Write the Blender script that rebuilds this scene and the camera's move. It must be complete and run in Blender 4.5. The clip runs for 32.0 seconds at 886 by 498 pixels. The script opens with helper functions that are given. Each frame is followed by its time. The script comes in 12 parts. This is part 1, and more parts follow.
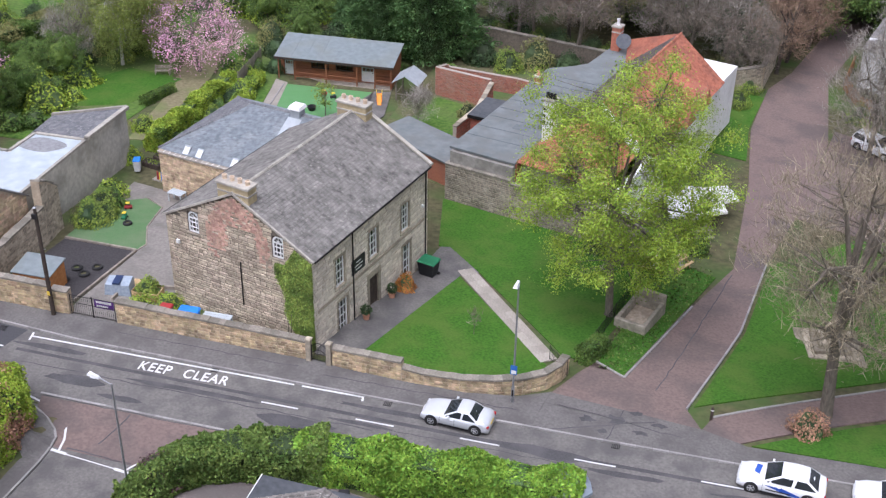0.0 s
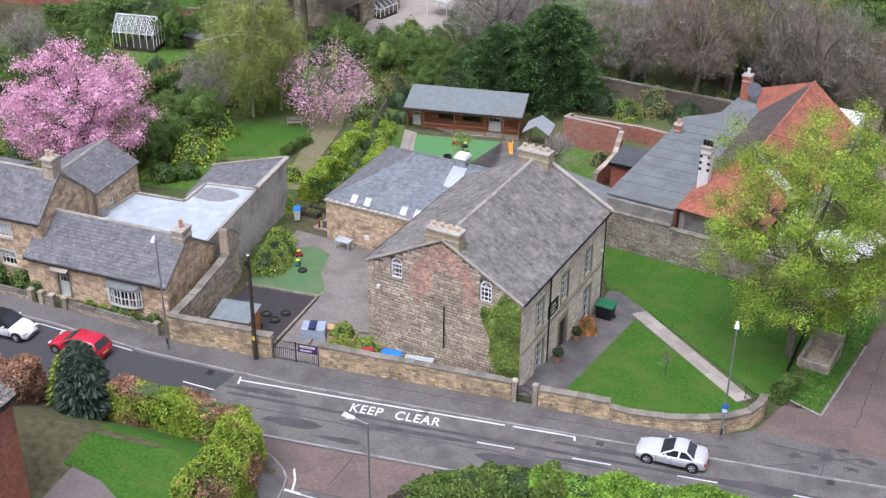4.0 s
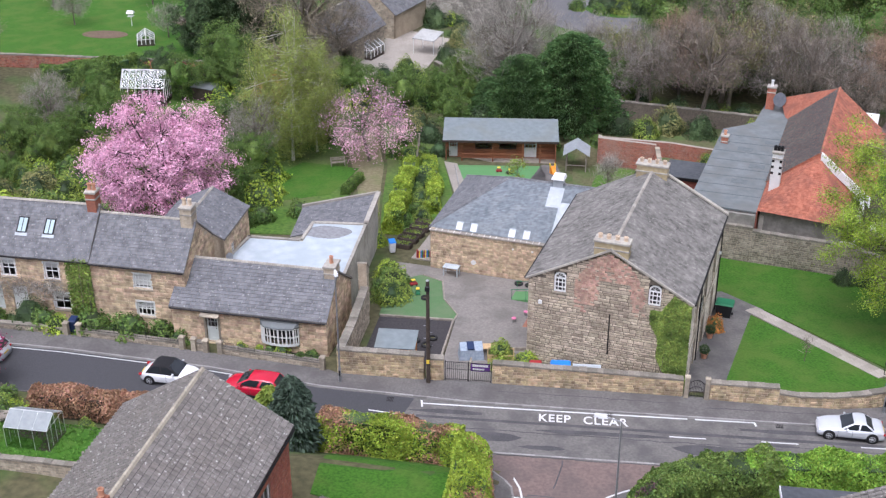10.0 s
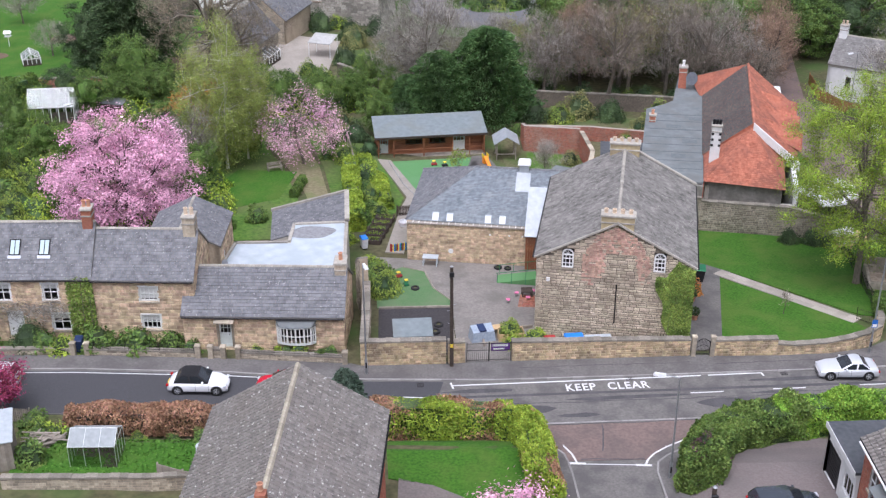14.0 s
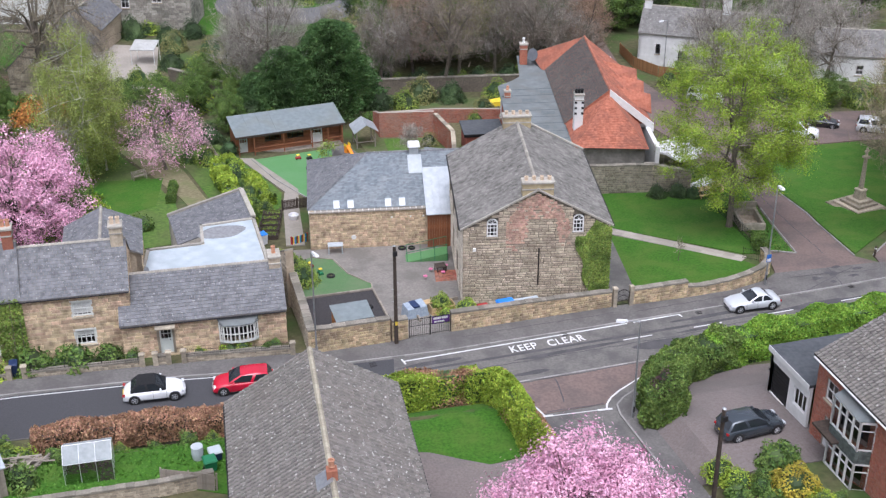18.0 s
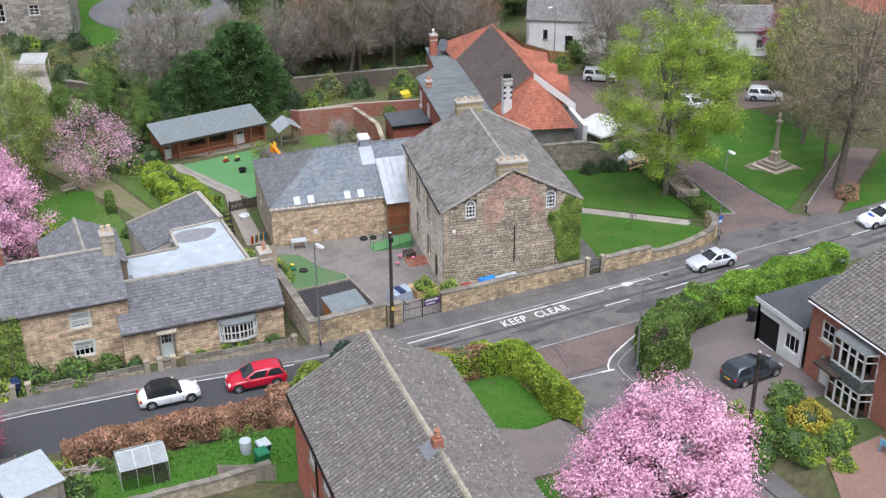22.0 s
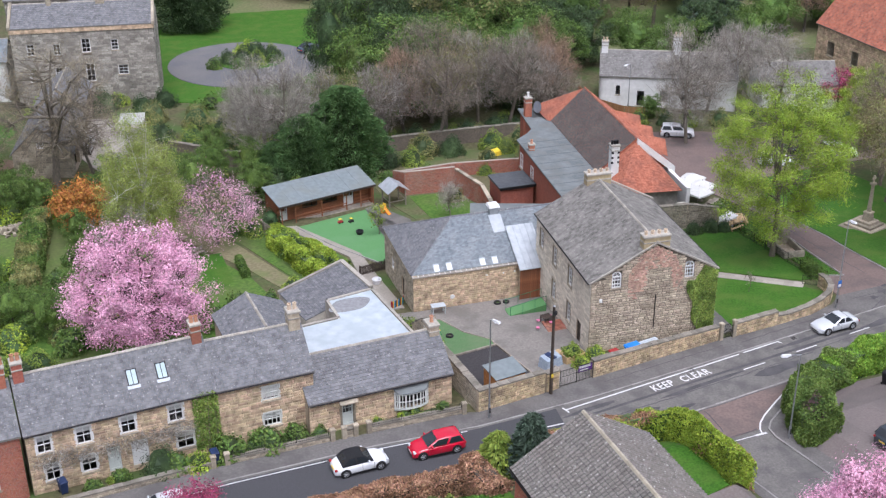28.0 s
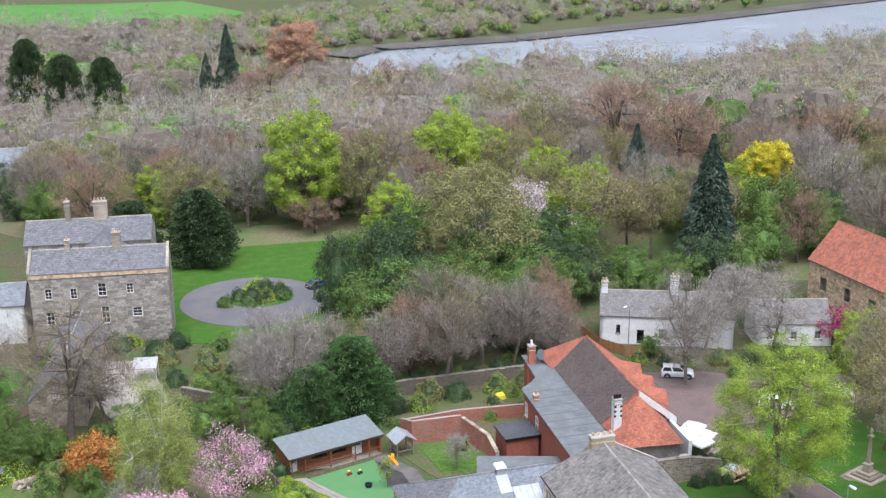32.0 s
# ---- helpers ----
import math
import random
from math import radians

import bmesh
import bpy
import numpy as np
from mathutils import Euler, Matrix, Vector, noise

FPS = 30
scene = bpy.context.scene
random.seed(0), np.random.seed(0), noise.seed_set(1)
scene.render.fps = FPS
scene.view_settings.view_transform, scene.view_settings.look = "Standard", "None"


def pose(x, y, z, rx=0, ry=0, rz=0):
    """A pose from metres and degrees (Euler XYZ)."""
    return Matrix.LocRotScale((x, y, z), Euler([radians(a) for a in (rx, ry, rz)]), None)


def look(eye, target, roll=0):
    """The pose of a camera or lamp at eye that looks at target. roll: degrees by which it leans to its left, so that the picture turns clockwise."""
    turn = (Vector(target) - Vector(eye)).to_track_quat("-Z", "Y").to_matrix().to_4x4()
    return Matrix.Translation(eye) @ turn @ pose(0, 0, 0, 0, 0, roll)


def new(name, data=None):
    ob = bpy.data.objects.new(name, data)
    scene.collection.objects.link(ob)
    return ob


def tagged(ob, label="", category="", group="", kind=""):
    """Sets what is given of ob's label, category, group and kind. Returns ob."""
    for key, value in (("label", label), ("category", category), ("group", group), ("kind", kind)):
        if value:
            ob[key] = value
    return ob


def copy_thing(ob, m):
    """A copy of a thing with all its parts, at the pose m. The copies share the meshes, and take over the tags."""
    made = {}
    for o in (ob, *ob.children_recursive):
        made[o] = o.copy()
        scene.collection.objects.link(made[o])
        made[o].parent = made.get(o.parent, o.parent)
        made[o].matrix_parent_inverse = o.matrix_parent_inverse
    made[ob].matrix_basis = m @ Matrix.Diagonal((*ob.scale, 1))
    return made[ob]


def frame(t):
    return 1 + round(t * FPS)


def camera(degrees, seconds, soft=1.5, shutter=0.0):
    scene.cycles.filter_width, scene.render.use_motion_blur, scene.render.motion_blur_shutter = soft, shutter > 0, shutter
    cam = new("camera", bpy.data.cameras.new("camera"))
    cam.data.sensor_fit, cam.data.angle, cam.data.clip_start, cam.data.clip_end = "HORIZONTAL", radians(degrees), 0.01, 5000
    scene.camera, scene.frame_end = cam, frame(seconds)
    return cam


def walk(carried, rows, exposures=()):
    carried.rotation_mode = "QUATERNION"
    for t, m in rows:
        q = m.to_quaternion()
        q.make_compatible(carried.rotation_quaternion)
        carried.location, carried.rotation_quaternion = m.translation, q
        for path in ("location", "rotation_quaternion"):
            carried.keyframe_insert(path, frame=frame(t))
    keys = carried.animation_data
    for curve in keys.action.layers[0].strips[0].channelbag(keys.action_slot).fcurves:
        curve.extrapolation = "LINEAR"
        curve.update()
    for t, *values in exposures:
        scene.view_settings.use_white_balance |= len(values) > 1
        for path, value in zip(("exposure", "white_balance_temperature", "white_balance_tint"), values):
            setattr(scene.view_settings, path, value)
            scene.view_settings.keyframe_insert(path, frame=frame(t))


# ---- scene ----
cam = camera(39.2, 32.0, soft=1.3)
PATH = [
    (0, (28.786, -57.159, 46.594), (28.304, -55.532, 45.535), 1.0),
    (0.5, (27.178, -57.975, 46.824), (26.694, -56.336, 45.785), 0.9),
    (1, (25.657, -58.67, 46.988), (25.17, -57.018, 45.971), 0.9),
    (1.5, (24.434, -59.305, 47.042), (23.941, -57.643, 46.044), 0.7),
    (2, (22.959, -60.05, 46.982), (22.466, -58.384, 45.993), 0.8),
    (2.5, (21.779, -60.581, 47.016), (21.284, -58.916, 46.026), 0.6),
    (3, (20.239, -61.385, 47.127), (19.745, -59.719, 46.136), 0.6),
    (3.5, (18.85, -62.071, 47.252), (18.357, -60.405, 46.26), 0.5),
    (4, (17.301, -62.878, 47.332), (16.806, -61.213, 46.342), 0.5),
    (4.5, (15.648, -63.587, 47.482), (15.153, -61.92, 46.495), 0.4),
    (6.5, (9.381, -66.644, 47.548), (8.928, -64.952, 46.583), 0.1),
    (7, (7.874, -67.321, 47.57), (7.437, -65.621, 46.611), -0.0),
    (7.5, (6.145, -68.004, 47.521), (5.731, -66.295, 46.568), -0.1),
    (8, (4.49, -68.687, 47.55), (4.102, -66.97, 46.602), -0.1),
    (8.5, (2.673, -69.457, 47.594), (2.319, -67.73, 46.65), -0.2),
    (9, (0.753, -70.182, 47.54), (0.438, -68.443, 46.603), -0.1),
    (9.5, (-0.973, -70.818, 47.606), (-1.254, -69.071, 46.673), -0.2),
    (10, (-2.892, -71.514, 47.643), (-3.138, -69.76, 46.715), -0.2),
    (10.5, (-4.706, -72.108, 47.691), (-4.922, -70.347, 46.768), -0.1),
    (11, (-6.663, -72.694, 47.746), (-6.847, -70.927, 46.827), -0.2),
    (11.5, (-8.388, -73.145, 47.746), (-8.546, -71.375, 46.828), -0.2),
    (12, (-10.291, -73.689, 47.791), (-10.417, -71.917, 46.873), -0.2),
    (12.5, (-12.106, -74.152, 47.866), (-12.194, -72.378, 46.946), -0.3),
    (13, (-13.9, -74.574, 47.833), (-13.937, -72.798, 46.914), -0.2),
    (13.5, (-15.754, -74.951, 47.849), (-15.733, -73.175, 46.929), -0.2),
    (14, (-17.488, -75.259, 47.84), (-17.412, -73.485, 46.919), -0.1),
    (14.5, (-19.246, -75.654, 47.911), (-19.112, -73.884, 46.99), -0.2),
    (16.5, (-26.194, -76.376, 47.808), (-25.852, -74.634, 46.887), -0.1),
    (17, (-27.852, -76.333, 47.839), (-27.461, -74.602, 46.917), -0.1),
    (17.5, (-29.376, -76.346, 47.871), (-28.944, -74.625, 46.949), -0.2),
    (18, (-31.15, -76.279, 47.912), (-30.672, -74.571, 46.988), -0.2),
    (18.5, (-32.68, -76.161, 47.999), (-32.162, -74.466, 47.073), -0.2),
    (19, (-34.387, -76.048, 48.019), (-33.827, -74.366, 47.093), -0.3),
    (19.5, (-36.015, -75.856, 48.054), (-35.418, -74.187, 47.127), -0.2),
    (20, (-37.797, -75.713, 48.057), (-37.163, -74.056, 47.133), -0.0),
    (20.5, (-39.456, -75.489, 48.167), (-38.786, -73.848, 47.241), -0.1),
    (21, (-40.96, -75.247, 48.141), (-40.258, -73.619, 47.215), -0.1),
    (21.5, (-42.539, -74.934, 48.149), (-41.806, -73.319, 47.223), -0.3),
    (22, (-44.11, -74.663, 48.149), (-43.353, -73.06, 47.224), -0.3),
    (22.5, (-45.91, -74.231, 48.269), (-45.133, -72.637, 47.344), -0.2),
    (23, (-47.488, -73.897, 48.397), (-46.702, -72.307, 47.472), -0.3),
    (23.5, (-49.297, -73.556, 48.491), (-48.509, -71.967, 47.568), -0.3),
    (24, (-51.006, -73.248, 48.652), (-50.216, -71.659, 47.729), -0.3),
    (24.5, (-52.666, -72.787, 49.006), (-51.879, -71.198, 48.081), -0.3),
    (25, (-54.213, -72.413, 49.486), (-53.426, -70.824, 48.561), -0.3),
    (25.5, (-55.124, -72.013, 50.2), (-54.341, -70.424, 49.271), -0.5),
    (27.5, (-57.655, -71.936, 53.743), (-56.869, -70.345, 52.821), -0.3),
    (28, (-57.991, -71.921, 54.707), (-57.199, -70.319, 53.809), -0.3),
    (28.5, (-58.362, -71.937, 55.742), (-57.562, -70.32, 54.879), -0.4),
    (29, (-58.609, -72.091, 56.809), (-57.803, -70.461, 55.977), -0.4),
    (29.5, (-58.906, -72.134, 57.983), (-58.093, -70.489, 57.186), -0.5),
    (30, (-58.96, -72.192, 59.177), (-58.142, -70.536, 58.41), -0.5),
    (30.5, (-59.022, -72.337, 60.015), (-58.196, -70.667, 59.288), -0.5),
    (31, (-59.14, -72.445, 60.879), (-58.307, -70.763, 60.186), -0.5),
    (31.5, (-59.105, -72.491, 61.806), (-58.266, -70.798, 61.151), -0.6),
    (32, (-59.072, -72.567, 62.648), (-58.227, -70.863, 62.032), -0.6),
]
walk(cam, [(t, look(eye, target, roll)) for t, eye, target, roll in PATH],
     exposures=[(0, 0.42, 5780, 20), (12, 0.42, 5780, 20), (18, 0.4, 5800, 17), (23, 0.38, 5850, 14), (28, 0.38, 5800, 18), (32, 0.62, 5750, 17)])

import collections

# ---- world and light: a bright overcast spring day ----
world = bpy.data.worlds.new("sky")
scene.world = world
world.use_nodes = True
wn, wl = world.node_tree.nodes, world.node_tree.links
wn.clear()
sky = wn.new("ShaderNodeTexSky")
sky.sky_type, sky.sun_disc = "NISHITA", False
sky.sun_elevation, sky.sun_rotation = radians(67), radians(192)
sky.air_density, sky.dust_density, sky.ozone_density = 1.0, 6.0, 1.0
veil = wn.new("ShaderNodeHueSaturation")
veil.inputs["Saturation"].default_value = 0.22
wbg = wn.new("ShaderNodeBackground")
wbg.inputs["Strength"].default_value = 0.15
wout = wn.new("ShaderNodeOutputWorld")
wl.new(sky.outputs[0], veil.inputs["Color"])
wl.new(veil.outputs[0], wbg.inputs["Color"])
wl.new(wbg.outputs[0], wout.inputs["Surface"])
sun = new("sun", bpy.data.lights.new("sun", "SUN"))
sun.data.energy, sun.data.angle, sun.data.color = 1.2, radians(50), (1.0, 0.97, 0.93)
sun.matrix_world = look((-8, -38, 95), (0, 0, 0))

# ---- materials ----
def surface(name, c1, c2, scale=3.0, rough=0.85, bump=0.3, coarse=0.35, c3=None, vary=0.0, metal=0.0, patch=0.5, stretch=(1, 1, 1), hue=0.0, spec=0.3, specks=None):
    """Two colours mixed by fine grain, a third by broad stains; vary: brightness from piece to piece; specks: colour of lichen spots."""
    m = bpy.data.materials.new(name)
    m.use_nodes = True
    n, l = m.node_tree.nodes, m.node_tree.links
    b = n["Principled BSDF"]
    geo = n.new("ShaderNodeNewGeometry")
    tc = n.new("ShaderNodeTexCoord")
    mp = n.new("ShaderNodeMapping")
    mp.inputs["Scale"].default_value = stretch
    l.new(tc.outputs["Object"], mp.inputs["Vector"])
    fine = n.new("ShaderNodeTexNoise")
    fine.inputs["Scale"].default_value, fine.inputs["Detail"].default_value = scale, 6
    l.new(mp.outputs[0], fine.inputs["Vector"])
    big = n.new("ShaderNodeTexNoise")
    big.inputs["Scale"].default_value, big.inputs["Detail"].default_value = coarse, 5
    l.new(geo.outputs["Position"], big.inputs["Vector"])
    r1 = n.new("ShaderNodeValToRGB")
    r1.color_ramp.elements[0].position, r1.color_ramp.elements[1].position = 0.3, 0.7
    r1.color_ramp.elements[0].color, r1.color_ramp.elements[1].color = (*c1, 1), (*c2, 1)
    l.new(fine.outputs["Fac"], r1.inputs[0])
    last = r1.outputs[0]
    if c3:
        r2 = n.new("ShaderNodeValToRGB")
        r2.color_ramp.elements[0].position, r2.color_ramp.elements[1].position = 0.45, 0.65
        r2.color_ramp.elements[1].color = (patch, patch, patch, 1)
        r2.color_ramp.elements[0].color = (0, 0, 0, 1)
        l.new(big.outputs["Fac"], r2.inputs[0])
        mix = n.new("ShaderNodeMixRGB")
        mix.inputs[2].default_value = (*c3, 1)
        l.new(r2.outputs[0], mix.inputs[0])
        l.new(last, mix.inputs[1])
        last = mix.outputs[0]
    if vary:
        info = n.new("ShaderNodeObjectInfo")
        add = n.new("ShaderNodeMath")
        add.operation = "ADD"
        l.new(geo.outputs["Random Per Island"], add.inputs[0])
        l.new(info.outputs["Random"], add.inputs[1])
        fr = n.new("ShaderNodeMath")
        fr.operation = "FRACT"
        l.new(add.outputs[0], fr.inputs[0])
        rg = n.new("ShaderNodeMapRange")
        rg.inputs[3].default_value, rg.inputs[4].default_value = 1 - vary, 1 + vary
        l.new(fr.outputs[0], rg.inputs[0])
        hs = n.new("ShaderNodeHueSaturation")
        l.new(rg.outputs[0], hs.inputs["Value"])
        if hue:
            hr = n.new("ShaderNodeMapRange")
            hr.inputs[3].default_value, hr.inputs[4].default_value = 0.5 - hue, 0.5 + hue
            mul = n.new("ShaderNodeMath")
            mul.operation = "MULTIPLY"
            mul.inputs[1].default_value = 7.31
            f2 = n.new("ShaderNodeMath")
            f2.operation = "FRACT"
            l.new(fr.outputs[0], mul.inputs[0])
            l.new(mul.outputs[0], f2.inputs[0])
            l.new(f2.outputs[0], hr.inputs[0])
            l.new(hr.outputs[0], hs.inputs["Hue"])
        l.new(last, hs.inputs["Color"])
        last = hs.outputs[0]
    if specks:
        spot = n.new("ShaderNodeTexNoise")
        spot.inputs["Scale"].default_value, spot.inputs["Detail"].default_value = 5.5, 3
        l.new(geo.outputs["Position"], spot.inputs["Vector"])
        r3 = n.new("ShaderNodeValToRGB")
        r3.color_ramp.elements[0].position, r3.color_ramp.elements[1].position = 0.63, 0.7
        l.new(spot.outputs["Fac"], r3.inputs[0])
        mx = n.new("ShaderNodeMixRGB")
        mx.inputs[2].default_value = (*specks, 1)
        l.new(r3.outputs[0], mx.inputs[0])
        l.new(last, mx.inputs[1])
        last = mx.outputs[0]
    l.new(last, b.inputs["Base Color"])
    b.inputs["Roughness"].default_value, b.inputs["Metallic"].default_value = rough, metal
    b.inputs["Specular IOR Level"].default_value = spec
    if bump:
        bp = n.new("ShaderNodeBump")
        bp.inputs["Strength"].default_value, bp.inputs["Distance"].default_value = bump, 0.03
        l.new(fine.outputs["Fac"], bp.inputs["Height"])
        l.new(bp.outputs[0], b.inputs["Normal"])
    return m


def leaves(name, c1, c2, vary=0.35, hue=0.02):
    # wider contrast paints lit and shaded clumps into the leaf colour
    m = surface(name, tuple(0.72 * v for v in c1), tuple(1.14 * v for v in c2), 0.9, 0.6, 0, 0.25, vary=vary, hue=hue, spec=0.2)
    b = m.node_tree.nodes["Principled BSDF"]
    b.inputs["Subsurface Weight"].default_value = 0.0
    return m


def glassy(name, tint=(0.9, 0.95, 1.0), rough=0.03, alpha=None):
    m = bpy.data.materials.new(name)
    m.use_nodes = True
    b = m.node_tree.nodes["Principled BSDF"]
    b.inputs["Base Color"].default_value = (*tint, 1)
    b.inputs["Roughness"].default_value = rough
    b.inputs["Transmission Weight"].default_value = 1.0
    b.inputs["IOR"].default_value = 1.45
    return m


GRASS = surface("lawn_grass", (0.024, 0.088, 0.006), (0.062, 0.16, 0.013), 6, 0.95, 0.9, 0.45, (0.085, 0.14, 0.022), patch=0.6)
ROUGH_GRASS = surface("rough_grass", (0.04, 0.1, 0.013), (0.11, 0.2, 0.03), 3, 0.95, 0.9, 0.15, (0.13, 0.125, 0.06), patch=0.6)
EARTH = surface("garden_earth", (0.06, 0.058, 0.028), (0.125, 0.115, 0.058), 2, 0.95, 0.7, 0.2, (0.06, 0.11, 0.025), patch=0.85)
ASPHALT = surface("worn_asphalt", (0.125, 0.117, 0.108), (0.18, 0.17, 0.157), 6, 0.85, 0.3, 0.55, (0.085, 0.082, 0.08), patch=0.75)
ASPHALT_NEW = surface("newer_asphalt", (0.05, 0.05, 0.053), (0.075, 0.075, 0.08), 14, 0.85, 0.25, 0.2, (0.06, 0.06, 0.062))
PATCHES = surface("asphalt_patch", (0.06, 0.058, 0.06), (0.085, 0.083, 0.085), 9, 0.9, 0.25, 0.6, (0.12, 0.115, 0.115))
PAVING = surface("pavement_asphalt", (0.115, 0.108, 0.101), (0.168, 0.158, 0.149), 6, 0.88, 0.25, 0.5, (0.09, 0.084, 0.08), patch=0.75)
RED_ASPHALT = surface("red_asphalt", (0.145, 0.106, 0.094), (0.205, 0.152, 0.134), 5, 0.88, 0.25, 0.3, (0.09, 0.08, 0.075), patch=0.6)
KERB = surface("kerb_stone", (0.22, 0.21, 0.2), (0.32, 0.31, 0.29), 5, 0.85, 0.3, 0.8, vary=0.2)
FLAG = surface("concrete_flags", (0.3, 0.27, 0.23), (0.4, 0.36, 0.31), 5, 0.9, 0.25, 0.5, (0.25, 0.23, 0.19), vary=0.14)
WHITE_LINE = surface("road_paint", (0.55, 0.55, 0.54), (0.75, 0.75, 0.73), 20, 0.7, 0.2, 1.0, (0.5, 0.5, 0.5))
GRAVEL = surface("gravel_drive", (0.11, 0.11, 0.115), (0.16, 0.16, 0.165), 8, 0.95, 0.5, 0.2, (0.19, 0.18, 0.17))
ASTRO = surface("artificial_turf", (0.085, 0.215, 0.075), (0.115, 0.27, 0.1), 15, 0.85, 0.3, 0.5, (0.125, 0.26, 0.115))
ASTRO_WORN = surface("worn_artificial_turf", (0.075, 0.15, 0.06), (0.11, 0.2, 0.085), 12, 0.88, 0.3, 0.6, (0.14, 0.19, 0.1), patch=0.7)
STONE = surface("sandstone", (0.44, 0.325, 0.205), (0.68, 0.53, 0.36), 3, 0.92, 0.5, 1.6, (0.2, 0.145, 0.1), vary=0.26, patch=0.6, hue=0.016)
STONE_DARK = surface("sooty_sandstone", (0.35, 0.29, 0.21), (0.58, 0.495, 0.375), 4, 0.92, 0.5, 0.9, (0.21, 0.172, 0.13), vary=0.24, patch=0.5, hue=0.01)
STONE_OLD = surface("mossy_old_stone", (0.21, 0.185, 0.145), (0.35, 0.31, 0.245), 4, 0.92, 0.5, 0.7, (0.13, 0.125, 0.09), vary=0.28, patch=0.55)
STONE_GREY = surface("weathered_sandstone", (0.29, 0.25, 0.19), (0.46, 0.4, 0.3), 5, 0.92, 0.4, 0.6, (0.18, 0.16, 0.13), vary=0.3, patch=0.5)
ASHLAR = surface("pale_dressed_stone", (0.54, 0.485, 0.39), (0.72, 0.655, 0.545), 5, 0.92, 0.4, 0.6, (0.4, 0.355, 0.285), vary=0.18, patch=0.5)
STONE_MANSION = surface("grey_mansion_stone", (0.26, 0.24, 0.2), (0.42, 0.39, 0.34), 4, 0.92, 0.5, 0.4, (0.16, 0.15, 0.13), vary=0.3, patch=0.6)
MORTAR = surface("lime_mortar", (0.4, 0.325, 0.235), (0.54, 0.45, 0.33), 6, 0.95, 0.4, 0.6, (0.28, 0.225, 0.165))
MORTAR_DARK = surface("sooty_mortar", (0.12, 0.1, 0.078), (0.21, 0.178, 0.138), 6, 0.95, 0.4, 0.6, (0.1, 0.085, 0.07))
RENDER_GREY = surface("grey_render", (0.44, 0.415, 0.355), (0.6, 0.57, 0.495), 3, 0.92, 0.3, 0.5, (0.27, 0.25, 0.21), patch=0.65)
BRICK_OLD = surface("old_red_brick", (0.25, 0.085, 0.055), (0.4, 0.155, 0.1), 5, 0.9, 0.4, 0.8, (0.3, 0.2, 0.15), vary=0.28, hue=0.01, patch=0.5)
BRICK_SCAR = surface("weathered_brick", (0.4, 0.235, 0.175), (0.57, 0.375, 0.29), 5, 0.9, 0.4, 0.9, (0.3, 0.22, 0.17), vary=0.26, hue=0.01, patch=0.6)
BRICK = surface("red_brick", (0.3, 0.1, 0.065), (0.42, 0.16, 0.1), 6, 0.9, 0.3, 0.8, (0.26, 0.11, 0.08), vary=0.22, hue=0.008)
BRICK_JOINT = surface("brick_mortar", (0.3, 0.26, 0.22), (0.38, 0.33, 0.28), 6, 0.95, 0.3)
SLATE_OLD = surface("old_stone_slate", (0.125, 0.12, 0.112), (0.205, 0.197, 0.183), 3, 0.82, 0.4, 1.1, (0.27, 0.265, 0.25), vary=0.13, patch=0.45, specks=(0.36, 0.35, 0.32))
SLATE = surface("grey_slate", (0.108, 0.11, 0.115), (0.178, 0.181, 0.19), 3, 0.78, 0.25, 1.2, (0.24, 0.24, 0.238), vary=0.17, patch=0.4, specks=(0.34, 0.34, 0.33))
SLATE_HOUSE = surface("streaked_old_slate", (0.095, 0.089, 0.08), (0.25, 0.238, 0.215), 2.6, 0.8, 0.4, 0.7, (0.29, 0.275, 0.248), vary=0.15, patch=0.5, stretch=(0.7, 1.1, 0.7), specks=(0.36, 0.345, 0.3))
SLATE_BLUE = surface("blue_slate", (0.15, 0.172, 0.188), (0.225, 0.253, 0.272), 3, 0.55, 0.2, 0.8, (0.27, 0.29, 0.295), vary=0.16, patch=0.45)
TILE_BROWN = surface("concrete_roof_tile", (0.135, 0.125, 0.112), (0.225, 0.208, 0.188), 4, 0.85, 0.3, 0.5, (0.165, 0.145, 0.125), vary=0.14, patch=0.45, specks=(0.5, 0.49, 0.45))
TILE_RED = surface("red_clay_tile", (0.32, 0.105, 0.062), (0.46, 0.175, 0.11), 4, 0.85, 0.3, 0.7, (0.24, 0.1, 0.07), vary=0.2, patch=0.7)
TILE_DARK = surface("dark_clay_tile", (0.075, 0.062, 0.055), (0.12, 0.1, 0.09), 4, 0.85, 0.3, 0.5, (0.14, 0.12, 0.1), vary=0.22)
RIDGE = surface("ridge_stone", (0.3, 0.28, 0.24), (0.42, 0.39, 0.33), 4, 0.9, 0.3, 0.6, (0.24, 0.22, 0.19), vary=0.15)
FELT_PALE = surface("pale_sheet_roof", (0.155, 0.185, 0.19), (0.21, 0.24, 0.245), 2, 0.65, 0.1, 0.4, (0.18, 0.195, 0.18), patch=0.7)
FELT_DARK = surface("dark_felt_roof", (0.055, 0.06, 0.066), (0.085, 0.092, 0.1), 3, 0.9, 0.2, 0.5, (0.1, 0.105, 0.11))
# near-black body of tiled roofs; its colour stands in for shadow between tiles
TILE_GAP_SHADE = surface("tile_gap_shade", (0.03, 0.028, 0.026), (0.05, 0.047, 0.044), 5, 0.95, 0)
UNDERSLATE = surface("slate_edge", (0.16, 0.15, 0.135), (0.24, 0.225, 0.2), 5, 0.95, 0.2)
LEAF_LAUREL = leaves("laurel_leaves", (0.08, 0.14, 0.03), (0.155, 0.225, 0.05), 0.4)
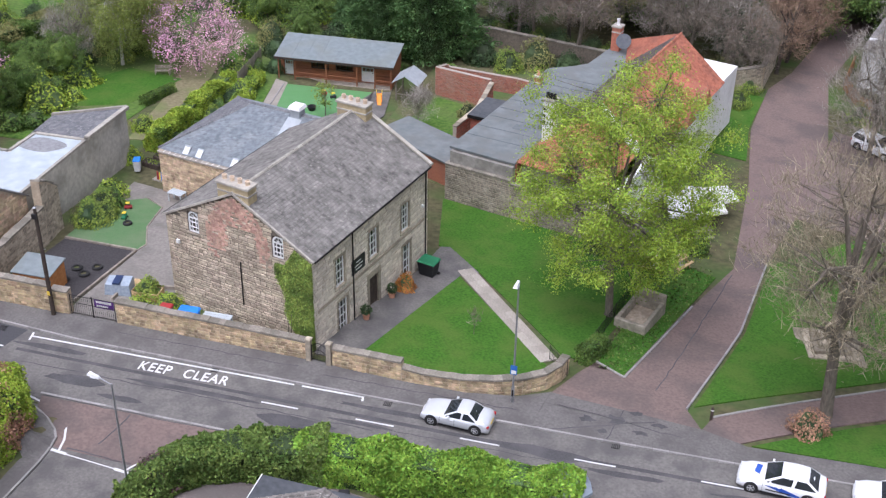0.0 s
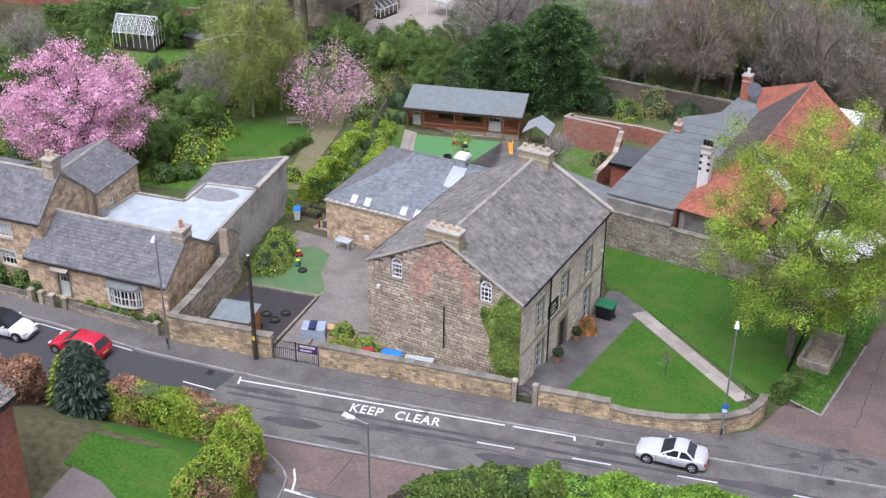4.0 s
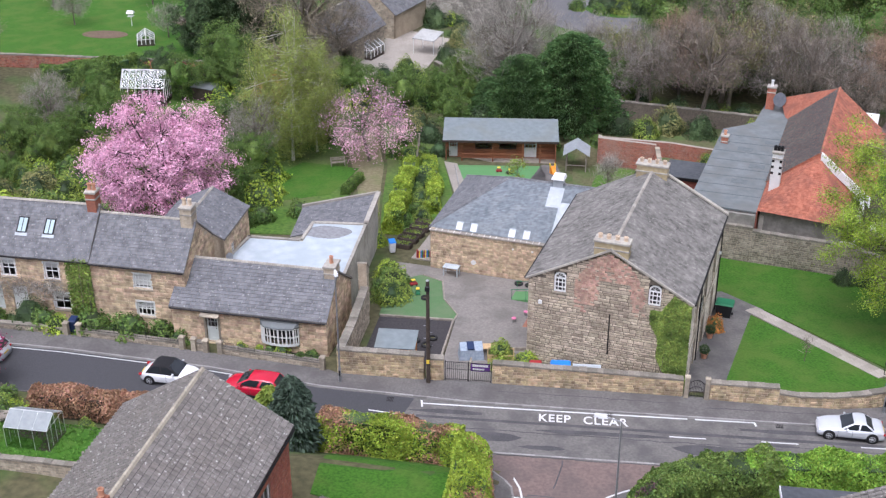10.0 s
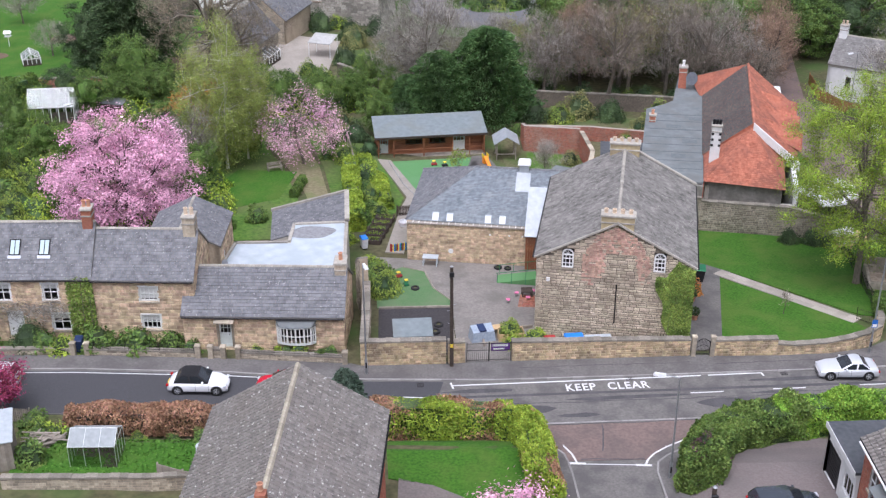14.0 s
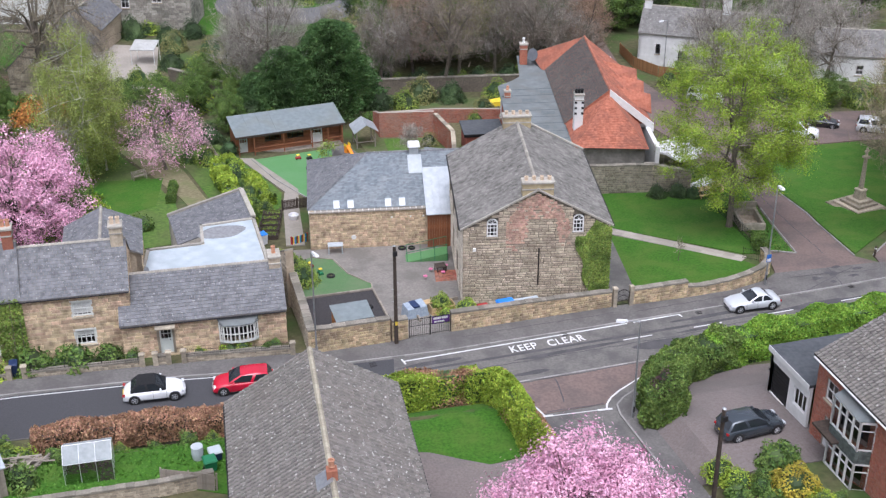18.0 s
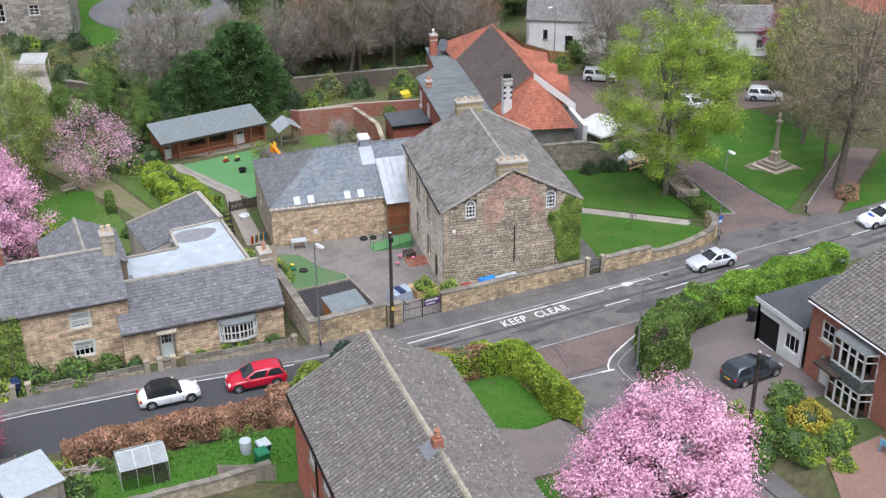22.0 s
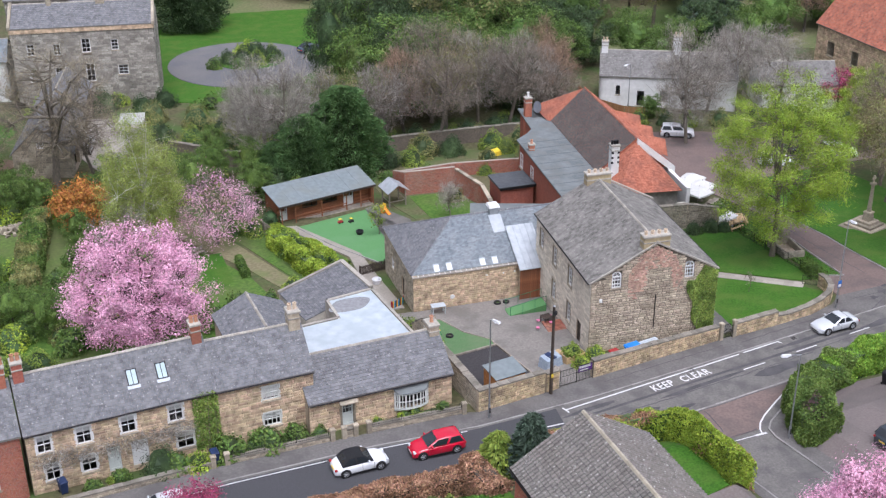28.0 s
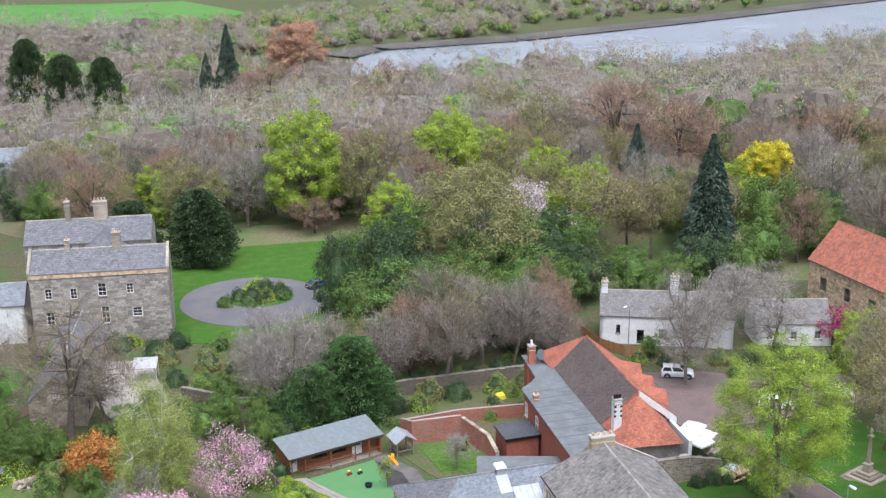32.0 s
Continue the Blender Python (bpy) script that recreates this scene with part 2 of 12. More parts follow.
LEAF_FRESH = leaves("fresh_hedge_leaves", (0.135, 0.265, 0.03), (0.225, 0.38, 0.05), 0.35)
FELT_GREY = surface("grey_felt_roof", (0.125, 0.142, 0.142), (0.19, 0.208, 0.207), 1.2, 0.75, 0.2, 0.6, (0.145, 0.15, 0.142), patch=0.75)
FLAT_WHITE = surface("white_roof_coating", (0.36, 0.41, 0.44), (0.48, 0.53, 0.56), 1.2, 0.55, 0.1, 0.5, (0.36, 0.41, 0.43), patch=0.8)
FLAT_WORN = surface("worn_roof_coating", (0.19, 0.19, 0.195), (0.27, 0.275, 0.28), 4, 0.7, 0.2)
METAL_ROOF = surface("zinc_sheet", (0.36, 0.39, 0.41), (0.46, 0.49, 0.51), 2, 0.4, 0.05, 0.5, metal=0.3)
TIMBER = surface("red_stained_timber", (0.2, 0.075, 0.035), (0.32, 0.13, 0.06), 3, 0.75, 0.2, 0.6, (0.17, 0.08, 0.05), vary=0.16, stretch=(0.3, 4, 4))
TIMBER_GREY = surface("weathered_timber", (0.22, 0.19, 0.15), (0.34, 0.3, 0.25), 3, 0.9, 0.3, 0.6, (0.18, 0.16, 0.13), vary=0.18)
TIMBER_DARK = surface("dark_timber", (0.045, 0.035, 0.027), (0.08, 0.06, 0.048), 4, 0.85, 0.3, vary=0.15)
TIMBER_PALE = surface("new_pine", (0.45, 0.31, 0.16), (0.56, 0.4, 0.22), 4, 0.75, 0.2, vary=0.1)
WHITE = surface("white_paint", (0.72, 0.72, 0.7), (0.8, 0.8, 0.78), 3, 0.45, 0.03, 0.6, (0.66, 0.66, 0.63))
WHITEWASH = surface("whitewashed_wall", (0.68, 0.68, 0.66), (0.8, 0.8, 0.78), 2, 0.9, 0.2, 0.4, (0.55, 0.55, 0.52))
SAGE = surface("sage_paint", (0.56, 0.6, 0.56), (0.64, 0.68, 0.64), 3, 0.5, 0.03)
PALE_FRAME = surface("pale_window_paint", (0.58, 0.59, 0.55), (0.68, 0.69, 0.65), 3, 0.55, 0.03)
BLIND = surface("pale_blind", (0.6, 0.58, 0.53), (0.7, 0.68, 0.63), 5, 0.9, 0.1)
DISH = surface("dull_dish_grey", (0.11, 0.125, 0.14), (0.15, 0.165, 0.18), 4, 0.6, 0.05)
GREYBLUE = surface("grey_blue_paint", (0.4, 0.44, 0.46), (0.46, 0.5, 0.52), 3, 0.5, 0.03)
BLACK = surface("black_paint", (0.012, 0.012, 0.013), (0.02, 0.02, 0.022), 4, 0.45, 0.05)
IRON = surface("black_iron", (0.02, 0.02, 0.022), (0.035, 0.033, 0.032), 8, 0.55, 0.2, metal=0.6)
STEEL = surface("galvanised_steel", (0.3, 0.31, 0.32), (0.4, 0.41, 0.42), 5, 0.45, 0.1, metal=0.7)
TERRACOTTA = surface("terracotta", (0.42, 0.2, 0.12), (0.56, 0.3, 0.19), 4, 0.85, 0.2, vary=0.15)
POT_BUFF = surface("buff_clay_pot", (0.5, 0.39, 0.28), (0.6, 0.48, 0.36), 5, 0.85, 0.2, vary=0.15)
CHIM_BUFF = surface("buff_rendered_stone", (0.36, 0.29, 0.165), (0.47, 0.39, 0.24), 4, 0.9, 0.3, 0.8, (0.26, 0.21, 0.14))
GLASS = glassy("window_glass")
ROOM = surface("dim_room", (0.1, 0.095, 0.09), (0.14, 0.13, 0.12), 2, 0.9, 0.0)
BARK = surface("grey_bark", (0.1, 0.085, 0.065), (0.19, 0.165, 0.13), 6, 0.95, 0.6, stretch=(1, 1, 0.3))
BARK_DARK = surface("dark_bark", (0.05, 0.043, 0.035), (0.1, 0.085, 0.07), 6, 0.95, 0.6, stretch=(1, 1, 0.3))
BARK_BIRCH = surface("birch_bark", (0.45, 0.43, 0.39), (0.62, 0.6, 0.55), 5, 0.85, 0.3, stretch=(1, 1, 4))
TWIG = leaves("bare_twigs", (0.17, 0.142, 0.112), (0.29, 0.247, 0.198), 0.4, 0.0)
TWIG_OLIVE = leaves("olive_bare_twigs", (0.2, 0.17, 0.11), (0.34, 0.29, 0.2), 0.4, 0.01)
LEAF_CYPRESS = leaves("cypress_sprays", (0.052, 0.115, 0.036), (0.1, 0.18, 0.056), 0.4)
TWIG_GREY = leaves("grey_bare_twigs", (0.23, 0.21, 0.18), (0.37, 0.34, 0.29), 0.4, 0.0)
TWIG_RED = leaves("budding_twigs", (0.24, 0.165, 0.115), (0.35, 0.24, 0.165), 0.4, 0.01)
LEAF_LIME = leaves("fresh_lime_leaves", (0.2, 0.3, 0.03), (0.32, 0.42, 0.05), 0.35)
LEAF_SPRING = leaves("spring_leaves", (0.13, 0.2, 0.03), (0.24, 0.31, 0.055), 0.4)
LEAF_SYCAMORE = leaves("opening_sycamore_leaves", (0.18, 0.28, 0.024), (0.29, 0.4, 0.045), 0.35)
LEAF_OLIVE = leaves("budding_olive_leaves", (0.165, 0.175, 0.06), (0.25, 0.25, 0.09), 0.3)
LEAF_MID = leaves("mid_green_leaves", (0.06, 0.118, 0.024), (0.135, 0.21, 0.045), 0.4)
LEAF_DARK = leaves("dark_evergreen_and_core_shade", (0.034, 0.062, 0.025), (0.07, 0.112, 0.042), 0.45)
LEAF_BLUE = leaves("blue_green_needles", (0.04, 0.07, 0.045), (0.08, 0.115, 0.08), 0.4)
LEAF_YELLOW = leaves("yellow_leaves", (0.45, 0.4, 0.02), (0.6, 0.52, 0.03), 0.25)
LEAF_COPPER = leaves("copper_leaves", (0.32, 0.13, 0.025), (0.45, 0.2, 0.05), 0.35)
LEAF_MAROON = leaves("crimson_leaves", (0.24, 0.03, 0.08), (0.4, 0.075, 0.15), 0.35)
LEAF_BEECH = leaves("dry_beech_leaves", (0.255, 0.14, 0.08), (0.44, 0.26, 0.165), 0.4)
PETAL = leaves("pink_blossom", (0.6, 0.25, 0.4), (0.82, 0.5, 0.62), 0.32, 0.012)
PETAL_PALE = leaves("pale_blossom", (0.62, 0.48, 0.5), (0.8, 0.68, 0.68), 0.2, 0.01)
IVY = leaves("ivy_leaves", (0.1, 0.165, 0.03), (0.205, 0.28, 0.055), 0.45)


# ---- small builders ----
class Shape:
    """Vertices and faces gathered for one mesh."""

    def __init__(self):
        self.v, self.f = [], []

    def add(self, verts, faces):
        k = len(self.v)
        self.v += [tuple(p) for p in verts]
        self.f += [tuple(i + k for i in f) for f in faces]
        return self

    def box(self, x0, x1, y0, y1, z0, z1):
        return self.add([(x0, y0, z0), (x1, y0, z0), (x1, y1, z0), (x0, y1, z0), (x0, y0, z1), (x1, y0, z1), (x1, y1, z1), (x0, y1, z1)],
                        [(0, 3, 2, 1), (4, 5, 6, 7), (0, 1, 5, 4), (1, 2, 6, 5), (2, 3, 7, 6), (3, 0, 4, 7)])

    def block(self, x0, x1, y0, y1, z0, z1, c=0.02):
        """A box whose top edges are chamfered by c."""
        return self.add([(x0, y0, z0), (x1, y0, z0), (x1, y1, z0), (x0, y1, z0), (x0, y0, z1 - c), (x1, y0, z1 - c), (x1, y1, z1 - c), (x0, y1, z1 - c),
                         (x0 + c, y0 + c, z1), (x1 - c, y0 + c, z1), (x1 - c, y1 - c, z1), (x0 + c, y1 - c, z1)],
                        [(0, 3, 2, 1), (0, 1, 5, 4), (1, 2, 6, 5), (2, 3, 7, 6), (3, 0, 4, 7), (4, 5, 9, 8), (5, 6, 10, 9), (6, 7, 11, 10), (7, 4, 8, 11), (8, 9, 10, 11)])

    def hexa(self, bottom, top):
        return self.add([*bottom, *top], [(0, 3, 2, 1), (4, 5, 6, 7), (0, 1, 5, 4), (1, 2, 6, 5), (2, 3, 7, 6), (3, 0, 4, 7)])

    def tube(self, p, q, r0, r1, n=8, caps=True):
        p, q = Vector(p), Vector(q)
        d = (q - p).normalized()
        a = d.orthogonal().normalized()
        b = d.cross(a)
        ring = [[c + (a * math.cos(2 * math.pi * i / n) + b * math.sin(2 * math.pi * i / n)) * r for i in range(n)] for c, r in ((p, r0), (q, r1))]
        f = [(i, (i + 1) % n, n + (i + 1) % n, n + i) for i in range(n)]
        if caps:
            f += [tuple(range(n))[::-1], tuple(range(n, 2 * n))]
        return self.add(ring[0] + ring[1], f)

    def lathe(self, profile, n=14, at=(0, 0, 0)):
        k, m = [], len(profile)
        for r, z in profile:
            k += [(at[0] + r * math.cos(2 * math.pi * i / n), at[1] + r * math.sin(2 * math.pi * i / n), at[2] + z) for i in range(n)]
        f = [(j * n + i, j * n + (i + 1) % n, (j + 1) * n + (i + 1) % n, (j + 1) * n + i) for j in range(m - 1) for i in range(n)]
        f += [tuple(range(n))[::-1], tuple(range((m - 1) * n, m * n))]
        return self.add(k, f)

    def prism(self, poly, z0, z1):
        n = len(poly)
        return self.add([(x, y, z0) for x, y in poly] + [(x, y, z1) for x, y in poly],
                        [tuple(range(n))[::-1], tuple(range(n, 2 * n))] + [(i, (i + 1) % n, n + (i + 1) % n, n + i) for i in range(n)])

    def weld(self):
        """Joins corners that meet and drops the faces between joined boxes."""
        seen, index, verts = {}, [], []
        for p in self.v:
            k = tuple(round(c, 4) for c in p)
            if k not in seen:
                seen[k] = len(verts)
                verts.append(p)
            index.append(seen[k])
        faces = [tuple(index[i] for i in f) for f in self.f]
        count = collections.Counter(frozenset(f) for f in faces)
        self.v, self.f = verts, [f for f in faces if count[frozenset(f)] == 1 and len(set(f)) == len(f)]
        return self

    def mesh(self, name, mat, smooth=False):
        me = bpy.data.meshes.new(name)
        me.from_pydata(self.v, [], self.f)
        me.materials.append(mat)
        if smooth:
            me.polygons.foreach_set("use_smooth", [True] * len(me.polygons))
        me.update()
        return me


def part(name, shape, mat, parent, label="", kind="", smooth=False, m=None):
    """One mesh under a thing or a part."""
    ob = new(name, shape.mesh(name, mat, smooth) if isinstance(shape, Shape) else shape)
    ob.parent = parent
    if m is not None:
        ob.matrix_local = m
    return tagged(ob, label, kind=kind)


def thing(name, label, category, m, group="", kind=""):
    ob = new(name)
    ob.empty_display_size = 0.3
    ob.matrix_world = m
    return tagged(ob, label, category, group, kind)


def solid(name, shape, mat, label, category, m=None, group="", kind="", smooth=False):
    ob = new(name, shape.mesh(name, mat, smooth))
    if m is not None:
        ob.matrix_world = m
    return tagged(ob, label, category, group, kind)


def smooth_step(a, b, v):
    t = min(1.0, max(0.0, (v - a) / (b - a)))
    return t * t * (3 - 2 * t)


def ground(x, y):
    """Height of the land: a street that rises to the west, gardens falling north to the river, raised plots to the south."""
    z = -0.012 * max(-60, min(22, x))
    if y > 0:
        z += -0.1 * min(y, 45) - 0.03 * max(0, min(y, 150) - 45) - 0.14 * max(0, min(y, 350) - 150)
        z -= 0.045 * max(0, min(x, 70) - 18) * smooth_step(0, 12, y)
    s = max(0.0, -9.3 - y)
    if s > 0:
        w = 2.2 * smooth_step(0, 5, s) + min(0.8, 0.04 * max(0, -14 - x)) * smooth_step(0, 5, s)
        e = 1.8 * smooth_step(1, 7, s) + 0.05 * max(0, s - 7)
        c = 0.07 * max(0, s - 4)
        a, b = 1 - smooth_step(-9.8, -7.6, x), smooth_step(-0.6, 2, x)
        z += a * w + b * e + (1 - a - b) * c
    return z


def on(x, y, rz=0.0, dz=0.0, s=1.0):
    """A pose on the land."""
    return Matrix.Translation((x, y, ground(x, y) + dz)) @ Euler((0, 0, radians(rz))).to_matrix().to_4x4() @ Matrix.Diagonal((s, s, s, 1))


def sheet(name, poly, dz, mat, label, category, skirt=0.25, step=1.5, kind="structure"):
    """A surface laid over the land inside an outline, with edges that go down into it."""
    bm = bmesh.new()
    bm.faces.new([bm.verts.new((x, y, 0)) for x, y in poly])
    bmesh.ops.triangulate(bm, faces=bm.faces[:])
    xs, ys = [p[0] for p in poly], [p[1] for p in poly]
    for axis, lo, hi in ((0, min(xs), max(xs)), (1, min(ys), max(ys))):
        k = max(1, int((hi - lo) / step))
        for i in range(1, k):
            co, no = [0, 0, 0], [0, 0, 0]
            co[axis], no[axis] = lo + (hi - lo) * i / k, 1
            bmesh.ops.bisect_plane(bm, geom=bm.verts[:] + bm.edges[:] + bm.faces[:], plane_co=co, plane_no=no)
    bmesh.ops.recalc_face_normals(bm, faces=bm.faces[:])
    for f in bm.faces:
        if f.normal.z < 0:
            f.normal_flip()
    for v in bm.verts:
        v.co.z = ground(v.co.x, v.co.y) + dz
    rim = [e for e in bm.edges if e.is_boundary]
    ext = bmesh.ops.extrude_edge_only(bm, edges=rim)
    for v in [g for g in ext["geom"] if isinstance(g, bmesh.types.BMVert)]:
        v.co.z -= skirt
    me = bpy.data.meshes.new(name)
    bm.to_mesh(me)
    bm.free()
    me.materials.append(mat)
    return tagged(new(name, me), label, category, kind=kind)


# a rough-hewn block with a dressed face, one metre each way, used for every single stone and brick
def unit_piece(name, mat, c=0.12):
    s = Shape().add([(0, 0, 0), (1, 0, 0), (1, 0, 1), (0, 0, 1), (c * 0.4, -1, c), (1 - c * 0.4, -1, c), (1 - c * 0.4, -1, 1 - c), (c * 0.4, -1, 1 - c)],
                    [(0, 1, 5, 4), (1, 2, 6, 5), (2, 3, 7, 6), (3, 0, 4, 7), (4, 5, 6, 7)])
    return s.mesh(name, mat)


PIECES = {}


def masonry(parent, o, d, width, top, z0, holes, mat, course=(0.2, 0.3), length=(0.28, 0.6), proud=0.035, singles=120, seed=1, name="stone", gap=0.028):
    """Courses of stones on one face of a wall. o: the foot of the face, d: along it; top(u): how high it goes."""
    singles = round(singles * 0.3)
    rng = random.Random(seed)
    if (name, mat.name) not in PIECES:
        PIECES[name, mat.name] = unit_piece(name, mat)
    unit = PIECES[name, mat.name]
    base = Matrix(((d[0], -d[1], 0, o[0]), (d[1], d[0], 0, o[1]), (0, 0, 1, 0), (0, 0, 0, 1)))
    peak = max(top(width * i / 40) for i in range(41))
    rest, z, made, rows = Shape(), z0, 0, []
    while z < peak - 0.05:
        h = rng.uniform(*course)
        rows.append((z, min(h, peak - z)))
        z += h
    for z, h in reversed(rows):
        u = -rng.uniform(0, length[0])
        while u < width:
            w = rng.uniform(*length)
            a, b = max(u, 0), min(u + w, width)
            u += w
            if b - a < 0.06:
                continue
            spans = [(a, b)]
            for h0, h1, k0, k1 in holes:
                if z + h > k0 + 0.02 and z < k1 - 0.02:
                    nxt = []
                    for p, q in spans:
                        if q <= h0 or p >= h1:
                            nxt.append((p, q))
                        else:
                            if p < h0:
                                nxt.append((p, h0))
                            if q > h1:
                                nxt.append((h1, q))
                    spans = nxt
            for p, q in spans:
                t = min(top(p), top(q), top((p + q) / 2))
                hh = min(h, t - z)
                if hh < 0.07 or q - p < 0.06:
                    continue
                pr = proud * rng.uniform(0.5, 1.3)
                x0, x1, k0, k1 = p + gap / 2, q - gap / 2, z + gap / 2, z + hh - gap / 2
                if made < singles:
                    ob = bpy.data.objects.new(name, unit)
                    scene.collection.objects.link(ob)
                    ob.parent = parent
                    ob.matrix_local = base @ Matrix(((x1 - x0, 0, 0, x0), (0, pr, 0, 0), (0, 0, k1 - k0, k0), (0, 0, 0, 1)))
                    made += 1
                else:
                    c = min(0.03, (k1 - k0) * 0.15)
                    pts = [(x0, 0, k0), (x1, 0, k0), (x1, 0, k1), (x0, 0, k1), (x0 + c, -pr, k0 + c), (x1 - c, -pr, k0 + c), (x1 - c, -pr, k1 - c), (x0 + c, -pr, k1 - c)]
                    rest.add([(o[0] + d[0] * x - d[1] * y, o[1] + d[1] * x + d[0] * y, k) for x, y, k in pts],
                             [(0, 1, 5, 4), (1, 2, 6, 5), (2, 3, 7, 6), (3, 0, 4, 7), (4, 5, 6, 7)])
    if rest.f:
        part(name + "work", rest, mat, parent, kind="stuff")


def wall_panel(o, d, width, top, z0, thick, holes):
    """The body of a wall with its openings cut through. The outside is to the right of d."""
    s = Shape()
    us = sorted({0.0, width, *[h for a in holes for h in a[:2]], *[width * i / 2 for i in (1,)]})
    n = (-d[1], d[0])

    def at(u, dep, z):
        return (o[0] + d[0] * u + n[0] * dep, o[1] + d[1] * u + n[1] * dep, z)

    for a, b in zip(us, us[1:]):
        cuts = sorted([(k0, k1) for h0, h1, k0, k1 in holes if h0 <= a + 1e-6 and h1 >= b - 1e-6])
        lo = z0
        for k0, k1 in cuts + [(None, None)]:
            ta, tb = (k0, k0) if k0 is not None else (top(a), top(b))
            if min(ta, tb) > lo + 1e-3 or max(ta, tb) > lo + 1e-3:
                s.hexa([at(a, 0, lo), at(b, 0, lo), at(b, thick, lo), at(a, thick, lo)], [at(a, 0, ta), at(b, 0, tb), at(b, thick, tb), at(a, thick, ta)])
            lo = k1 if k1 is not None else lo
    return s.weld()


def slates(a, b, c, d, row=0.24, width=0.3, seed=1, lift=0.022, over=0.95):
    """Slates on a slope: a to b the eave, d to c the ridge."""
    rng = random.Random(seed)
    a, b, c, d = Vector(a), Vector(b), Vector(c), Vector(d)
    n = (b - a).cross(d - a).normalized()
    if n.z < 0:
        n = -n
    s = Shape()
    up = max((d - a).length, (c - b).length)
    rows = max(1, int(up / row))
    for j in range(rows):
        t0, t1 = j / rows, min(1.0, (j + over) / rows)
        l0, r0, l1, r1 = a.lerp(d, t0), b.lerp(c, t0), a.lerp(d, t1), b.lerp(c, t1)
        span = (r0 - l0).length
        if span < 0.1:
            continue
        k = max(1, round(span / width))
        off = 0.5 * (j % 2) / k
        edges = [0.0] + [min(1, max(0, (i + rng.uniform(-0.08, 0.08)) / k + off)) for i in range(0 if off else 1, k)] + [1.0]
        for p, q in zip(edges, edges[1:]):
            if q - p < 0.004:
                continue
            g = 0.011 / span
            li = n * (lift * rng.uniform(0.8, 1.5))
            lo = n * 0.004
            e0, e1, f1, f0 = l0.lerp(r0, p + g), l0.lerp(r0, q - g), l1.lerp(r1, q - g), l1.lerp(r1, p + g)
            s.add([e0 + li, e1 + li, f1 + lo, f0 + lo, e0, e1], [(0, 1, 2, 3), (4, 5, 1, 0)])
    return s


def roll_tiles(a, b, c, d, row=0.32, width=0.3, seed=1, lift=0.05):
    """Interlocking tiles in straight columns, each with a raised roll."""
    rng = random.Random(seed)
    a, b, c, d = Vector(a), Vector(b), Vector(c), Vector(d)
    n = (b - a).cross(d - a).normalized()
    if n.z < 0:
        n = -n
    s = Shape()
    rows, cols = max(1, int((d - a).length / row)), max(1, round((b - a).length / width))
    prof = ((0.05, 0.0), (0.56, 0.0), (0.68, 0.06), (0.86, 0.06), (0.96, 0.0))
    for j in range(rows):
        # tiles stop short, so the dark body shows as a shadow line
        t0, t1 = j / rows, min(1.0, (j + 0.94) / rows)
        for i in range(cols):
            k, jt = len(s.v), rng.uniform(0, 0.012)
            lo, hi, ft = [], [], []
            for u, z in prof:
                f = (i + u) / cols
                p, q = a.lerp(b, f), d.lerp(c, f)
                lo.append(p.lerp(q, t0 + (jt / rows)) + n * (lift + z + jt))
                hi.append(p.lerp(q, t1) + n * (0.006 + z))
                ft.append(p.lerp(q, t0 + (jt / rows)) + n * 0.002)
            s.v += [tuple(v) for v in lo + hi + ft]
            s.f += [(k + e, k + e + 1, k + 6 + e, k + 5 + e) for e in range(4)] + [(k + 10 + e, k + 11 + e, k + e + 1, k + e) for e in range(4)]
    return s

# ---- the land, one sheet to the horizon ----
def spaced(fine0, fine1, step, far0, far1, k=16):
    mid = list(np.arange(fine0, fine1 + 0.01, step))
    lo = [fine0 - (fine0 - far0) * (i / k) ** 2.4 for i in range(k, 0, -1)]
    hi = [fine1 + (far1 - fine1) * (i / k) ** 2.4 for i in range(1, k + 1)]
    return lo + mid + hi


gx, gy = spaced(-85, 90, 1.25, -3000, 3000), spaced(-50, 120, 1.25, -1500, 4500, 22)
land = Shape()
land.v = [(x, y, ground(x, y) - 0.02) for y in gy for x in gx]
w = len(gx)
land.f = [(j * w + i, j * w + i + 1, (j + 1) * w + i + 1, (j + 1) * w + i) for j in range(len(gy) - 1) for i in range(w - 1)]
solid("ground", land, EARTH, "sloping garden land of earth, moss and rough grass", "ground", kind="structure", smooth=True)

# streets and pavements
kerb_n = [(-80, -0.6), (-49, -1.0), (-40, -1.15), (-29, -1.9), (-21, -3.0), (-10.8, -3.35), (0, -3.05), (11, -2.65), (26, -2.0), (45, -1.2), (85, 0.4)]
kerb_s = [(-80, -6.0), (-49, -6.3), (-40, -6.5), (-29, -7.2), (-21, -8.2), (-10.8, -8.8), (0, -8.4), (11, -7.9), (26, -7.3), (45, -6.5), (85, -4.9)]
sheet("road", kerb_n + kerb_s[::-1], 0.03, ASPHALT, "patched grey asphalt village street", "road")
sheet("road_newer", [(-80, -0.75), (-49, -1.15), (-40, -1.3), (-29, -2.05), (-21, -3.15), (-14.4, -3.4), (-15.6, -8.45), (-21, -8.1), (-29, -7.1), (-40, -6.4), (-49, -6.2), (-80, -5.9)], 0.036, ASPHALT_NEW,
      "newer dark asphalt on the western street", "road")
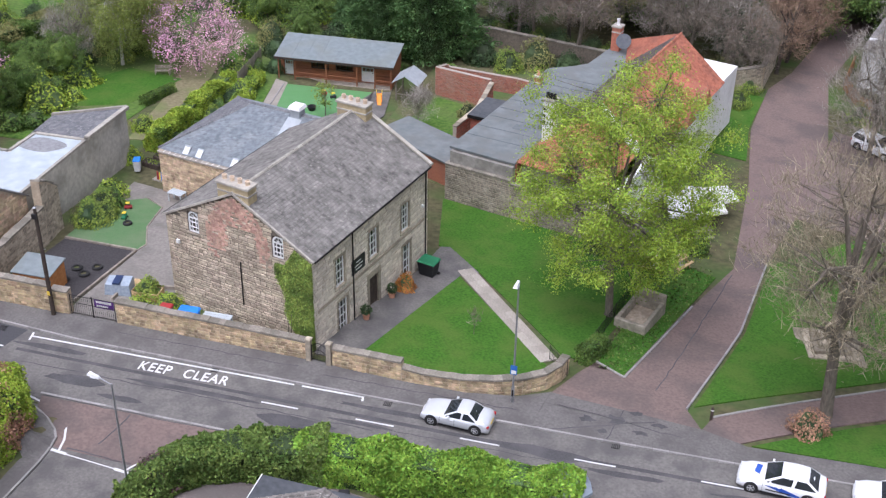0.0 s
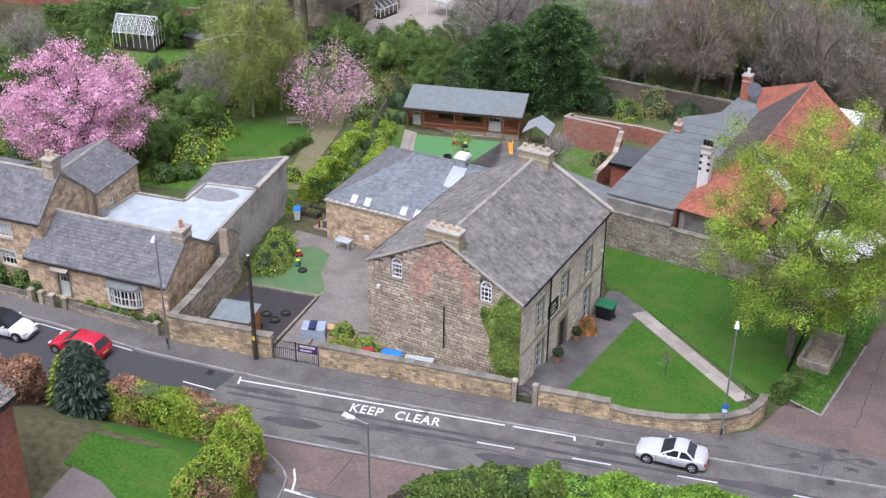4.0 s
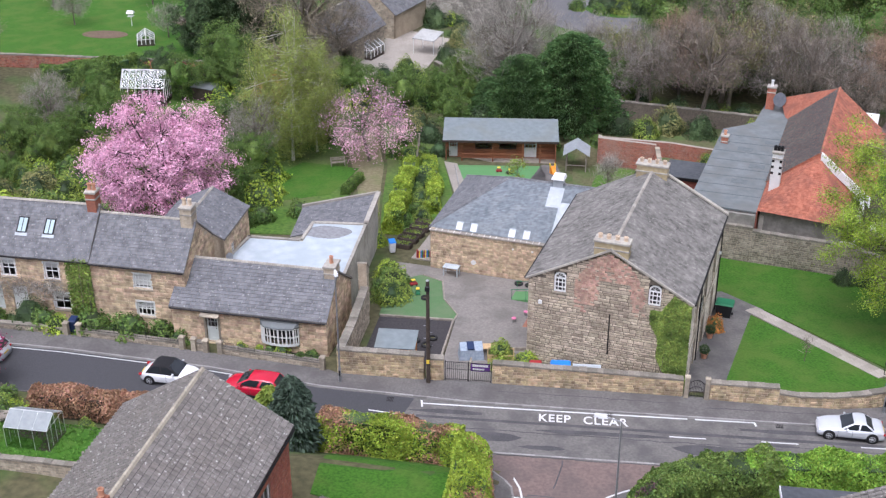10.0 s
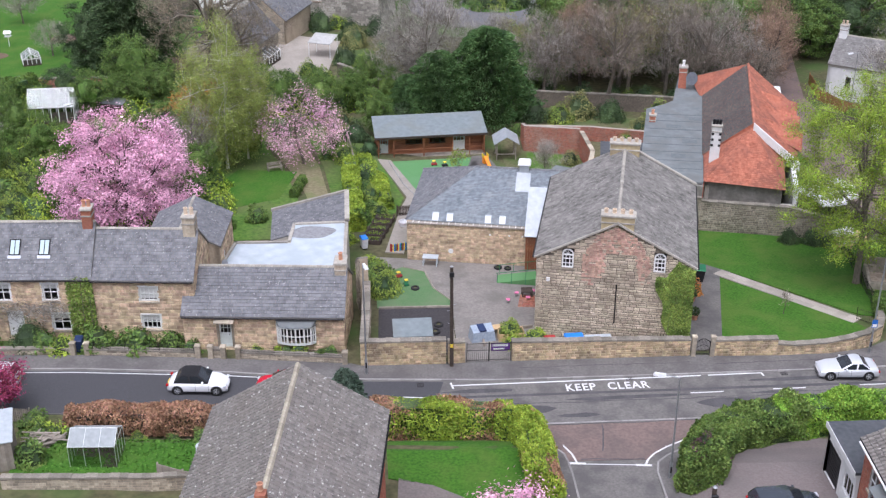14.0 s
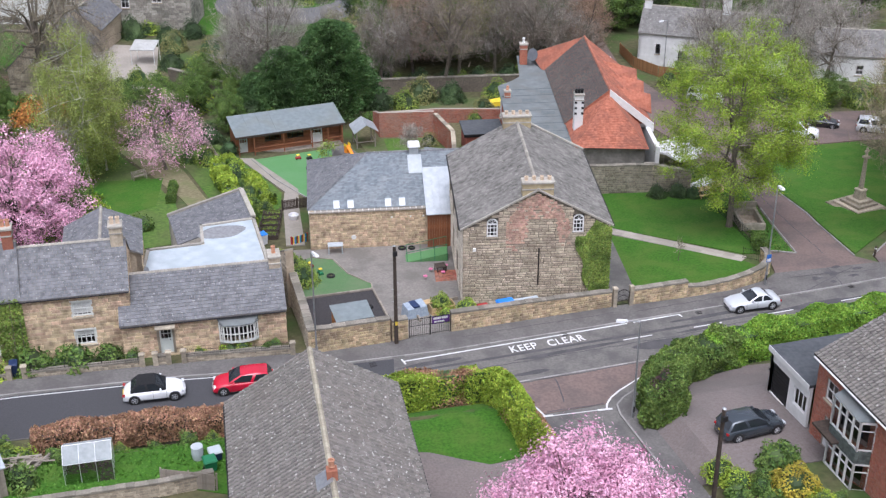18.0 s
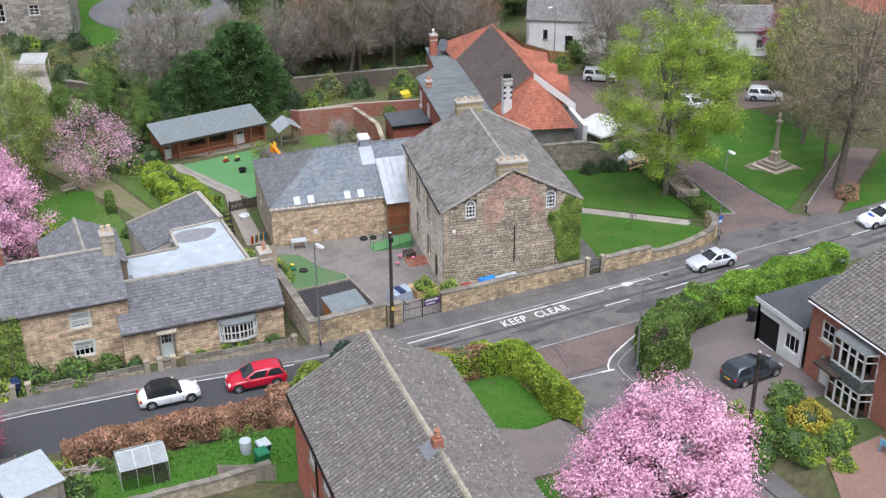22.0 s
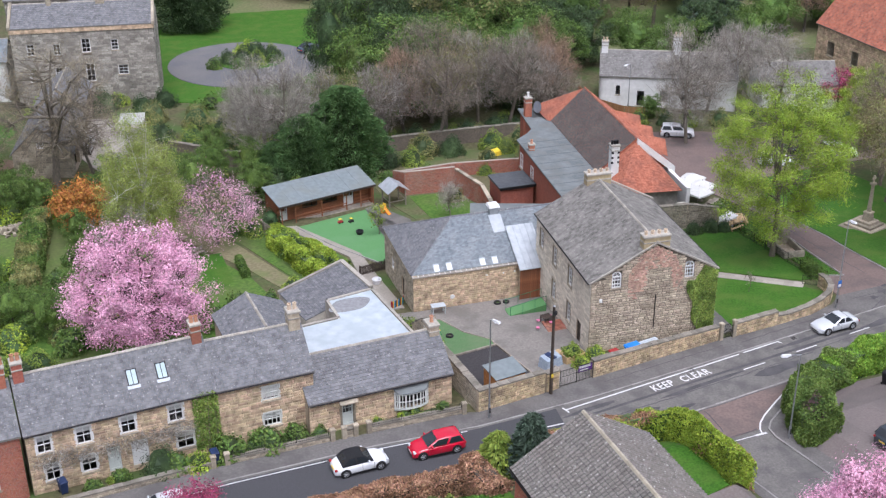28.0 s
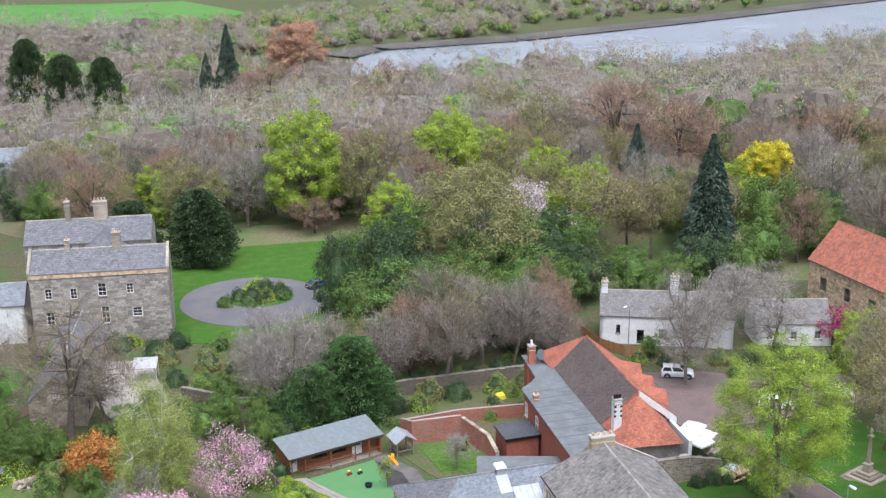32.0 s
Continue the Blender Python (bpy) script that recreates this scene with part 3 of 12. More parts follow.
sheet("pavement", kerb_n[:8] + [(18.0, -2.4), (18.4, 1.3), (16.6, 0.1), (13.5, -0.6), (10, -0.7), (3.5, -0.5), (-9.4, -0.9), (-20.2, -1.25), (-20.8, -1.0), (-30.8, 0.0), (-39.8, 0.75), (-49, 1.0), (-80, 1.4)], 0.13, PAVING,
      "worn grey asphalt pavement beside the street", "pavement")
sheet("pavement_apron", [(18.0, -2.4), (26, -2.05), (27.5, 0.6), (23, 1.0), (18.4, 1.3)], 0.11, PAVING, "cracked patched asphalt crossing by the lane", "pavement")
sheet("pavement_east", [(26, -2.05), (45, -1.25), (85, 0.3), (85, 2.2), (45, 0.9), (30.2, -0.2), (27.5, 0.6)], 0.12, PAVING, "worn grey asphalt pavement", "pavement")
sheet("lane", [(18.4, 1.3), (23, 1.0), (27.5, 0.6), (26.4, 2.5), (28.7, 13.8), (29.7, 25), (32.0, 38), (33.5, 52), (33, 67), (38, 90), (34, 90), (29.2, 68), (27.2, 62.5), (26.4, 52), (27.2, 40), (27.4, 23), (25.2, 15.9), (22.3, 4.7), (19.5, 4.2)], 0.07, RED_ASPHALT,
      "faded red asphalt lane beside the inn", "lane")
sheet("path_green", [(27.5, 0.6), (29.6, -0.1), (48.5, 14.5), (46.0, 16.8), (28.0, 2.2)], 0.075, RED_ASPHALT, "faded red path across the green", "path")
sheet("car_park", [(31.5, 34.5), (36.5, 33.2), (47, 33.6), (90, 31), (90, 42), (50, 45), (42, 52), (34, 55)], 0.06, RED_ASPHALT, "reddish parking road behind the green", "road")
sheet("side_road", [(-10.2, -8.75), (6.9, -8.1), (5.2, -9.1), (2.2, -10.8), (-0.6, -12.2), (-1.35, -12.9), (-1.6, -14), (-1.9, -55), (-6.8, -55), (-6.8, -14), (-7.0, -12.7), (-7.15, -11.9), (-7.6, -11.3), (-8.35, -10.75), (-9.6, -10.1), (-11.4, -9.0)], 0.034, ASPHALT, "grey asphalt side road", "road")
sheet("side_road_table", [(-10.0, -8.85), (5.6, -8.25), (4.1, -9.0), (1.5, -10.25), (-0.6, -11.4), (-1.9, -12.55), (-6.95, -12.55), (-7.1, -11.9), (-7.55, -11.25), (-8.3, -10.7), (-9.5, -10.05)], 0.06, RED_ASPHALT, "red asphalt table at the mouth of the side road", "road")
sheet("pavement_side_east", [(6.9, -8.1), (8.6, -8.2), (6.2, -10.2), (3.0, -12.2), (0.6, -13.6), (-0.2, -15.2), (-0.4, -50), (-1.8, -50), (-1.6, -14), (-1.35, -12.9), (-0.6, -12.2), (2.2, -10.8), (5.2, -9.1)], 0.14, PAVING, "grey asphalt pavement round a corner", "pavement")
sheet("pavement_side_west", [(-11.4, -9.0), (-9.6, -10.1), (-8.35, -10.75), (-7.6, -11.3), (-7.15, -11.9), (-7.0, -12.7), (-6.9, -14), (-6.9, -50), (-8.1, -50), (-8.0, -14.5), (-8.8, -12.9), (-10.4, -11.2), (-12.2, -9.8)], 0.14, PAVING, "grey asphalt pavement round a corner", "pavement")


def strip(pts, width, dz=0.045):
    """A painted line on the ground along points."""
    s = Shape()
    for (x0, y0), (x1, y1) in zip(pts, pts[1:]):
        k = max(1, int(math.hypot(x1 - x0, y1 - y0) / 1.0))
        for i in range(k):
            a, b, c, d = x0 + (x1 - x0) * i / k, y0 + (y1 - y0) * i / k, x0 + (x1 - x0) * (i + 1) / k, y0 + (y1 - y0) * (i + 1) / k
            l = math.hypot(c - a, d - b)
            nx, ny = -(d - b) / l * width / 2, (c - a) / l * width / 2
            p = [(a - nx, b - ny), (c - nx, d - ny), (c + nx, d + ny), (a + nx, b + ny)]
            s.add([(x, y, ground(x, y) + dz) for x, y in p], [(0, 1, 2, 3)])
    return s


def marking(pts, width, label="white painted road line", dz=0.045):
    return solid("road_marking", strip(pts, width, dz), WHITE_LINE, label, "road marking", kind="structure")


marking([(-13.82, -3.9), (-3.0, -3.42), (3.6, -3.1)], 0.13)
marking([(4.1, -3.07), (7.91, -2.87)], 0.13)
marking([(-13.9, -3.55), (-13.75, -4.3)], 0.13)
marking([(7.83, -2.5), (8.0, -3.25)], 0.13)
marking([(-80, -0.95), (-49, -1.35), (-40, -1.5), (-29, -2.25), (-22, -3.1)], 0.09)
for x in (-17.2, 2.4, 8.2, 14.4, 21, 28, 35):
    y = -5.9 + (0.055 * (x + 10) if x > -10 else -0.1 * (x + 10) if x > -30 else 2.0 - 0.01 * (x + 30))
    marking([(x, y), (x + 2.3, y + (0.1 if x > -10 else -0.2))], 0.11, "worn white centre line dash")
marking([(-11.6, -8.85), (-9.6, -9.4), (-8.3, -9.95), (-7.7, -10.3), (-7.1, -10.95), (-6.65, -11.85), (-6.45, -12.75)], 0.13, "white line at the edge of a side road", 0.075)
marking([(6.1, -8.05), (4.0, -8.95), (1.5, -10.2), (-0.5, -11.3), (-1.4, -11.95), (-1.95, -12.6), (-2.2, -13.2)], 0.13, "white line at the edge of a side road", 0.075)
marking([(-6.4, -12.9), (-2.2, -13.15)], 0.08, "worn white line across the side road", 0.075)
marking([(-7.0, -12.82), (-5.9, -12.9)], 0.2, "short white bar at the edge of a side road", 0.079)
marking([(-2.8, -13.12), (-1.8, -13.2)], 0.2, "short white bar at the edge of a side road", 0.079)
solid("flush_kerb", strip([(-10.2, -8.62), (5.6, -8.08)], 0.16, 0.066), KERB, "pale flush kerb along the red table", "kerb", kind="structure")

# thin cracks and open joints in the asphalt
crack_rng = random.Random(77)
for (x0, y0), (x1, y1), z in (((-13, -6.35), (9.5, -5.55), 0.044), ((-9.9, -8.8), (4.6, -8.3), 0.068), ((-6.2, -12.45), (-2.1, -12.5), 0.068), ((9, -5.3), (26, -4.5), 0.044), ((-4.2, -8.7), (-4.6, -11.6), 0.068), ((19.2, -2.2), (24.8, 0.4), 0.118), ((22.4, -2.1), (22.9, 0.9), 0.118), ((19.0, 0.2), (26.5, -0.6), 0.118), ((24.4, 4.0), (27.4, 22), 0.078), ((-9, -1.9), (3.2, -1.5), 0.138), ((5, -1.7), (17, -1.2), 0.138)):
    n_ = int(math.hypot(x1 - x0, y1 - y0) / 0.7) + 2
    line = [(x0 + (x1 - x0) * i / n_ + crack_rng.uniform(-0.05, 0.05), y0 + (y1 - y0) * i / n_ + crack_rng.uniform(-0.07, 0.07)) for i in range(n_ + 1)]
    solid("asphalt_crack", strip(line, crack_rng.uniform(0.05, 0.09), z), PATCHES, "dark jagged crack in the asphalt", "road crack", kind="structure")

word = bpy.data.curves.new("keep_clear", "FONT")
word.body, word.size, word.align_x, word.space_character, word.space_word = "KEEP  CLEAR", 1.0, "LEFT", 1.12, 1.3
word.extrude = 0.002
word.offset = 0.016
word.materials.append(WHITE_LINE)
lettering = new("keep_clear_lettering", word)
lettering.matrix_world = Matrix.Translation((-6.05, -4.75, 0.112)) @ Euler((0, radians(0.7), radians(2.6))).to_matrix().to_4x4() @ Matrix.Diagonal((0.9, 1.18, 1, 1))
tagged(lettering, "white KEEP CLEAR lettering painted on the road", "road marking", kind="structure")

# patches and trench repairs in the asphalt
rng = random.Random(5)
for x, y, l, wd in ((-2, -5.6, 9, 0.5), (5, -6.4, 5, 1.1), (-9, -6.9, 4, 0.9), (10, -3.6, 7, 0.5), (19, -4.2, 6, 0.9), (15, -6.6, 7, 0.6), (-12, -4.6, 5, 0.5), (24, -4.6, 5, 0.5), (33, -4.4, 9, 0.5), (-5.5, -7.6, 3, 0.5), (8.5, -5.2, 4, 0.35), (29, -5.6, 5, 0.6), (21, -6.2, 3, 0.5)):
    pts = []
    for i in range(14):
        a = 2 * math.pi * i / 14
        pts.append((x + l / 2 * math.cos(a) * rng.uniform(0.8, 1.1), y + 0.045 * math.cos(a) * l / 2 + wd / 2 * math.sin(a) * rng.uniform(0.6, 1.2)))
    sheet("road_patch", pts, 0.035, PATCHES, "dark worn patch in the asphalt", "road patch", skirt=0.02)
sheet("road_trench", [(-14, -5.2), (18, -4.05), (40, -3.2), (40, -3.45), (18, -4.35), (-14, -5.45)], 0.034, PATCHES, "dark sealed trench line along the street", "road patch", skirt=0.02)


def kerb(pts, label="row of worn kerb stones", h=0.15, dz=0.0, wd=0.13):
    top = thing("kerb", label, "kerb", Matrix.Identity(4), kind="structure")
    unit = Shape().block(0, 1, -0.5, 0.5, 0, 1, 0.03).mesh("kerb_stone", KERB)
    for (x0, y0), (x1, y1) in zip(pts, pts[1:]):
        l = math.hypot(x1 - x0, y1 - y0)
        k = max(1, round(l / 0.92))
        for i in range(k):
            a, b = x0 + (x1 - x0) * i / k, y0 + (y1 - y0) * i / k
            c, d = x0 + (x1 - x0) * (i + 0.985) / k, y0 + (y1 - y0) * (i + 0.985) / k
            ob = bpy.data.objects.new("kerb_stone", unit)
            scene.collection.objects.link(ob)
            ob.parent = top
            za, zb = ground(a, b) + dz, ground(c, d) + dz
            v = Vector((c - a, d - b, zb - za))
            m = Matrix.Translation((a, b, za)) @ v.to_track_quat("X", "Z").to_matrix().to_4x4() @ Matrix.Diagonal((v.length, wd, h, 1))
            ob.matrix_local = m
    return top


kerb([(-49, -1.0), (-40, -1.15), (-29, -1.9), (-21, -3.0), (-10.8, -3.35), (0, -3.05), (11, -2.65), (26, -2.0), (45, -1.2)])
kerb([(22.3, 4.7), (25.2, 15.9)], "row of kerb stones edging a grass verge")
kerb([(22.3, 4.7), (20.3, 5.9)], "row of kerb stones edging a grass verge")
kerb([(26.4, 2.5), (28.7, 13.8), (29.7, 25)], "row of kerb stones edging the green")
kerb([(28.0, 2.2), (46.0, 16.8)], "row of kerb stones edging the green")
kerb([(6.9, -8.1), (5.2, -9.1), (2.2, -10.8), (-0.6, -12.2), (-1.35, -12.9), (-1.6, -14), (-1.65, -22)], "row of kerb stones round a corner")
kerb([(-9.6, -10.1), (-8.35, -10.75), (-7.6, -11.3), (-7.15, -11.9), (-7.0, -12.7), (-6.9, -14), (-6.85, -22)], "row of kerb stones round a corner")

# lawns, yards and paths
sheet("lawn_front", [(6.0, 0.4), (16.2, 1.0), (18.2, 2.4), (17.4, 4.3), (9.0, 13.6)], 0.05, GRASS, "clipped green triangular lawn", "lawn")
sheet("lawn_house", [(9.9, 15.0), (18.0, 6.0), (19.6, 5.6), (21.6, 15), (22.4, 23), (21.5, 27.5), (4.2, 25.6), (6.3, 17.6)], 0.05, GRASS, "clipped green lawn below the tree", "lawn")
sheet("house_path", [(3.6, 0.2), (6.0, 0.4), (9.2, 13.9), (10.2, 14.6), (7.2, 17.6), (6.5, 17.4), (6.3, 14.8), (3.4, 1.6)], 0.06, ASPHALT, "dark asphalt strip along the house", "path")
sheet("verge", [(20.4, 5.8), (22.2, 4.9), (25.0, 15.9), (26.3, 21), (22.5, 22.5), (21.9, 16)], 0.08, GRASS, "rough grass verge round a stone trough", "verge")
sheet("green", [(26.8, 3.0), (45.6, 17.2), (47, 33.2), (36.5, 32.8), (30.0, 25), (29.0, 13.8)], 0.07, GRASS, "mown village green round the stone cross", "lawn")
sheet("green_east", [(30.4, 0.0), (49, 14.2), (90, 12), (90, 2.3), (45, 1.0)], 0.07, GRASS, "mown grass beside the street", "lawn")
sheet("inn_grass", [(20.8, 46), (26.6, 45), (26.2, 52), (27.0, 60), (23, 62), (20.8, 55)], 0.06, GRASS, "green grass bank beside the lane", "lawn")
sheet("yard", [(-13.2, -0.85), (-9.2, -0.75), (-7.0, -0.5), (-7.2, 3), (-4.6, 16.2), (-6.6, 16.7), (-16.4, 18.3), (-19.4, 18.8), (-19.2, 14), (-13.2, 8)], 0.05, surface("pale_yard_asphalt", (0.185, 0.17, 0.15), (0.26, 0.24, 0.215), 5, 0.9, 0.25, 0.5, (0.14, 0.13, 0.115), patch=0.7), "pale worn asphalt school yard", "yard")
sheet("planting_pit", [(-18.9, 8.0), (-13.2, 8.2), (-13.5, 0.2), (-18.9, 0.2)], 0.06, surface("dark_rubber_chips", (0.035, 0.033, 0.035), (0.065, 0.06, 0.06), 8, 0.95, 0.6, 0.5, (0.05, 0.045, 0.045)), "dark rubber-chip play pit", "play area")
sheet("yard_turf", [(-19.0, 8.3), (-13.4, 8.4), (-13.2, 9.4), (-14.6, 12), (-15.2, 15.4), (-17.0, 16.4), (-19.2, 14.6)], 0.07, ASTRO_WORN, "green artificial turf in the yard", "play area")
sheet("play_turf", [(-18.0, 45.2), (-8.6, 46.4), (-7.2, 41), (-8, 33), (-11, 29.8), (-14.2, 30.6), (-15.2, 33.6), (-16.6, 38)], 0.06, ASTRO, "bright green artificial turf playground", "play area")
sheet("play_path", [(-10.2, 33), (-7.6, 34), (-6.2, 41), (-7.6, 47), (-9.2, 46.6), (-8.0, 41), (-8.9, 36), (-12.0, 31.6), (-13, 30.4)], 0.075, ASPHALT, "curved dark path round the turf", "path")
sheet("garden_path", [(-19.2, 46), (-17.8, 45.6), (-14.9, 34.3), (-15.6, 30), (-16.8, 19.5), (-18.4, 19.8), (-17.0, 30.5), (-16.3, 34)], 0.08, FLAG, "pale concrete garden path", "path")
sheet("track", [(-28.5, 56), (-25.2, 44), (-24.0, 35.5), (-22.6, 27), (-24.4, 26.5), (-26.2, 35.5), (-28.6, 44), (-33, 56)], 0.04, surface("muddy_track", (0.14, 0.125, 0.065), (0.24, 0.21, 0.125), 3, 0.95, 0.5, 0.4, (0.14, 0.17, 0.06), patch=0.8), "muddy grassed track between gardens", "track")
sheet("garden_lawn", [(-33.6, 30.8), (-28.6, 34), (-27.4, 42.2), (-33.5, 43), (-35.4, 37)], 0.05, GRASS, "bright small garden lawn", "lawn")
sheet("garden_lawn_far", [(-53, 69.8), (-50, 78), (-40, 92), (-52, 122), (-130, 125), (-130, 71)], 0.05, GRASS, "wide bright lawn of a far garden", "lawn")
sheet("plot_lawn", [(-18.4, -10.9), (-11.6, -11.2), (-10.2, -13), (-9.8, -19.2), (-12.4, -19.6), (-15.6, -17.6), (-18.2, -17.0)], 0.05, GRASS, "small front lawn behind a hedge", "lawn")
sheet("plot_drive", [(-17.6, -17.0), (-15.6, -17.6), (-12.4, -19.6), (-8.6, -19.4), (-8.4, -24), (-17.9, -24)], 0.05, surface("brown_block_drive", (0.15, 0.125, 0.115), (0.21, 0.18, 0.165), 7, 0.9, 0.3, 0.4, (0.13, 0.12, 0.11)), "brown block-paved drive", "drive")
sheet("house_drive", [(0.7, -15.2), (2.6, -13.0), (5, -11.6), (9.6, -10.7), (13.6, -11.2), (11, -15.5), (8.6, -18.9), (7.6, -24.4), (1.6, -24.2), (-0.35, -23), (-0.4, -17)], 0.05, surface("reddish_block_drive", (0.15, 0.125, 0.115), (0.2, 0.17, 0.16), 7, 0.9, 0.3, 0.4, (0.13, 0.12, 0.11)), "weathered brown block drive", "drive")
sheet("plot_garden", [(-40, -10.2), (-24.4, -10.4), (-24.4, -19), (-27.8, -19), (-31, -17.5), (-40, -17.6)], 0.04, GRASS, "overgrown grassy back garden", "garden")
sheet("house_terrace", [(2.2, -30), (6.9, -29.6), (7.3, -40), (1.0, -40), (0.4, -34)], 0.06, surface("red_block_paving", (0.22, 0.13, 0.1), (0.3, 0.19, 0.15), 7, 0.9, 0.3, 0.4, (0.2, 0.14, 0.12)), "curved reddish block terrace", "terrace")
ring = [(-3.2 + 11.6 * math.cos(a), 108.5 + 12.5 * math.sin(a)) for a in np.linspace(0, 2 * math.pi, 40, endpoint=False)]
sheet("drive_grass", [(-20, 96), (-14, 92), (12, 92), (30, 98), (34, 112), (26, 135), (-4, 142), (-20, 130)], 0.05, GRASS, "bright lawn round a circular drive", "lawn", step=4)
sheet("circular_drive", ring, 0.12, GRAVEL, "grey gravel turning circle", "drive", step=3)
sheet("drive_island", [(-1.6 + 5.2 * math.cos(a), 109 + 4.4 * math.sin(a)) for a in np.linspace(0, 2 * math.pi, 24, endpoint=False)], 0.18, GRASS, "planted island of the turning circle", "lawn", step=3)

sheet("rough_gardens", [(-60, 22), (-47.5, 20), (-36, 22.5), (-26.5, 23.5), (-26.8, 34), (-29, 44), (-33.5, 56), (-34, 66), (-54, 68), (-66, 56)], 0.03, ROUGH_GRASS, "rough grass between overgrown gardens", "garden")
sheet("rough_bank", [(-22.4, 27), (-21, 25), (-17.3, 30), (-16.6, 34), (-19.2, 46), (-23, 57), (-27.5, 56), (-24.8, 44), (-23.6, 35)], 0.025, ROUGH_GRASS, "rough grassy bank beside the track", "garden")
sheet("rough_slope", [(-4, 30), (4, 28), (10, 27), (20, 46), (20.4, 56), (8, 59), (-5, 62), (-6, 47), (-5.6, 40)], 0.025, surface("scrubby_slope", (0.085, 0.078, 0.038), (0.15, 0.138, 0.072), 3, 0.95, 0.9, 0.3, (0.07, 0.12, 0.03), patch=0.8), "rough brown scrub slope behind the inn", "garden")
sheet("ruin_grass", [(-3.2, 47.6), (2.0, 46.4), (2.3, 41.0), (1.4, 37.2), (-4.2, 38.5)], 0.05, ROUGH_GRASS, "rough green grass within the brick walls", "garden")
sheet("plot_lawn_south", [(-17.9, -24.3), (-12.6, -24.3), (-10.4, -30), (-17.5, -33)], 0.05, GRASS, "small lawn beside the brick house", "lawn")
sheet("wood_floor", [(-20, 142), (40, 98), (90, 76), (200, 60), (420, 200), (300, 380), (60, 392), (-60, 300)], 0.03, surface("woodland_floor", (0.12, 0.115, 0.055), (0.2, 0.185, 0.1), 2, 0.95, 0.5, 0.05, (0.09, 0.16, 0.04), patch=0.9), "leaf-strewn woodland floor", "ground", step=12)

# worn spots where the lane meets the street, and drain covers at the kerb
rng = random.Random(15)
for x, y, r in ((21.0, -0.6, 0.5), (22.6, -0.2, 0.7), (24.2, -0.9, 0.45), (25.1, 0.1, 0.5), (22.0, -1.4, 0.35), (23.6, 0.9, 0.4)):
    sheet("worn_spot", [(x + r * rng.uniform(0.3, 1.3) * math.cos(a), y + r * rng.uniform(0.2, 0.8) * math.sin(a)) for a in np.linspace(0, 2 * math.pi, 12, endpoint=False)], 0.117, PATCHES, "dark cracked spot in the asphalt", "road patch", skirt=0.02)
for x, y in ((-16, -3.75), (-1.5, -3.3), (9.5, -2.95), (23, -2.35), (-33, -1.85)):
    dc = thing("drain_cover", "square dark iron drain cover at the kerb", "drain cover", on(x, y, 2, 0.036), "drain covers", "structure")
    part("frame", Shape().box(-0.24, 0.24, -0.24, -0.19, -0.05, 0.012).box(-0.24, 0.24, 0.19, 0.24, -0.05, 0.012), IRON, dc)
    for k in range(5):
        part("slot_bar", Shape().box(-0.22 + 0.1 * k, -0.17 + 0.1 * k, -0.188, 0.188, -0.05, 0.01), IRON, dc)

# river and far fields
river = Shape().add([(x, y, -37.85) for x, y in ((158, 466), (196, 424), (240, 404), (330, 408), (452, 422), (900, 455), (1500, 480), (1500, 640), (900, 590), (518, 545), (400, 535), (280, 526), (200, 535))], [tuple(range(13))])
solid("water", river, surface("river_water", (0.2, 0.225, 0.245), (0.27, 0.3, 0.32), 0.04, 0.14, 0.02, 0.02, spec=0.6), "broad pale grey river", "river", kind="structure")
FAR = surface("far_pasture", (0.06, 0.18, 0.03), (0.09, 0.24, 0.04), 0.3, 0.95, 0.0, 0.02, (0.12, 0.23, 0.06))
sheet("field", [(-40, 690), (32, 668), (101, 641), (189, 705), (170, 790), (20, 830)], 0.4, FAR, "bright green far field", "field", step=60)
sheet("field_east", [(560, 640), (900, 640), (1200, 760), (800, 900), (420, 760)], 0.4, FAR, "bright green far field", "field", step=60)
sheet("field_near", [(285, 348), (312, 322), (430, 322), (560, 398), (470, 404), (330, 388)], 0.4, FAR, "bright green riverside field", "field", step=40)

# flagged path across the lawn
FLAG_UNIT = Shape().block(0, 1, -0.5, 0.5, -1, 1, 0.02).mesh("paving_slab", FLAG)
lawn_path = thing("lawn_path", "pale concrete slab path across the lawn", "path", Matrix.Identity(4), kind="structure")
rg = random.Random(9)
for i in range(14):
    for j in range(2):
        a, b = i / 14, (i + 1) / 14
        p = Vector((9.2 + 8.3 * a, 14.6 - 9.8 * a, 0))
        q = Vector((9.2 + 8.3 * b, 14.6 - 9.8 * b, 0))
        d = (q - p).normalized()
        side = Vector((-d.y, d.x, 0)) * (0.6 * (j - 0.5))
        c = p + side
        v = q + side - c
        za, zb = ground(c.x, c.y), ground(c.x + v.x, c.y + v.y)
        v.z = zb - za
        ob = bpy.data.objects.new("paving_slab", FLAG_UNIT)
        scene.collection.objects.link(ob)
        ob.parent = lawn_path
        ob.matrix_local = Matrix.Translation((c.x, c.y, za + 0.045 + rg.uniform(0, 0.008))) @ v.to_track_quat("X", "Z").to_matrix().to_4x4() @ Matrix.Diagonal((v.length - 0.012, 0.585, 0.04, 1))

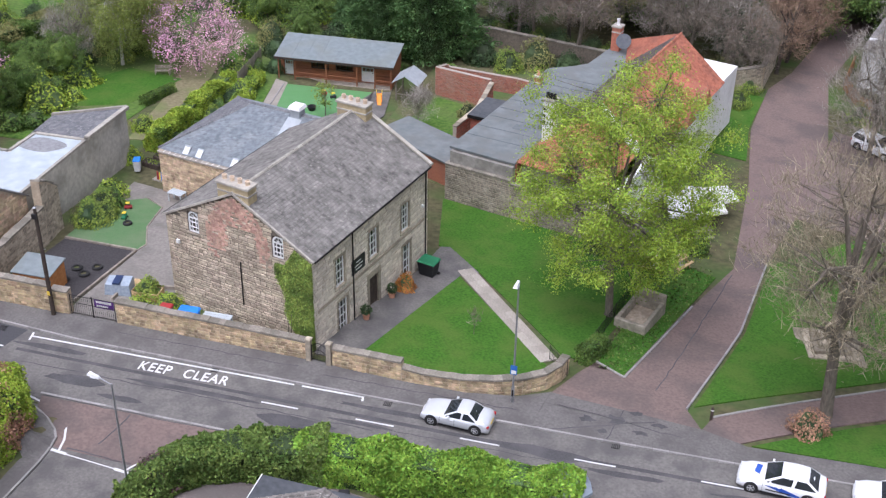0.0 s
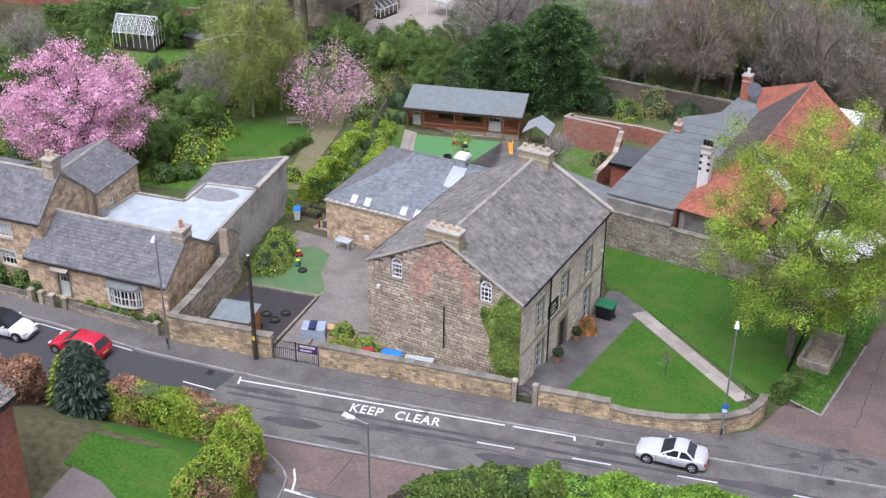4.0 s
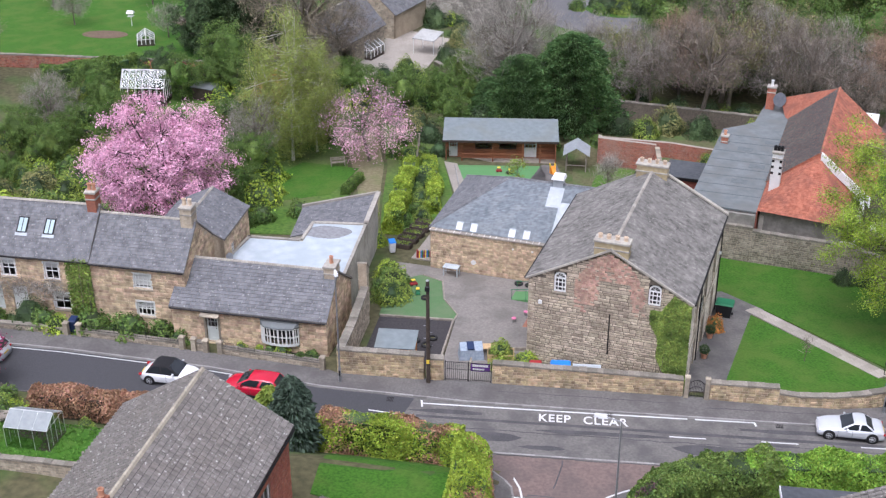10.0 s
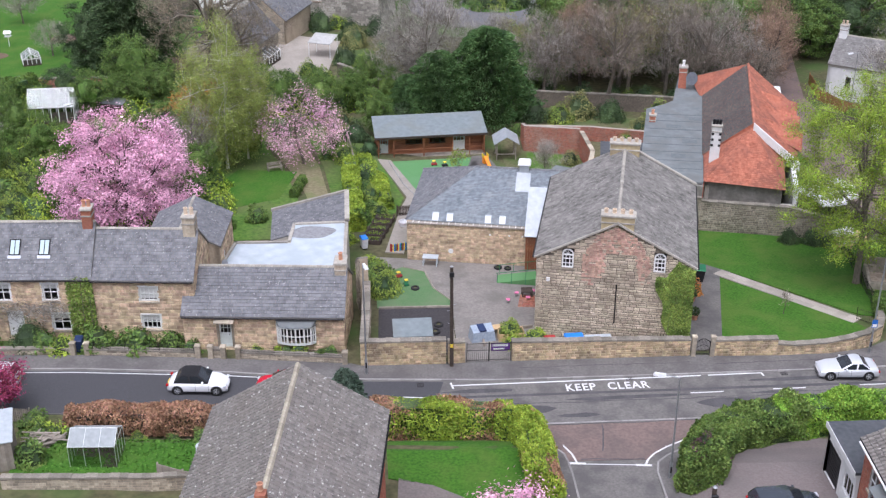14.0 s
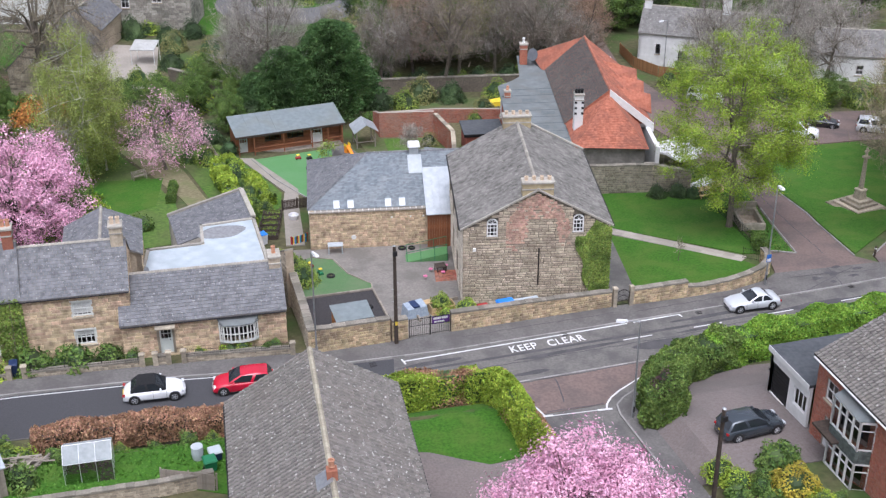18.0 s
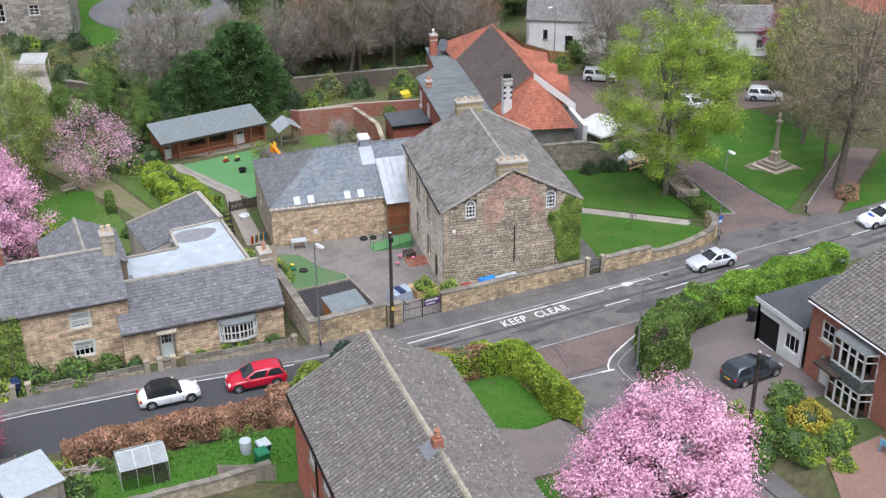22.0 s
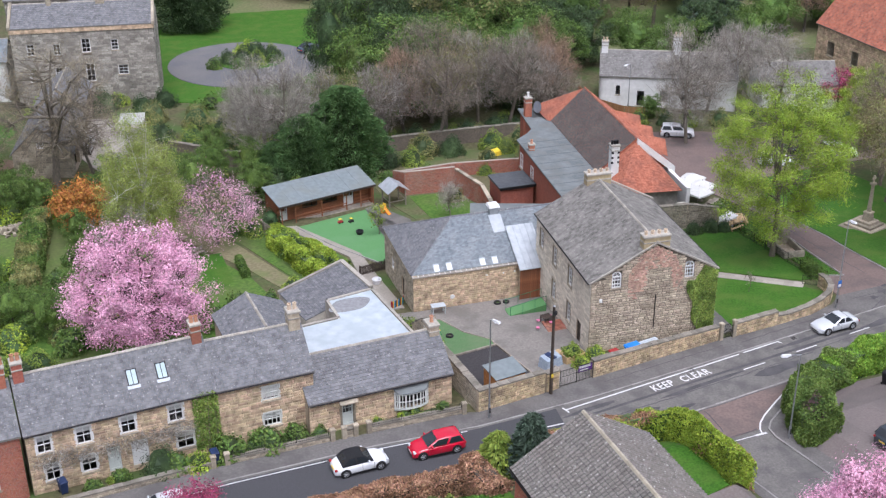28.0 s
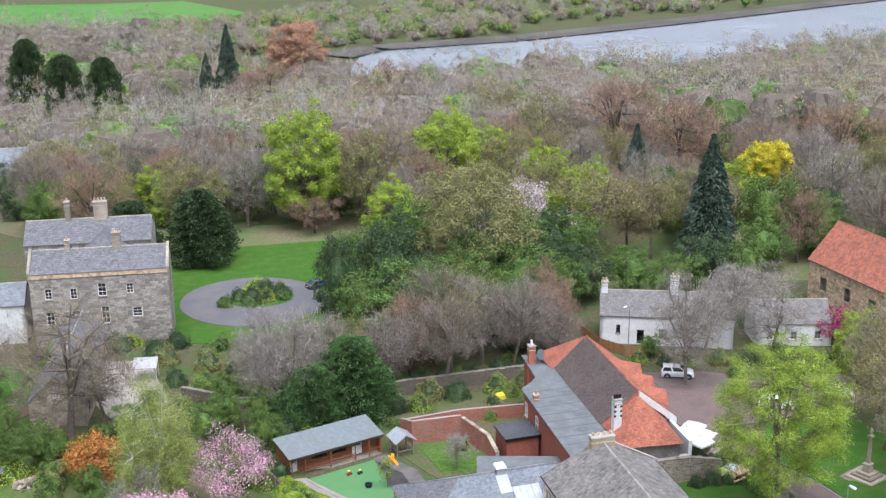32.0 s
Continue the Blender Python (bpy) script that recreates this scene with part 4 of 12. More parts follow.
# ---- openings ----
def window(parent, f, u, z, w, h, cols=2, rows=4, frame=WHITE, arch=False, sill=STONE_GREY, sash=True, blind=0.0):
    """A window in a wall's hole. f(u, depth, z) gives the place; depth grows inwards."""
    e = 0.1
    s = Shape()

    def bar(u0, u1, z0, z1, d0, d1):
        s.hexa([f(u0, d0, z0), f(u1, d0, z0), f(u1, d1, z0), f(u0, d1, z0)], [f(u0, d0, z1), f(u1, d0, z1), f(u1, d1, z1), f(u0, d1, z1)])

    a, b = u - w / 2, u + w / 2
    bar(a, a + e, z, z + h, 0.06, 0.16)
    bar(b - e, b, z, z + h, 0.06, 0.16)
    bar(a + e, b - e, z, z + e, 0.06, 0.16)
    bar(a + e, b - e, z + h - e, z + h, 0.06, 0.16)
    for i in range(1, cols):
        x = a + w * i / cols
        bar(x - 0.03, x + 0.03, z + e, z + h - e, 0.08, 0.13)
    for j in range(1, rows):
        y = z + h * j / rows
        t = 0.035 if sash and j == rows // 2 else 0.03
        bar(a + e, b - e, y - t, y + t, 0.075, 0.135)
    win = part("window", s, frame, parent)
    if arch:
        k, r, c = Shape(), w / 2, z + h
        pts = [(u + r * math.cos(math.pi * i / 8), c + r * math.sin(math.pi * i / 8)) for i in range(9)]
        inn = [(u + (r - e) * math.cos(math.pi * i / 8), c + (r - e) * math.sin(math.pi * i / 8)) for i in range(9)]
        for i in range(8):
            q = [pts[i], pts[i + 1], inn[i + 1], inn[i]]
            k.hexa([f(x, 0.06, y) for x, y in q], [f(x, 0.16, y) for x, y in q])
        for i in (2, 4, 6):
            x, y = u + (r - 0.03) * math.cos(math.pi * i / 8), c + (r - 0.03) * math.sin(math.pi * i / 8)
            q = [(u - 0.018, c), (u + 0.018, c), (x + 0.018, y), (x - 0.018, y)]
            k.hexa([f(p, 0.08, o) for p, o in q], [f(p, 0.13, o) for p, o in q])
        part("arch_frame", k, frame, win)
        g = Shape()
        q = [f(x, 0.11, y) for x, y in inn]
        g.add(q, [tuple(range(9))])
        pane = part("pane", g, GLASS, win)
        pane.visible_shadow = False
    g = Shape().add([f(a + e, 0.11, z + e), f(b - e, 0.11, z + e), f(b - e, 0.11, z + h - e), f(a + e, 0.11, z + h - e)], [(0, 1, 2, 3)])
    pane = part("pane", g, GLASS, win)
    pane.visible_shadow = False
    if blind:
        q = [(a + e, z + h - e - (h - 2 * e) * blind), (b - e, z + h - e - (h - 2 * e) * blind), (b - e, z + h - e), (a + e, z + h - e)]
        part("blind", Shape().hexa([f(x, 0.15, y) for x, y in q], [f(x, 0.165, y) for x, y in q]), BLIND, win, "pale fabric blind")
    if sill:
        g = Shape().hexa([f(a - 0.1, -0.08, z - 0.14), f(b + 0.1, -0.08, z - 0.14), f(b + 0.1, 0.12, z - 0.14), f(a - 0.1, 0.12, z - 0.14)],
                         [f(a - 0.1, -0.08, z - 0.02), f(b + 0.1, -0.08, z - 0.02), f(b + 0.1, 0.12, z), f(a - 0.1, 0.12, z)])
        part("sill", g, sill, win)
    return win


def surround(parent, f, u, z, w, h, mat=STONE_GREY, b=0.16, p=0.05):
    s = Shape()
    for u0, u1, z0, z1 in ((u - w / 2 - b, u - w / 2, z, z + h), (u + w / 2, u + w / 2 + b, z, z + h), (u - w / 2 - b, u + w / 2 + b, z + h, z + h + b * 1.3)):
        s.hexa([f(u0, -p, z0), f(u1, -p, z0), f(u1, 0.1, z0), f(u0, 0.1, z0)], [f(u0, -p, z1), f(u1, -p, z1), f(u1, 0.1, z1), f(u0, 0.1, z1)])
    part("surround", s, mat, parent)


def door(parent, f, u, z, w, h, paint, glazed=False, handle=IRON):
    s = Shape()

    def bar(u0, u1, z0, z1, d0, d1):
        s.hexa([f(u0, d0, z0), f(u1, d0, z0), f(u1, d1, z0), f(u0, d1, z0)], [f(u0, d0, z1), f(u1, d0, z1), f(u1, d1, z1), f(u0, d1, z1)])

    a, b = u - w / 2, u + w / 2
    mid = z + h * 0.52
    bar(a, b, z, z + 0.2, 0.1, 0.16)
    bar(a, a + 0.12, z + 0.2, z + h, 0.1, 0.16)
    bar(b - 0.12, b, z + 0.2, z + h, 0.1, 0.16)
    bar(a + 0.12, b - 0.12, z + h - 0.14, z + h, 0.1, 0.16)
    bar(a + 0.12, b - 0.12, mid - 0.07, mid + 0.07, 0.1, 0.16)
    bar(a + 0.12, b - 0.12, z + 0.2, mid - 0.07, 0.125, 0.15)
    if glazed:
        for i in (1, 2):
            bar(a + w * i / 3 - 0.02, a + w * i / 3 + 0.02, mid + 0.07, z + h - 0.14, 0.11, 0.15)
        bar(a + 0.12, b - 0.12, z + h * 0.74 - 0.02, z + h * 0.74 + 0.02, 0.11, 0.15)
    else:
        bar(a + 0.12, b - 0.12, mid + 0.07, z + h - 0.14, 0.125, 0.15)
    d = part("door", s, paint, parent)
    if glazed:
        g = Shape().add([f(a + 0.12, 0.135, mid + 0.07), f(b - 0.12, 0.135, mid + 0.07), f(b - 0.12, 0.135, z + h - 0.14), f(a + 0.12, 0.135, z + h - 0.14)], [(0, 1, 2, 3)])
        part("pane", g, GLASS, d)
    k = Shape()
    p, q = f(b - 0.18, 0.04, mid - 0.05), f(b - 0.18, 0.1, mid - 0.05)
    k.tube(q, p, 0.025, 0.04, 6)
    part("handle", k, handle, d)
    return d


def chimney(parent, x0, x1, y0, y1, z0, z1, mat, pots=4, pot_mat=POT_BUFF, along="x", ph=0.5, cap=True):
    s = Shape().box(x0, x1, y0, y1, z0, z1)
    c = part("chimney", s, mat, parent)
    if cap:
        k = Shape().block(x0 - 0.08, x1 + 0.08, y0 - 0.08, y1 + 0.08, z1, z1 + 0.16, 0.04)
        k.block(x0 - 0.05, x1 + 0.05, y0 - 0.05, y1 + 0.05, z1 - 0.5, z1 - 0.4, 0.03)
        part("chimney_cap", k, RIDGE, c)
    for i in range(pots):
        t = (i + 0.5) / pots
        px, py = (x0 + (x1 - x0) * t, (y0 + y1) / 2) if along == "x" else ((x0 + x1) / 2, y0 + (y1 - y0) * t)
        p = Shape().lathe([(0.17, 0), (0.14, ph * 0.15), (0.13, ph * 0.8), (0.165, ph * 0.86), (0.165, ph), (0.11, ph), (0.1, ph * 0.7)], 10, (px, py, z1 + 0.14))
        part("chimney_pot", p, pot_mat, c)
    return c


def ridge_tiles(parent, p, q, mat=RIDGE, size=0.45, r=0.13, name="ridge_tile"):
    p, q = Vector(p), Vector(q)
    k = max(1, int((q - p).length / size))
    unit = Shape()
    unit.add([(0, -r, -r * 0.55), (0, -r * 0.4, r * 0.3), (0, r * 0.4, r * 0.3), (0, r, -r * 0.55), (0.97, -r, -r * 0.55), (0.97, -r * 0.4, r * 0.3), (0.97, r * 0.4, r * 0.3), (0.97, r, -r * 0.55)],
             [(0, 1, 5, 4), (1, 2, 6, 5), (2, 3, 7, 6), (0, 3, 2, 1), (4, 5, 6, 7)])
    me = unit.mesh(name, mat)
    rot = (q - p).to_track_quat("X", "Z").to_matrix().to_4x4()
    for i in range(k):
        ob = bpy.data.objects.new(name, me)
        scene.collection.objects.link(ob)
        ob.parent = parent
        ob.matrix_local = Matrix.Translation(p.lerp(q, i / k)) @ rot @ Matrix.Diagonal(((q - p).length / k, 1, 1, 1))


def pipe(parent, pts, mat=IRON, r=0.05, name="downpipe"):
    s = Shape()
    for p, q in zip(pts, pts[1:]):
        s.tube(p, q, r, r, 6)
    part(name, s, mat, parent)


class Building:
    """A walled block with its own axes: x along its south side, y to its north. Heights are from its foot."""

    def __init__(self, name, label, category, x, y, z, rot, W, D, body, stone=None, course=(0.2, 0.3), length=(0.28, 0.6), singles=120, dig=2.5, piece="stone", thick=0.4, proud=0.035, gap=0.018, group=""):
        self.ob = thing(name, label, category, Matrix.Translation((x, y, z)) @ Euler((0, 0, radians(rot))).to_matrix().to_4x4(), group)
        self.W, self.D, self.body, self.stone = W, D, body, stone
        self.course, self.length, self.singles, self.dig, self.piece, self.thick, self.proud, self.gap = course, length, singles, dig, piece, thick, proud, gap
        self.sides = {"s": ((0, 0), (1, 0), W), "e": ((W, 0), (0, 1), D), "n": ((W, D), (-1, 0), W), "w": ((0, D), (0, -1), D)}
        self.seed = 1

    def at(self, side):
        o, d, _ = self.sides[side]
        n = (-d[1], d[0])
        return lambda u, dep, z: (o[0] + d[0] * u + n[0] * dep, o[1] + d[1] * u + n[1] * dep, z)

    def wall(self, side, top, holes=(), faced=True, stone=None, singles=None, body=None, name="wall"):
        o, d, l = self.sides[side]
        fn = top if callable(top) else (lambda u: top)
        p = part(name, wall_panel(o, d, l, fn, -self.dig, self.thick, list(holes)), body or self.body, self.ob)
        if faced and (stone or self.stone):
            self.seed += 7
            masonry(p, o, d, l, fn, -self.dig * 0.5, holes, stone or self.stone, self.course, self.length, self.proud, self.singles if singles is None else singles, self.seed, self.piece, self.gap)
        return p

    def gable_roof(self, he, hr, axis, mat, over=0.2, verge=0.12, row=0.24, width=0.3, ridge=RIDGE, thick=0.14, west=None, east=None, slope_mats=None, ridge_at=0.5, lift=0.022, singles=0, single_slopes=(0, 1), rolled=False):
        """axis: the way the ridge runs. Returns the two slopes as corners."""
        W, D = self.W, self.D
        r = Shape()
        slopes = []
        if axis == "y":
            c = W * ridge_at
            k0, k1 = (hr - he) / c, (hr - he) / (W - c)
            slopes = [[(-over, D + verge, he - over * k0), (-over, -verge, he - over * k0), (c, -verge, hr), (c, D + verge, hr)],
                      [(W + over, -verge, he - over * k1), (W + over, D + verge, he - over * k1), (c, D + verge, hr), (c, -verge, hr)]]
            line = ((c, -verge, hr), (c, D + verge, hr))
        else:
            c = D * ridge_at
            k0, k1 = (hr - he) / c, (hr - he) / (D - c)
            slopes = [[(-verge, -over, he - over * k0), (W + verge, -over, he - over * k0), (W + verge, c, hr), (-verge, c, hr)],
                      [(W + verge, D + over, he - over * k1), (-verge, D + over, he - over * k1), (-verge, c, hr), (W + verge, c, hr)]]
            line = ((-verge, c, hr), (W + verge, c, hr))
        body = part("roof", Shape(), mat, self.ob)
        sh = Shape()
        for q in slopes:
            sh.hexa(q, [(x, y, z + thick) for x, y, z in q])
        body.data = sh.mesh("roof", TILE_GAP_SHADE if rolled else UNDERSLATE)
        for i, q in enumerate(slopes):
            up = [(x, y, z + thick + 0.004) for x, y, z in q]
            sl, mt = (roll_tiles if rolled else slates)(*up, row=row, width=width, seed=self.seed + i, lift=lift), (slope_mats or (mat, mat))[i]
            if i in single_slopes:
                nv, nf = (15, 8) if rolled else (6, 2)
                k = min(singles, len(sl.f) // nf)
                for j in range(k):
                    part("roof_tile" if rolled else "roof_slate", Shape().add(sl.v[nv * j:nv * j + nv], [tuple(q - nv * j for q in f) for f in sl.f[nf * j:nf * j + nf]]), mt, body)
                sl.v, sl.f = sl.v[nv * k:], [tuple(q - nv * k for q in f) for f in sl.f[nf * k:]]
            part("slate_covering", sl, mt, body, kind="stuff")
        if ridge:
            a, b = line
            ridge_tiles(body, (a[0], a[1], a[2] + thick + 0.06), (b[0], b[1], b[2] + thick + 0.06), ridge)
        return slopes, body

    def gutter(self, p, q, mat=IRON):
        s = Shape()
        s.tube(p, q, 0.06, 0.06, 6)
        part("gutter", s, mat, self.ob)


def tri_top(W, he, hr, c=0.5):
    return lambda u: he + (hr - he) * (u / (W * c) if u < W * c else (W - u) / (W * (1 - c)))


def floor_slab(b, z, mat=ROOM):
    part("floor", Shape().box(0.3, b.W - 0.3, 0.3, b.D - 0.3, z - 0.1, z), mat, b.ob)


# ---- the old school house ----
H = Building("school_house", "two-storey stone house with ivy and red-brick scar on its gable", "house", -7.42, 3.0, 0.0, -12.0, 11.1, 14.1, MORTAR_DARK, STONE_DARK, (0.14, 0.3), (0.22, 0.85), 300, 2.5, gap=0.036)
top = tri_top(11.1, 6.45, 9.45)
gw = [(2.2, 5.72), (8.67, 5.88)]
holes = [(u - 0.42, u + 0.42, z, z + 1.42) for u, z in gw]
south = H.wall("s", top, [(a, b, c, d + 0.12) for a, b, c, d in holes], singles=300)
for u, z in gw:
    window(H.ob, H.at("s"), u, z, 0.84, 1.08, 3, 3, arch=True)
ups = [(3.0, 3.0, 1.05, 2.1), (6.95, 3.0, 1.05, 2.1), (11.0, 2.9, 1.05, 2.1)]
downs = [(3.2, -0.7, 1.1, 2.55), (11.2, -0.9, 1.1, 2.6)]
eh = [(u - w / 2, u + w / 2, z, z + h) for u, z, w, h in ups + downs] + [(6.4, 7.5, -0.8, 1.55)]
H.wall("e", 6.45, eh, stone=ASHLAR, body=MORTAR, singles=250)
for u, z, w, h in ups + downs:
    window(H.ob, H.at("e"), u, z, w, h, 3, 4)
    surround(H.ob, H.at("e"), u, z, w, h)
door(H.ob, H.at("e"), 6.95, -0.8, 1.1, 2.35, TIMBER_DARK)
surround(H.ob, H.at("e"), 6.95, -0.8, 1.1, 2.35, b=0.3)
wu = [(1.6, 3.7, 0.95, 1.8), (5.2, 3.7, 0.95, 1.8), (9.2, 3.7, 0.95, 1.8), (9.2, 0.2, 0.95, 1.9), (5.2, 0.3, 0.95, 1.9)]
wh = [(u - w / 2, u + w / 2, z, z + h) for u, z, w, h in wu] + [(11.2, 12.2, -0.6, 1.6)]
H.wall("w", 6.45, wh, stone=ASHLAR, body=MORTAR, singles=150)
for u, z, w, h in wu:
    window(H.ob, H.at("w"), u, z, w, h, 2, 4)
    surround(H.ob, H.at("w"), u, z, w, h, b=0.12)
door(H.ob, H.at("w"), 11.7, -0.6, 1.0, 2.2, TIMBER_DARK)
H.wall("n", top, faced=False)
for z in (0.0, 3.2):
    floor_slab(H, z)
_, roof = H.gable_roof(6.45, 9.45, "y", SLATE_HOUSE, 0.22, 0.1, 0.22, 0.3, lift=0.024, singles=90, thick=0.1)
# pale stone verge on the north gable, lead-edged gutters, string course and corner stones
part("verge", Shape().hexa([(5.55, 14.05, 9.62), (11.4, 14.05, 6.5), (11.4, 14.35, 6.5), (5.55, 14.35, 9.62)], [(5.55, 14.05, 9.76), (11.4, 14.05, 6.64), (11.4, 14.35, 6.64), (5.55, 14.35, 9.76)]), RIDGE, roof)
for sd in (-1, 1):
    part("verge", Shape().hexa([(5.55 + sd * 5.77, -0.125, 6.33), (5.55, -0.125, 9.45), (5.55, 0.0, 9.45), (5.55 + sd * 5.77, 0.0, 6.33)][::sd], [(5.55 + sd * 5.77, -0.125, 6.48), (5.55, -0.125, 9.6), (5.55, 0.0, 9.6), (5.55 + sd * 5.77, 0.0, 6.48)][::sd]), RIDGE, roof, "pale mortared verge")
H.gutter((11.38, 0, 6.4), (11.38, 14.1, 6.4))
H.gutter((-0.28, 0, 6.4), (-0.28, 14.1, 6.4))
pipe(H.ob, [(11.2, 13.7, 6.4), (11.2, 13.7, -1.5)])
pipe(H.ob, [(11.2, 4.4, 6.4), (11.2, 4.4, -0.5)])
pipe(H.ob, [(5.75, -0.07, 4.7), (5.75, -0.07, 1.5)], r=0.045)
part("string_course", Shape().box(11.1, 11.17, 0.4, 14.0, 2.42, 2.58), STONE_GREY, H.ob)
# red brick scar that climbs to the stack
rng = random.Random(3)
scar = Shape()
for row in range(30):
    z = 4.5 + row * 0.155
    u = 3.0
    while u < 8.4:
        wd = rng.uniform(0.2, 0.27)
        arm = (3.0 < u < 4.7 - max(0, 5.6 - z) * 0.5 or 6.9 + max(0, 5.8 - z) * 0.4 < u < 7.9) if z < 7.05 else True
        lo = 3.1 + max(0, z - 6.6) * 0.55
        hi = 7.9 - max(0, z - 6.6) * 0.55
        if arm and lo < u < hi and rng.random() < (0.3 if z < 5.0 else 0.6 if z < 5.6 else 0.9) and z + 0.15 < top(u) - 0.1 and z + 0.15 < top(u + wd) - 0.1:
            pr = rng.uniform(0.045, 0.06)
            scar.add([(u, 0, z), (u + wd - 0.02, 0, z), (u + wd - 0.02, 0, z + 0.135), (u, 0, z + 0.135), (u, -pr, z), (u + wd - 0.02, -pr, z), (u + wd - 0.02, -pr, z + 0.135), (u, -pr, z + 0.135)],
                     [(0, 1, 5, 4), (1, 2, 6, 5), (2, 3, 7, 6), (3, 0, 4, 7), (4, 5, 6, 7)])
        u += wd
part("brick_scar", scar, BRICK_SCAR, south, "patch of old red brick in the gable", kind="stuff")
chimney(H.ob, 4.4, 6.7, 0.0, 0.85, 8.6, 9.98, CHIM_BUFF, 4, ph=0.3)
chimney(H.ob, 4.4, 6.7, 13.25, 14.1, 8.6, 9.98, CHIM_BUFF, 4, ph=0.3)
# name board, alarm box, lamps
board = part("sign_board", Shape().box(11.12, 11.17, 4.3, 5.85, 2.95, 4.0), BLACK, H.ob, "black name board with pale lettering")
for k, wd in enumerate((0.55, 0.9, 0.7)):
    part("text_bar", Shape().box(11.17, 11.178, 5.08 - wd / 2, 5.08 + wd / 2, 3.68 - k * 0.26, 3.76 - k * 0.26), WHITE, board)
part("alarm_box", Shape().block(0.75, 0.98, -0.15, 0.0, 4.6, 4.88), WHITE, H.ob)
part("wall_lamp", Shape().box(11.1, 11.3, 13.2, 13.35, 3.6, 3.8), WHITE, H.ob)

# ivy on the south-east corner
rng = np.random.default_rng(8)
def leaf_cloud(centers, size, normal_up=0.3, rng=rng, out=None):
    """One small leaf at each place; out: the way its face is turned."""
    n = len(centers)
    a = rng.normal(size=(n, 3))
    if out is not None:
        f = out + rng.normal(size=(n, 3)) * 0.45
        f /= np.linalg.norm(f, axis=1)[:, None] + 1e-9
        a -= f * np.sum(a * f, axis=1)[:, None]
    a /= np.linalg.norm(a, axis=1)[:, None] + 1e-9
    b = rng.normal(size=(n, 3))
    b[:, 2] += normal_up
    if out is not None:
        b = np.cross(f, a)
    b -= a * np.sum(a * b, axis=1)[:, None]
    b /= np.linalg.norm(b, axis=1)[:, None] + 1e-9
    s = size * rng.uniform(0.6, 1.3, n)[:, None]
    v = np.stack([centers - a * s, centers - b * s * 0.6, centers + a * s, centers + b * s * 0.6], axis=1).reshape(-1, 3)
    return v


def leaf_mesh(name, v, mat):
    me = bpy.data.meshes.new(name)
    n = len(v) // 4
    me.vertices.add(4 * n)
    me.vertices.foreach_set("co", np.asarray(v, dtype=np.float32).ravel())
    me.loops.add(4 * n)
    me.loops.foreach_set("vertex_index", np.arange(4 * n, dtype=np.int32))
    me.polygons.add(n)
    me.polygons.foreach_set("loop_start", np.arange(0, 4 * n, 4, dtype=np.int32))
    me.polygons.foreach_set("loop_total", np.full(n, 4, dtype=np.int32))
    me.materials.append(mat)
    me.update(calc_edges=True)
    return me


def ivy(name, n, pick, size, label, parent_m, mat=IVY, seed=1):
    r = np.random.default_rng(seed)
    pts = np.array([pick(r) for _ in range(n)])
    top_ob = thing(name, label, "climber", parent_m)
    part("leaves", leaf_mesh("leaves", leaf_cloud(pts, size, 0.2, r, np.array([0.0, -1.0, 0.35])), mat), mat, top_ob)
    st = Shape()
    for i in range(14):
        q = pts[i * 3]
        st.tube((q[0], q[1] + 0.03, -0.6), (q[0] + r.normal() * 0.2, q[1] + 0.03, q[2]), 0.03, 0.015, 4)
    part("stem", st, BARK, top_ob)
    return top_ob


def gable_ivy(r):
    while True:
        u, z = r.uniform(7.9, 11.2), r.uniform(-0.5, 6.9)
        lim = 9.75 - 0.23 * z + 0.16 * math.sin(z * 2.3) if z < 5.6 else 9.2 + (z - 5.6) * 0.6
        if u < 9.2 and z > 5.7:
            continue
        if u > lim and z < top(min(u, 11.05)) - 0.15:
            return (u, -0.08 - abs(r.normal()) * 0.1, z)


ivy("ivy", 15000, gable_ivy, 0.066, "dense green ivy climbing the gable corner", H.ob.matrix_world.copy())

# ---- the school hall ----
A = Building("school_hall", "single-storey stone hall with a hipped blue slate roof", "hall", -16.5, 18.15, -1.85, -10.0, 15.2, 10.6, MORTAR, STONE, (0.17, 0.26), (0.25, 0.5), 260, 1.5)
A.wall("s", 3.75, singles=260)
for i in range(30):
    part("eave_stone", Shape().block(i * 0.506 + 0.01, i * 0.506 + 0.496, -0.14, 0.3, 3.752, 3.9, 0.03), FLAG, A.ob)
A.wall("w", 3.95, [(6.5, 7.4, 0.05, 2.1), (2.5, 3.6, 1.0, 2.2)], stone=STONE_GREY, singles=100)
window(A.ob, A.at("w"), 3.05, 1.0, 1.1, 1.2, 2, 2)
door(A.ob, A.at("w"), 6.95, 0.05, 0.9, 2.05, TIMBER_DARK)
A.wall("n", 3.95, faced=False)
A.wall("e", 3.95, faced=False)
floor_slab(A, 0.05)
he, hr, hp = 3.95, 6.8, 5.2
A0, A1, A2, A3 = (-0.15, 0.15, he), (15.3, 0.15, he), (15.3, 10.75, he), (-0.15, 10.75, he)
R0, R1 = (hp, 5.4, hr), (15.3, 5.4, hr)
rb = Shape().add([A0, A1, A2, A3, R0, R1], [(0, 1, 5, 4), (1, 2, 5), (2, 3, 4, 5), (3, 0, 4), (0, 3, 2, 1)])
hall_roof = part("roof", rb, SLATE_BLUE, A.ob)
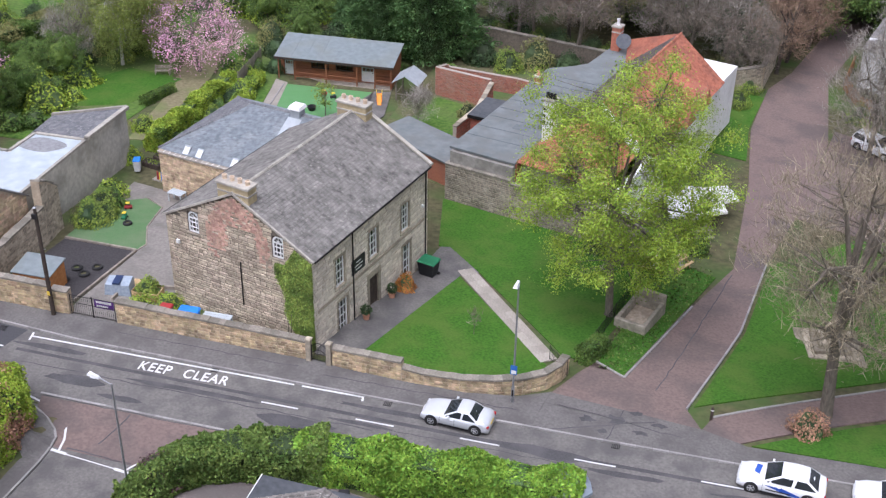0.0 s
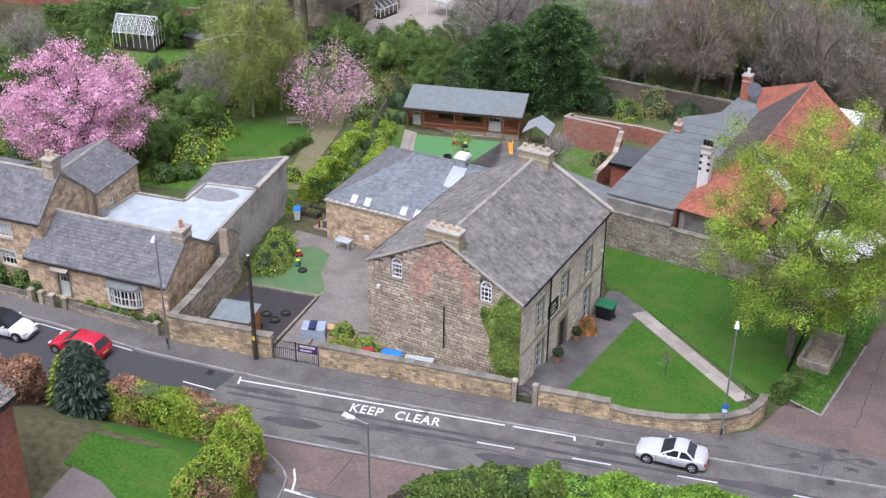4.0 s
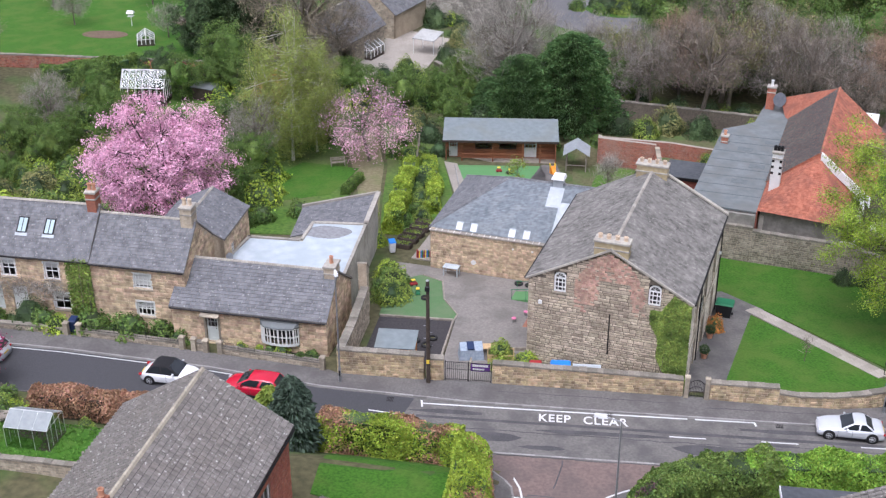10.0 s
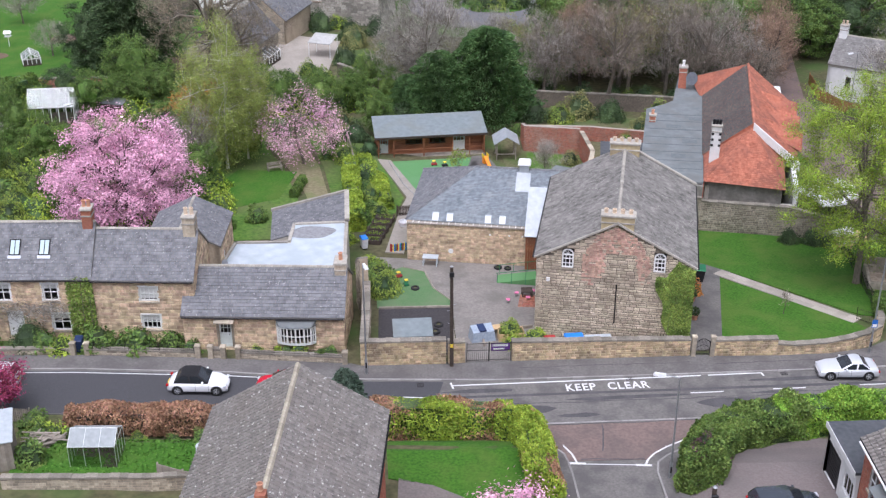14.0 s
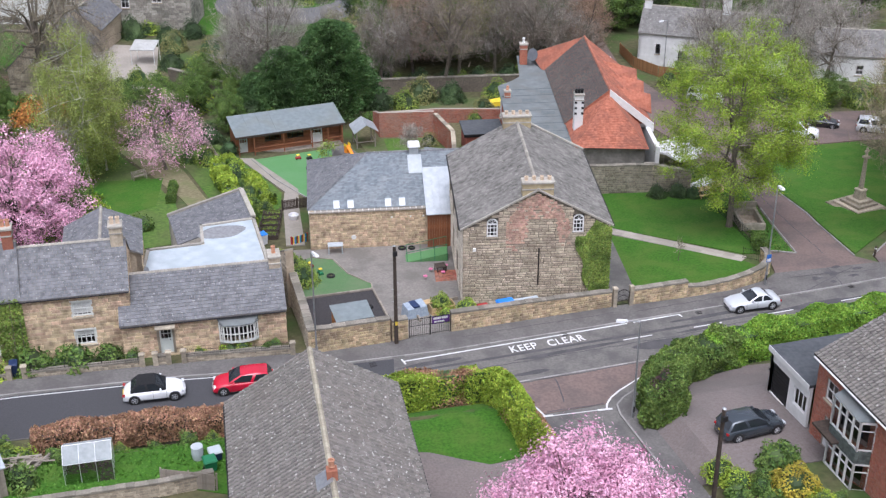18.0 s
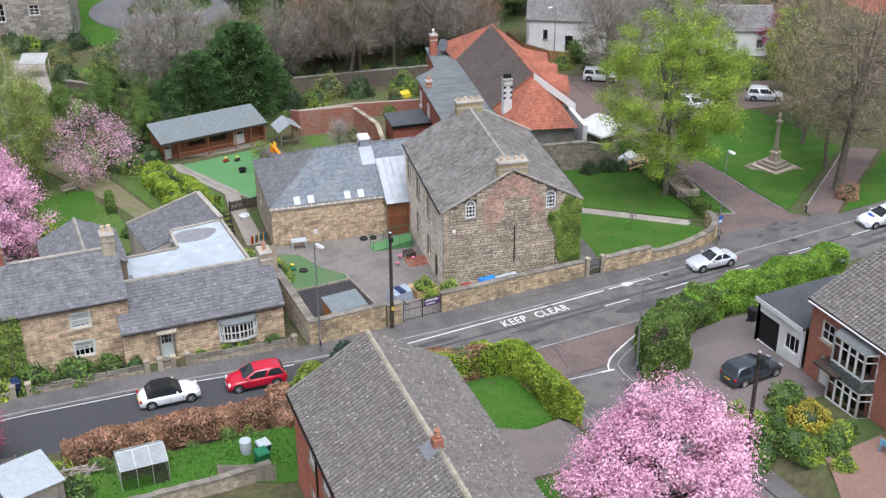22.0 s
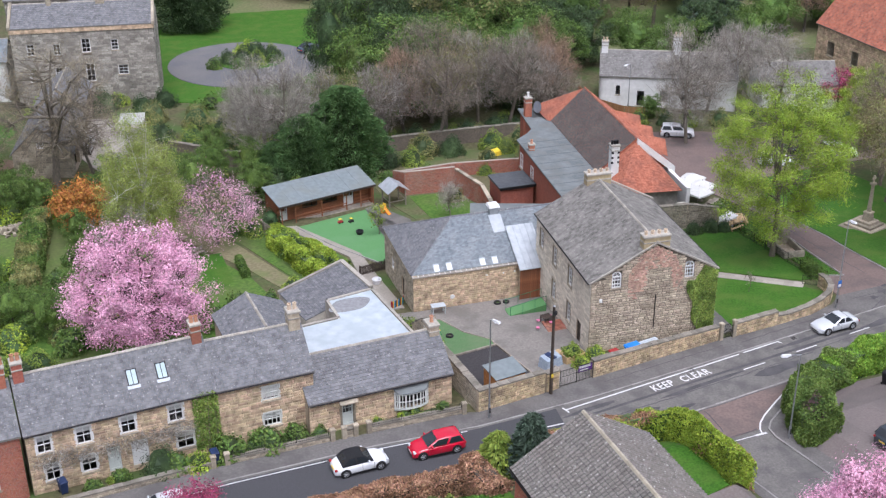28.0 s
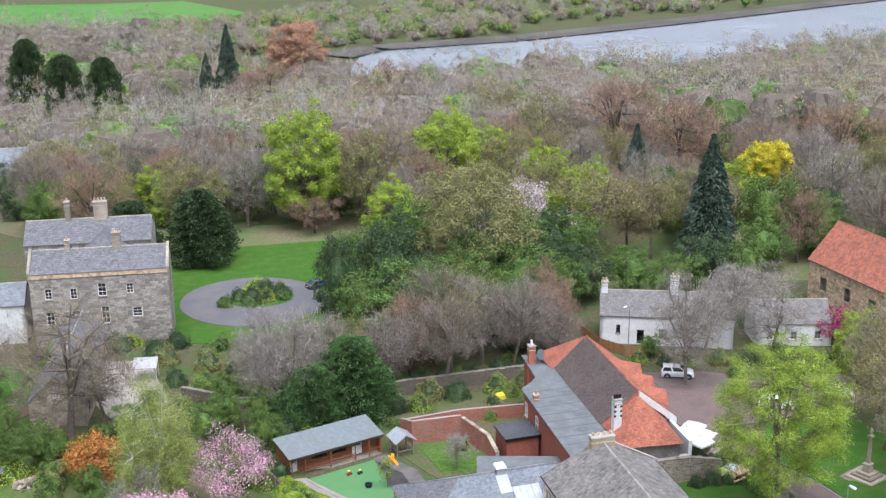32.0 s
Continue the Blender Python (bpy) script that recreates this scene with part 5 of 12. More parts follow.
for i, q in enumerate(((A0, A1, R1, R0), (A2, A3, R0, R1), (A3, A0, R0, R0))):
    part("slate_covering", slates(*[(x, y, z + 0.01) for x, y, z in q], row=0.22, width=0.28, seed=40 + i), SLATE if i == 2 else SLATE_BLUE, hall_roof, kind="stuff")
ridge_tiles(hall_roof, (hp, 5.4, hr + 0.06), (15.3, 5.4, hr + 0.06), SLATE)
ridge_tiles(hall_roof, (-0.15, 0.15, he + 0.08), (hp, 5.4, hr + 0.06), SLATE, r=0.1)
ridge_tiles(hall_roof, (-0.15, 10.75, he + 0.08), (hp, 5.4, hr + 0.06), SLATE, r=0.1)
cop = Shape().block(0, 1, -0.26, 0.26, 0, 0.14, 0.04).mesh("coping_stone", surface("limewashed_coping", (0.56, 0.53, 0.48), (0.74, 0.71, 0.66), 4, 0.9, 0.3, vary=0.15))
for i in range(26):
    ob = new("coping_stone", cop)
    ob.parent, ob.matrix_local = A.ob, Matrix.Translation((i * 0.408 - 0.05, 0.16, 3.75)) @ Matrix.Diagonal((0.395, 1, 1, 1))
for u in (2.35, 3.55, 6.75, 7.95):
    k = thing("skylight", "small white-framed roof skylight", "skylight", A.ob.matrix_world @ Matrix.Translation((u, 0.5, he + 0.21)) @ Euler((math.atan2(hr - he, 5.25) + 0.2, 0, 0)).to_matrix().to_4x4(), "skylights of the hall")
    part("frame", Shape().box(-0.27, 0.27, -0.32, 0.36, 0, 0.09).box(-0.27, 0.27, 0.36, 0.42, 0, 0.14), METAL_ROOF, k)
    part("pane", Shape().box(-0.22, 0.22, -0.29, 0.3, 0.092, 0.1), WHITE, k, "milky white pane")
vent = thing("roof_vent", "white metal box vent on the hall ridge", "vent", A.ob.matrix_world @ Matrix.Translation((9.35, 5.4, hr)))
part("upstand", Shape().box(-0.4, 0.4, -0.4, 0.4, -0.3, 0.55), METAL_ROOF, vent)
part("hood", Shape().hexa([(-0.55, -0.55, 0.55), (0.55, -0.55, 0.55), (0.55, 0.55, 0.55), (-0.55, 0.55, 0.55)], [(-0.45, -0.45, 0.8), (0.45, -0.45, 0.8), (0.45, 0.45, 0.8), (-0.45, 0.45, 0.8)]), WHITE, vent)
part("flashing", Shape().hexa([(-0.6, -2.2, -1.17), (0.6, -2.2, -1.17), (0.6, -0.4, -0.2), (-0.6, -0.4, -0.2)], [(-0.6, -2.2, -1.13), (0.6, -2.2, -1.13), (0.6, -0.4, -0.16), (-0.6, -0.4, -0.16)]), METAL_ROOF, vent)
clock = part("wall_clock", Shape().lathe([(0.22, 0), (0.22, 0.04), (0.17, 0.06)], 16), WHITEWASH, A.ob, "round pale wall plaque", m=Matrix.Translation((3.7, -0.04, 1.35)) @ Euler((radians(90), 0, 0)).to_matrix().to_4x4())
for u in (7.0, 8.6, 9.7):
    part("wall_light", Shape().lathe([(0.07, 0), (0.09, 0.06), (0.05, 0.1)], 8), WHITE, A.ob, m=Matrix.Translation((u, -0.04, 3.1)) @ Euler((radians(90), 0, 0)).to_matrix().to_4x4())

# link between hall and house: boarded front under a zinc roof
L = thing("link_porch", "boarded link with a bright zinc lean-to roof", "porch", A.ob.matrix_world @ Matrix.Translation((10.0, -0.2, 0)))
q = [(-0.1, -0.8, 3.55), (2.6, -0.8, 3.55), (2.6, 3.6, 6.02), (-0.1, 3.6, 6.02)]
part("roof", Shape().hexa(q, [(x, y, z + 0.06) for x, y, z in q]), METAL_ROOF, L)
for x in (0.0, 0.6, 1.2, 1.8, 2.4):
    part("roof_seam", Shape().hexa([(x - 0.02, -0.8, 3.6), (x + 0.02, -0.8, 3.6), (x + 0.02, 3.6, 6.07), (x - 0.02, 3.6, 6.07)], [(x - 0.02, -0.8, 3.67), (x + 0.02, -0.8, 3.67), (x + 0.02, 3.6, 6.14), (x - 0.02, 3.6, 6.14)]), METAL_ROOF, L)
bw = Shape().box(0, 1, 0, 1, 0, 1).mesh("board", TIMBER)
for i in range(12):
    ob = new("board", bw)
    ob.parent, ob.matrix_local = L, Matrix.Translation((i * 0.205, -0.6 + 0.01 * (i % 2), -0.6)) @ Matrix.Diagonal((0.195, 0.05, 4.15, 1))
part("back_wall", Shape().box(0, 2.4, -0.5, -0.4, -0.6, 3.5), MORTAR, L)

# ---- bay-windowed cottage ----
C = Building("bay_cottage", "low sandstone cottage with a grey slate roof and bow window", "cottage", -32.75, 1.75, 0.35, -4.0, 11.5, 6.2, MORTAR, STONE, (0.2, 0.3), (0.35, 0.75), 200, 1.5)
ch = [(2.55, 3.45, 0.05, 2.15), (6.75, 9.45, 0.75, 1.95)]
C.wall("s", 2.75, ch)
C.wall("e", lambda u: 2.75 + 2.15 * (u / 3.1 if u < 3.1 else (6.2 - u) / 3.1), singles=80)
C.wall("w", lambda u: 2.75 + 2.15 * (u / 3.1 if u < 3.1 else (6.2 - u) / 3.1), faced=False)
C.wall("n", 2.75, faced=False)
floor_slab(C, 0.05)
_, croof = C.gable_roof(2.75, 4.9, "x", SLATE, 0.25, 0.1, 0.26, 0.36, lift=0.03, singles=90, single_slopes=(0,))
door(C.ob, C.at("s"), 3.0, 0.05, 0.9, 2.1, SAGE, True)
surround(C.ob, C.at("s"), 3.0, 0.05, 0.9, 2.1)
part("door_hood", Shape().hexa([(2.3, -0.6, 2.3), (3.7, -0.6, 2.3), (3.7, 0, 2.42), (2.3, 0, 2.42)], [(2.3, -0.6, 2.38), (3.7, -0.6, 2.38), (3.7, 0, 2.56), (2.3, 0, 2.56)]), STONE_GREY, C.ob)
bay = part("bow_window", Shape(), SAGE, C.ob, "pale bow window with many panes")
bs, bg = Shape(), Shape()
arc = [(8.1 + 1.45 * math.sin(a) * 0.95, -0.62 * math.cos(a) ** 0.8 if abs(a) < 1.5 else 0.0) for a in np.linspace(-1.35, 1.35, 7)]
for i, ((x0, y0), (x1, y1)) in enumerate(zip(arc, arc[1:])):
    for z0, z1 in ((0.6, 0.78), (1.28, 1.36), (1.92, 2.08)):
        bs.hexa([(x0, y0, z0), (x1, y1, z0), (x1, y1 + 0.08, z0), (x0, y0 + 0.08, z0)], [(x0, y0, z1), (x1, y1, z1), (x1, y1 + 0.08, z1), (x0, y0 + 0.08, z1)])
    bs.box(x0 - 0.06, x0 + 0.06, y0, y0 + 0.09, 0.6, 2.08)
    xm, ym = (x0 + x1) / 2, (y0 + y1) / 2
    bs.box(xm - 0.035, xm + 0.035, ym + 0.01, ym + 0.06, 0.7, 2.0)
    bg.add([(x0, y0 + 0.05, 0.7), (x1, y1 + 0.05, 0.7), (x1, y1 + 0.05, 2.0), (x0, y0 + 0.05, 2.0)], [(0, 1, 2, 3)])
bs.box(arc[-1][0] - 0.04, arc[-1][0] + 0.04, arc[-1][1], 0, 0.6, 2.08)
bay.data = bs.mesh("bow_window", PALE_FRAME)
part("pane", bg, GLASS, bay)
part("bay_roof", Shape().add([(x, y - 0.12, 2.1) for x, y in arc] + [(6.6, 0, 2.55), (9.6, 0, 2.55)], [(0, 1, 2, 3, 4, 5, 6, 8, 7)]).add([(x, y - 0.12, 2.06) for x, y in arc] + [(6.6, 0, 2.06), (9.6, 0, 2.06)], [(8, 6, 5, 4, 3, 2, 1, 0, 7)]), FELT_GREY, bay, "grey-blue lead bay roof")
part("bay_base", Shape().add([(x, y, 0.6) for x, y in arc] + [(9.5, 0, 0.35), (6.7, 0, 0.35)], [(0, 7 + 1, 7, 6, 5, 4, 3, 2, 1)]), SAGE, bay)
C.gutter((0, -0.3, 2.62), (11.5, -0.3, 2.62))
chimney(C.ob, 10.7, 11.5, 2.5, 3.7, 4.0, 5.5, STONE_DARK, 1, TERRACOTTA, ph=0.55)

# ---- two-storey cottage beside it, with its rear wing ----
M = Building("stone_cottage", "two-storey sandstone cottage with slate roof and end stack", "cottage", -39.2, 3.3, 0.45, -4.0, 7.3, 5.7, MORTAR, STONE, (0.2, 0.32), (0.35, 0.8), 260, 1.5)
mw = [(4.0, 0.75, 1.35, 1.15), (4.0, 3.05, 1.3, 1.15)]
M.wall("s", 4.85, [(u - w / 2, u + w / 2, z, z + h) for u, z, w, h in mw])
for u, z, w, h in mw:
    window(M.ob, M.at("s"), u, z, w, h, 4, 2, PALE_FRAME, blind=0.92 if z > 2 else 0.4)
    surround(M.ob, M.at("s"), u, z, w, h, PALE_FRAME, 0.1, 0.03)
gt = lambda u: 4.85 + 2.45 * (u / 2.85 if u < 2.85 else (5.7 - u) / 2.85)
M.wall("e", gt, singles=90)
M.wall("w", gt, faced=False)
M.wall("n", 4.85, faced=False)
floor_slab(M, 0.05)
floor_slab(M, 2.5)
M.gable_roof(4.85, 7.3, "x", SLATE, 0.22, 0.08, 0.25, 0.33)
M.gutter((0, -0.28, 4.72), (7.3, -0.28, 4.72))
chimney(M.ob, 6.35, 7.2, 2.35, 3.35, 6.9, 8.5, STONE_DARK, 2, POT_BUFF)
W2 = Building("cottage_wing", "stone rear wing with a gabled slate roof", "cottage wing", -36.3, 8.6, -0.6, -3.0, 5.6, 5.6, MORTAR, STONE, (0.2, 0.3), (0.3, 0.6), 80, 1.5)
gt2 = tri_top(5.6, 5.7, 7.05)
W2.wall("s", gt2, faced=False)
W2.wall("n", gt2, faced=False)
W2.wall("e", 5.7, [(1.5, 2.1, 3.6, 4.5)])
window(W2.ob, W2.at("e"), 1.8, 3.6, 0.6, 0.9, 2, 2, WHITE)
W2.wall("w", 5.7, faced=False)
W2.gable_roof(5.7, 7.05, "y", SLATE, 0.15, 0.15, 0.25, 0.33)
floor_slab(W2, 0.1)
dish = part("satellite_dish", Shape().lathe([(0.02, 0), (0.2, 0.03), (0.33, 0.1), (0.3, 0.1)], 12), STEEL, W2.ob, m=Matrix.Translation((5.75, 0.4, 4.0)) @ Euler((radians(70), 0, radians(60))).to_matrix().to_4x4())

# flat-roofed extension and slate lean-to behind
F = thing("flat_extension", "stone extension with a pale coated flat roof", "extension", Matrix.Identity(4))
poly = [(-31.2, 7.3), (-21.3, 6.6), (-21.3, 16.2), (-25.8, 16.0), (-26.0, 12.8), (-30.2, 12.9)]
part("wall", Shape().prism(poly, -2.5, 3.0), RENDER_GREY, F)
inner = [(-30.95, 7.55), (-21.6, 6.9), (-21.6, 15.95), (-25.6, 15.75), (-25.75, 12.55), (-30.0, 12.6)]
part("roof", Shape().prism(inner, 3.0, 3.06), FLAT_WHITE, F, "pale blue-white roof coating")
blot = [(-24.2 + 1.9 * math.cos(a) + 0.2 * math.sin(3 * a), 14.4 + 1.1 * math.sin(a)) for a in np.linspace(0, 2 * math.pi, 22, endpoint=False)]
part("worn_patch", Shape().prism(blot, 3.06, 3.066), FLAT_WORN, F, "bare worn patch of roof")
par = Shape()
for (x0, y0), (x1, y1) in zip(poly, poly[1:] + poly[:1]):
    l = math.hypot(x1 - x0, y1 - y0)
    nx, ny = -(y1 - y0) / l * 0.24, (x1 - x0) / l * 0.24
    par.hexa([(x0, y0, 3.0), (x1, y1, 3.0), (x1 + nx, y1 + ny, 3.0), (x0 + nx, y0 + ny, 3.0)], [(x0, y0, 3.18), (x1, y1, 3.18), (x1 + nx, y1 + ny, 3.18), (x0 + nx, y0 + ny, 3.18)])
part("coping", par, RIDGE, F)
S = thing("lean_to", "rendered lean-to with a slate roof and worn grey wall", "outbuilding", Matrix.Identity(4))
a, b, c, d = (-27.7, 15.9, 1.55), (-21.5, 16.3, 3.1), (-21.7, 22.5, 2.75), (-28.0, 21.7, 1.45)
part("wall", Shape().hexa([(p[0], p[1], -3.5) for p in (a, b, c, d)], [a, b, c, d]), RENDER_GREY, S)
sl = part("roof", Shape().hexa([(p[0], p[1], p[2] + 0.02) for p in (a, b, c, d)], [(p[0], p[1], p[2] + 0.1) for p in (a, b, c, d)]), SLATE, S)
up = [(p[0], p[1], p[2] + 0.105) for p in (d, a, b, c)]
part("slate_covering", slates(*up, row=0.25, width=0.32, seed=9), SLATE, sl, kind="stuff")
part("coping", Shape().hexa([(-21.6, 16.2, 3.1), (-21.2, 16.2, 3.1), (-21.4, 22.6, 2.75), (-21.8, 22.6, 2.75)], [(-21.6, 16.2, 3.35), (-21.2, 16.2, 3.35), (-21.4, 22.6, 3.0), (-21.8, 22.6, 3.0)]), RIDGE, S)
part("back_verge", Shape().hexa([(-28.1, 21.6, 1.5), (-21.6, 22.4, 2.8), (-21.6, 22.65, 2.8), (-28.1, 21.85, 1.5)], [(-28.1, 21.6, 1.75), (-21.6, 22.4, 3.05), (-21.6, 22.65, 3.05), (-28.1, 21.85, 1.75)]), RIDGE, S)

# ---- terrace of cottages to the west ----
T = Building("cottage_terrace", "terrace of stone cottages with slate roof, skylights and white windows", "cottage terrace", -52.6, 3.75, 0.55, -2.0, 13.4, 5.9, MORTAR, STONE, (0.17, 0.26), (0.3, 0.55), 260, 1.5)
tw = [(1.2, 2.95, 1.05, 1.4), (3.9, 2.95, 1.1, 1.4), (7.0, 2.95, 1.1, 1.4), (10.4, 2.95, 1.1, 1.4), (1.5, 0.55, 1.05, 1.4), (4.0, 0.55, 1.1, 1.4), (10.9, 0.5, 1.3, 1.4)]
td = [(5.75, 0.05, 0.9, 2.05), (7.6, 0.05, 1.2, 2.1)]
T.wall("s", 4.85, [(u - w / 2, u + w / 2, z, z + h) for u, z, w, h in tw + td])
for u, z, w, h in tw:
    window(T.ob, T.at("s"), u, z, w, h, 2, 2, blind=0.3)
    surround(T.ob, T.at("s"), u, z, w, h, WHITE, 0.11, 0.03)
door(T.ob, T.at("s"), 5.75, 0.05, 0.9, 2.05, SAGE)
door(T.ob, T.at("s"), 7.6, 0.05, 1.2, 2.1, WHITE)
gt3 = lambda u: 4.85 + 2.85 * (u / 2.95 if u < 2.95 else (5.9 - u) / 2.95)
T.wall("e", gt3, faced=False)
T.wall("w", gt3, faced=False)
T.wall("n", 4.85, faced=False)
floor_slab(T, 0.05)
floor_slab(T, 2.6)
T.gable_roof(4.85, 7.7, "x", SLATE, 0.22, 0.08, 0.24, 0.3)
T.gutter((0, -0.28, 4.72), (13.4, -0.28, 4.72))
chimney(T.ob, 12.6, 13.3, 2.5, 3.4, 7.0, 8.9, BRICK, 2, TERRACOTTA)
chimney(T.ob, 0.1, 0.8, 2.5, 3.4, 7.0, 8.9, BRICK, 2, TERRACOTTA)
sl_rot = Euler((math.atan2(2.85, 2.95), 0, 0)).to_matrix().to_4x4()
for u in (7.9, 10.0):
    k = thing("roof_window", "tall black-framed roof window in slates", "roof window", T.ob.matrix_world @ Matrix.Translation((u, 1.5, 4.85 + 1.5 * 2.85 / 2.95 + 0.2)) @ sl_rot, "roof windows of the terrace")
    part("frame", Shape().box(-0.38, 0.38, -0.6, -0.54, 0, 0.1).box(-0.38, 0.38, 0.54, 0.6, 0, 0.1).box(-0.38, -0.32, -0.54, 0.54, 0, 0.1).box(0.32, 0.38, -0.54, 0.54, 0, 0.1).box(-0.02, 0.02, -0.54, 0.54, 0.05, 0.1), IRON, k)
    # opaque pane; the reflected sky is put into its pale colour
    part("pane", Shape().box(-0.32, 0.32, -0.54, 0.54, 0.04, 0.06), surface("sky_glass", (0.35, 0.45, 0.47), (0.4, 0.5, 0.52), 1, 0.08, 0), k)
    part("flashing", Shape().box(-0.46, 0.46, -0.85, -0.6, 0, 0.03), METAL_ROOF, k)
TB = Building("terrace_outshot", "rear outshots with slate and corrugated roofs", "outbuilding", -52.0, 9.6, 0.0, -2.0, 12.4, 4.2, MORTAR, None, dig=2)
for sd, h in (("s", 5.3), ("n", 3.8)):
    TB.wall(sd, h, faced=False)
for sd in "ew":
    TB.wall(sd, lambda u: 5.3 - 1.5 * u / 4.2 if True else 0, faced=False)
q = [(-0.1, -0.1, 5.35), (12.5, -0.1, 5.35), (12.5, 4.4, 3.85), (-0.1, 4.4, 3.85)]
ro = part("roof", Shape().hexa(q, [(x, y, z + 0.1) for x, y, z in q]), SLATE, TB.ob)
part("slate_covering", slates((12.5, 4.4, 3.96), (-0.1, 4.4, 3.96), (-0.1, -0.1, 5.46), (12.5, -0.1, 5.46), seed=3), SLATE, ro, kind="stuff")
W3 = Building("brick_terrace", "red brick and slate house at the end of the terrace", "house", -60.5, 4.0, 0.6, -2.0, 7.6, 6.0, BRICK_JOINT, BRICK, (0.075, 0.075), (0.21, 0.23), 60, 1.5, "brick", proud=0.012, gap=0.01)
W3.wall("s", 4.9, [(1.5, 2.5, 0.8, 2.1), (4.8, 5.8, 0.8, 2.1), (1.5, 2.5, 3.2, 4.4), (4.8, 5.8, 3.2, 4.4)], singles=60)
for u in (2.0, 5.3):
    window(W3.ob, W3.at("s"), u, 0.8, 1.0, 1.3, 2, 2)
    window(W3.ob, W3.at("s"), u, 3.2, 1.0, 1.2, 2, 2)
gt4 = lambda u: 4.9 + 2.6 * (u / 3 if u < 3 else (6 - u) / 3)
for sd in "ew":
    W3.wall(sd, gt4, faced=False)
W3.wall("n", 4.9, faced=False)
W3.gable_roof(4.9, 7.5, "x", SLATE)
chimney(W3.ob, 6.8, 7.5, 2.5, 3.4, 6.8, 8.8, BRICK, 3, TERRACOTTA)

# ---- the inn behind the lawn ----
I = Building("inn", "old inn with red tiled roofs and grey felt flat roof", "inn", 10.45, 25.7, -2.7, -13.0, 8.2, 22.0, RENDER_GREY, STONE_DARK, (0.2, 0.3), (0.3, 0.6), 120, 1.5)
CONCRETE = surface("stained_grey_render", (0.21, 0.2, 0.175), (0.33, 0.315, 0.28), 3, 0.92, 0.3, 0.7, (0.15, 0.14, 0.12), patch=0.7)
I.wall("s", 2.6, singles=120)
I.wall("e", 4.3, [(6, 7.2, 1.0, 2.4), (9.5, 10.7, 1.0, 2.4), (13, 14.2, 1.0, 2.4), (17, 18, 0, 2.1)], stone=False, faced=False, body=WHITEWASH)
for u in (6.6, 10.1, 13.6):
    window(I.ob, I.at("e"), u, 1.0, 1.2, 1.4, 2, 2)
I.wall("w", 4.0, faced=False)
I.wall("n", tri_top(8.2, 4.1, 8.0), faced=False, body=WHITEWASH)
part("upper_wall", Shape().box(0.1, 6.8, 0.05, 0.45, 2.6, 4.3), CONCRETE, I.ob)
part("gable_wall", Shape().add([(0.2, 5.6, 4.1), (8.1, 5.6, 4.1), (4.05, 5.6, 8.0), (0.2, 5.9, 4.1), (8.1, 5.9, 4.1), (4.05, 5.9, 8.0)], [(0, 1, 2), (3, 5, 4), (0, 2, 5, 3), (1, 4, 5, 2), (0, 3, 4, 1)]), WHITEWASH, I.ob, "white gable above the lower roof")
rid, wz, ez = 8.2, 4.7, 4.55
rs = part("roof", Shape().add([(-0.3, 5.4, wz), (4.05, 5.4, rid), (4.05, 22.2, rid), (-0.3, 22.2, wz), (8.5, 5.4, ez), (8.5, 22.2, ez)], [(0, 1, 2, 3), (1, 4, 5, 2), (0, 3, 5, 4), (0, 4, 1), (3, 2, 5)]), TILE_RED, I.ob)
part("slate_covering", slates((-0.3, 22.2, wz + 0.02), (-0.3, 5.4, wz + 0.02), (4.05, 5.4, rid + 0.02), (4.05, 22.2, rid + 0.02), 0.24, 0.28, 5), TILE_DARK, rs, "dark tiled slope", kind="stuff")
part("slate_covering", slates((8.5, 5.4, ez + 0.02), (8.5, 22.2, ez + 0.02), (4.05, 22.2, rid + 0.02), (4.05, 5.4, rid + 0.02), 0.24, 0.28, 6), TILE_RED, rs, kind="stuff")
ridge_tiles(rs, (4.05, 5.4, rid + 0.08), (4.05, 22.2, rid + 0.08), TILE_RED)
part("bargeboard", Shape().hexa([(4.05, 5.1, rid - 0.75), (8.6, 5.1, ez - 0.75), (8.6, 5.45, ez - 0.75), (4.05, 5.45, rid - 0.75)], [(4.05, 5.1, rid + 0.06), (8.6, 5.1, ez + 0.06), (8.6, 5.45, ez + 0.06), (4.05, 5.45, rid + 0.06)]), WHITE, rs)
ap, sw, se = (4.0, 5.5, 7.75), (-0.15, -0.7, 4.7), (7.05, -0.5, 4.3)
hr_ = part("roof", Shape().add([ap, sw, se, (7.2, 5.5, 4.6), (-0.15, 5.5, 4.7)], [(1, 2, 0), (2, 3, 0), (4, 1, 0), (1, 4, 3, 2)]), TILE_RED, I.ob)
part("slate_covering", slates((sw[0], sw[1], sw[2] + 0.02), (se[0], se[1], se[2] + 0.02), (ap[0], ap[1], ap[2] + 0.02), (ap[0], ap[1], ap[2] + 0.02), 0.24, 0.28, 7), TILE_RED, hr_, kind="stuff")
part("slate_covering", slates((-0.15, 5.5, 4.72), (sw[0], sw[1], sw[2] + 0.02), (ap[0], ap[1], ap[2] + 0.02), (ap[0], ap[1], ap[2] + 0.02), 0.24, 0.28, 8), TILE_RED, hr_, kind="stuff")
nw = part("roof", Shape().add([(4.05, 22.2, rid), (-0.2, 20.4, 4.2), (-1.6, 24.5, 5.6), (-0.2, 27.5, 4.2), (4.05, 27.5, 4.2)], [(0, 1, 2), (0, 2, 3), (0, 3, 4)]), TILE_RED, I.ob)
part("north_wall", Shape().box(-0.2, 8.0, 22.0, 27.3, -1.5, 4.15), WHITEWASH, I.ob)
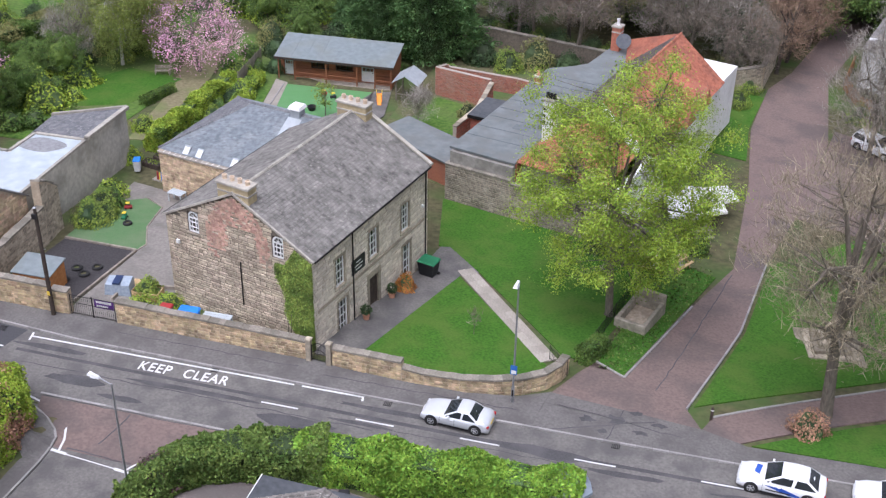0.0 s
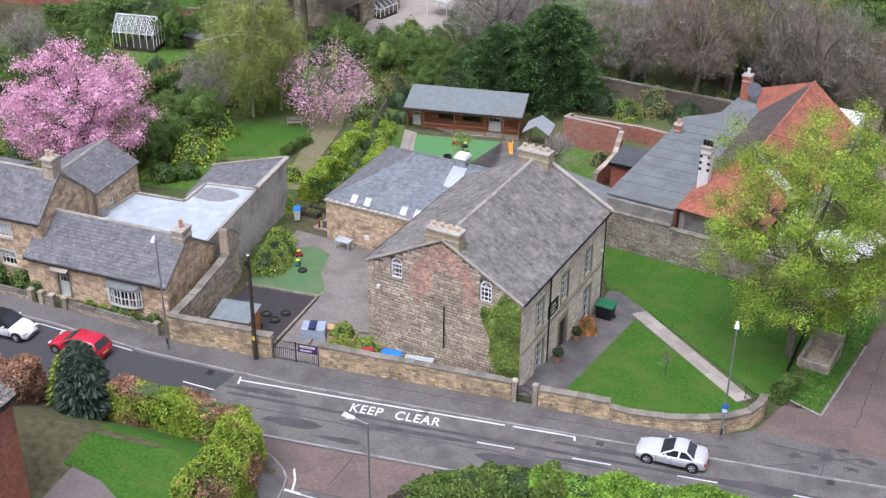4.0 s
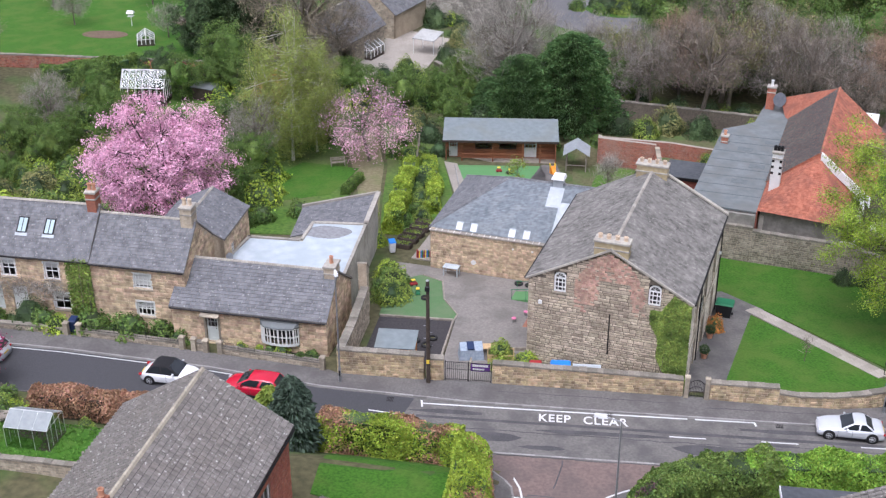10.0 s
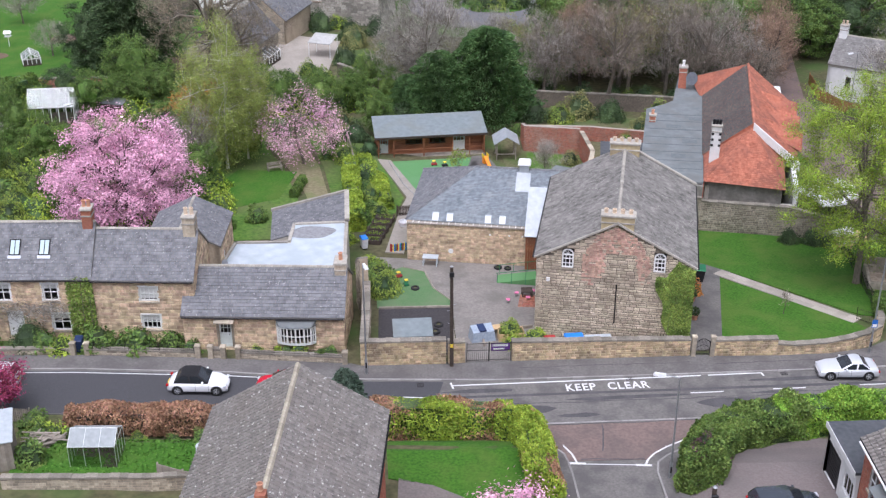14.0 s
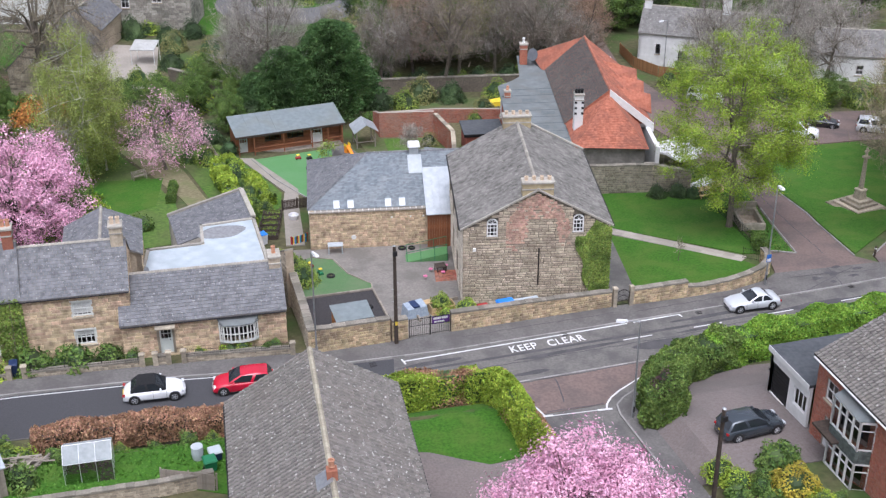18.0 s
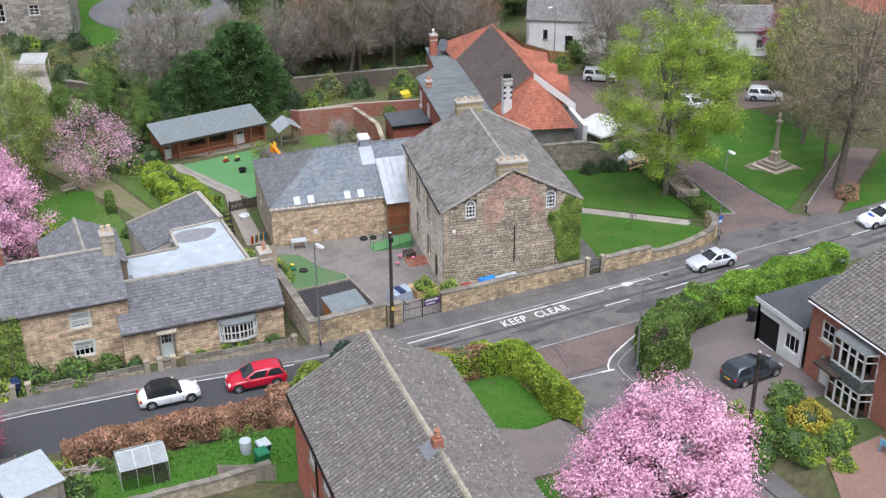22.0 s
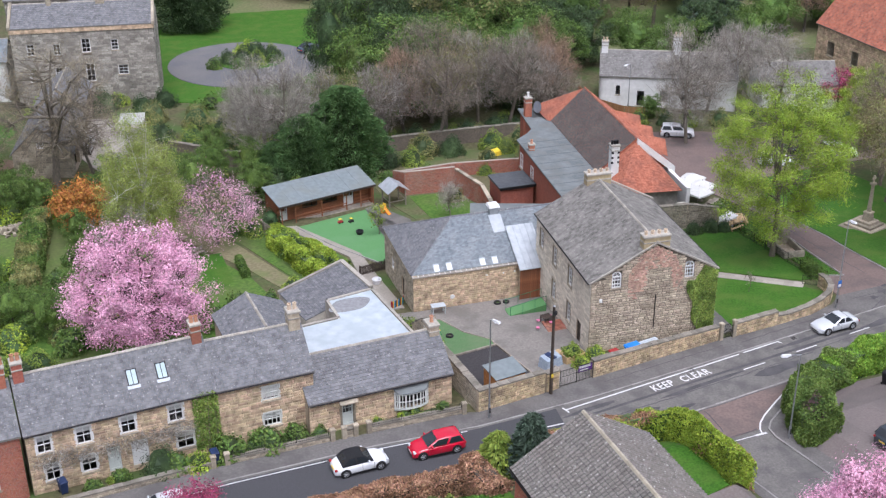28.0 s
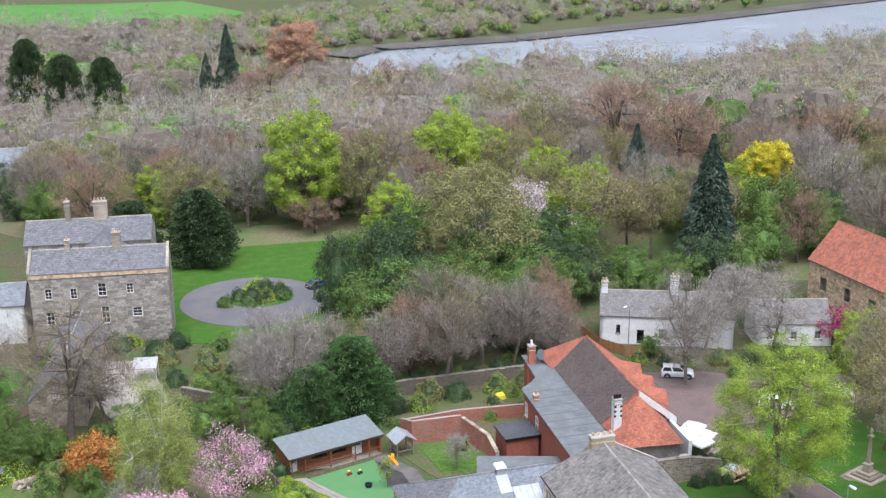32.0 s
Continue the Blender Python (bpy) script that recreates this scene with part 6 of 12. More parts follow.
for v in (9.0, 12.8, 16.6):
    d = part("dormer", Shape().add([(6.2, v - 1.1, 6.0), (8.9, v - 1.1, 4.6), (8.9, v + 1.1, 4.6), (6.2, v + 1.1, 6.0), (5.0, v, 7.4), (8.9, v, 6.3)], [(0, 1, 5, 4), (2, 3, 4, 5), (1, 2, 5), (0, 3, 2, 1), (0, 4, 3)]), TILE_RED, I.ob, "red tiled gabled dormer")
    part("slate_covering", slates((6.2, v - 1.1, 6.02), (8.9, v - 1.1, 4.62), (8.9, v, 6.32), (5.0, v, 7.42), 0.24, 0.28, int(v)), TILE_RED, d, kind="stuff")
wc = chimney(I.ob, 0.25, 1.1, 2.75, 3.6, 3.5, 8.6, WHITEWASH, 3, BLACK, ph=0.4)
for k in range(3):
    part("dark_quoin", Shape().box(0.24, 0.46, 2.73, 2.85, 6.7 + 0.55 * k, 6.93 + 0.55 * k).box(0.89, 1.11, 2.73, 2.85, 6.7 + 0.55 * k, 6.93 + 0.55 * k), IRON, wc)
chimney(I.ob, -2.85, -2.05, 23.4, 24.2, -1.0, 6.9, BRICK, 1, WHITE, ph=0.6)
part("satellite_dish", Shape().lathe([(0.03, 0), (0.4, 0.05), (0.7, 0.2), (0.66, 0.2)], 16), DISH, I.ob, m=Matrix.Translation((-1.6, 23.2, 5.9)) @ Euler((radians(75), 0, radians(30))).to_matrix().to_4x4())
fp = [(-5.6, -0.7), (-0.1, -0.7), (-0.1, 25.6), (-2.6, 26.2), (-3.0, 19.2), (-4.0, 18.0), (-5.6, 16.5)]
part("flat_wing_wall", Shape().prism(fp, -1.5, 4.5), BRICK, I.ob)
fr = part("flat_roof", Shape().prism([(-5.9, -0.9), (-0.2, -0.9), (-0.2, 25.9), (-2.9, 26.5), (-3.3, 19.5), (-4.2, 18.3), (-5.9, 16.7)], 4.5, 4.66), FELT_GREY, I.ob, "patched grey felt flat roof")
FELT_LAP = surface("felt_lap", (0.105, 0.12, 0.122), (0.15, 0.165, 0.168), 3, 0.75, 0.2, 0.7)
lap = random.Random(4)
for i in range(1, 9):
    v = i * 1.9 + lap.uniform(-0.3, 0.3)
    part("felt_seam", Shape().hexa([(-5.8, v - 0.05, 4.66), (-0.3, v + 0.25, 4.66), (-0.3, v + 0.37, 4.66), (-5.8, v + 0.07, 4.66)], [(-5.8, v - 0.05, 4.68), (-0.3, v + 0.25, 4.68), (-0.3, v + 0.37, 4.68), (-5.8, v + 0.07, 4.68)]), FELT_LAP, fr)
for u, v in ((-3.2, 4.4), (-2.2, 8.2), (-3.8, 11.8), (-1.6, 14.2)):
    part("felt_patch", Shape().box(u, u + 1.4, v, v + 0.9, 4.66, 4.672), FELT_LAP, fr)
part("parapet", Shape().box(-5.7, -0.2, -1.15, -0.72, -1.5, 4.4), CONCRETE, I.ob)
chimney(I.ob, -5.5, -4.9, 13.0, 13.6, 4.6, 5.3, BRICK, 1, TERRACOTTA, ph=0.45)
for v in (11.5, 15.5):
    window(I.ob, lambda u, dep, z, v=v: (-5.72 + dep, v - u, z), 0, 1.7, 1.0, 1.7, 2, 2, WHITE)

# low felt-roofed store and boundary walls between inn and playground
B1 = thing("brick_store", "square red brick store with dark felt roof", "outbuilding", Matrix.Translation((2.95, 37.2, -4.2)) @ Euler((0, 0, radians(-9))).to_matrix().to_4x4())
part("wall", Shape().box(0.15, 4.0, 0.1, 3.7, -0.5, 3.4), BRICK, B1)
part("roof", Shape().box(-0.05, 4.2, -0.1, 3.9, 3.4, 3.62), FELT_DARK, B1, "dark felt flat roof")
part("roof_edge", Shape().box(-0.07, 4.22, -0.14, -0.1, 3.3, 3.6), IRON, B1)
B2 = thing("low_store", "long low store with pale felt roof", "outbuilding", Matrix.Translation((-2.4, 33.6, -3.4)) @ Euler((0, 0, radians(-28))).to_matrix().to_4x4())
part("wall", Shape().box(0, 8.6, -2.0, 1.4, -1, 2.7), BRICK, B2)
part("roof", Shape().box(-0.2, 8.8, -2.2, 1.6, 2.7, 2.86), FELT_GREY, B2)


COPING = surface("weathered_coping", (0.17, 0.15, 0.12), (0.29, 0.265, 0.22), 4, 0.92, 0.4, 0.7, (0.12, 0.115, 0.09), vary=0.22)


def stone_wall(name, pts, height, label, mat=STONE, body=MORTAR, thick=0.42, singles=100, course=(0.14, 0.24), length=(0.22, 0.5), category="wall", both=False, coping=True, seed=1, piece="stone", foot=0.5, cope=COPING, gap=0.018, proud=0.035, base=None):
    """A free-standing wall along points; its faced side lies to the right of the way."""
    top_ob = thing(name, label, category, Matrix.Identity(4), kind="structure")
    cop_me = Shape().block(0, 1, -0.5, 0.5, 0, 1, 0.06).mesh("coping_stone", cope)
    rg = random.Random(seed)
    total = sum(math.hypot(b[0] - a[0], b[1] - a[1]) for a, b in zip(pts, pts[1:]))
    hs = height if isinstance(height, (list, tuple)) else [height] * len(pts)
    for i, ((x0, y0), (x1, y1)) in enumerate(zip(pts, pts[1:])):
        l = math.hypot(x1 - x0, y1 - y0)
        d = ((x1 - x0) / l, (y1 - y0) / l)
        g0, g1 = (ground(x0, y0), ground(x1, y1)) if base is None else (base, base)
        t0, t1 = g0 + hs[i], g1 + hs[i + 1]
        fn = lambda u, t0=t0, t1=t1, l=l: t0 + (t1 - t0) * u / l
        lo = min(g0, g1) - foot
        seg = part("wall", wall_panel((x0, y0), d, l, fn, lo, thick, []), body, top_ob)
        masonry(seg, (x0, y0), d, l, fn, min(g0, g1) - 0.1, [], mat, course, length, proud, int(singles * l / total), seed + i * 13, piece, gap)
        if both:
            masonry(seg, (x1 - d[1] * thick, y1 + d[0] * thick), (-d[0], -d[1]), l, lambda u, fn=fn, l=l: fn(l - u), min(g0, g1) - 0.1, [], mat, course, length, proud, 0, seed + i * 13 + 5, piece, gap)
        if coping:
            u = 0.0
            while u < l - 0.02:
                w = min(rg.uniform(0.45, 0.8), l - u)
                if l - u - w < 0.2:
                    w = l - u
                za, zb = fn(u), fn(u + w)
                v = Vector((d[0] * w, d[1] * w, zb - za))
                ob = bpy.data.objects.new("coping_stone", cop_me)
                scene.collection.objects.link(ob)
                ob.parent = seg
                ob.matrix_local = Matrix.Translation((x0 + d[0] * u - d[1] * thick / 2, y0 + d[1] * u + d[0] * thick / 2, za)) @ v.to_track_quat("X", "Z").to_matrix().to_4x4() @ Matrix.Diagonal((w * 0.985, thick + 0.12, rg.uniform(0.1, 0.16), 1))
                u += w
    return top_ob


WARM = surface("orange_sandstone", (0.37, 0.275, 0.155), (0.6, 0.475, 0.3), 4, 0.92, 0.5, 1.1, (0.14, 0.12, 0.092), vary=0.32, patch=0.6, hue=0.014)
stone_wall("wall_yard", [(-20.1, -1.3), (-14.1, -1.2)], 1.95, "weathered sandstone street wall of the yard", WARM, singles=200, seed=3)
stone_wall("wall_gate", [(-13.95, -1.2), (-12.75, -1.12)], 1.75, "sandstone pier beside the yard gate", WARM, singles=30, seed=4, thick=0.5)
stone_wall("wall_street", [(-9.45, -0.97), (-2, -0.75), (3.35, -0.6)], [1.6, 1.5, 1.35], "weathered sandstone street wall with dark coping", WARM, singles=280, seed=5)
stone_wall("wall_lawn", [(5.1, -0.68), (9.6, -0.75), (9.61, -0.75), (11, -0.68), (13.2, -0.5), (15.2, -0.1), (16.8, 0.6), (18.0, 1.6), (18.7, 2.9), (18.9, 4.0)], [1.3, 1.42, 1.0, 0.85, 0.9, 1.0, 1.05, 1.1, 1.2, 1.2], "curved sandstone garden wall with pale coping", WARM, singles=280, seed=6, both=True)
stone_wall("wall_inn", [(4.3, 25.7), (9.9, 24.3)], [3.2, 3.2], "old stone boundary wall behind the lawn", STONE_OLD, singles=80, seed=7, thick=0.5)
stone_wall("wall_inn_front", [(9.9, 24.3), (17.3, 22.6), (21.0, 21.9)], [2.9, 2.8, 2.0], "old stone wall below the inn", STONE_OLD, singles=100, seed=17, thick=0.4)
stone_wall("wall_alley", [(-20.0, 7.0), (-20.0, 2.2), (-20.1, -1.0)], [2.9, 2.2, 1.95], "rough stone wall stepping down beside an alley", STONE_GREY, singles=100, seed=8, both=True, thick=0.5)
stone_wall("wall_alley_high", [(-20.6, 9.6), (-20.4, 8.2), (-20.2, 7.02)], [3.4, 4.4, 4.9], "tall broken stone wall stub", STONE_GREY, singles=80, seed=9, both=True, thick=0.6)
stone_wall("wall_far", [(22.3, 59.3), (14, 60.5), (-4, 63.5), (-18, 66.5), (-24, 74)], 1.9, "long old stone wall below the wood", STONE_GREY, MORTAR_DARK, singles=0, seed=11)
stone_wall("wall_lane_west", [(27.0, 70), (26.2, 62), (22.5, 58.8)], 2.6, "stone wall at the lane's bend", STONE_GREY, singles=0, seed=12, both=True)
stone_wall("wall_garden_west", [(-82, 68.6), (-53.0, 69.4), (-46, 70)], 1.6, "brick and stone garden wall with pale coping", BRICK_OLD, BRICK_JOINT, singles=0, seed=14)
stone_wall("brick_ruin", [(-3.5, 48.2), (2.3, 46.8)], [2.9, 3.0], "roofless red brick wall", BRICK_OLD, BRICK_JOINT, 0.35, 200, (0.075, 0.075), (0.21, 0.24), both=False, coping=False, seed=15, piece="brick", gap=0.012, proud=0.012)
stone_wall("brick_ruin_side", [(2.3, 46.8), (2.6, 41), (1.6, 37)], [2.7, 2.4, 1.8], "long red brick garden wall", BRICK_OLD, BRICK_JOINT, 0.35, 120, (0.075, 0.075), (0.21, 0.24), both=True, seed=16, piece="brick", gap=0.012, proud=0.012, cope=STONE_GREY)
stone_wall("brick_ruin_back", [(-3.4, 51.5), (4, 51), (12.5, 48.6)], 1.7, "low crumbling brick wall", BRICK_OLD, BRICK_JOINT, 0.35, 60, (0.075, 0.075), (0.21, 0.24), coping=False, seed=18, piece="brick", gap=0.012, proud=0.012)
stone_wall("brick_ruin_west", [(-3.5, 51.5), (-3.5, 48.2)], [2.0, 2.9], "crumbling brick wall end", BRICK_OLD, BRICK_JOINT, 0.35, 40, (0.075, 0.075), (0.21, 0.24), coping=False, seed=19, piece="brick", gap=0.012, proud=0.012, both=True)
# low walls of the cottage front gardens
stone_wall("garden_wall", [(-39.4, 0.75), (-31.8, 0.15)], 0.5, "low stone garden wall with iron rail", STONE_GREY, singles=60, seed=20, thick=0.3)
stone_wall("garden_wall", [(-30.6, 0.05), (-29.9, 0.0)], 0.7, "low stone garden wall", STONE_GREY, singles=6, seed=21, thick=0.3)
stone_wall("garden_wall", [(-28.7, -0.1), (-21.3, -0.95)], 0.55, "low stone garden wall with iron rail", STONE_GREY, singles=60, seed=22, thick=0.3)
stone_wall("garden_wall", [(-52.6, 1.1), (-40.6, 0.85)], 0.5, "low stone garden wall", STONE_GREY, singles=40, seed=23, thick=0.3)
stone_wall("plot_wall", [(-40, -18.1), (-31.5, -18.4), (-28.4, -18.1)], [0.7, 0.9, 0.9], "low grey stone garden wall", STONE_GREY, MORTAR, 0.3, 60, (0.14, 0.2), (0.25, 0.5), seed=24, proud=0.012)

# ---- the timber playroom ----
K = thing("timber_playroom", "long red timber playroom with pale sheet roof and verandah", "cabin", Matrix.Translation((-19.2, 46.6, -4.45)) @ Euler((0, 0, radians(5))).to_matrix().to_4x4())
KW = 11.5
kh = [(0.35, 1.25, 0.1, 2.05), (3.1, 4.9, 1.0, 1.95), (5.6, 7.4, 1.0, 1.95), (8.2, 9.5, 0.1, 2.05)]
kfront = part("front_wall", wall_panel((0, 1.0), (1, 0), KW, lambda u: 2.45, 0, 0.12, kh), TIMBER, K)
for z in range(12):
    edges = [0.0, KW]
    for h0, h1, k0, k1 in kh:
        if z * 0.2 + 0.2 > k0 and z * 0.2 < k1:
            edges += [h0, h1]
    edges.sort()
    for a, b in zip(edges[::2], edges[1::2]):
        part("board", Shape().box(a, b, 0.97, 1.0, z * 0.2 + 0.01, z * 0.2 + 0.19), TIMBER, kfront)
for a, b, z0, z1 in kh:
    f = lambda u, dep, z: (u, 1.0 + dep, z)
    if z0 > 0.5:
        window(K, f, (a + b) / 2, z0, b - a, z1 - z0, 3, 1, TIMBER_DARK, sill=None)
    else:
        door(K, f, (a + b) / 2, z0, b - a, z1 - z0, SAGE if a < 1 else WHITE, True)
part("side_wall", Shape().hexa([(0, 1.0, 0), (0.1, 1.0, 0), (0.1, 4.0, 0), (0, 4.0, 0)], [(0, 1.0, 2.45), (0.1, 1.0, 2.45), (0.1, 4.0, 2.9), (0, 4.0, 2.9)]), TIMBER, K)
part("side_wall", Shape().hexa([(KW - 0.1, 0.2, 0), (KW, 0.2, 0), (KW, 4.0, 0), (KW - 0.1, 4.0, 0)], [(KW - 0.1, 0.2, 2.3), (KW, 0.2, 2.3), (KW, 4.0, 2.9), (KW - 0.1, 4.0, 2.9)]), TIMBER, K)
part("back_wall", Shape().box(0, KW, 3.9, 4.0, 0, 2.9), TIMBER, K)
q = [(-0.25, -0.25, 2.35), (KW + 0.25, -0.25, 2.35), (KW + 0.25, 4.2, 3.1), (-0.25, 4.2, 3.1)]
kr = part("roof", Shape().hexa(q, [(x, y, z + 0.1) for x, y, z in q]), FELT_PALE, K, "pale grey-green sheet roof")
part("fascia", Shape().box(-0.26, KW + 0.26, -0.3, -0.25, 2.22, 2.44), TIMBER_DARK, kr)
for i in range(1, 8):
    x = i * KW / 8
    part("roof_joint", Shape().hexa([(x - 0.02, -0.25, 2.45), (x + 0.02, -0.25, 2.45), (x + 0.02, 4.2, 3.2), (x - 0.02, 4.2, 3.2)], [(x - 0.02, -0.25, 2.47), (x + 0.02, -0.25, 2.47), (x + 0.02, 4.2, 3.22), (x - 0.02, 4.2, 3.22)]), FELT_PALE, kr)
part("deck", Shape().box(0, KW, -0.2, 4.0, -0.3, 0.05), TIMBER_GREY, K)
for x in (0.05, 1.7, 4.9, 8.0, 9.8, KW - 0.1):
    part("post", Shape().box(x, x + 0.1, -0.15, -0.05, 0, 2.35), TIMBER, K)
for x0, x1 in ((1.8, 4.9), (5.0, 8.0), (9.9, 11.4)):
    part("rail", Shape().box(x0, x1, -0.13, -0.07, 0.85, 0.93).box(x0, x1, -0.12, -0.08, 0.45, 0.52), TIMBER, K)
part("floor", Shape().box(0.1, KW - 0.1, 1.1, 3.9, 0.05, 0.1), ROOM, K)
P = thing("play_shelter", "small timber shelter with pale sheet roof", "shelter", Matrix.Translation((-5.6, 46.6, -4.5)) @ Euler((0, 0, radians(0))).to_matrix().to_4x4())
for x, y in ((-1, -1), (1, -1), (1, 1), (-1, 1)):
    part("post", Shape().box(x - 0.06, x + 0.06, y - 0.06, y + 0.06, 0, 1.9), TIMBER_GREY, P)
for sx in (-1, 1):
    q = [(0, -1.4, 2.75), (0, 1.4, 2.75), (sx * 1.35, 1.4, 1.9), (sx * 1.35, -1.4, 1.9)]
    part("roof", Shape().hexa(q, [(x, y, z + 0.06) for x, y, z in q]), METAL_ROOF, P)
part("rail", Shape().box(-1, 1, -1.04, -0.98, 0.7, 0.78).box(-1.04, -0.98, -1, 1, 0.7, 0.78).box(0.98, 1.04, -1, 1, 0.7, 0.78), TIMBER_GREY, P)

# ---- the brick house in front ----
N = Building("brick_house", "red brick house with a long brown tiled roof", "house", -29.1, -41.0, 3.0, -5.0, 8.9, 21.8, BRICK_JOINT, BRICK, (0.075, 0.075), (0.215, 0.235), 200, 1.5, "brick", proud=0.012, gap=0.012)
nh = [(3.1, 4.3, 4.0, 5.2), (5.9, 7.3, 4.2, 5.2), (3.0, 3.9, 0.1, 2.2), (6.0, 7.4, 1.0, 2.2)]
N.wall("w", 6.45, nh, singles=200)
for a, b, z0, z1 in nh:
    if z0 < 0.5:
        door(N.ob, N.at("w"), (a + b) / 2, z0, b - a, z1 - z0, WHITE, True)
    else:
        window(N.ob, N.at("w"), (a + b) / 2, z0, b - a, z1 - z0, 2, 1, WHITE)
pipe(N.ob, [(-0.08, 21.8 - 4.9, 6.4), (-0.08, 21.8 - 4.9, 0)])
pipe(N.ob, [(-0.08, 21.8 - 8.2, 6.4), (-0.08, 21.8 - 8.2, 0)])
eh2 = [(13.0, 14.6, 0.4, 2.2), (17.6, 18.8, 3.9, 5.1), (14.6, 15.8, 3.9, 5.1), (17.3, 19.6, 0.1, 2.3)]
N.wall("e", 6.45, eh2, singles=150)
for a, b, z0, z1 in eh2:
    window(N.ob, N.at("e"), (a + b) / 2, z0, b - a, z1 - z0, 2, 1, WHITE)
gtop = tri_top(8.9, 6.45, 9.2)
N.wall("n", gtop, singles=60)
N.wall("s", gtop, faced=False)
floor_slab(N, 0.05)
floor_slab(N, 3.2)
_, nroof = N.gable_roof(6.45, 9.15, "y", TILE_BROWN, 0.3, 0.15, 0.32, 0.3, ridge=None, lift=0.05, singles=90, rolled=True)
ridge_tiles(nroof, (4.45, -0.1, 9.38), (4.45, 21.9, 9.38), surface("mossy_ridge", (0.3, 0.27, 0.2), (0.4, 0.36, 0.28), 5, 0.9, 0.3, vary=0.2), 0.45, 0.15)
chimney(N.ob, 4.2, 4.7, 10.4, 10.9, 9.0, 9.75, BRICK, 1, TERRACOTTA, ph=0.35, cap=False)
part("flashing", Shape().hexa([(3.7, 10.1, 8.96), (4.45, 10.1, 9.42), (4.45, 11.2, 9.42), (3.7, 11.2, 8.96)], [(3.7, 10.1, 9.0), (4.45, 10.1, 9.46), (4.45, 11.2, 9.46), (3.7, 11.2, 9.0)]), STEEL, nroof)
N.gutter((-0.36, 0, 6.25), (-0.36, 21.8, 6.25), IRON)
N.gutter((9.26, 0, 6.25), (9.26, 21.8, 6.25), IRON)
part("porch_roof", Shape().hexa([(8.9, 6.0, 2.6), (10.4, 6.0, 2.2), (10.4, 13.0, 2.2), (8.9, 13.0, 2.6)], [(8.9, 6.0, 2.75), (10.4, 6.0, 2.35), (10.4, 13.0, 2.35), (8.9, 13.0, 2.75)]), FELT_GREY, N.ob)

# ---- bay-fronted house with garage ----
V = Building("bay_house", "brick semi-detached house with white bay windows and tile-hung panels", "house", 7.35, -46.0, 2.0, -1.0, 10.8, 24.6, BRICK_JOINT, BRICK, (0.075, 0.075), (0.215, 0.235), 150, 1.5, "brick", proud=0.012, gap=0.012)
bays = (4.55, 12.2)
vh = [(1.1, 2.3, 3.3, 4.7), (1.4, 2.4, 0.1, 2.2), (8.6, 9.8, 3.3, 4.7), (9.0, 9.9, 0.1, 2.2)]
for c in bays:
    vh += [(c - 1.15, c + 1.15, 0.3, 2.05), (c - 1.15, c + 1.15, 3.05, 4.85)]
V.wall("w", 5.75, vh, singles=150)
for a, b, z0, z1 in vh[:4]:
    if z0 < 0.5:
        door(V.ob, V.at("w"), (a + b) / 2, z0, b - a, z1 - z0, WHITE, True)
    else:
        window(V.ob, V.at("w"), (a + b) / 2, z0, b - a, z1 - z0, 2, 2, WHITE)
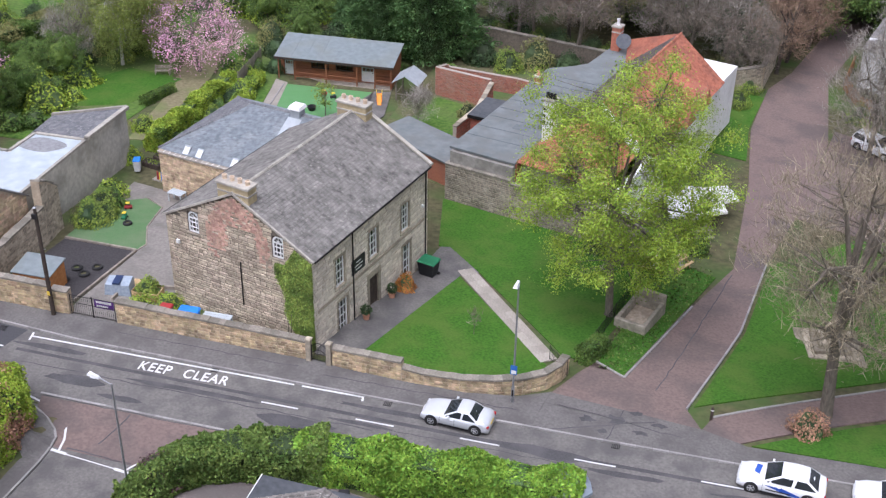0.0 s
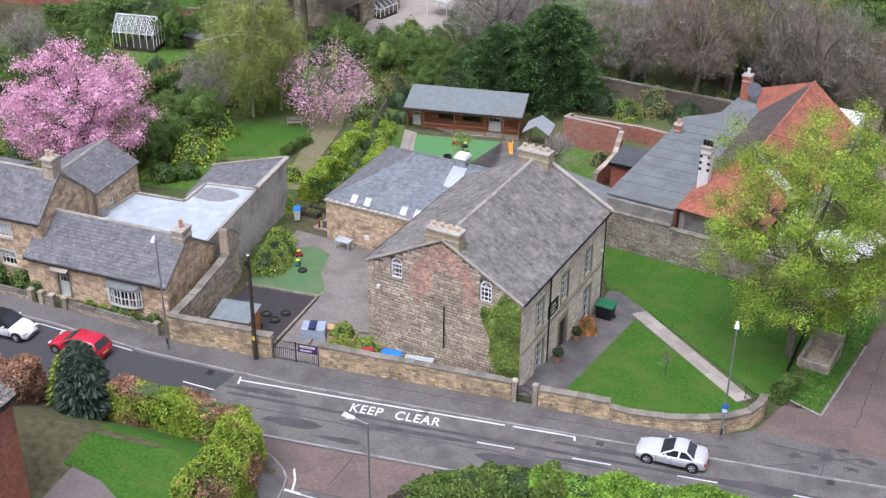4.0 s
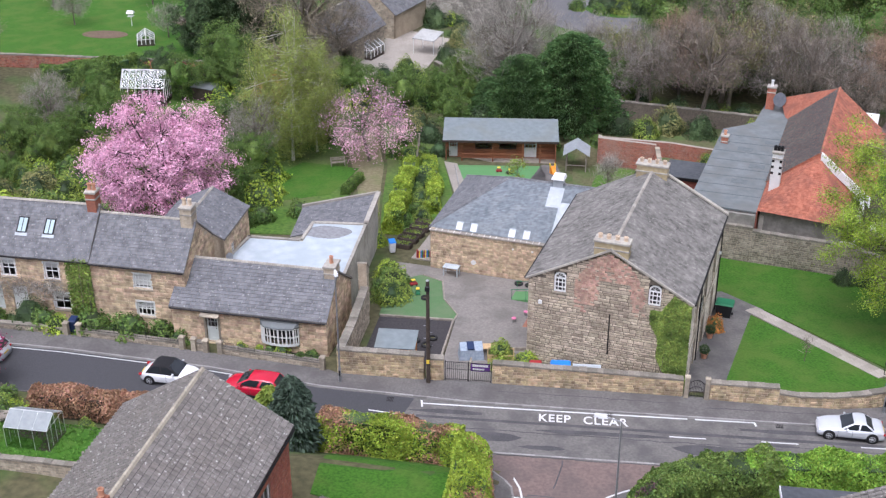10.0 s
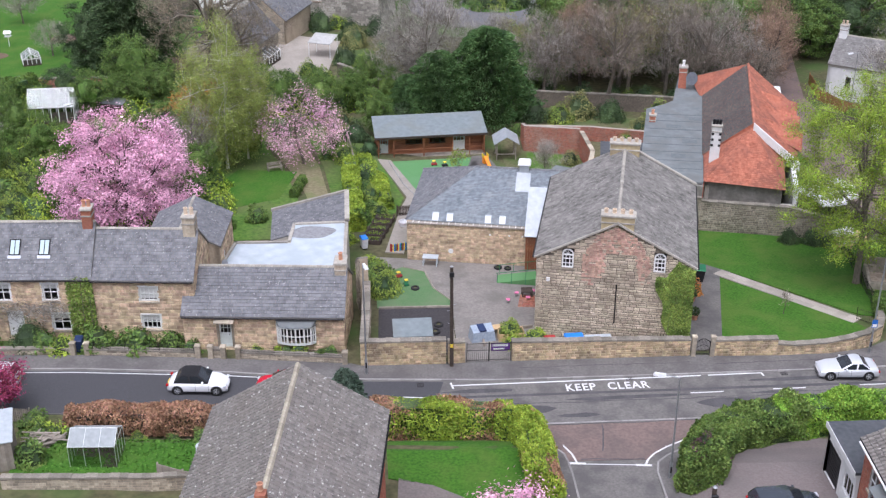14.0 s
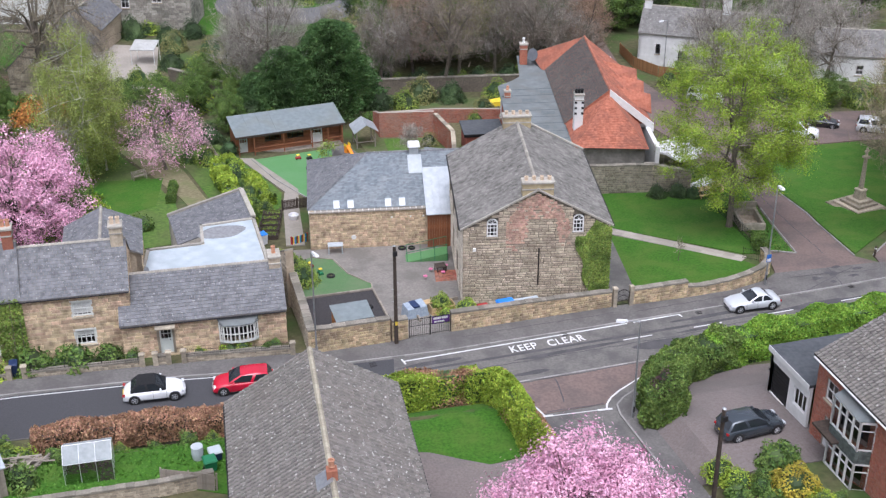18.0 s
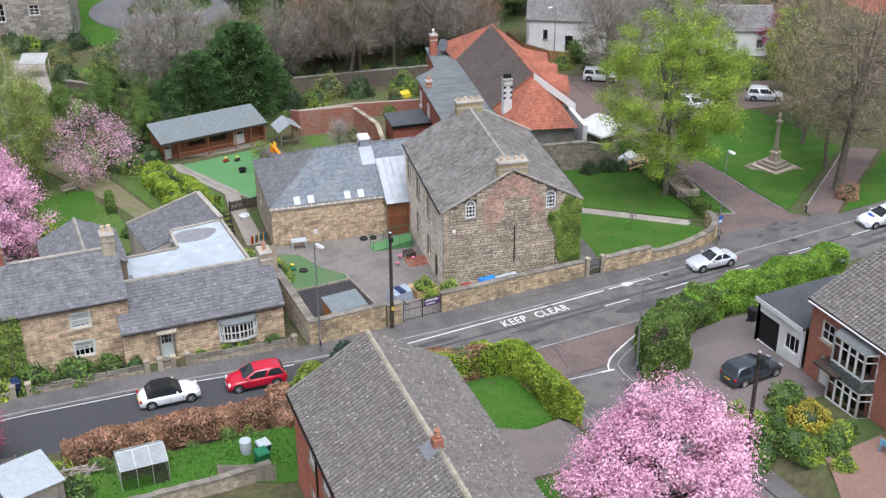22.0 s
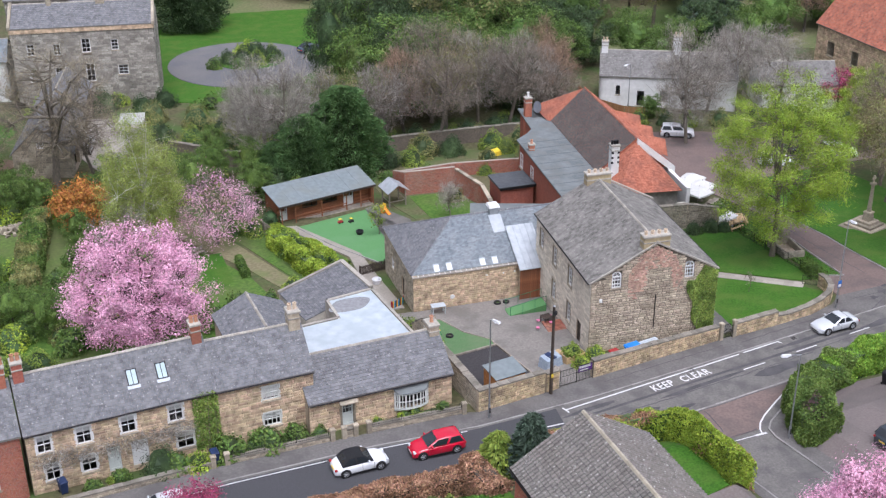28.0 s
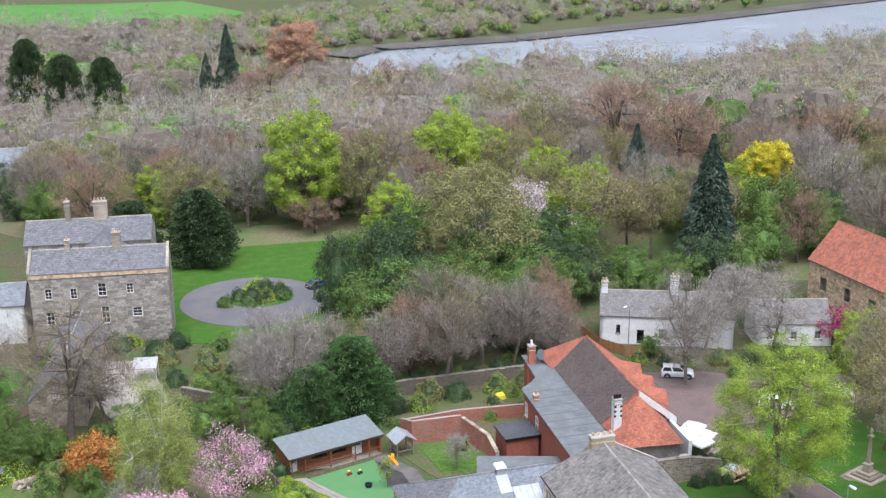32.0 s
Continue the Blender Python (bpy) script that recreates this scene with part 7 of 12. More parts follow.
for c in bays:
    f = V.at("w")
    bay = part("bay", Shape(), WHITE, V.ob, "two-storey bay with white windows")
    s, g, hung = Shape(), Shape(), Shape()
    plan = [(c - 1.75, 0.0), (c - 1.4, -0.8), (c + 1.4, -0.8), (c + 1.75, 0.0)]
    for z0, z1 in ((0.1, 2.1), (2.95, 4.95)):
        for (u0, d0), (u1, d1) in zip(plan, plan[1:]):
            k = 4 if u1 - u0 > 1 else 1
            for y0, y1 in ((z0, z0 + 0.16), (z1 - 0.14, z1), (z0 + (z1 - z0) * 0.68, z0 + (z1 - z0) * 0.68 + 0.07)):
                s.hexa([f(u0, d0, y0), f(u1, d1, y0), f(u1, d1 + 0.08, y0), f(u0, d0 + 0.08, y0)], [f(u0, d0, y1), f(u1, d1, y1), f(u1, d1 + 0.08, y1), f(u0, d0 + 0.08, y1)])
            for i in range(k + 1):
                u, dd = u0 + (u1 - u0) * i / k, d0 + (d1 - d0) * i / k
                s.hexa([f(u - 0.075, dd - 0.01, z0), f(u + 0.075, dd - 0.01, z0), f(u + 0.075, dd + 0.09, z0), f(u - 0.075, dd + 0.09, z0)], [f(u - 0.075, dd - 0.01, z1), f(u + 0.075, dd - 0.01, z1), f(u + 0.075, dd + 0.09, z1), f(u - 0.075, dd + 0.09, z1)])
            g.add([f(u0, d0 + 0.05, z0), f(u1, d1 + 0.05, z0), f(u1, d1 + 0.05, z1), f(u0, d0 + 0.05, z1)], [(0, 1, 2, 3)])
    bay.data = s.mesh("bay", WHITE)
    part("pane", g, GLASS, bay)
    part("bay_base", Shape().add([f(u, d, 0.1) for u, d in plan] + [f(u, d, -1.4) for u, d in plan], [(0, 1, 5, 4), (1, 2, 6, 5), (2, 3, 7, 6), (0, 3, 2, 1)]), BRICK, bay)
    rows = 8
    for j in range(rows):
        z = 2.1 + j * 0.85 / rows
        for (u0, d0), (u1, d1) in zip(plan, plan[1:]):
            k = max(1, int(math.hypot(u1 - u0, d1 - d0) / 0.2))
            for i in range(k):
                a, b = (i + 0.04) / k, (i + 0.96) / k
                p0, p1 = (u0 + (u1 - u0) * a, d0 + (d1 - d0) * a), (u0 + (u1 - u0) * b, d0 + (d1 - d0) * b)
                hung.add([f(p0[0], p0[1] - 0.03, z), f(p1[0], p1[1] - 0.03, z), f(p1[0], p1[1], z + 0.16), f(p0[0], p0[1], z + 0.16)], [(0, 1, 2, 3)])
    part("hung_tiles", hung, surface("dark_green_tile", (0.07, 0.085, 0.08), (0.12, 0.14, 0.13), 4, 0.6, 0.1, vary=0.2), bay, "dark grey-green hung tiles", kind="stuff")
    part("bay_wall", Shape().add([f(u, d, 2.1) for u, d in plan] + [f(u, d, 2.95) for u, d in plan], [(0, 1, 5, 4), (1, 2, 6, 5), (2, 3, 7, 6)]), TIMBER_DARK, bay)
    part("bay_roof", Shape().add([f(u, d - 0.1, 5.0) for u, d in plan] + [f(c - 1.4, 0, 5.35), f(c + 1.4, 0, 5.35)], [(0, 1, 4), (1, 2, 5, 4), (2, 3, 5)]), FELT_GREY, bay)
V.wall("n", tri_top(10.8, 5.75, 8.3), [], singles=60)
V.wall("s", tri_top(10.8, 5.75, 8.3), faced=False)
V.wall("e", 5.75, faced=False)
floor_slab(V, 0.05)
floor_slab(V, 2.7)
V.gable_roof(5.75, 8.3, "y", TILE_BROWN, 0.35, 0.2, 0.32, 0.3, ridge=TILE_BROWN, lift=0.05, rolled=True)
V.gutter((-0.42, 0, 5.6), (-0.42, 24.6, 5.6), WHITE)
part("porch", Shape().box(-1.3, 0, 20.3, 22.5, 2.3, 2.45), TIMBER_DARK, V.ob)
part("step", Shape().box(-1.5, 0, 21.7, 23.6, -0.6, 0.05).box(-2.0, -1.5, 21.7, 23.6, -0.6, -0.12), BRICK, V.ob)
G_ = thing("garage", "white-fronted garage with black door and flat felt roof", "garage", Matrix.Translation((7.8, -20.9, 1.85)))
part("side_wall", Shape().box(0, 7, 4.45, 4.7, -1, 3.1), WHITEWASH, G_)
part("back_wall", Shape().box(6.8, 7, 0, 4.45, -1, 3.1), BRICK, G_)
gf = part("front_wall", wall_panel((0, 4.7), (0, -1), 4.7, lambda u: 3.1, -1, 0.2, [(0.25, 2.35, 0.0, 2.3), (2.95, 4.45, 0.9, 2.2)]), WHITEWASH, G_)
gd = part("garage_door", Shape().box(0.1, 0.16, 2.35, 4.45, 0, 2.3), BLACK, G_, "black slatted garage door")
for i in range(9):
    part("slat", Shape().box(0.07, 0.1, 2.37, 4.43, 0.03 + i * 0.25, 0.22 + i * 0.25), BLACK, gd)
window(G_, lambda u, dep, z: (dep, 4.7 - u, z), 3.7, 0.9, 1.5, 1.3, 3, 1, WHITE, sill=None)
part("roof", Shape().box(-0.15, 7.1, -0.05, 4.85, 3.1, 3.3), FELT_DARK, G_)
part("fascia", Shape().box(-0.19, -0.15, -0.05, 4.89, 2.95, 3.32), WHITE, G_)

# ---- the mansion, barn, white cottages and orange-roofed hall beyond ----
Q = Building("mansion", "tall grey stone mansion with slate roofs and white windows", "mansion", -37.7, 103.2, -5.9, -17.5, 19.4, 8.0, MORTAR_DARK, STONE_MANSION, (0.3, 0.42), (0.5, 1.0), 120, 2)
qw = [(10.0, 7.4, 1.2, 2.0), (13.9, 7.6, 1.0, 1.5), (10.2, 3.2, 1.2, 2.6), (14.7, 4.0, 1.4, 1.4), (6.0, 7.2, 1.0, 1.6), (6.0, 3.4, 1.2, 2.0), (2.5, 7.3, 1.0, 1.6), (2.5, 3.4, 1.2, 2.0)]
Q.wall("s", 11.2, [(u - w / 2, u + w / 2, z, z + h) for u, z, w, h in qw])
for u, z, w, h in qw:
    window(Q.ob, Q.at("s"), u, z, w, h, 2, 3)
    surround(Q.ob, Q.at("s"), u, z, w, h, RIDGE, 0.14, 0.04)
gq = lambda u: 11.2 + 2.3 * (u / 4 if u < 4 else (8 - u) / 4)
Q.wall("e", gq, singles=30)
Q.wall("w", gq, faced=False)
Q.wall("n", 11.2, faced=False)
for z in (0.05, 3.0, 7.0):
    floor_slab(Q, z)
Q.gable_roof(11.2, 13.4, "x", SLATE, 0.2, 0.0, 0.35, 0.45)
part("eaves_band", Shape().box(-0.1, 19.5, -0.16, 0.0, 10.5, 11.1), STONE, Q.ob)
for x in (-0.2, 19.2):
    part("gable_coping", Shape().hexa([(x, -0.3, 11.1), (x + 0.4, -0.3, 11.1), (x + 0.4, 4, 13.5), (x, 4, 13.5)], [(x, -0.3, 11.5), (x + 0.4, -0.3, 11.5), (x + 0.4, 4, 13.9), (x, 4, 13.9)]), STONE_GREY, Q.ob)
chimney(Q.ob, 11.6, 12.8, 3.5, 4.6, 12.6, 15.6, STONE_GREY, 2)
chimney(Q.ob, 4.9, 5.5, 3.5, 4.5, 12.6, 14.8, STONE_GREY, 1)
Q2 = Building("mansion_range", "rear range of the stone mansion", "mansion", -36.6, 113.0, -6.5, -17.5, 18.5, 9.0, MORTAR_DARK, STONE_MANSION, (0.3, 0.42), (0.5, 1.0), 30, 2)
Q2.wall("s", 13.2, [(3.0, 4.2, 9.6, 10.8)])
window(Q2.ob, Q2.at("s"), 3.6, 9.6, 1.2, 1.2, 2, 2)
gq2 = lambda u: 13.2 + 2.4 * (u / 4.5 if u < 4.5 else (9 - u) / 4.5)
Q2.wall("e", gq2, singles=0)
Q2.wall("w", gq2, faced=False)
Q2.wall("n", 13.2, faced=False)
Q2.gable_roof(13.2, 15.6, "x", SLATE, 0.2, 0.1, 0.35, 0.45)
Q2.ob["label"] = "rear range of the grey stone mansion with tall stacks"
chimney(Q2.ob, 10.0, 12.0, 4.0, 5.0, 14.8, 18.2, STONE_GREY, 4, POT_BUFF)
chimney(Q2.ob, 5.8, 6.5, 4.0, 5.0, 14.8, 18.4, STONE_GREY, 1)
X = thing("mansion_link", "slate-roofed link between mansion ranges", "mansion link", Q.ob.matrix_world @ Matrix.Translation((6.5, 8.0, 0)))
part("wall", Shape().box(0, 7, 0, 4, -2, 11.4), MORTAR_DARK, X)
part("roof", Shape().add([(-0.2, -2, 11.6), (7.2, -2, 11.6), (7.2, 6, 11.6), (-0.2, 6, 11.6), (3.5, 0, 14.4), (3.5, 5, 14.4)], [(0, 1, 4), (1, 2, 5, 4), (2, 3, 5), (3, 0, 4, 5)]), SLATE, X)
Y = Building("white_annexe", "white-walled annexe with slate roof beside the mansion", "annexe", -46.5, 108.5, -6.0, -17.5, 8.5, 7.0, WHITEWASH, None, dig=2)
for sd in "sn":
    Y.wall(sd, 6.0, faced=False)
gy_ = lambda u: 6.0 + 2.2 * (u / 3.5 if u < 3.5 else (7 - u) / 3.5)
for sd in "ew":
    Y.wall(sd, gy_, faced=False)
Y.gable_roof(6.0, 8.2, "x", SLATE_BLUE, row=0.4, width=0.5)
D1 = Building("stone_barn", "stone barn with slate roof and a round gable window", "barn", -43.0, 74.2, -4.9, -20.0, 6.8, 12.5, MORTAR, STONE_GREY, (0.25, 0.35), (0.4, 0.8), 60, 2)
D1.wall("s", tri_top(6.8, 3.3, 6.6), [(3.0, 3.8, 3.9, 4.7)])
window(D1.ob, D1.at("s"), 3.4, 3.9, 0.8, 0.8, 2, 2, WHITE, sill=None)
D1.wall("e", 3.3, [(2.0, 5.0, 0.0, 2.6), (7.5, 8.8, 0.4, 2.2)], singles=30)
D1.wall("n", tri_top(6.8, 3.3, 6.6), faced=False)
D1.wall("w", 3.3, faced=False)
D1.gable_roof(3.3, 6.6, "y", SLATE, 0.3, 0.1, 0.3, 0.4)
window(D1.ob, D1.at("e"), 8.15, 0.4, 1.3, 1.8, 2, 2)
D2 = Building("stone_barn", "stone outbuilding with slate roof beside a glass lean-to", "barn", -37.5, 90.5, -5.5, -20.0, 6.0, 9.0, MORTAR, STONE_GREY, (0.25, 0.35), (0.4, 0.8), 30, 2)
D2.wall("s", tri_top(6, 3.6, 6.0), [(2.2, 3.8, 0.0, 2.4)])
door(D2.ob, D2.at("s"), 3.0, 0, 1.6, 2.4, TIMBER_DARK)
for sd in "ew":
    D2.wall(sd, 3.6, faced=False)
D2.wall("n", tri_top(6, 3.6, 6.0), faced=False)
D2.gable_roof(3.6, 6.0, "y", SLATE, 0.3, 0.1, 0.3, 0.4)
Z = Building("white_cottage", "long whitewashed cottage with grey slate roof", "cottage", 35.8, 67.8, -6.3, -33.0, 19.0, 6.8, WHITEWASH, None, dig=2)
zw = [(2.6, 1.6, 0.6, 1.3), (9.0, 0.9, 1.0, 1.4), (12.0, 0.9, 1.0, 1.4), (15.0, 1.6, 1.1, 1.6), (5.8, 0.1, 1.0, 2.1), (12.0, 3.1, 1.0, 1.0)]
Z.wall("s", 4.3, [(u - w / 2, u + w / 2, z, z + h) for u, z, w, h in zw], faced=False)
for u, z, w, h in zw:
    window(Z.ob, Z.at("s"), u, z, w, h, 2, 2, BLACK)
gz = lambda u: 4.3 + 2.6 * (u / 3.4 if u < 3.4 else (6.8 - u) / 3.4)
for sd in "ew":
    Z.wall(sd, gz, faced=False)
Z.wall("n", 4.3, faced=False)
floor_slab(Z, 0.05)
Z.gable_roof(4.3, 6.9, "x", SLATE_OLD, 0.2, 0.1, 0.3, 0.4)
chimney(Z.ob, 10.0, 11.2, 2.9, 3.9, 6.0, 9.2, WHITEWASH, 2)
chimney(Z.ob, 0.1, 1.0, 2.9, 3.9, 6.0, 8.2, WHITEWASH, 2)
Z2 = Building("white_cottage", "whitewashed house with slate roof behind the parking road", "cottage", 56.0, 57.5, -7.0, -25.0, 11.0, 6.5, WHITEWASH, None, dig=2)
z2w = [(2.0, 0.9, 1.0, 1.3), (5.5, 0.9, 1.0, 1.3), (9.0, 0.9, 1.0, 1.3)]
Z2.wall("s", 3.4, [(u - w / 2, u + w / 2, z, z + h) for u, z, w, h in z2w], faced=False)
for u, z, w, h in z2w:
    window(Z2.ob, Z2.at("s"), u, z, w, h, 2, 2, WHITE)
gz2 = lambda u: 3.4 + 2.4 * (u / 3.25 if u < 3.25 else (6.5 - u) / 3.25)
for sd in "ew":
    Z2.wall(sd, gz2, faced=False)
Z2.wall("n", 3.4, faced=False)
Z2.gable_roof(3.4, 5.8, "x", SLATE_OLD, 0.2, 0.1, 0.3, 0.4)
U = Building("church_hall", "stone hall with a steep orange tiled roof", "hall", 74.0, 40.0, -7.8, -4.0, 10.0, 29.0, MORTAR, STONE, (0.28, 0.4), (0.5, 0.9), 60, 2)
uw = [(u, 3.4, 1.6, 2.2) for u in (3.5, 9.0, 14.5, 20.0)]
U.wall("w", 7.9, [(u - w / 2, u + w / 2, z, z + h) for u, z, w, h in uw])
for u, z, w, h in uw:
    window(U.ob, U.at("w"), u, z, w, h, 4, 2, STONE_GREY)
U.wall("n", tri_top(10, 7.9, 13.2), singles=0)
U.wall("s", tri_top(10, 7.9, 13.2), faced=False)
U.wall("e", 7.9, faced=False)
floor_slab(U, 0.1)
U.gable_roof(7.9, 13.2, "y", TILE_RED, 0.35, 0.2, 0.35, 0.4, ridge=TILE_RED)
CT = Building("church", "grey stone church with slate roof and lean buttresses", "church", -33.5, 252.0, -21.8, -18.0, 17.0, 9.0, MORTAR_DARK, STONE_DARK, (0.35, 0.5), (0.6, 1.1), 0, 2)
CT.wall("s", 7.0, [(13.0, 14.4, 2.5, 5.5), (8.0, 9.4, 2.5, 5.5)])
for u in (13.7, 8.7):
    window(CT.ob, CT.at("s"), u, 2.5, 1.4, 3.0, 2, 3, STONE_GREY)
gc = lambda u: 7.0 + 5.5 * (u / 4.5 if u < 4.5 else (9 - u) / 4.5)
for sd in "ew":
    CT.wall(sd, gc, singles=0)
CT.wall("n", 7.0, faced=False)
CT.gable_roof(7.0, 12.5, "x", SLATE_BLUE, 0.3, 0.1, 0.4, 0.5)
for u in (6, 11, 16.5):
    part("buttress", Shape().hexa([(u - 0.4, -1.2, -2), (u + 0.4, -1.2, -2), (u + 0.4, 0, -2), (u - 0.4, 0, -2)], [(u - 0.4, -0.3, 5.5), (u + 0.4, -0.3, 5.5), (u + 0.4, 0, 6), (u - 0.4, 0, 6)]), STONE_GREY, CT.ob)

# ---- plants ----
def tubes(paths, n=5):
    """Tapered limbs along lists of (place, radius)."""
    s = Shape()
    for path in paths:
        base = len(s.v)
        for i, (p, r) in enumerate(path):
            q = path[min(i + 1, len(path) - 1)][0]
            o = path[max(i - 1, 0)][0]
            d = (Vector(q) - Vector(o)).normalized()
            a = d.orthogonal().normalized()
            b = d.cross(a)
            s.v += [tuple(Vector(p) + (a * math.cos(2 * math.pi * k / n) + b * math.sin(2 * math.pi * k / n)) * r) for k in range(n)]
        for i in range(len(path) - 1):
            for k in range(n):
                s.f.append((base + i * n + k, base + i * n + (k + 1) % n, base + (i + 1) * n + (k + 1) % n, base + (i + 1) * n + k))
    return s


def crown_points(rng, h, r, z0, clumps, flat=0.5, spread=1.0, shell=0.5):
    """Places of the leaf clumps in an uneven crown."""
    c = np.array([0, 0, (z0 + h) / 2])
    rz = (h - z0) / 2
    d = rng.normal(size=(clumps, 3))
    d /= np.linalg.norm(d, axis=1)[:, None]
    bump = 1 + 0.13 * np.sin(3.1 * d[:, 0] + 1.7 * d[:, 2] + rng.uniform(0, 6)) * np.cos(2.7 * d[:, 1] + rng.uniform(0, 6))
    k = (shell + (1 - shell) * rng.uniform(0, 1, clumps) ** 0.5) * bump * rng.uniform(0.85, 1.08, clumps)
    return c + d * np.array([r, r, rz]) * k[:, None]


def limbs(rng, h, z0, pts, trunk_r, fork=0.3, limb_count=7, bend=0.06):
    """Trunk, limbs and branches that reach the clumps."""
    top = np.array([rng.normal() * bend * h, rng.normal() * bend * h, z0 + (h - z0) * 0.72])
    mid = top * 0.45 + np.array([rng.normal(), rng.normal(), 0]) * bend * h * 0.4
    trunk = [((0, 0, -0.3), trunk_r * 1.35), ((0, 0, 0.35), trunk_r), (tuple(mid), trunk_r * 0.7), (tuple(top), trunk_r * 0.22)]
    paths = [trunk]
    idx = rng.choice(len(pts), size=min(limb_count, len(pts)), replace=False)
    nodes = [(mid, trunk_r * 0.6), (top, trunk_r * 0.25)]
    for i in idx:
        e = pts[i]
        t = rng.uniform(fork, 0.95)
        s = mid + (top - mid) * max(0, (t - 0.35)) if t > 0.35 else mid * (t / 0.35)
        m = s * 0.45 + e * 0.55 + np.array([0, 0, 0.08 * h * rng.uniform(-0.4, 1)])
        r0 = trunk_r * 0.45
        paths.append([(tuple(s), r0), (tuple(m), r0 * 0.6), (tuple(e), r0 * 0.2)])
        nodes += [(m, r0 * 0.5), (s * 0.2 + m * 0.8, r0 * 0.5), (e * 0.5 + m * 0.5, r0 * 0.4)]
    places = np.array([n[0] for n in nodes])
    for p in pts:
        j = int(np.argmin(np.linalg.norm(places - p, axis=1) + 0.15 * np.abs(places[:, 2] - p[2])))
        s, r0 = nodes[j]
        m = s * 0.5 + p * 0.5 + rng.normal(size=3) * 0.1
        paths.append([(tuple(s), max(0.015, r0 * 0.5)), (tuple(m), max(0.012, r0 * 0.33)), (tuple(p), 0.008)])
    return paths


def twigs(rng, pts, per, length, width, up=0.5, center=None):
    """Fine bare twigs fanning out of the branch ends."""
    c = np.repeat(pts, per, axis=0)
    n = len(c)
    out = c - (np.array([0, 0, pts[:, 2].min()]) if center is None else center)
    out /= np.linalg.norm(out, axis=1)[:, None] + 1e-6
    d = rng.normal(size=(n, 3)) * 0.75 + out * 0.8
    d[:, 2] += up
    d /= np.linalg.norm(d, axis=1)[:, None]
    l = length * rng.uniform(0.4, 1.2, n)[:, None]
    start = c + rng.normal(size=(n, 3)) * length * 0.35 - d * l * 0.4
    side = np.cross(d, rng.normal(size=(n, 3)))
    side /= np.linalg.norm(side, axis=1)[:, None] + 1e-6
    w = width * rng.uniform(0.6, 1.3, n)[:, None]
    return np.stack([start - side * w, start + side * w, start + d * l + side * w * 0.3, start + d * l - side * w * 0.3], axis=1).reshape(-1, 3)


def spray(rng, pts, per, sigma, size, up=0.3, droop=None, hang=0.0):
    c = np.repeat(pts, per, axis=0)
    n = len(c)
    off = rng.normal(size=(n, 3)) * sigma
    off[:, 2] *= 0.7
    c = c + off
    if hang:
        c[:, 2] -= np.abs(rng.normal(size=n)) * hang
    face = off / sigma * 0.7
    face[:, 2] += 0.75
    return leaf_cloud(c, size, up, rng, face)


def tree(name, label, m, h=10, r=4, z0=2.5, clumps=70, per=110, sigma=0.55, size=0.12, leaf=LEAF_SPRING, bark=BARK, trunk_r=0.22, seed=1, style="leafy", twig=None, limb_count=8, hang=0.0, shell=0.5, category="tree", group="", core=None):
    rng = np.random.default_rng(seed)
    ob = thing(name, label, category, m, group)
    pts = crown_points(rng, h, r, z0, clumps, shell=shell)
    part("trunk", tubes(limbs(rng, h, z0, pts, trunk_r, limb_count=limb_count)), bark, ob, smooth=True)
    if style == "bare":
        part("crown", leaf_mesh("crown", twigs(rng, pts, per, size, 0.017, 0.35), leaf), leaf, ob)
    else:
        part("crown", leaf_mesh("crown", spray(rng, pts, per, sigma, size, 0.4, hang=hang), leaf), leaf, ob)
        if twig:
            part("fine_branching", leaf_mesh("fine_branching", twigs(rng, pts, 14, 1.0, 0.012, 0.2), twig), twig, ob)
    if core:
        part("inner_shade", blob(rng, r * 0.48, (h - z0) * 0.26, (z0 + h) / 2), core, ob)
    return ob


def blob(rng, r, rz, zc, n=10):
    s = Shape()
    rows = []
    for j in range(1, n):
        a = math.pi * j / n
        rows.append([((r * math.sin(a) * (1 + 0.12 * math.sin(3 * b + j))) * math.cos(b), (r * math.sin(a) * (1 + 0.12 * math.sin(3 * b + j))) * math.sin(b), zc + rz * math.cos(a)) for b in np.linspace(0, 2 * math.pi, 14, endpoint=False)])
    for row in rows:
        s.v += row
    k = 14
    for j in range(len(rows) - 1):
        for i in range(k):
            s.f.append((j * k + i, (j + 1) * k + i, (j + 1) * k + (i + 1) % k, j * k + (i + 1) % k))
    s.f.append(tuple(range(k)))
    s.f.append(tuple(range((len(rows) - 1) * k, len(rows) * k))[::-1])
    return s


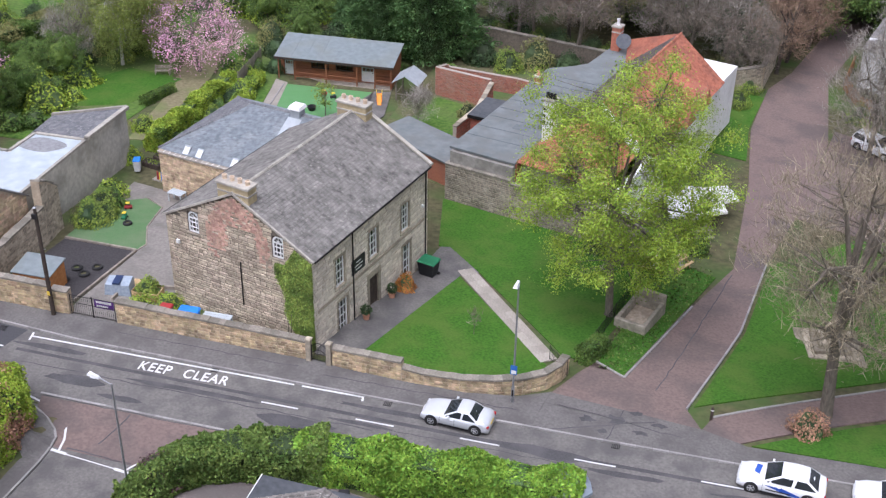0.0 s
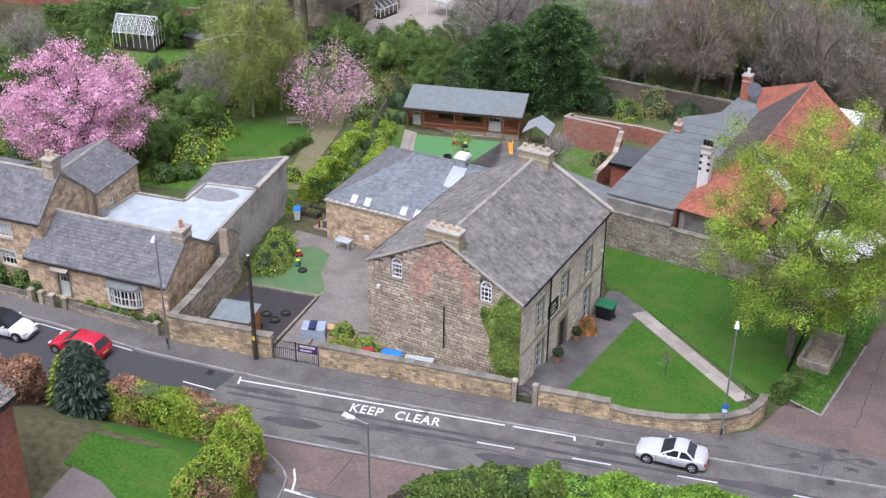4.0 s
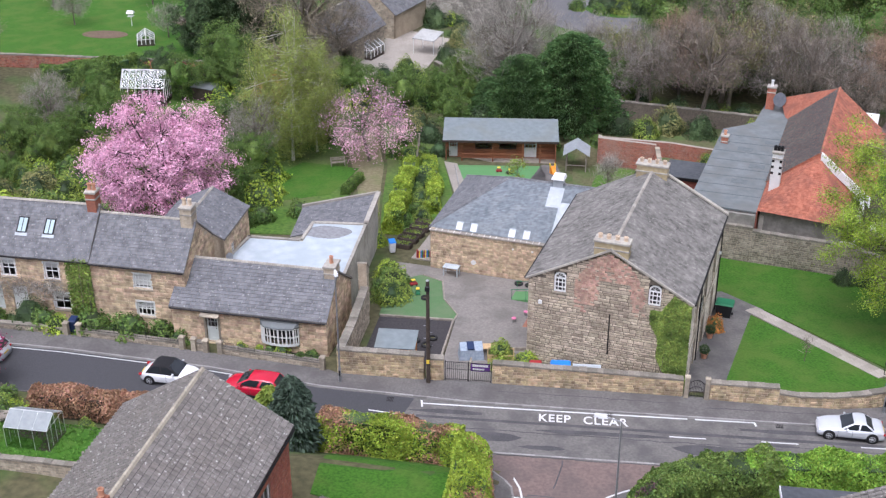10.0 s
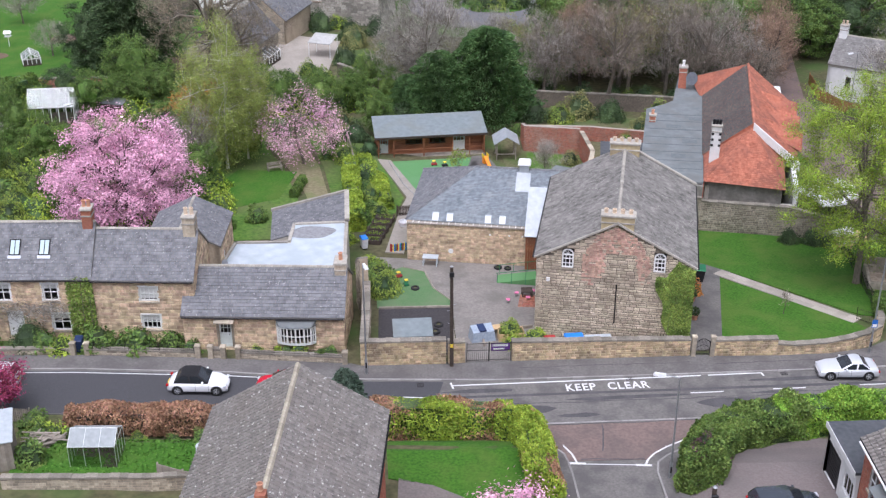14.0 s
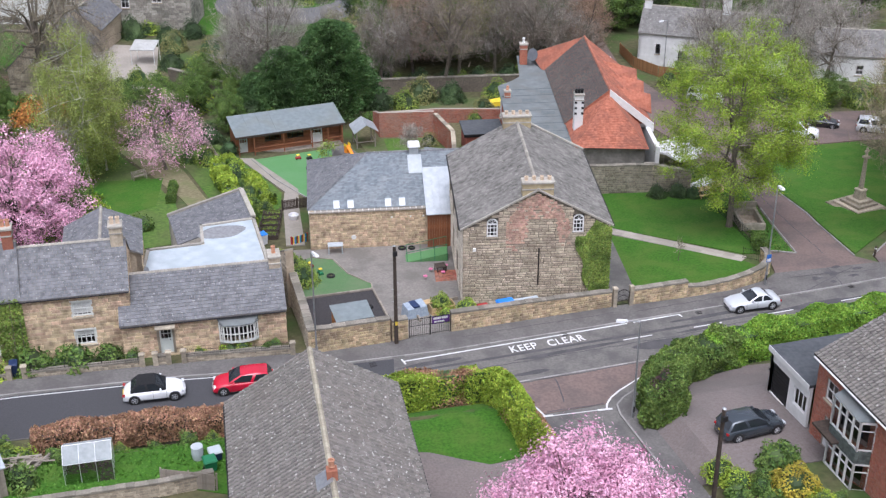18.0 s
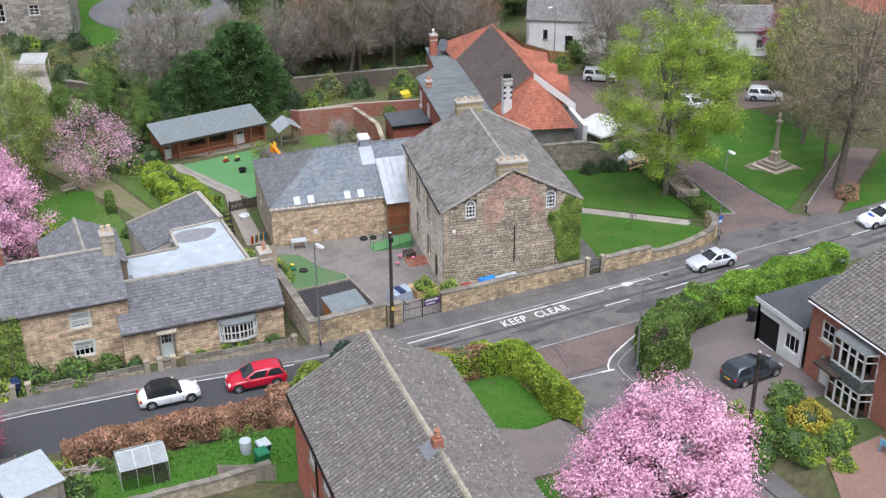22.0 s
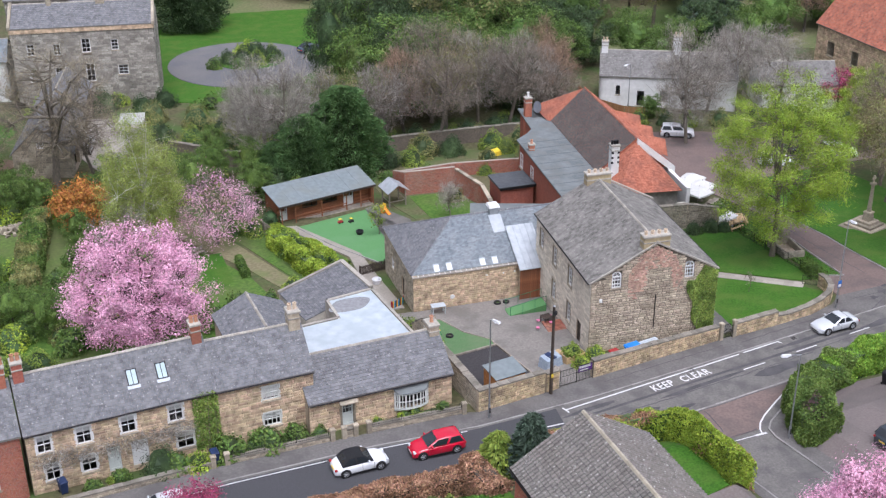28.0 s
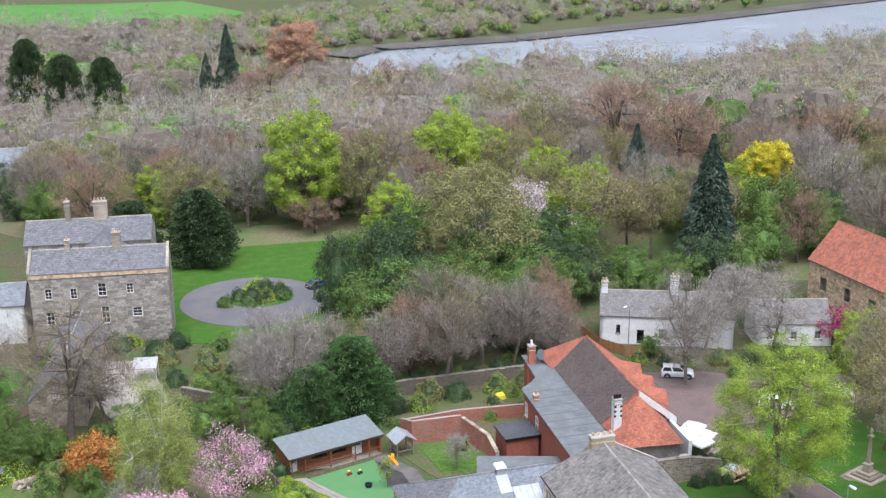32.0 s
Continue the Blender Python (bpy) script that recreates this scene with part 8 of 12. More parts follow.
def conifer(name, label, m, h=10, r=3, leaf=LEAF_DARK, seed=1, n=7000, size=0.3, category="conifer tree", pointed=1.0, group="", droop=-0.3, lumps=0.12):
    rng = np.random.default_rng(seed)
    ob = thing(name, label, category, m, group)
    t = rng.uniform(0.03, 1, n) ** 0.8
    prof = np.clip((1 - t) ** pointed * (0.6 + 0.4 * np.minimum(1, t * 6)), 0.02, 1)
    ang = rng.uniform(0, 2 * math.pi, n)
    lay = 1 + 0.08 * np.sin(t * 34 + 2 * np.sin(ang * 3)) + lumps * np.sin(ang * 4 + t * 7) + lumps * np.sin(ang * 9 - t * 21 + seed) * np.cos(t * 26 + 3 * ang)
    rad = r * prof * lay * (0.72 + 0.3 * rng.uniform(0, 1, n))
    z = t * h - 0.12 * rad + 0.2
    c = np.stack([rad * np.cos(ang), rad * np.sin(ang), z], axis=1)
    out = np.stack([np.cos(ang), np.sin(ang), droop + 0.5 * rng.normal(size=n)], axis=1)
    out /= np.linalg.norm(out, axis=1)[:, None]
    side = np.cross(out, rng.normal(size=(n, 3)))
    side /= np.linalg.norm(side, axis=1)[:, None] + 1e-6
    l = (size * rng.uniform(0.6, 1.4, n))[:, None]
    v = np.stack([c - out * l, c - side * l * 0.4, c + out * l, c + side * l * 0.4], axis=1).reshape(-1, 3)
    part("crown", leaf_mesh("crown", v, leaf), leaf, ob)
    s = Shape()
    prev = None
    rows = [(max(0.03, r * 0.62 * (1 - k / 8) ** pointed), 0.3 + h * 0.94 * k / 8) for k in range(9)]
    s.lathe(rows, 9)
    # dark solid core put in for the shade inside the crown
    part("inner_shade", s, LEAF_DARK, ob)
    part("trunk", tubes([[((0, 0, -0.3), 0.25), ((0, 0, h * 0.9), 0.05)]]), BARK_DARK, ob)
    return ob


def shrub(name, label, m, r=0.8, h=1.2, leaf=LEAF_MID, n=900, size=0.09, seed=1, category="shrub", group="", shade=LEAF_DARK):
    rng = np.random.default_rng(seed)
    ob = thing(name, label, category, m, group)
    d = rng.normal(size=(n, 3))
    d /= np.linalg.norm(d, axis=1)[:, None]
    d[:, 2] = np.abs(d[:, 2]) * 1.0 - 0.15
    b = 1 + 0.18 * np.sin(4 * d[:, 0] + seed) * np.cos(5 * d[:, 1]) + 0.1 * np.sin(9 * d[:, 2] + 3 * d[:, 0])
    k = (0.72 + 0.34 * rng.uniform(0, 1, n) ** 0.7) * b
    c = d * np.array([r, r, h]) * k[:, None]
    c[:, 2] = np.maximum(c[:, 2], 0.03)
    part("leaves", leaf_mesh("leaves", leaf_cloud(c, size, 0.4, rng, d * 0.9 + np.array([0, 0, 0.35])), leaf), leaf, ob)
    # dark blob takes the place of shade behind the outer leaves
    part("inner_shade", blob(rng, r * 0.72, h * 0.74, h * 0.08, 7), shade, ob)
    return ob


def hedge(name, label, pts, h, w, leaf, dens=420, size=0.09, seed=1, leaf2=None, split=0.5, lump=0.12, z=None, round_top=0.25):
    """A clipped hedge along points, with a dark core for its shaded inside and a leafy skin."""
    rng = np.random.default_rng(seed)
    ob = thing(name, label, "hedge", Matrix.Identity(4))
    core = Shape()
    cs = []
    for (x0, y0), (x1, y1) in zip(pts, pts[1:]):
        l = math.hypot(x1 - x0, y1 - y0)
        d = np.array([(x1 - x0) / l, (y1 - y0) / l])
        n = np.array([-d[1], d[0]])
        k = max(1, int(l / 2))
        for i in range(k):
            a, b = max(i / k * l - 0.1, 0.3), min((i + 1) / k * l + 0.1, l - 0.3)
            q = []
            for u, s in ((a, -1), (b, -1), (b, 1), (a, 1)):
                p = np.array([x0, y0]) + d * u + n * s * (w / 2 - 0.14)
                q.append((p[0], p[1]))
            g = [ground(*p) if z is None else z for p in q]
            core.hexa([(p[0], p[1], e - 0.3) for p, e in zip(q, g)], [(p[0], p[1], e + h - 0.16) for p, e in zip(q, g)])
        area = l * (2 * h + w)
        cnt = int(area * dens)
        u = rng.uniform(-w * 0.4, l + w * 0.4, cnt)
        per = rng.uniform(0, 2 * h + w, cnt)
        off = np.where(per < h, -w / 2, np.where(per < h + w, per - h - w / 2, w / 2))
        zz = np.where(per < h, per, np.where(per < h + w, h, 2 * h + w - per))
        edge = np.clip((zz - h * 0.7) / (h * 0.3), 0, 1) * round_top
        off = off * (1 - 0.35 * edge)
        zz = zz - round_top * 0.6 * (np.abs(off) / (w / 2)) ** 3
        bulge = lump * (np.sin(u * 1.7 + 3 * zz) + np.cos(u * 0.9 - 2 * zz + 1)) * 0.5
        off = off * (1 + bulge) + rng.normal(size=cnt) * 0.05
        zz = zz * (1 + bulge * 0.5) + rng.normal(size=cnt) * 0.05
        xy = np.array([x0, y0]) + d * u[:, None] + n * off[:, None]
        g = np.array([ground(*p) for p in xy]) if z is None else z
        cs.append(np.column_stack([xy, np.maximum(zz, 0.02) + g]))
        for end in (-w * 0.38, l + w * 0.38):
            ec = int(w * h * dens * 1.3)
            eo, ez = rng.uniform(-w / 2, w / 2, ec), rng.uniform(0, h, ec)
            eu = end + rng.normal(size=ec) * 0.06 + np.sign(l / 2 - end) * 0.35 * (np.abs(eo) / (w / 2)) ** 2
            xy = np.array([x0, y0]) + d * eu[:, None] + n * eo[:, None]
            g = np.array([ground(*p) for p in xy]) if z is None else z
            cs.append(np.column_stack([xy, ez + g]))
    c = np.concatenate(cs)
    if leaf2:
        pick = np.sin(c[:, 0] * 1.1 + np.sin(c[:, 1] * 1.3)) + np.cos(c[:, 1] * 0.9 + c[:, 2] * 1.7) * 0.7 + rng.normal(size=len(c)) * 0.45 + split * 3 - 1.5 > 0
        part("leaves", leaf_mesh("leaves", leaf_cloud(c[pick], size, 0.4, rng), leaf), leaf, ob)
        part("leaves", leaf_mesh("leaves", leaf_cloud(c[~pick], size, 0.4, rng), leaf2), leaf2, ob, "browned stretch of the hedge")
    else:
        part("leaves", leaf_mesh("leaves", leaf_cloud(c, size, 0.4, rng), leaf), leaf, ob)
    # dark boxes stand for the shade within the hedge
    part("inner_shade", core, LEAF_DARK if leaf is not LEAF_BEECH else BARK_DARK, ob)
    return ob


def again(ob, places, seed=0, smin=0.85, smax=1.15, label=None):
    """More of a kind: (x, y) or (x, y, scale)."""
    rg = random.Random(seed)
    for p in places:
        s = p[2] if len(p) > 2 else rg.uniform(smin, smax)
        c = copy_thing(ob, on(p[0], p[1], rg.uniform(0, 360), 0, s))
        if label:
            c["label"] = label


# the big sycamore on the lawn
tree("sycamore_tree", "large sycamore coming into yellow-green leaf on the lawn", on(20.0, 12.2), 18.6, 6.9, 2.0, 250, 400, 0.5, 0.07, LEAF_SYCAMORE, BARK, 0.3, 11, twig=TWIG, limb_count=16, shell=0.4)
# bare trees by the green
big_bare = tree("bare_tree", "broad old tree with bare grey-brown twigs", on(34.4, 5.2), 18.5, 6.4, 4.6, 300, 30, 0.5, 1.2, TWIG_OLIVE, BARK, 0.42, 12, "bare", limb_count=16, shell=0.3)
again(big_bare, [(49, 27, 0.8), (62, 22, 0.9), (54, 9, 0.85), (44.5, 3.5, 0.8)], 3)
olive_tree = tree("budding_tree", "tall tree with thin budding olive leaves", on(42.5, 19.5), 13, 4.6, 3.4, 110, 60, 0.6, 0.1, LEAF_OLIVE, BARK, 0.26, 13, twig=TWIG_RED, limb_count=12, shell=0.35)
again(olive_tree, [(46.5, 24.5, 0.9), (60, 36, 1.0), (39.5, 12.5, 0.85), (70, 30, 1.0)], 4)
shrub("berberis_bush", "small reddish-brown rounded bush", on(33.4, 2.7), 1.2, 1.7, LEAF_BEECH, 1800, 0.08, 5)
# blossom
tree("cherry_tree", "big spreading cherry in full pink blossom", on(-40.4, 21.4), 12.2, 6.4, 1.6, 280, 190, 0.46, 0.088, PETAL, BARK_DARK, 0.3, 21, limb_count=16, shell=0.3, category="cherry tree")
tree("cherry_tree", "round cherry in dense pink blossom", on(-13.1, -34.8), 11.4, 4.6, 2.6, 330, 280, 0.44, 0.078, PETAL, BARK_DARK, 0.28, 22, limb_count=12, shell=0.6, category="cherry tree")
tree("cherry_tree", "weeping cherry with thin pale pink blossom", on(-26.9, 44.9), 8.2, 4.4, 1.6, 95, 60, 0.5, 0.085, PETAL, BARK, 0.18, 23, twig=TWIG_GREY, limb_count=10, hang=0.7, category="cherry tree")
LEAF_BIRCH = leaves("birch_leaves", (0.2, 0.26, 0.05), (0.33, 0.39, 0.1), 0.3)
birch = tree("birch_tree", "tall weeping silver birch with fine new leaves", on(-34.6, 43.5), 16.5, 4.0, 2.0, 200, 300, 0.42, 0.07, LEAF_BIRCH, BARK_BIRCH, 0.18, 24, twig=TWIG, limb_count=14, hang=1.2, shell=0.3)
again(birch, [(-32.8, 46.5, 0.75)], 14)
tree("copper_shrub", "rounded shrub with bright copper leaves", on(-38.6, 56.6), 5.0, 3.3, 0.3, 80, 110, 0.55, 0.14, LEAF_COPPER, BARK, 0.12, 25, category="shrub")
tree("maroon_tree", "small ornamental tree with crimson leaves", on(-44.0, -6.6), 4.6, 2.0, 0.8, 60, 110, 0.35, 0.08, LEAF_MAROON, BARK_DARK, 0.12, 26, category="tree")
tree("maroon_tree", "small dark crimson ornamental tree", on(66.5, 53.0), 6, 2.4, 1.0, 50, 60, 0.4, 0.13, LEAF_MAROON, BARK_DARK, 0.15, 27)

# conifers behind the playroom
con = conifer("cypress_tree", "dense rounded dark green cypress tree", on(-6.8, 58.5), 10.6, 5.3, LEAF_CYPRESS, 31, 45000, 0.16, pointed=0.33, droop=0.35, lumps=0.2)
again(con, [(-12.2, 57.4, 0.78), (-15.6, 58.4, 0.5)], 5)
spruce = conifer("spruce_tree", "tall pointed dark spruce tree", on(84, 128), 19, 4.6, LEAF_BLUE, 32, 16000, 0.26, pointed=0.9, droop=-0.5)
yew = conifer("yew_tree", "broad dark green yew tree", on(-15, 140), 11, 5.2, LEAF_DARK, 33, 26000, 0.19, pointed=0.3, droop=0.2, lumps=0.2)

# ---- trees north of the gardens ----
bare_a = tree("bare_tree", "bare brown tree with dense fine twigs", on(7.6, 61.8), 13, 5.4, 3.8, 170, 30, 0.5, 1.2, TWIG, BARK, 0.3, 41, "bare", limb_count=14, shell=0.3)
bare_g = tree("bare_tree", "bare grey tree with dense fine twigs", on(-13.5, 68), 13, 5.2, 2.6, 170, 26, 0.5, 1.2, TWIG_GREY, BARK, 0.3, 42, "bare", limb_count=14, shell=0.3)
bare_r = tree("bare_tree", "bare tree with reddish budding twigs", on(30.5, 76), 11, 4.4, 2.4, 120, 42, 0.5, 1.05, TWIG_RED, BARK_DARK, 0.22, 43, "bare", limb_count=12, shell=0.3)
again(bare_g, [(52, 60, 0.9), (57, 64, 0.8)], 42, label="bare grey tree with dense fine twigs")
tree("bare_tree", "tall spreading bare tree beside the barn", on(-39.2, 68.5), 18, 8.6, 3.6, 300, 24, 0.5, 1.2, TWIG_OLIVE, BARK, 0.5, 44, "bare", limb_count=16, shell=0.3)
holly = tree("holly_tree", "rounded dark evergreen tree", on(14.7, 84), 11.5, 4.8, 0.8, 110, 130, 0.45, 0.13, LEAF_DARK, BARK_DARK, 0.25, 45, core=LEAF_DARK, shell=0.62)
again(holly, [(-55, 62, 0.5), (31, 84, 0.7)], 45)
mid_tree = tree("evergreen_tree", "rounded mid-green evergreen garden tree", on(10.5, 76), 10.5, 4.2, 1.0, 100, 120, 0.42, 0.115, LEAF_MID, BARK_DARK, 0.22, 46, core=LEAF_MID, shell=0.6)
again(mid_tree, [(-25.5, 58.5, 0.55), (-22, 62, 0.55), (-30, 61, 0.5), (-43, 33, 0.55), (-36, 29.5, 0.45), (-47, 30, 0.5), (-52, 60, 0.55), (-58, 52, 0.5), (-63, 47, 0.5), (-48, 66, 0.8), (-44.5, 62, 0.6)], 46)
spring = tree("budding_tree", "broad tree in pale olive bud", on(40, 112), 18, 7.6, 3.0, 170, 140, 0.6, 0.13, LEAF_OLIVE, BARK, 0.36, 47, twig=TWIG, limb_count=14, shell=0.4)
lime = tree("lime_tree", "tall tree in bright lime-green leaf", on(52, 150), 22, 7.2, 2.0, 190, 300, 0.58, 0.15, LEAF_LIME, BARK, 0.4, 48, shell=0.55)
again(lime, [(56, 37.5, 0.5)], 48)
yel = tree("yellow_tree", "tree covered in bright yellow blossom", on(102.2, 110), 17, 5.2, 7.0, 120, 210, 0.48, 0.15, LEAF_YELLOW, BARK, 0.3, 49, shell=0.55, core=LEAF_YELLOW)
tree("blossom_tree", "tree covered in white blossom", on(75, 154.3), 10.5, 3.6, 2, 80, 110, 0.7, 0.11, PETAL_PALE, BARK, 0.2, 50, twig=TWIG_GREY)
tree("blossom_tree", "tree thinly covered in white blossom", on(52.8, 104.5), 10, 3.2, 2, 80, 90, 0.7, 0.11, PETAL_PALE, BARK, 0.2, 51, twig=TWIG_GREY)
tree("blossom_tree", "tall tree with thin pink blossom", on(48.5, 112), 15, 4.0, 4, 80, 70, 0.8, 0.11, PETAL_PALE, BARK, 0.2, 52, twig=TWIG_GREY)
again(yew, [(-24, 124, 0.9), (-52, 128, 0.7), (-50.5, 76.5, 0.95), (-54.0, 80.5, 0.8)], 7)
pop = tree("poplar_tree", "tall spreading tree with orange-brown buds", on(124.8, 437.8), 31, 13, 3, 240, 260, 1.0, 0.26, leaves("copper_buds", (0.36, 0.2, 0.12), (0.5, 0.3, 0.19), 0.25), BARK, 0.5, 53, limb_count=14)

# the wood beyond: single trees that stand out, then a filling of several kinds
SIZE_OF = {bare_a: (13, 5.4), bare_g: (13, 5.2), bare_r: (11, 4.4), spring: (18, 7.6), mid_tree: (10.5, 4.2), holly: (11.5, 4.8), olive_tree: (13, 4.6), lime: (22, 7.2), spruce: (19, 4.6)}
stands = []
rg = random.Random(77)


def plant(kind, places):
    """Trees of a kind: x, y, height, crown radius."""
    h0, r0 = SIZE_OF[kind]
    for x, y, h, r in places:
        copy_thing(kind, on(x, y, rg.uniform(0, 360), -0.2) @ Matrix.Diagonal((r / r0, r / r0, h / h0, 1)))
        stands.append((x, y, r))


plant(lime, [(20.6, 148.8, 24, 7.6), (-2.9, 169.5, 12.5, 5.0), (70, 140, 15, 5)])
plant(holly, [(3.7, 89.1, 15.4, 3.6), (8.5, 84, 10, 4), (-26.1, 206, 11.6, 4.5)])
plant(mid_tree, [(10, 75, 14, 7.2), (5.1, 73.9, 9.6, 4.3), (86.2, 91.4, 16.7, 5.8), (23.6, 74.8, 10.5, 5), (17, 82, 11, 5), (95, 86, 13, 5)])
plant(spring, [(-11.4, 235.6, 14.6, 8.8), (32, 143.1, 19.5, 7.2), (27.4, 90.8, 22.5, 9.7), (117.9, 98.9, 18, 7), (45, 120, 17, 7), (60, 125, 16, 7)])
plant(olive_tree, [(59.5, 105.7, 18.3, 8.2), (68.9, 101.6, 16.8, 6.2), (118.2, 247.4, 22.6, 10.2), (101.5, 192, 21.8, 8)])
plant(spruce, [(73.5, 91.2, 24.2, 6.4), (77.6, 415.3, 22.9, 6), (85.3, 411, 34, 7.6), (106.5, 335.6, 13, 4)])
plant(mid_tree, [(16, 100, 13, 6), (30, 80, 13, 6), (24, 106, 15, 6.5), (38, 96, 14, 6), (50, 98, 12, 5.5)])
plant(holly, [(20, 88, 11, 4.5), (34, 104, 13, 5)])
plant(lime, [(58, 112, 13, 4.6), (66, 118, 16, 5), (98, 112, 15, 5)])
SIZE_OF[yew] = (11, 5.2)
plant(yew, [(7.9, 407.8, 32, 8), (13, 363.2, 32, 8.5), (27.6, 367.7, 30, 7.5), (-4.5, 133, 13.5, 6)])
plant(bare_g, [(2, 229.7, 15.7, 8), (23.2, 228.7, 20.4, 9.1), (11, 155.1, 16.2, 6.8), (34.2, 131.4, 14.3, 5.9), (-13.9, 61.3, 14.6, 5.8), (62.5, 66.2, 9.2, 7.6), (38.9, 51.8, 15, 5.1), (105.5, 186.2, 17.3, 8.6), (123, 304.2, 25, 11.7), (-15.5, 66.5, 11, 4)])
plant(bare_r, [(20.5, 143.1, 7.5, 5.5), (27.7, 67.3, 10.4, 4.7), (107.4, 166.7, 24, 13), (123.9, 339.4, 26, 14), (108.3, 143.7, 20.4, 10.3), (136.3, 126.1, 18.9, 10.5), (92.5, 382, 23, 13)])
plant(olive_tree, [(11, 66.5, 12.5, 4.6), (16.5, 72, 13, 5), (-2, 72, 9, 4)])
plant(bare_a, [(2.2, 65.5, 10.5, 4.2), (18.5, 63, 13.5, 5.2), (25, 61.5, 8.5, 3.6), (10.5, 70, 15, 5.6), (48.9, 384.1, 21.3, 10.9), (48, 490.9, 18.9, 14)])

plant(mid_tree, [(4, 80, 12, 4.5), (20, 80, 13, 5), (26, 86, 14, 5.5), (9, 97, 13, 5), (-1, 67.5, 7, 3.4)])
plant(holly, [(13, 91, 15, 5), (17, 99, 14, 5), (23, 70, 9, 4), (30, 92, 14, 5)])
plant(bare_g, [(0.5, 64.8, 11, 4.2), (15.5, 66, 13, 4.6), (22, 65, 12, 4.6), (-6, 70, 10, 4)])
plant(bare_r, [(28.5, 71, 10, 4.2), (5.5, 68, 12, 4.6)])
plant(holly, [(28, 87, 12, 4.4), (31.5, 86, 11, 4.2), (37.5, 87.5, 11, 4.2), (41.5, 93, 11, 4.5), (46, 100, 13, 5), (44, 86, 10, 4.5), (64, 80, 11, 5), (36, 93, 12, 4.6)])
plant(mid_tree, [(39, 84, 9, 4.2), (51, 82, 10, 4.6), (58, 79, 9, 4.4), (71, 79, 10, 4.6), (79, 83, 11, 5)])
plant(lime, [(62, 165, 17, 6), (74, 172, 16, 5.6), (30, 128, 13, 5)])
plant(olive_tree, [(84, 160, 17, 6.4), (92, 150, 16, 6), (66, 150, 17, 6.5), (48, 132, 15, 6)])
# round the white cottages
plant(bare_g, [(37.0, 49.0, 12, 4.6), (53, 51, 11.5, 5), (48, 59, 9, 4.2)])
plant(mid_tree, [(51.8, 47.6, 4.4, 2.3), (39.2, 60.0, 3.6, 1.7)])
kinds = [(bare_a, 6), (bare_g, 3), (bare_r, 5), (spring, 2), (mid_tree, 2), (holly, 1), (olive_tree, 3)]
bag = [k for k, n in kinds for _ in range(n)]
scale_of = {bare_a: 1.25, bare_g: 1.25, bare_r: 1.4, spring: 0.85, mid_tree: 1.2, holly: 1.1, olive_tree: 1.2}


def keep_clear(x, y):
    """Lawns, drives, houses and lanes of the plan, and strips kept open from the larger trees towards the camera."""
    if (x + 3.2) ** 2 / 19 ** 2 + (y - 108.5) ** 2 / 19 ** 2 < 1 or (-46 < x < -14 and 92 < y < 132):
        return True
    if -12 < x < 30 and 112 < y < 146 and x < 34 - (y - 118) * 0.5:
        return True
    if x < 30 and 70 < y < 99 or 24 < x < 40 and y < 98 or (33 < x < 90 and 38 < y < 76):
        return True
    # round the church, and open in front of it for the camera
    if -48 < x < -8 and 225 < y < 264 or -60 < x < -24 and 150 < y < 264:
        return True
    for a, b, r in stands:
        # strip runs from the tree towards the camera's last position
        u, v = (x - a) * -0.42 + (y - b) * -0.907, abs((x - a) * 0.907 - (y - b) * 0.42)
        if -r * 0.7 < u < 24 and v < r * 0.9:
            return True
    return False


wood = []
for i in range(70):
    for j in range(72):
        x, y = -60 + i * 7.6 + rg.uniform(-3.4, 3.4), 70 + j * 7.4 + rg.uniform(-3.4, 3.4)
        e = math.hypot(x + 59, y + 72)
        brg = math.degrees(math.atan2(x + 59, y + 72))
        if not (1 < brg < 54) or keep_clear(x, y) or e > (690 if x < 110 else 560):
            continue
        if y > 392 - 0.02 * x and x > 130 or y > 430 and x > 100 or x < -10 and y < 150:
            continue
        wood.append((e, x, y))
wood.sort()
near, far = wood[:170], wood[170:]
for e, x, y in near:
    k = rg.choice(bag)
    s = scale_of[k] * rg.uniform(0.8, 1.15)
    c = copy_thing(k, on(x, y, rg.uniform(0, 360), -0.2, s))

# twig and leaf colours lightened: distance haze is painted into them
HAZED_MATS = (leaves("hazed_brown_twigs", (0.29, 0.25, 0.195), (0.4, 0.35, 0.28), 0.2, 0.0), leaves("hazed_grey_twigs", (0.35, 0.33, 0.28), (0.45, 0.43, 0.37), 0.2, 0.0), leaves("hazed_budding_twigs", (0.34, 0.275, 0.185), (0.43, 0.355, 0.25), 0.2, 0.01),
            leaves("hazed_olive_leaves", (0.24, 0.26, 0.11), (0.34, 0.36, 0.16), 0.25), leaves("hazed_green_leaves", (0.17, 0.24, 0.08), (0.27, 0.35, 0.12), 0.3), leaves("hazed_evergreen", (0.06, 0.085, 0.055), (0.1, 0.13, 0.08), 0.3))


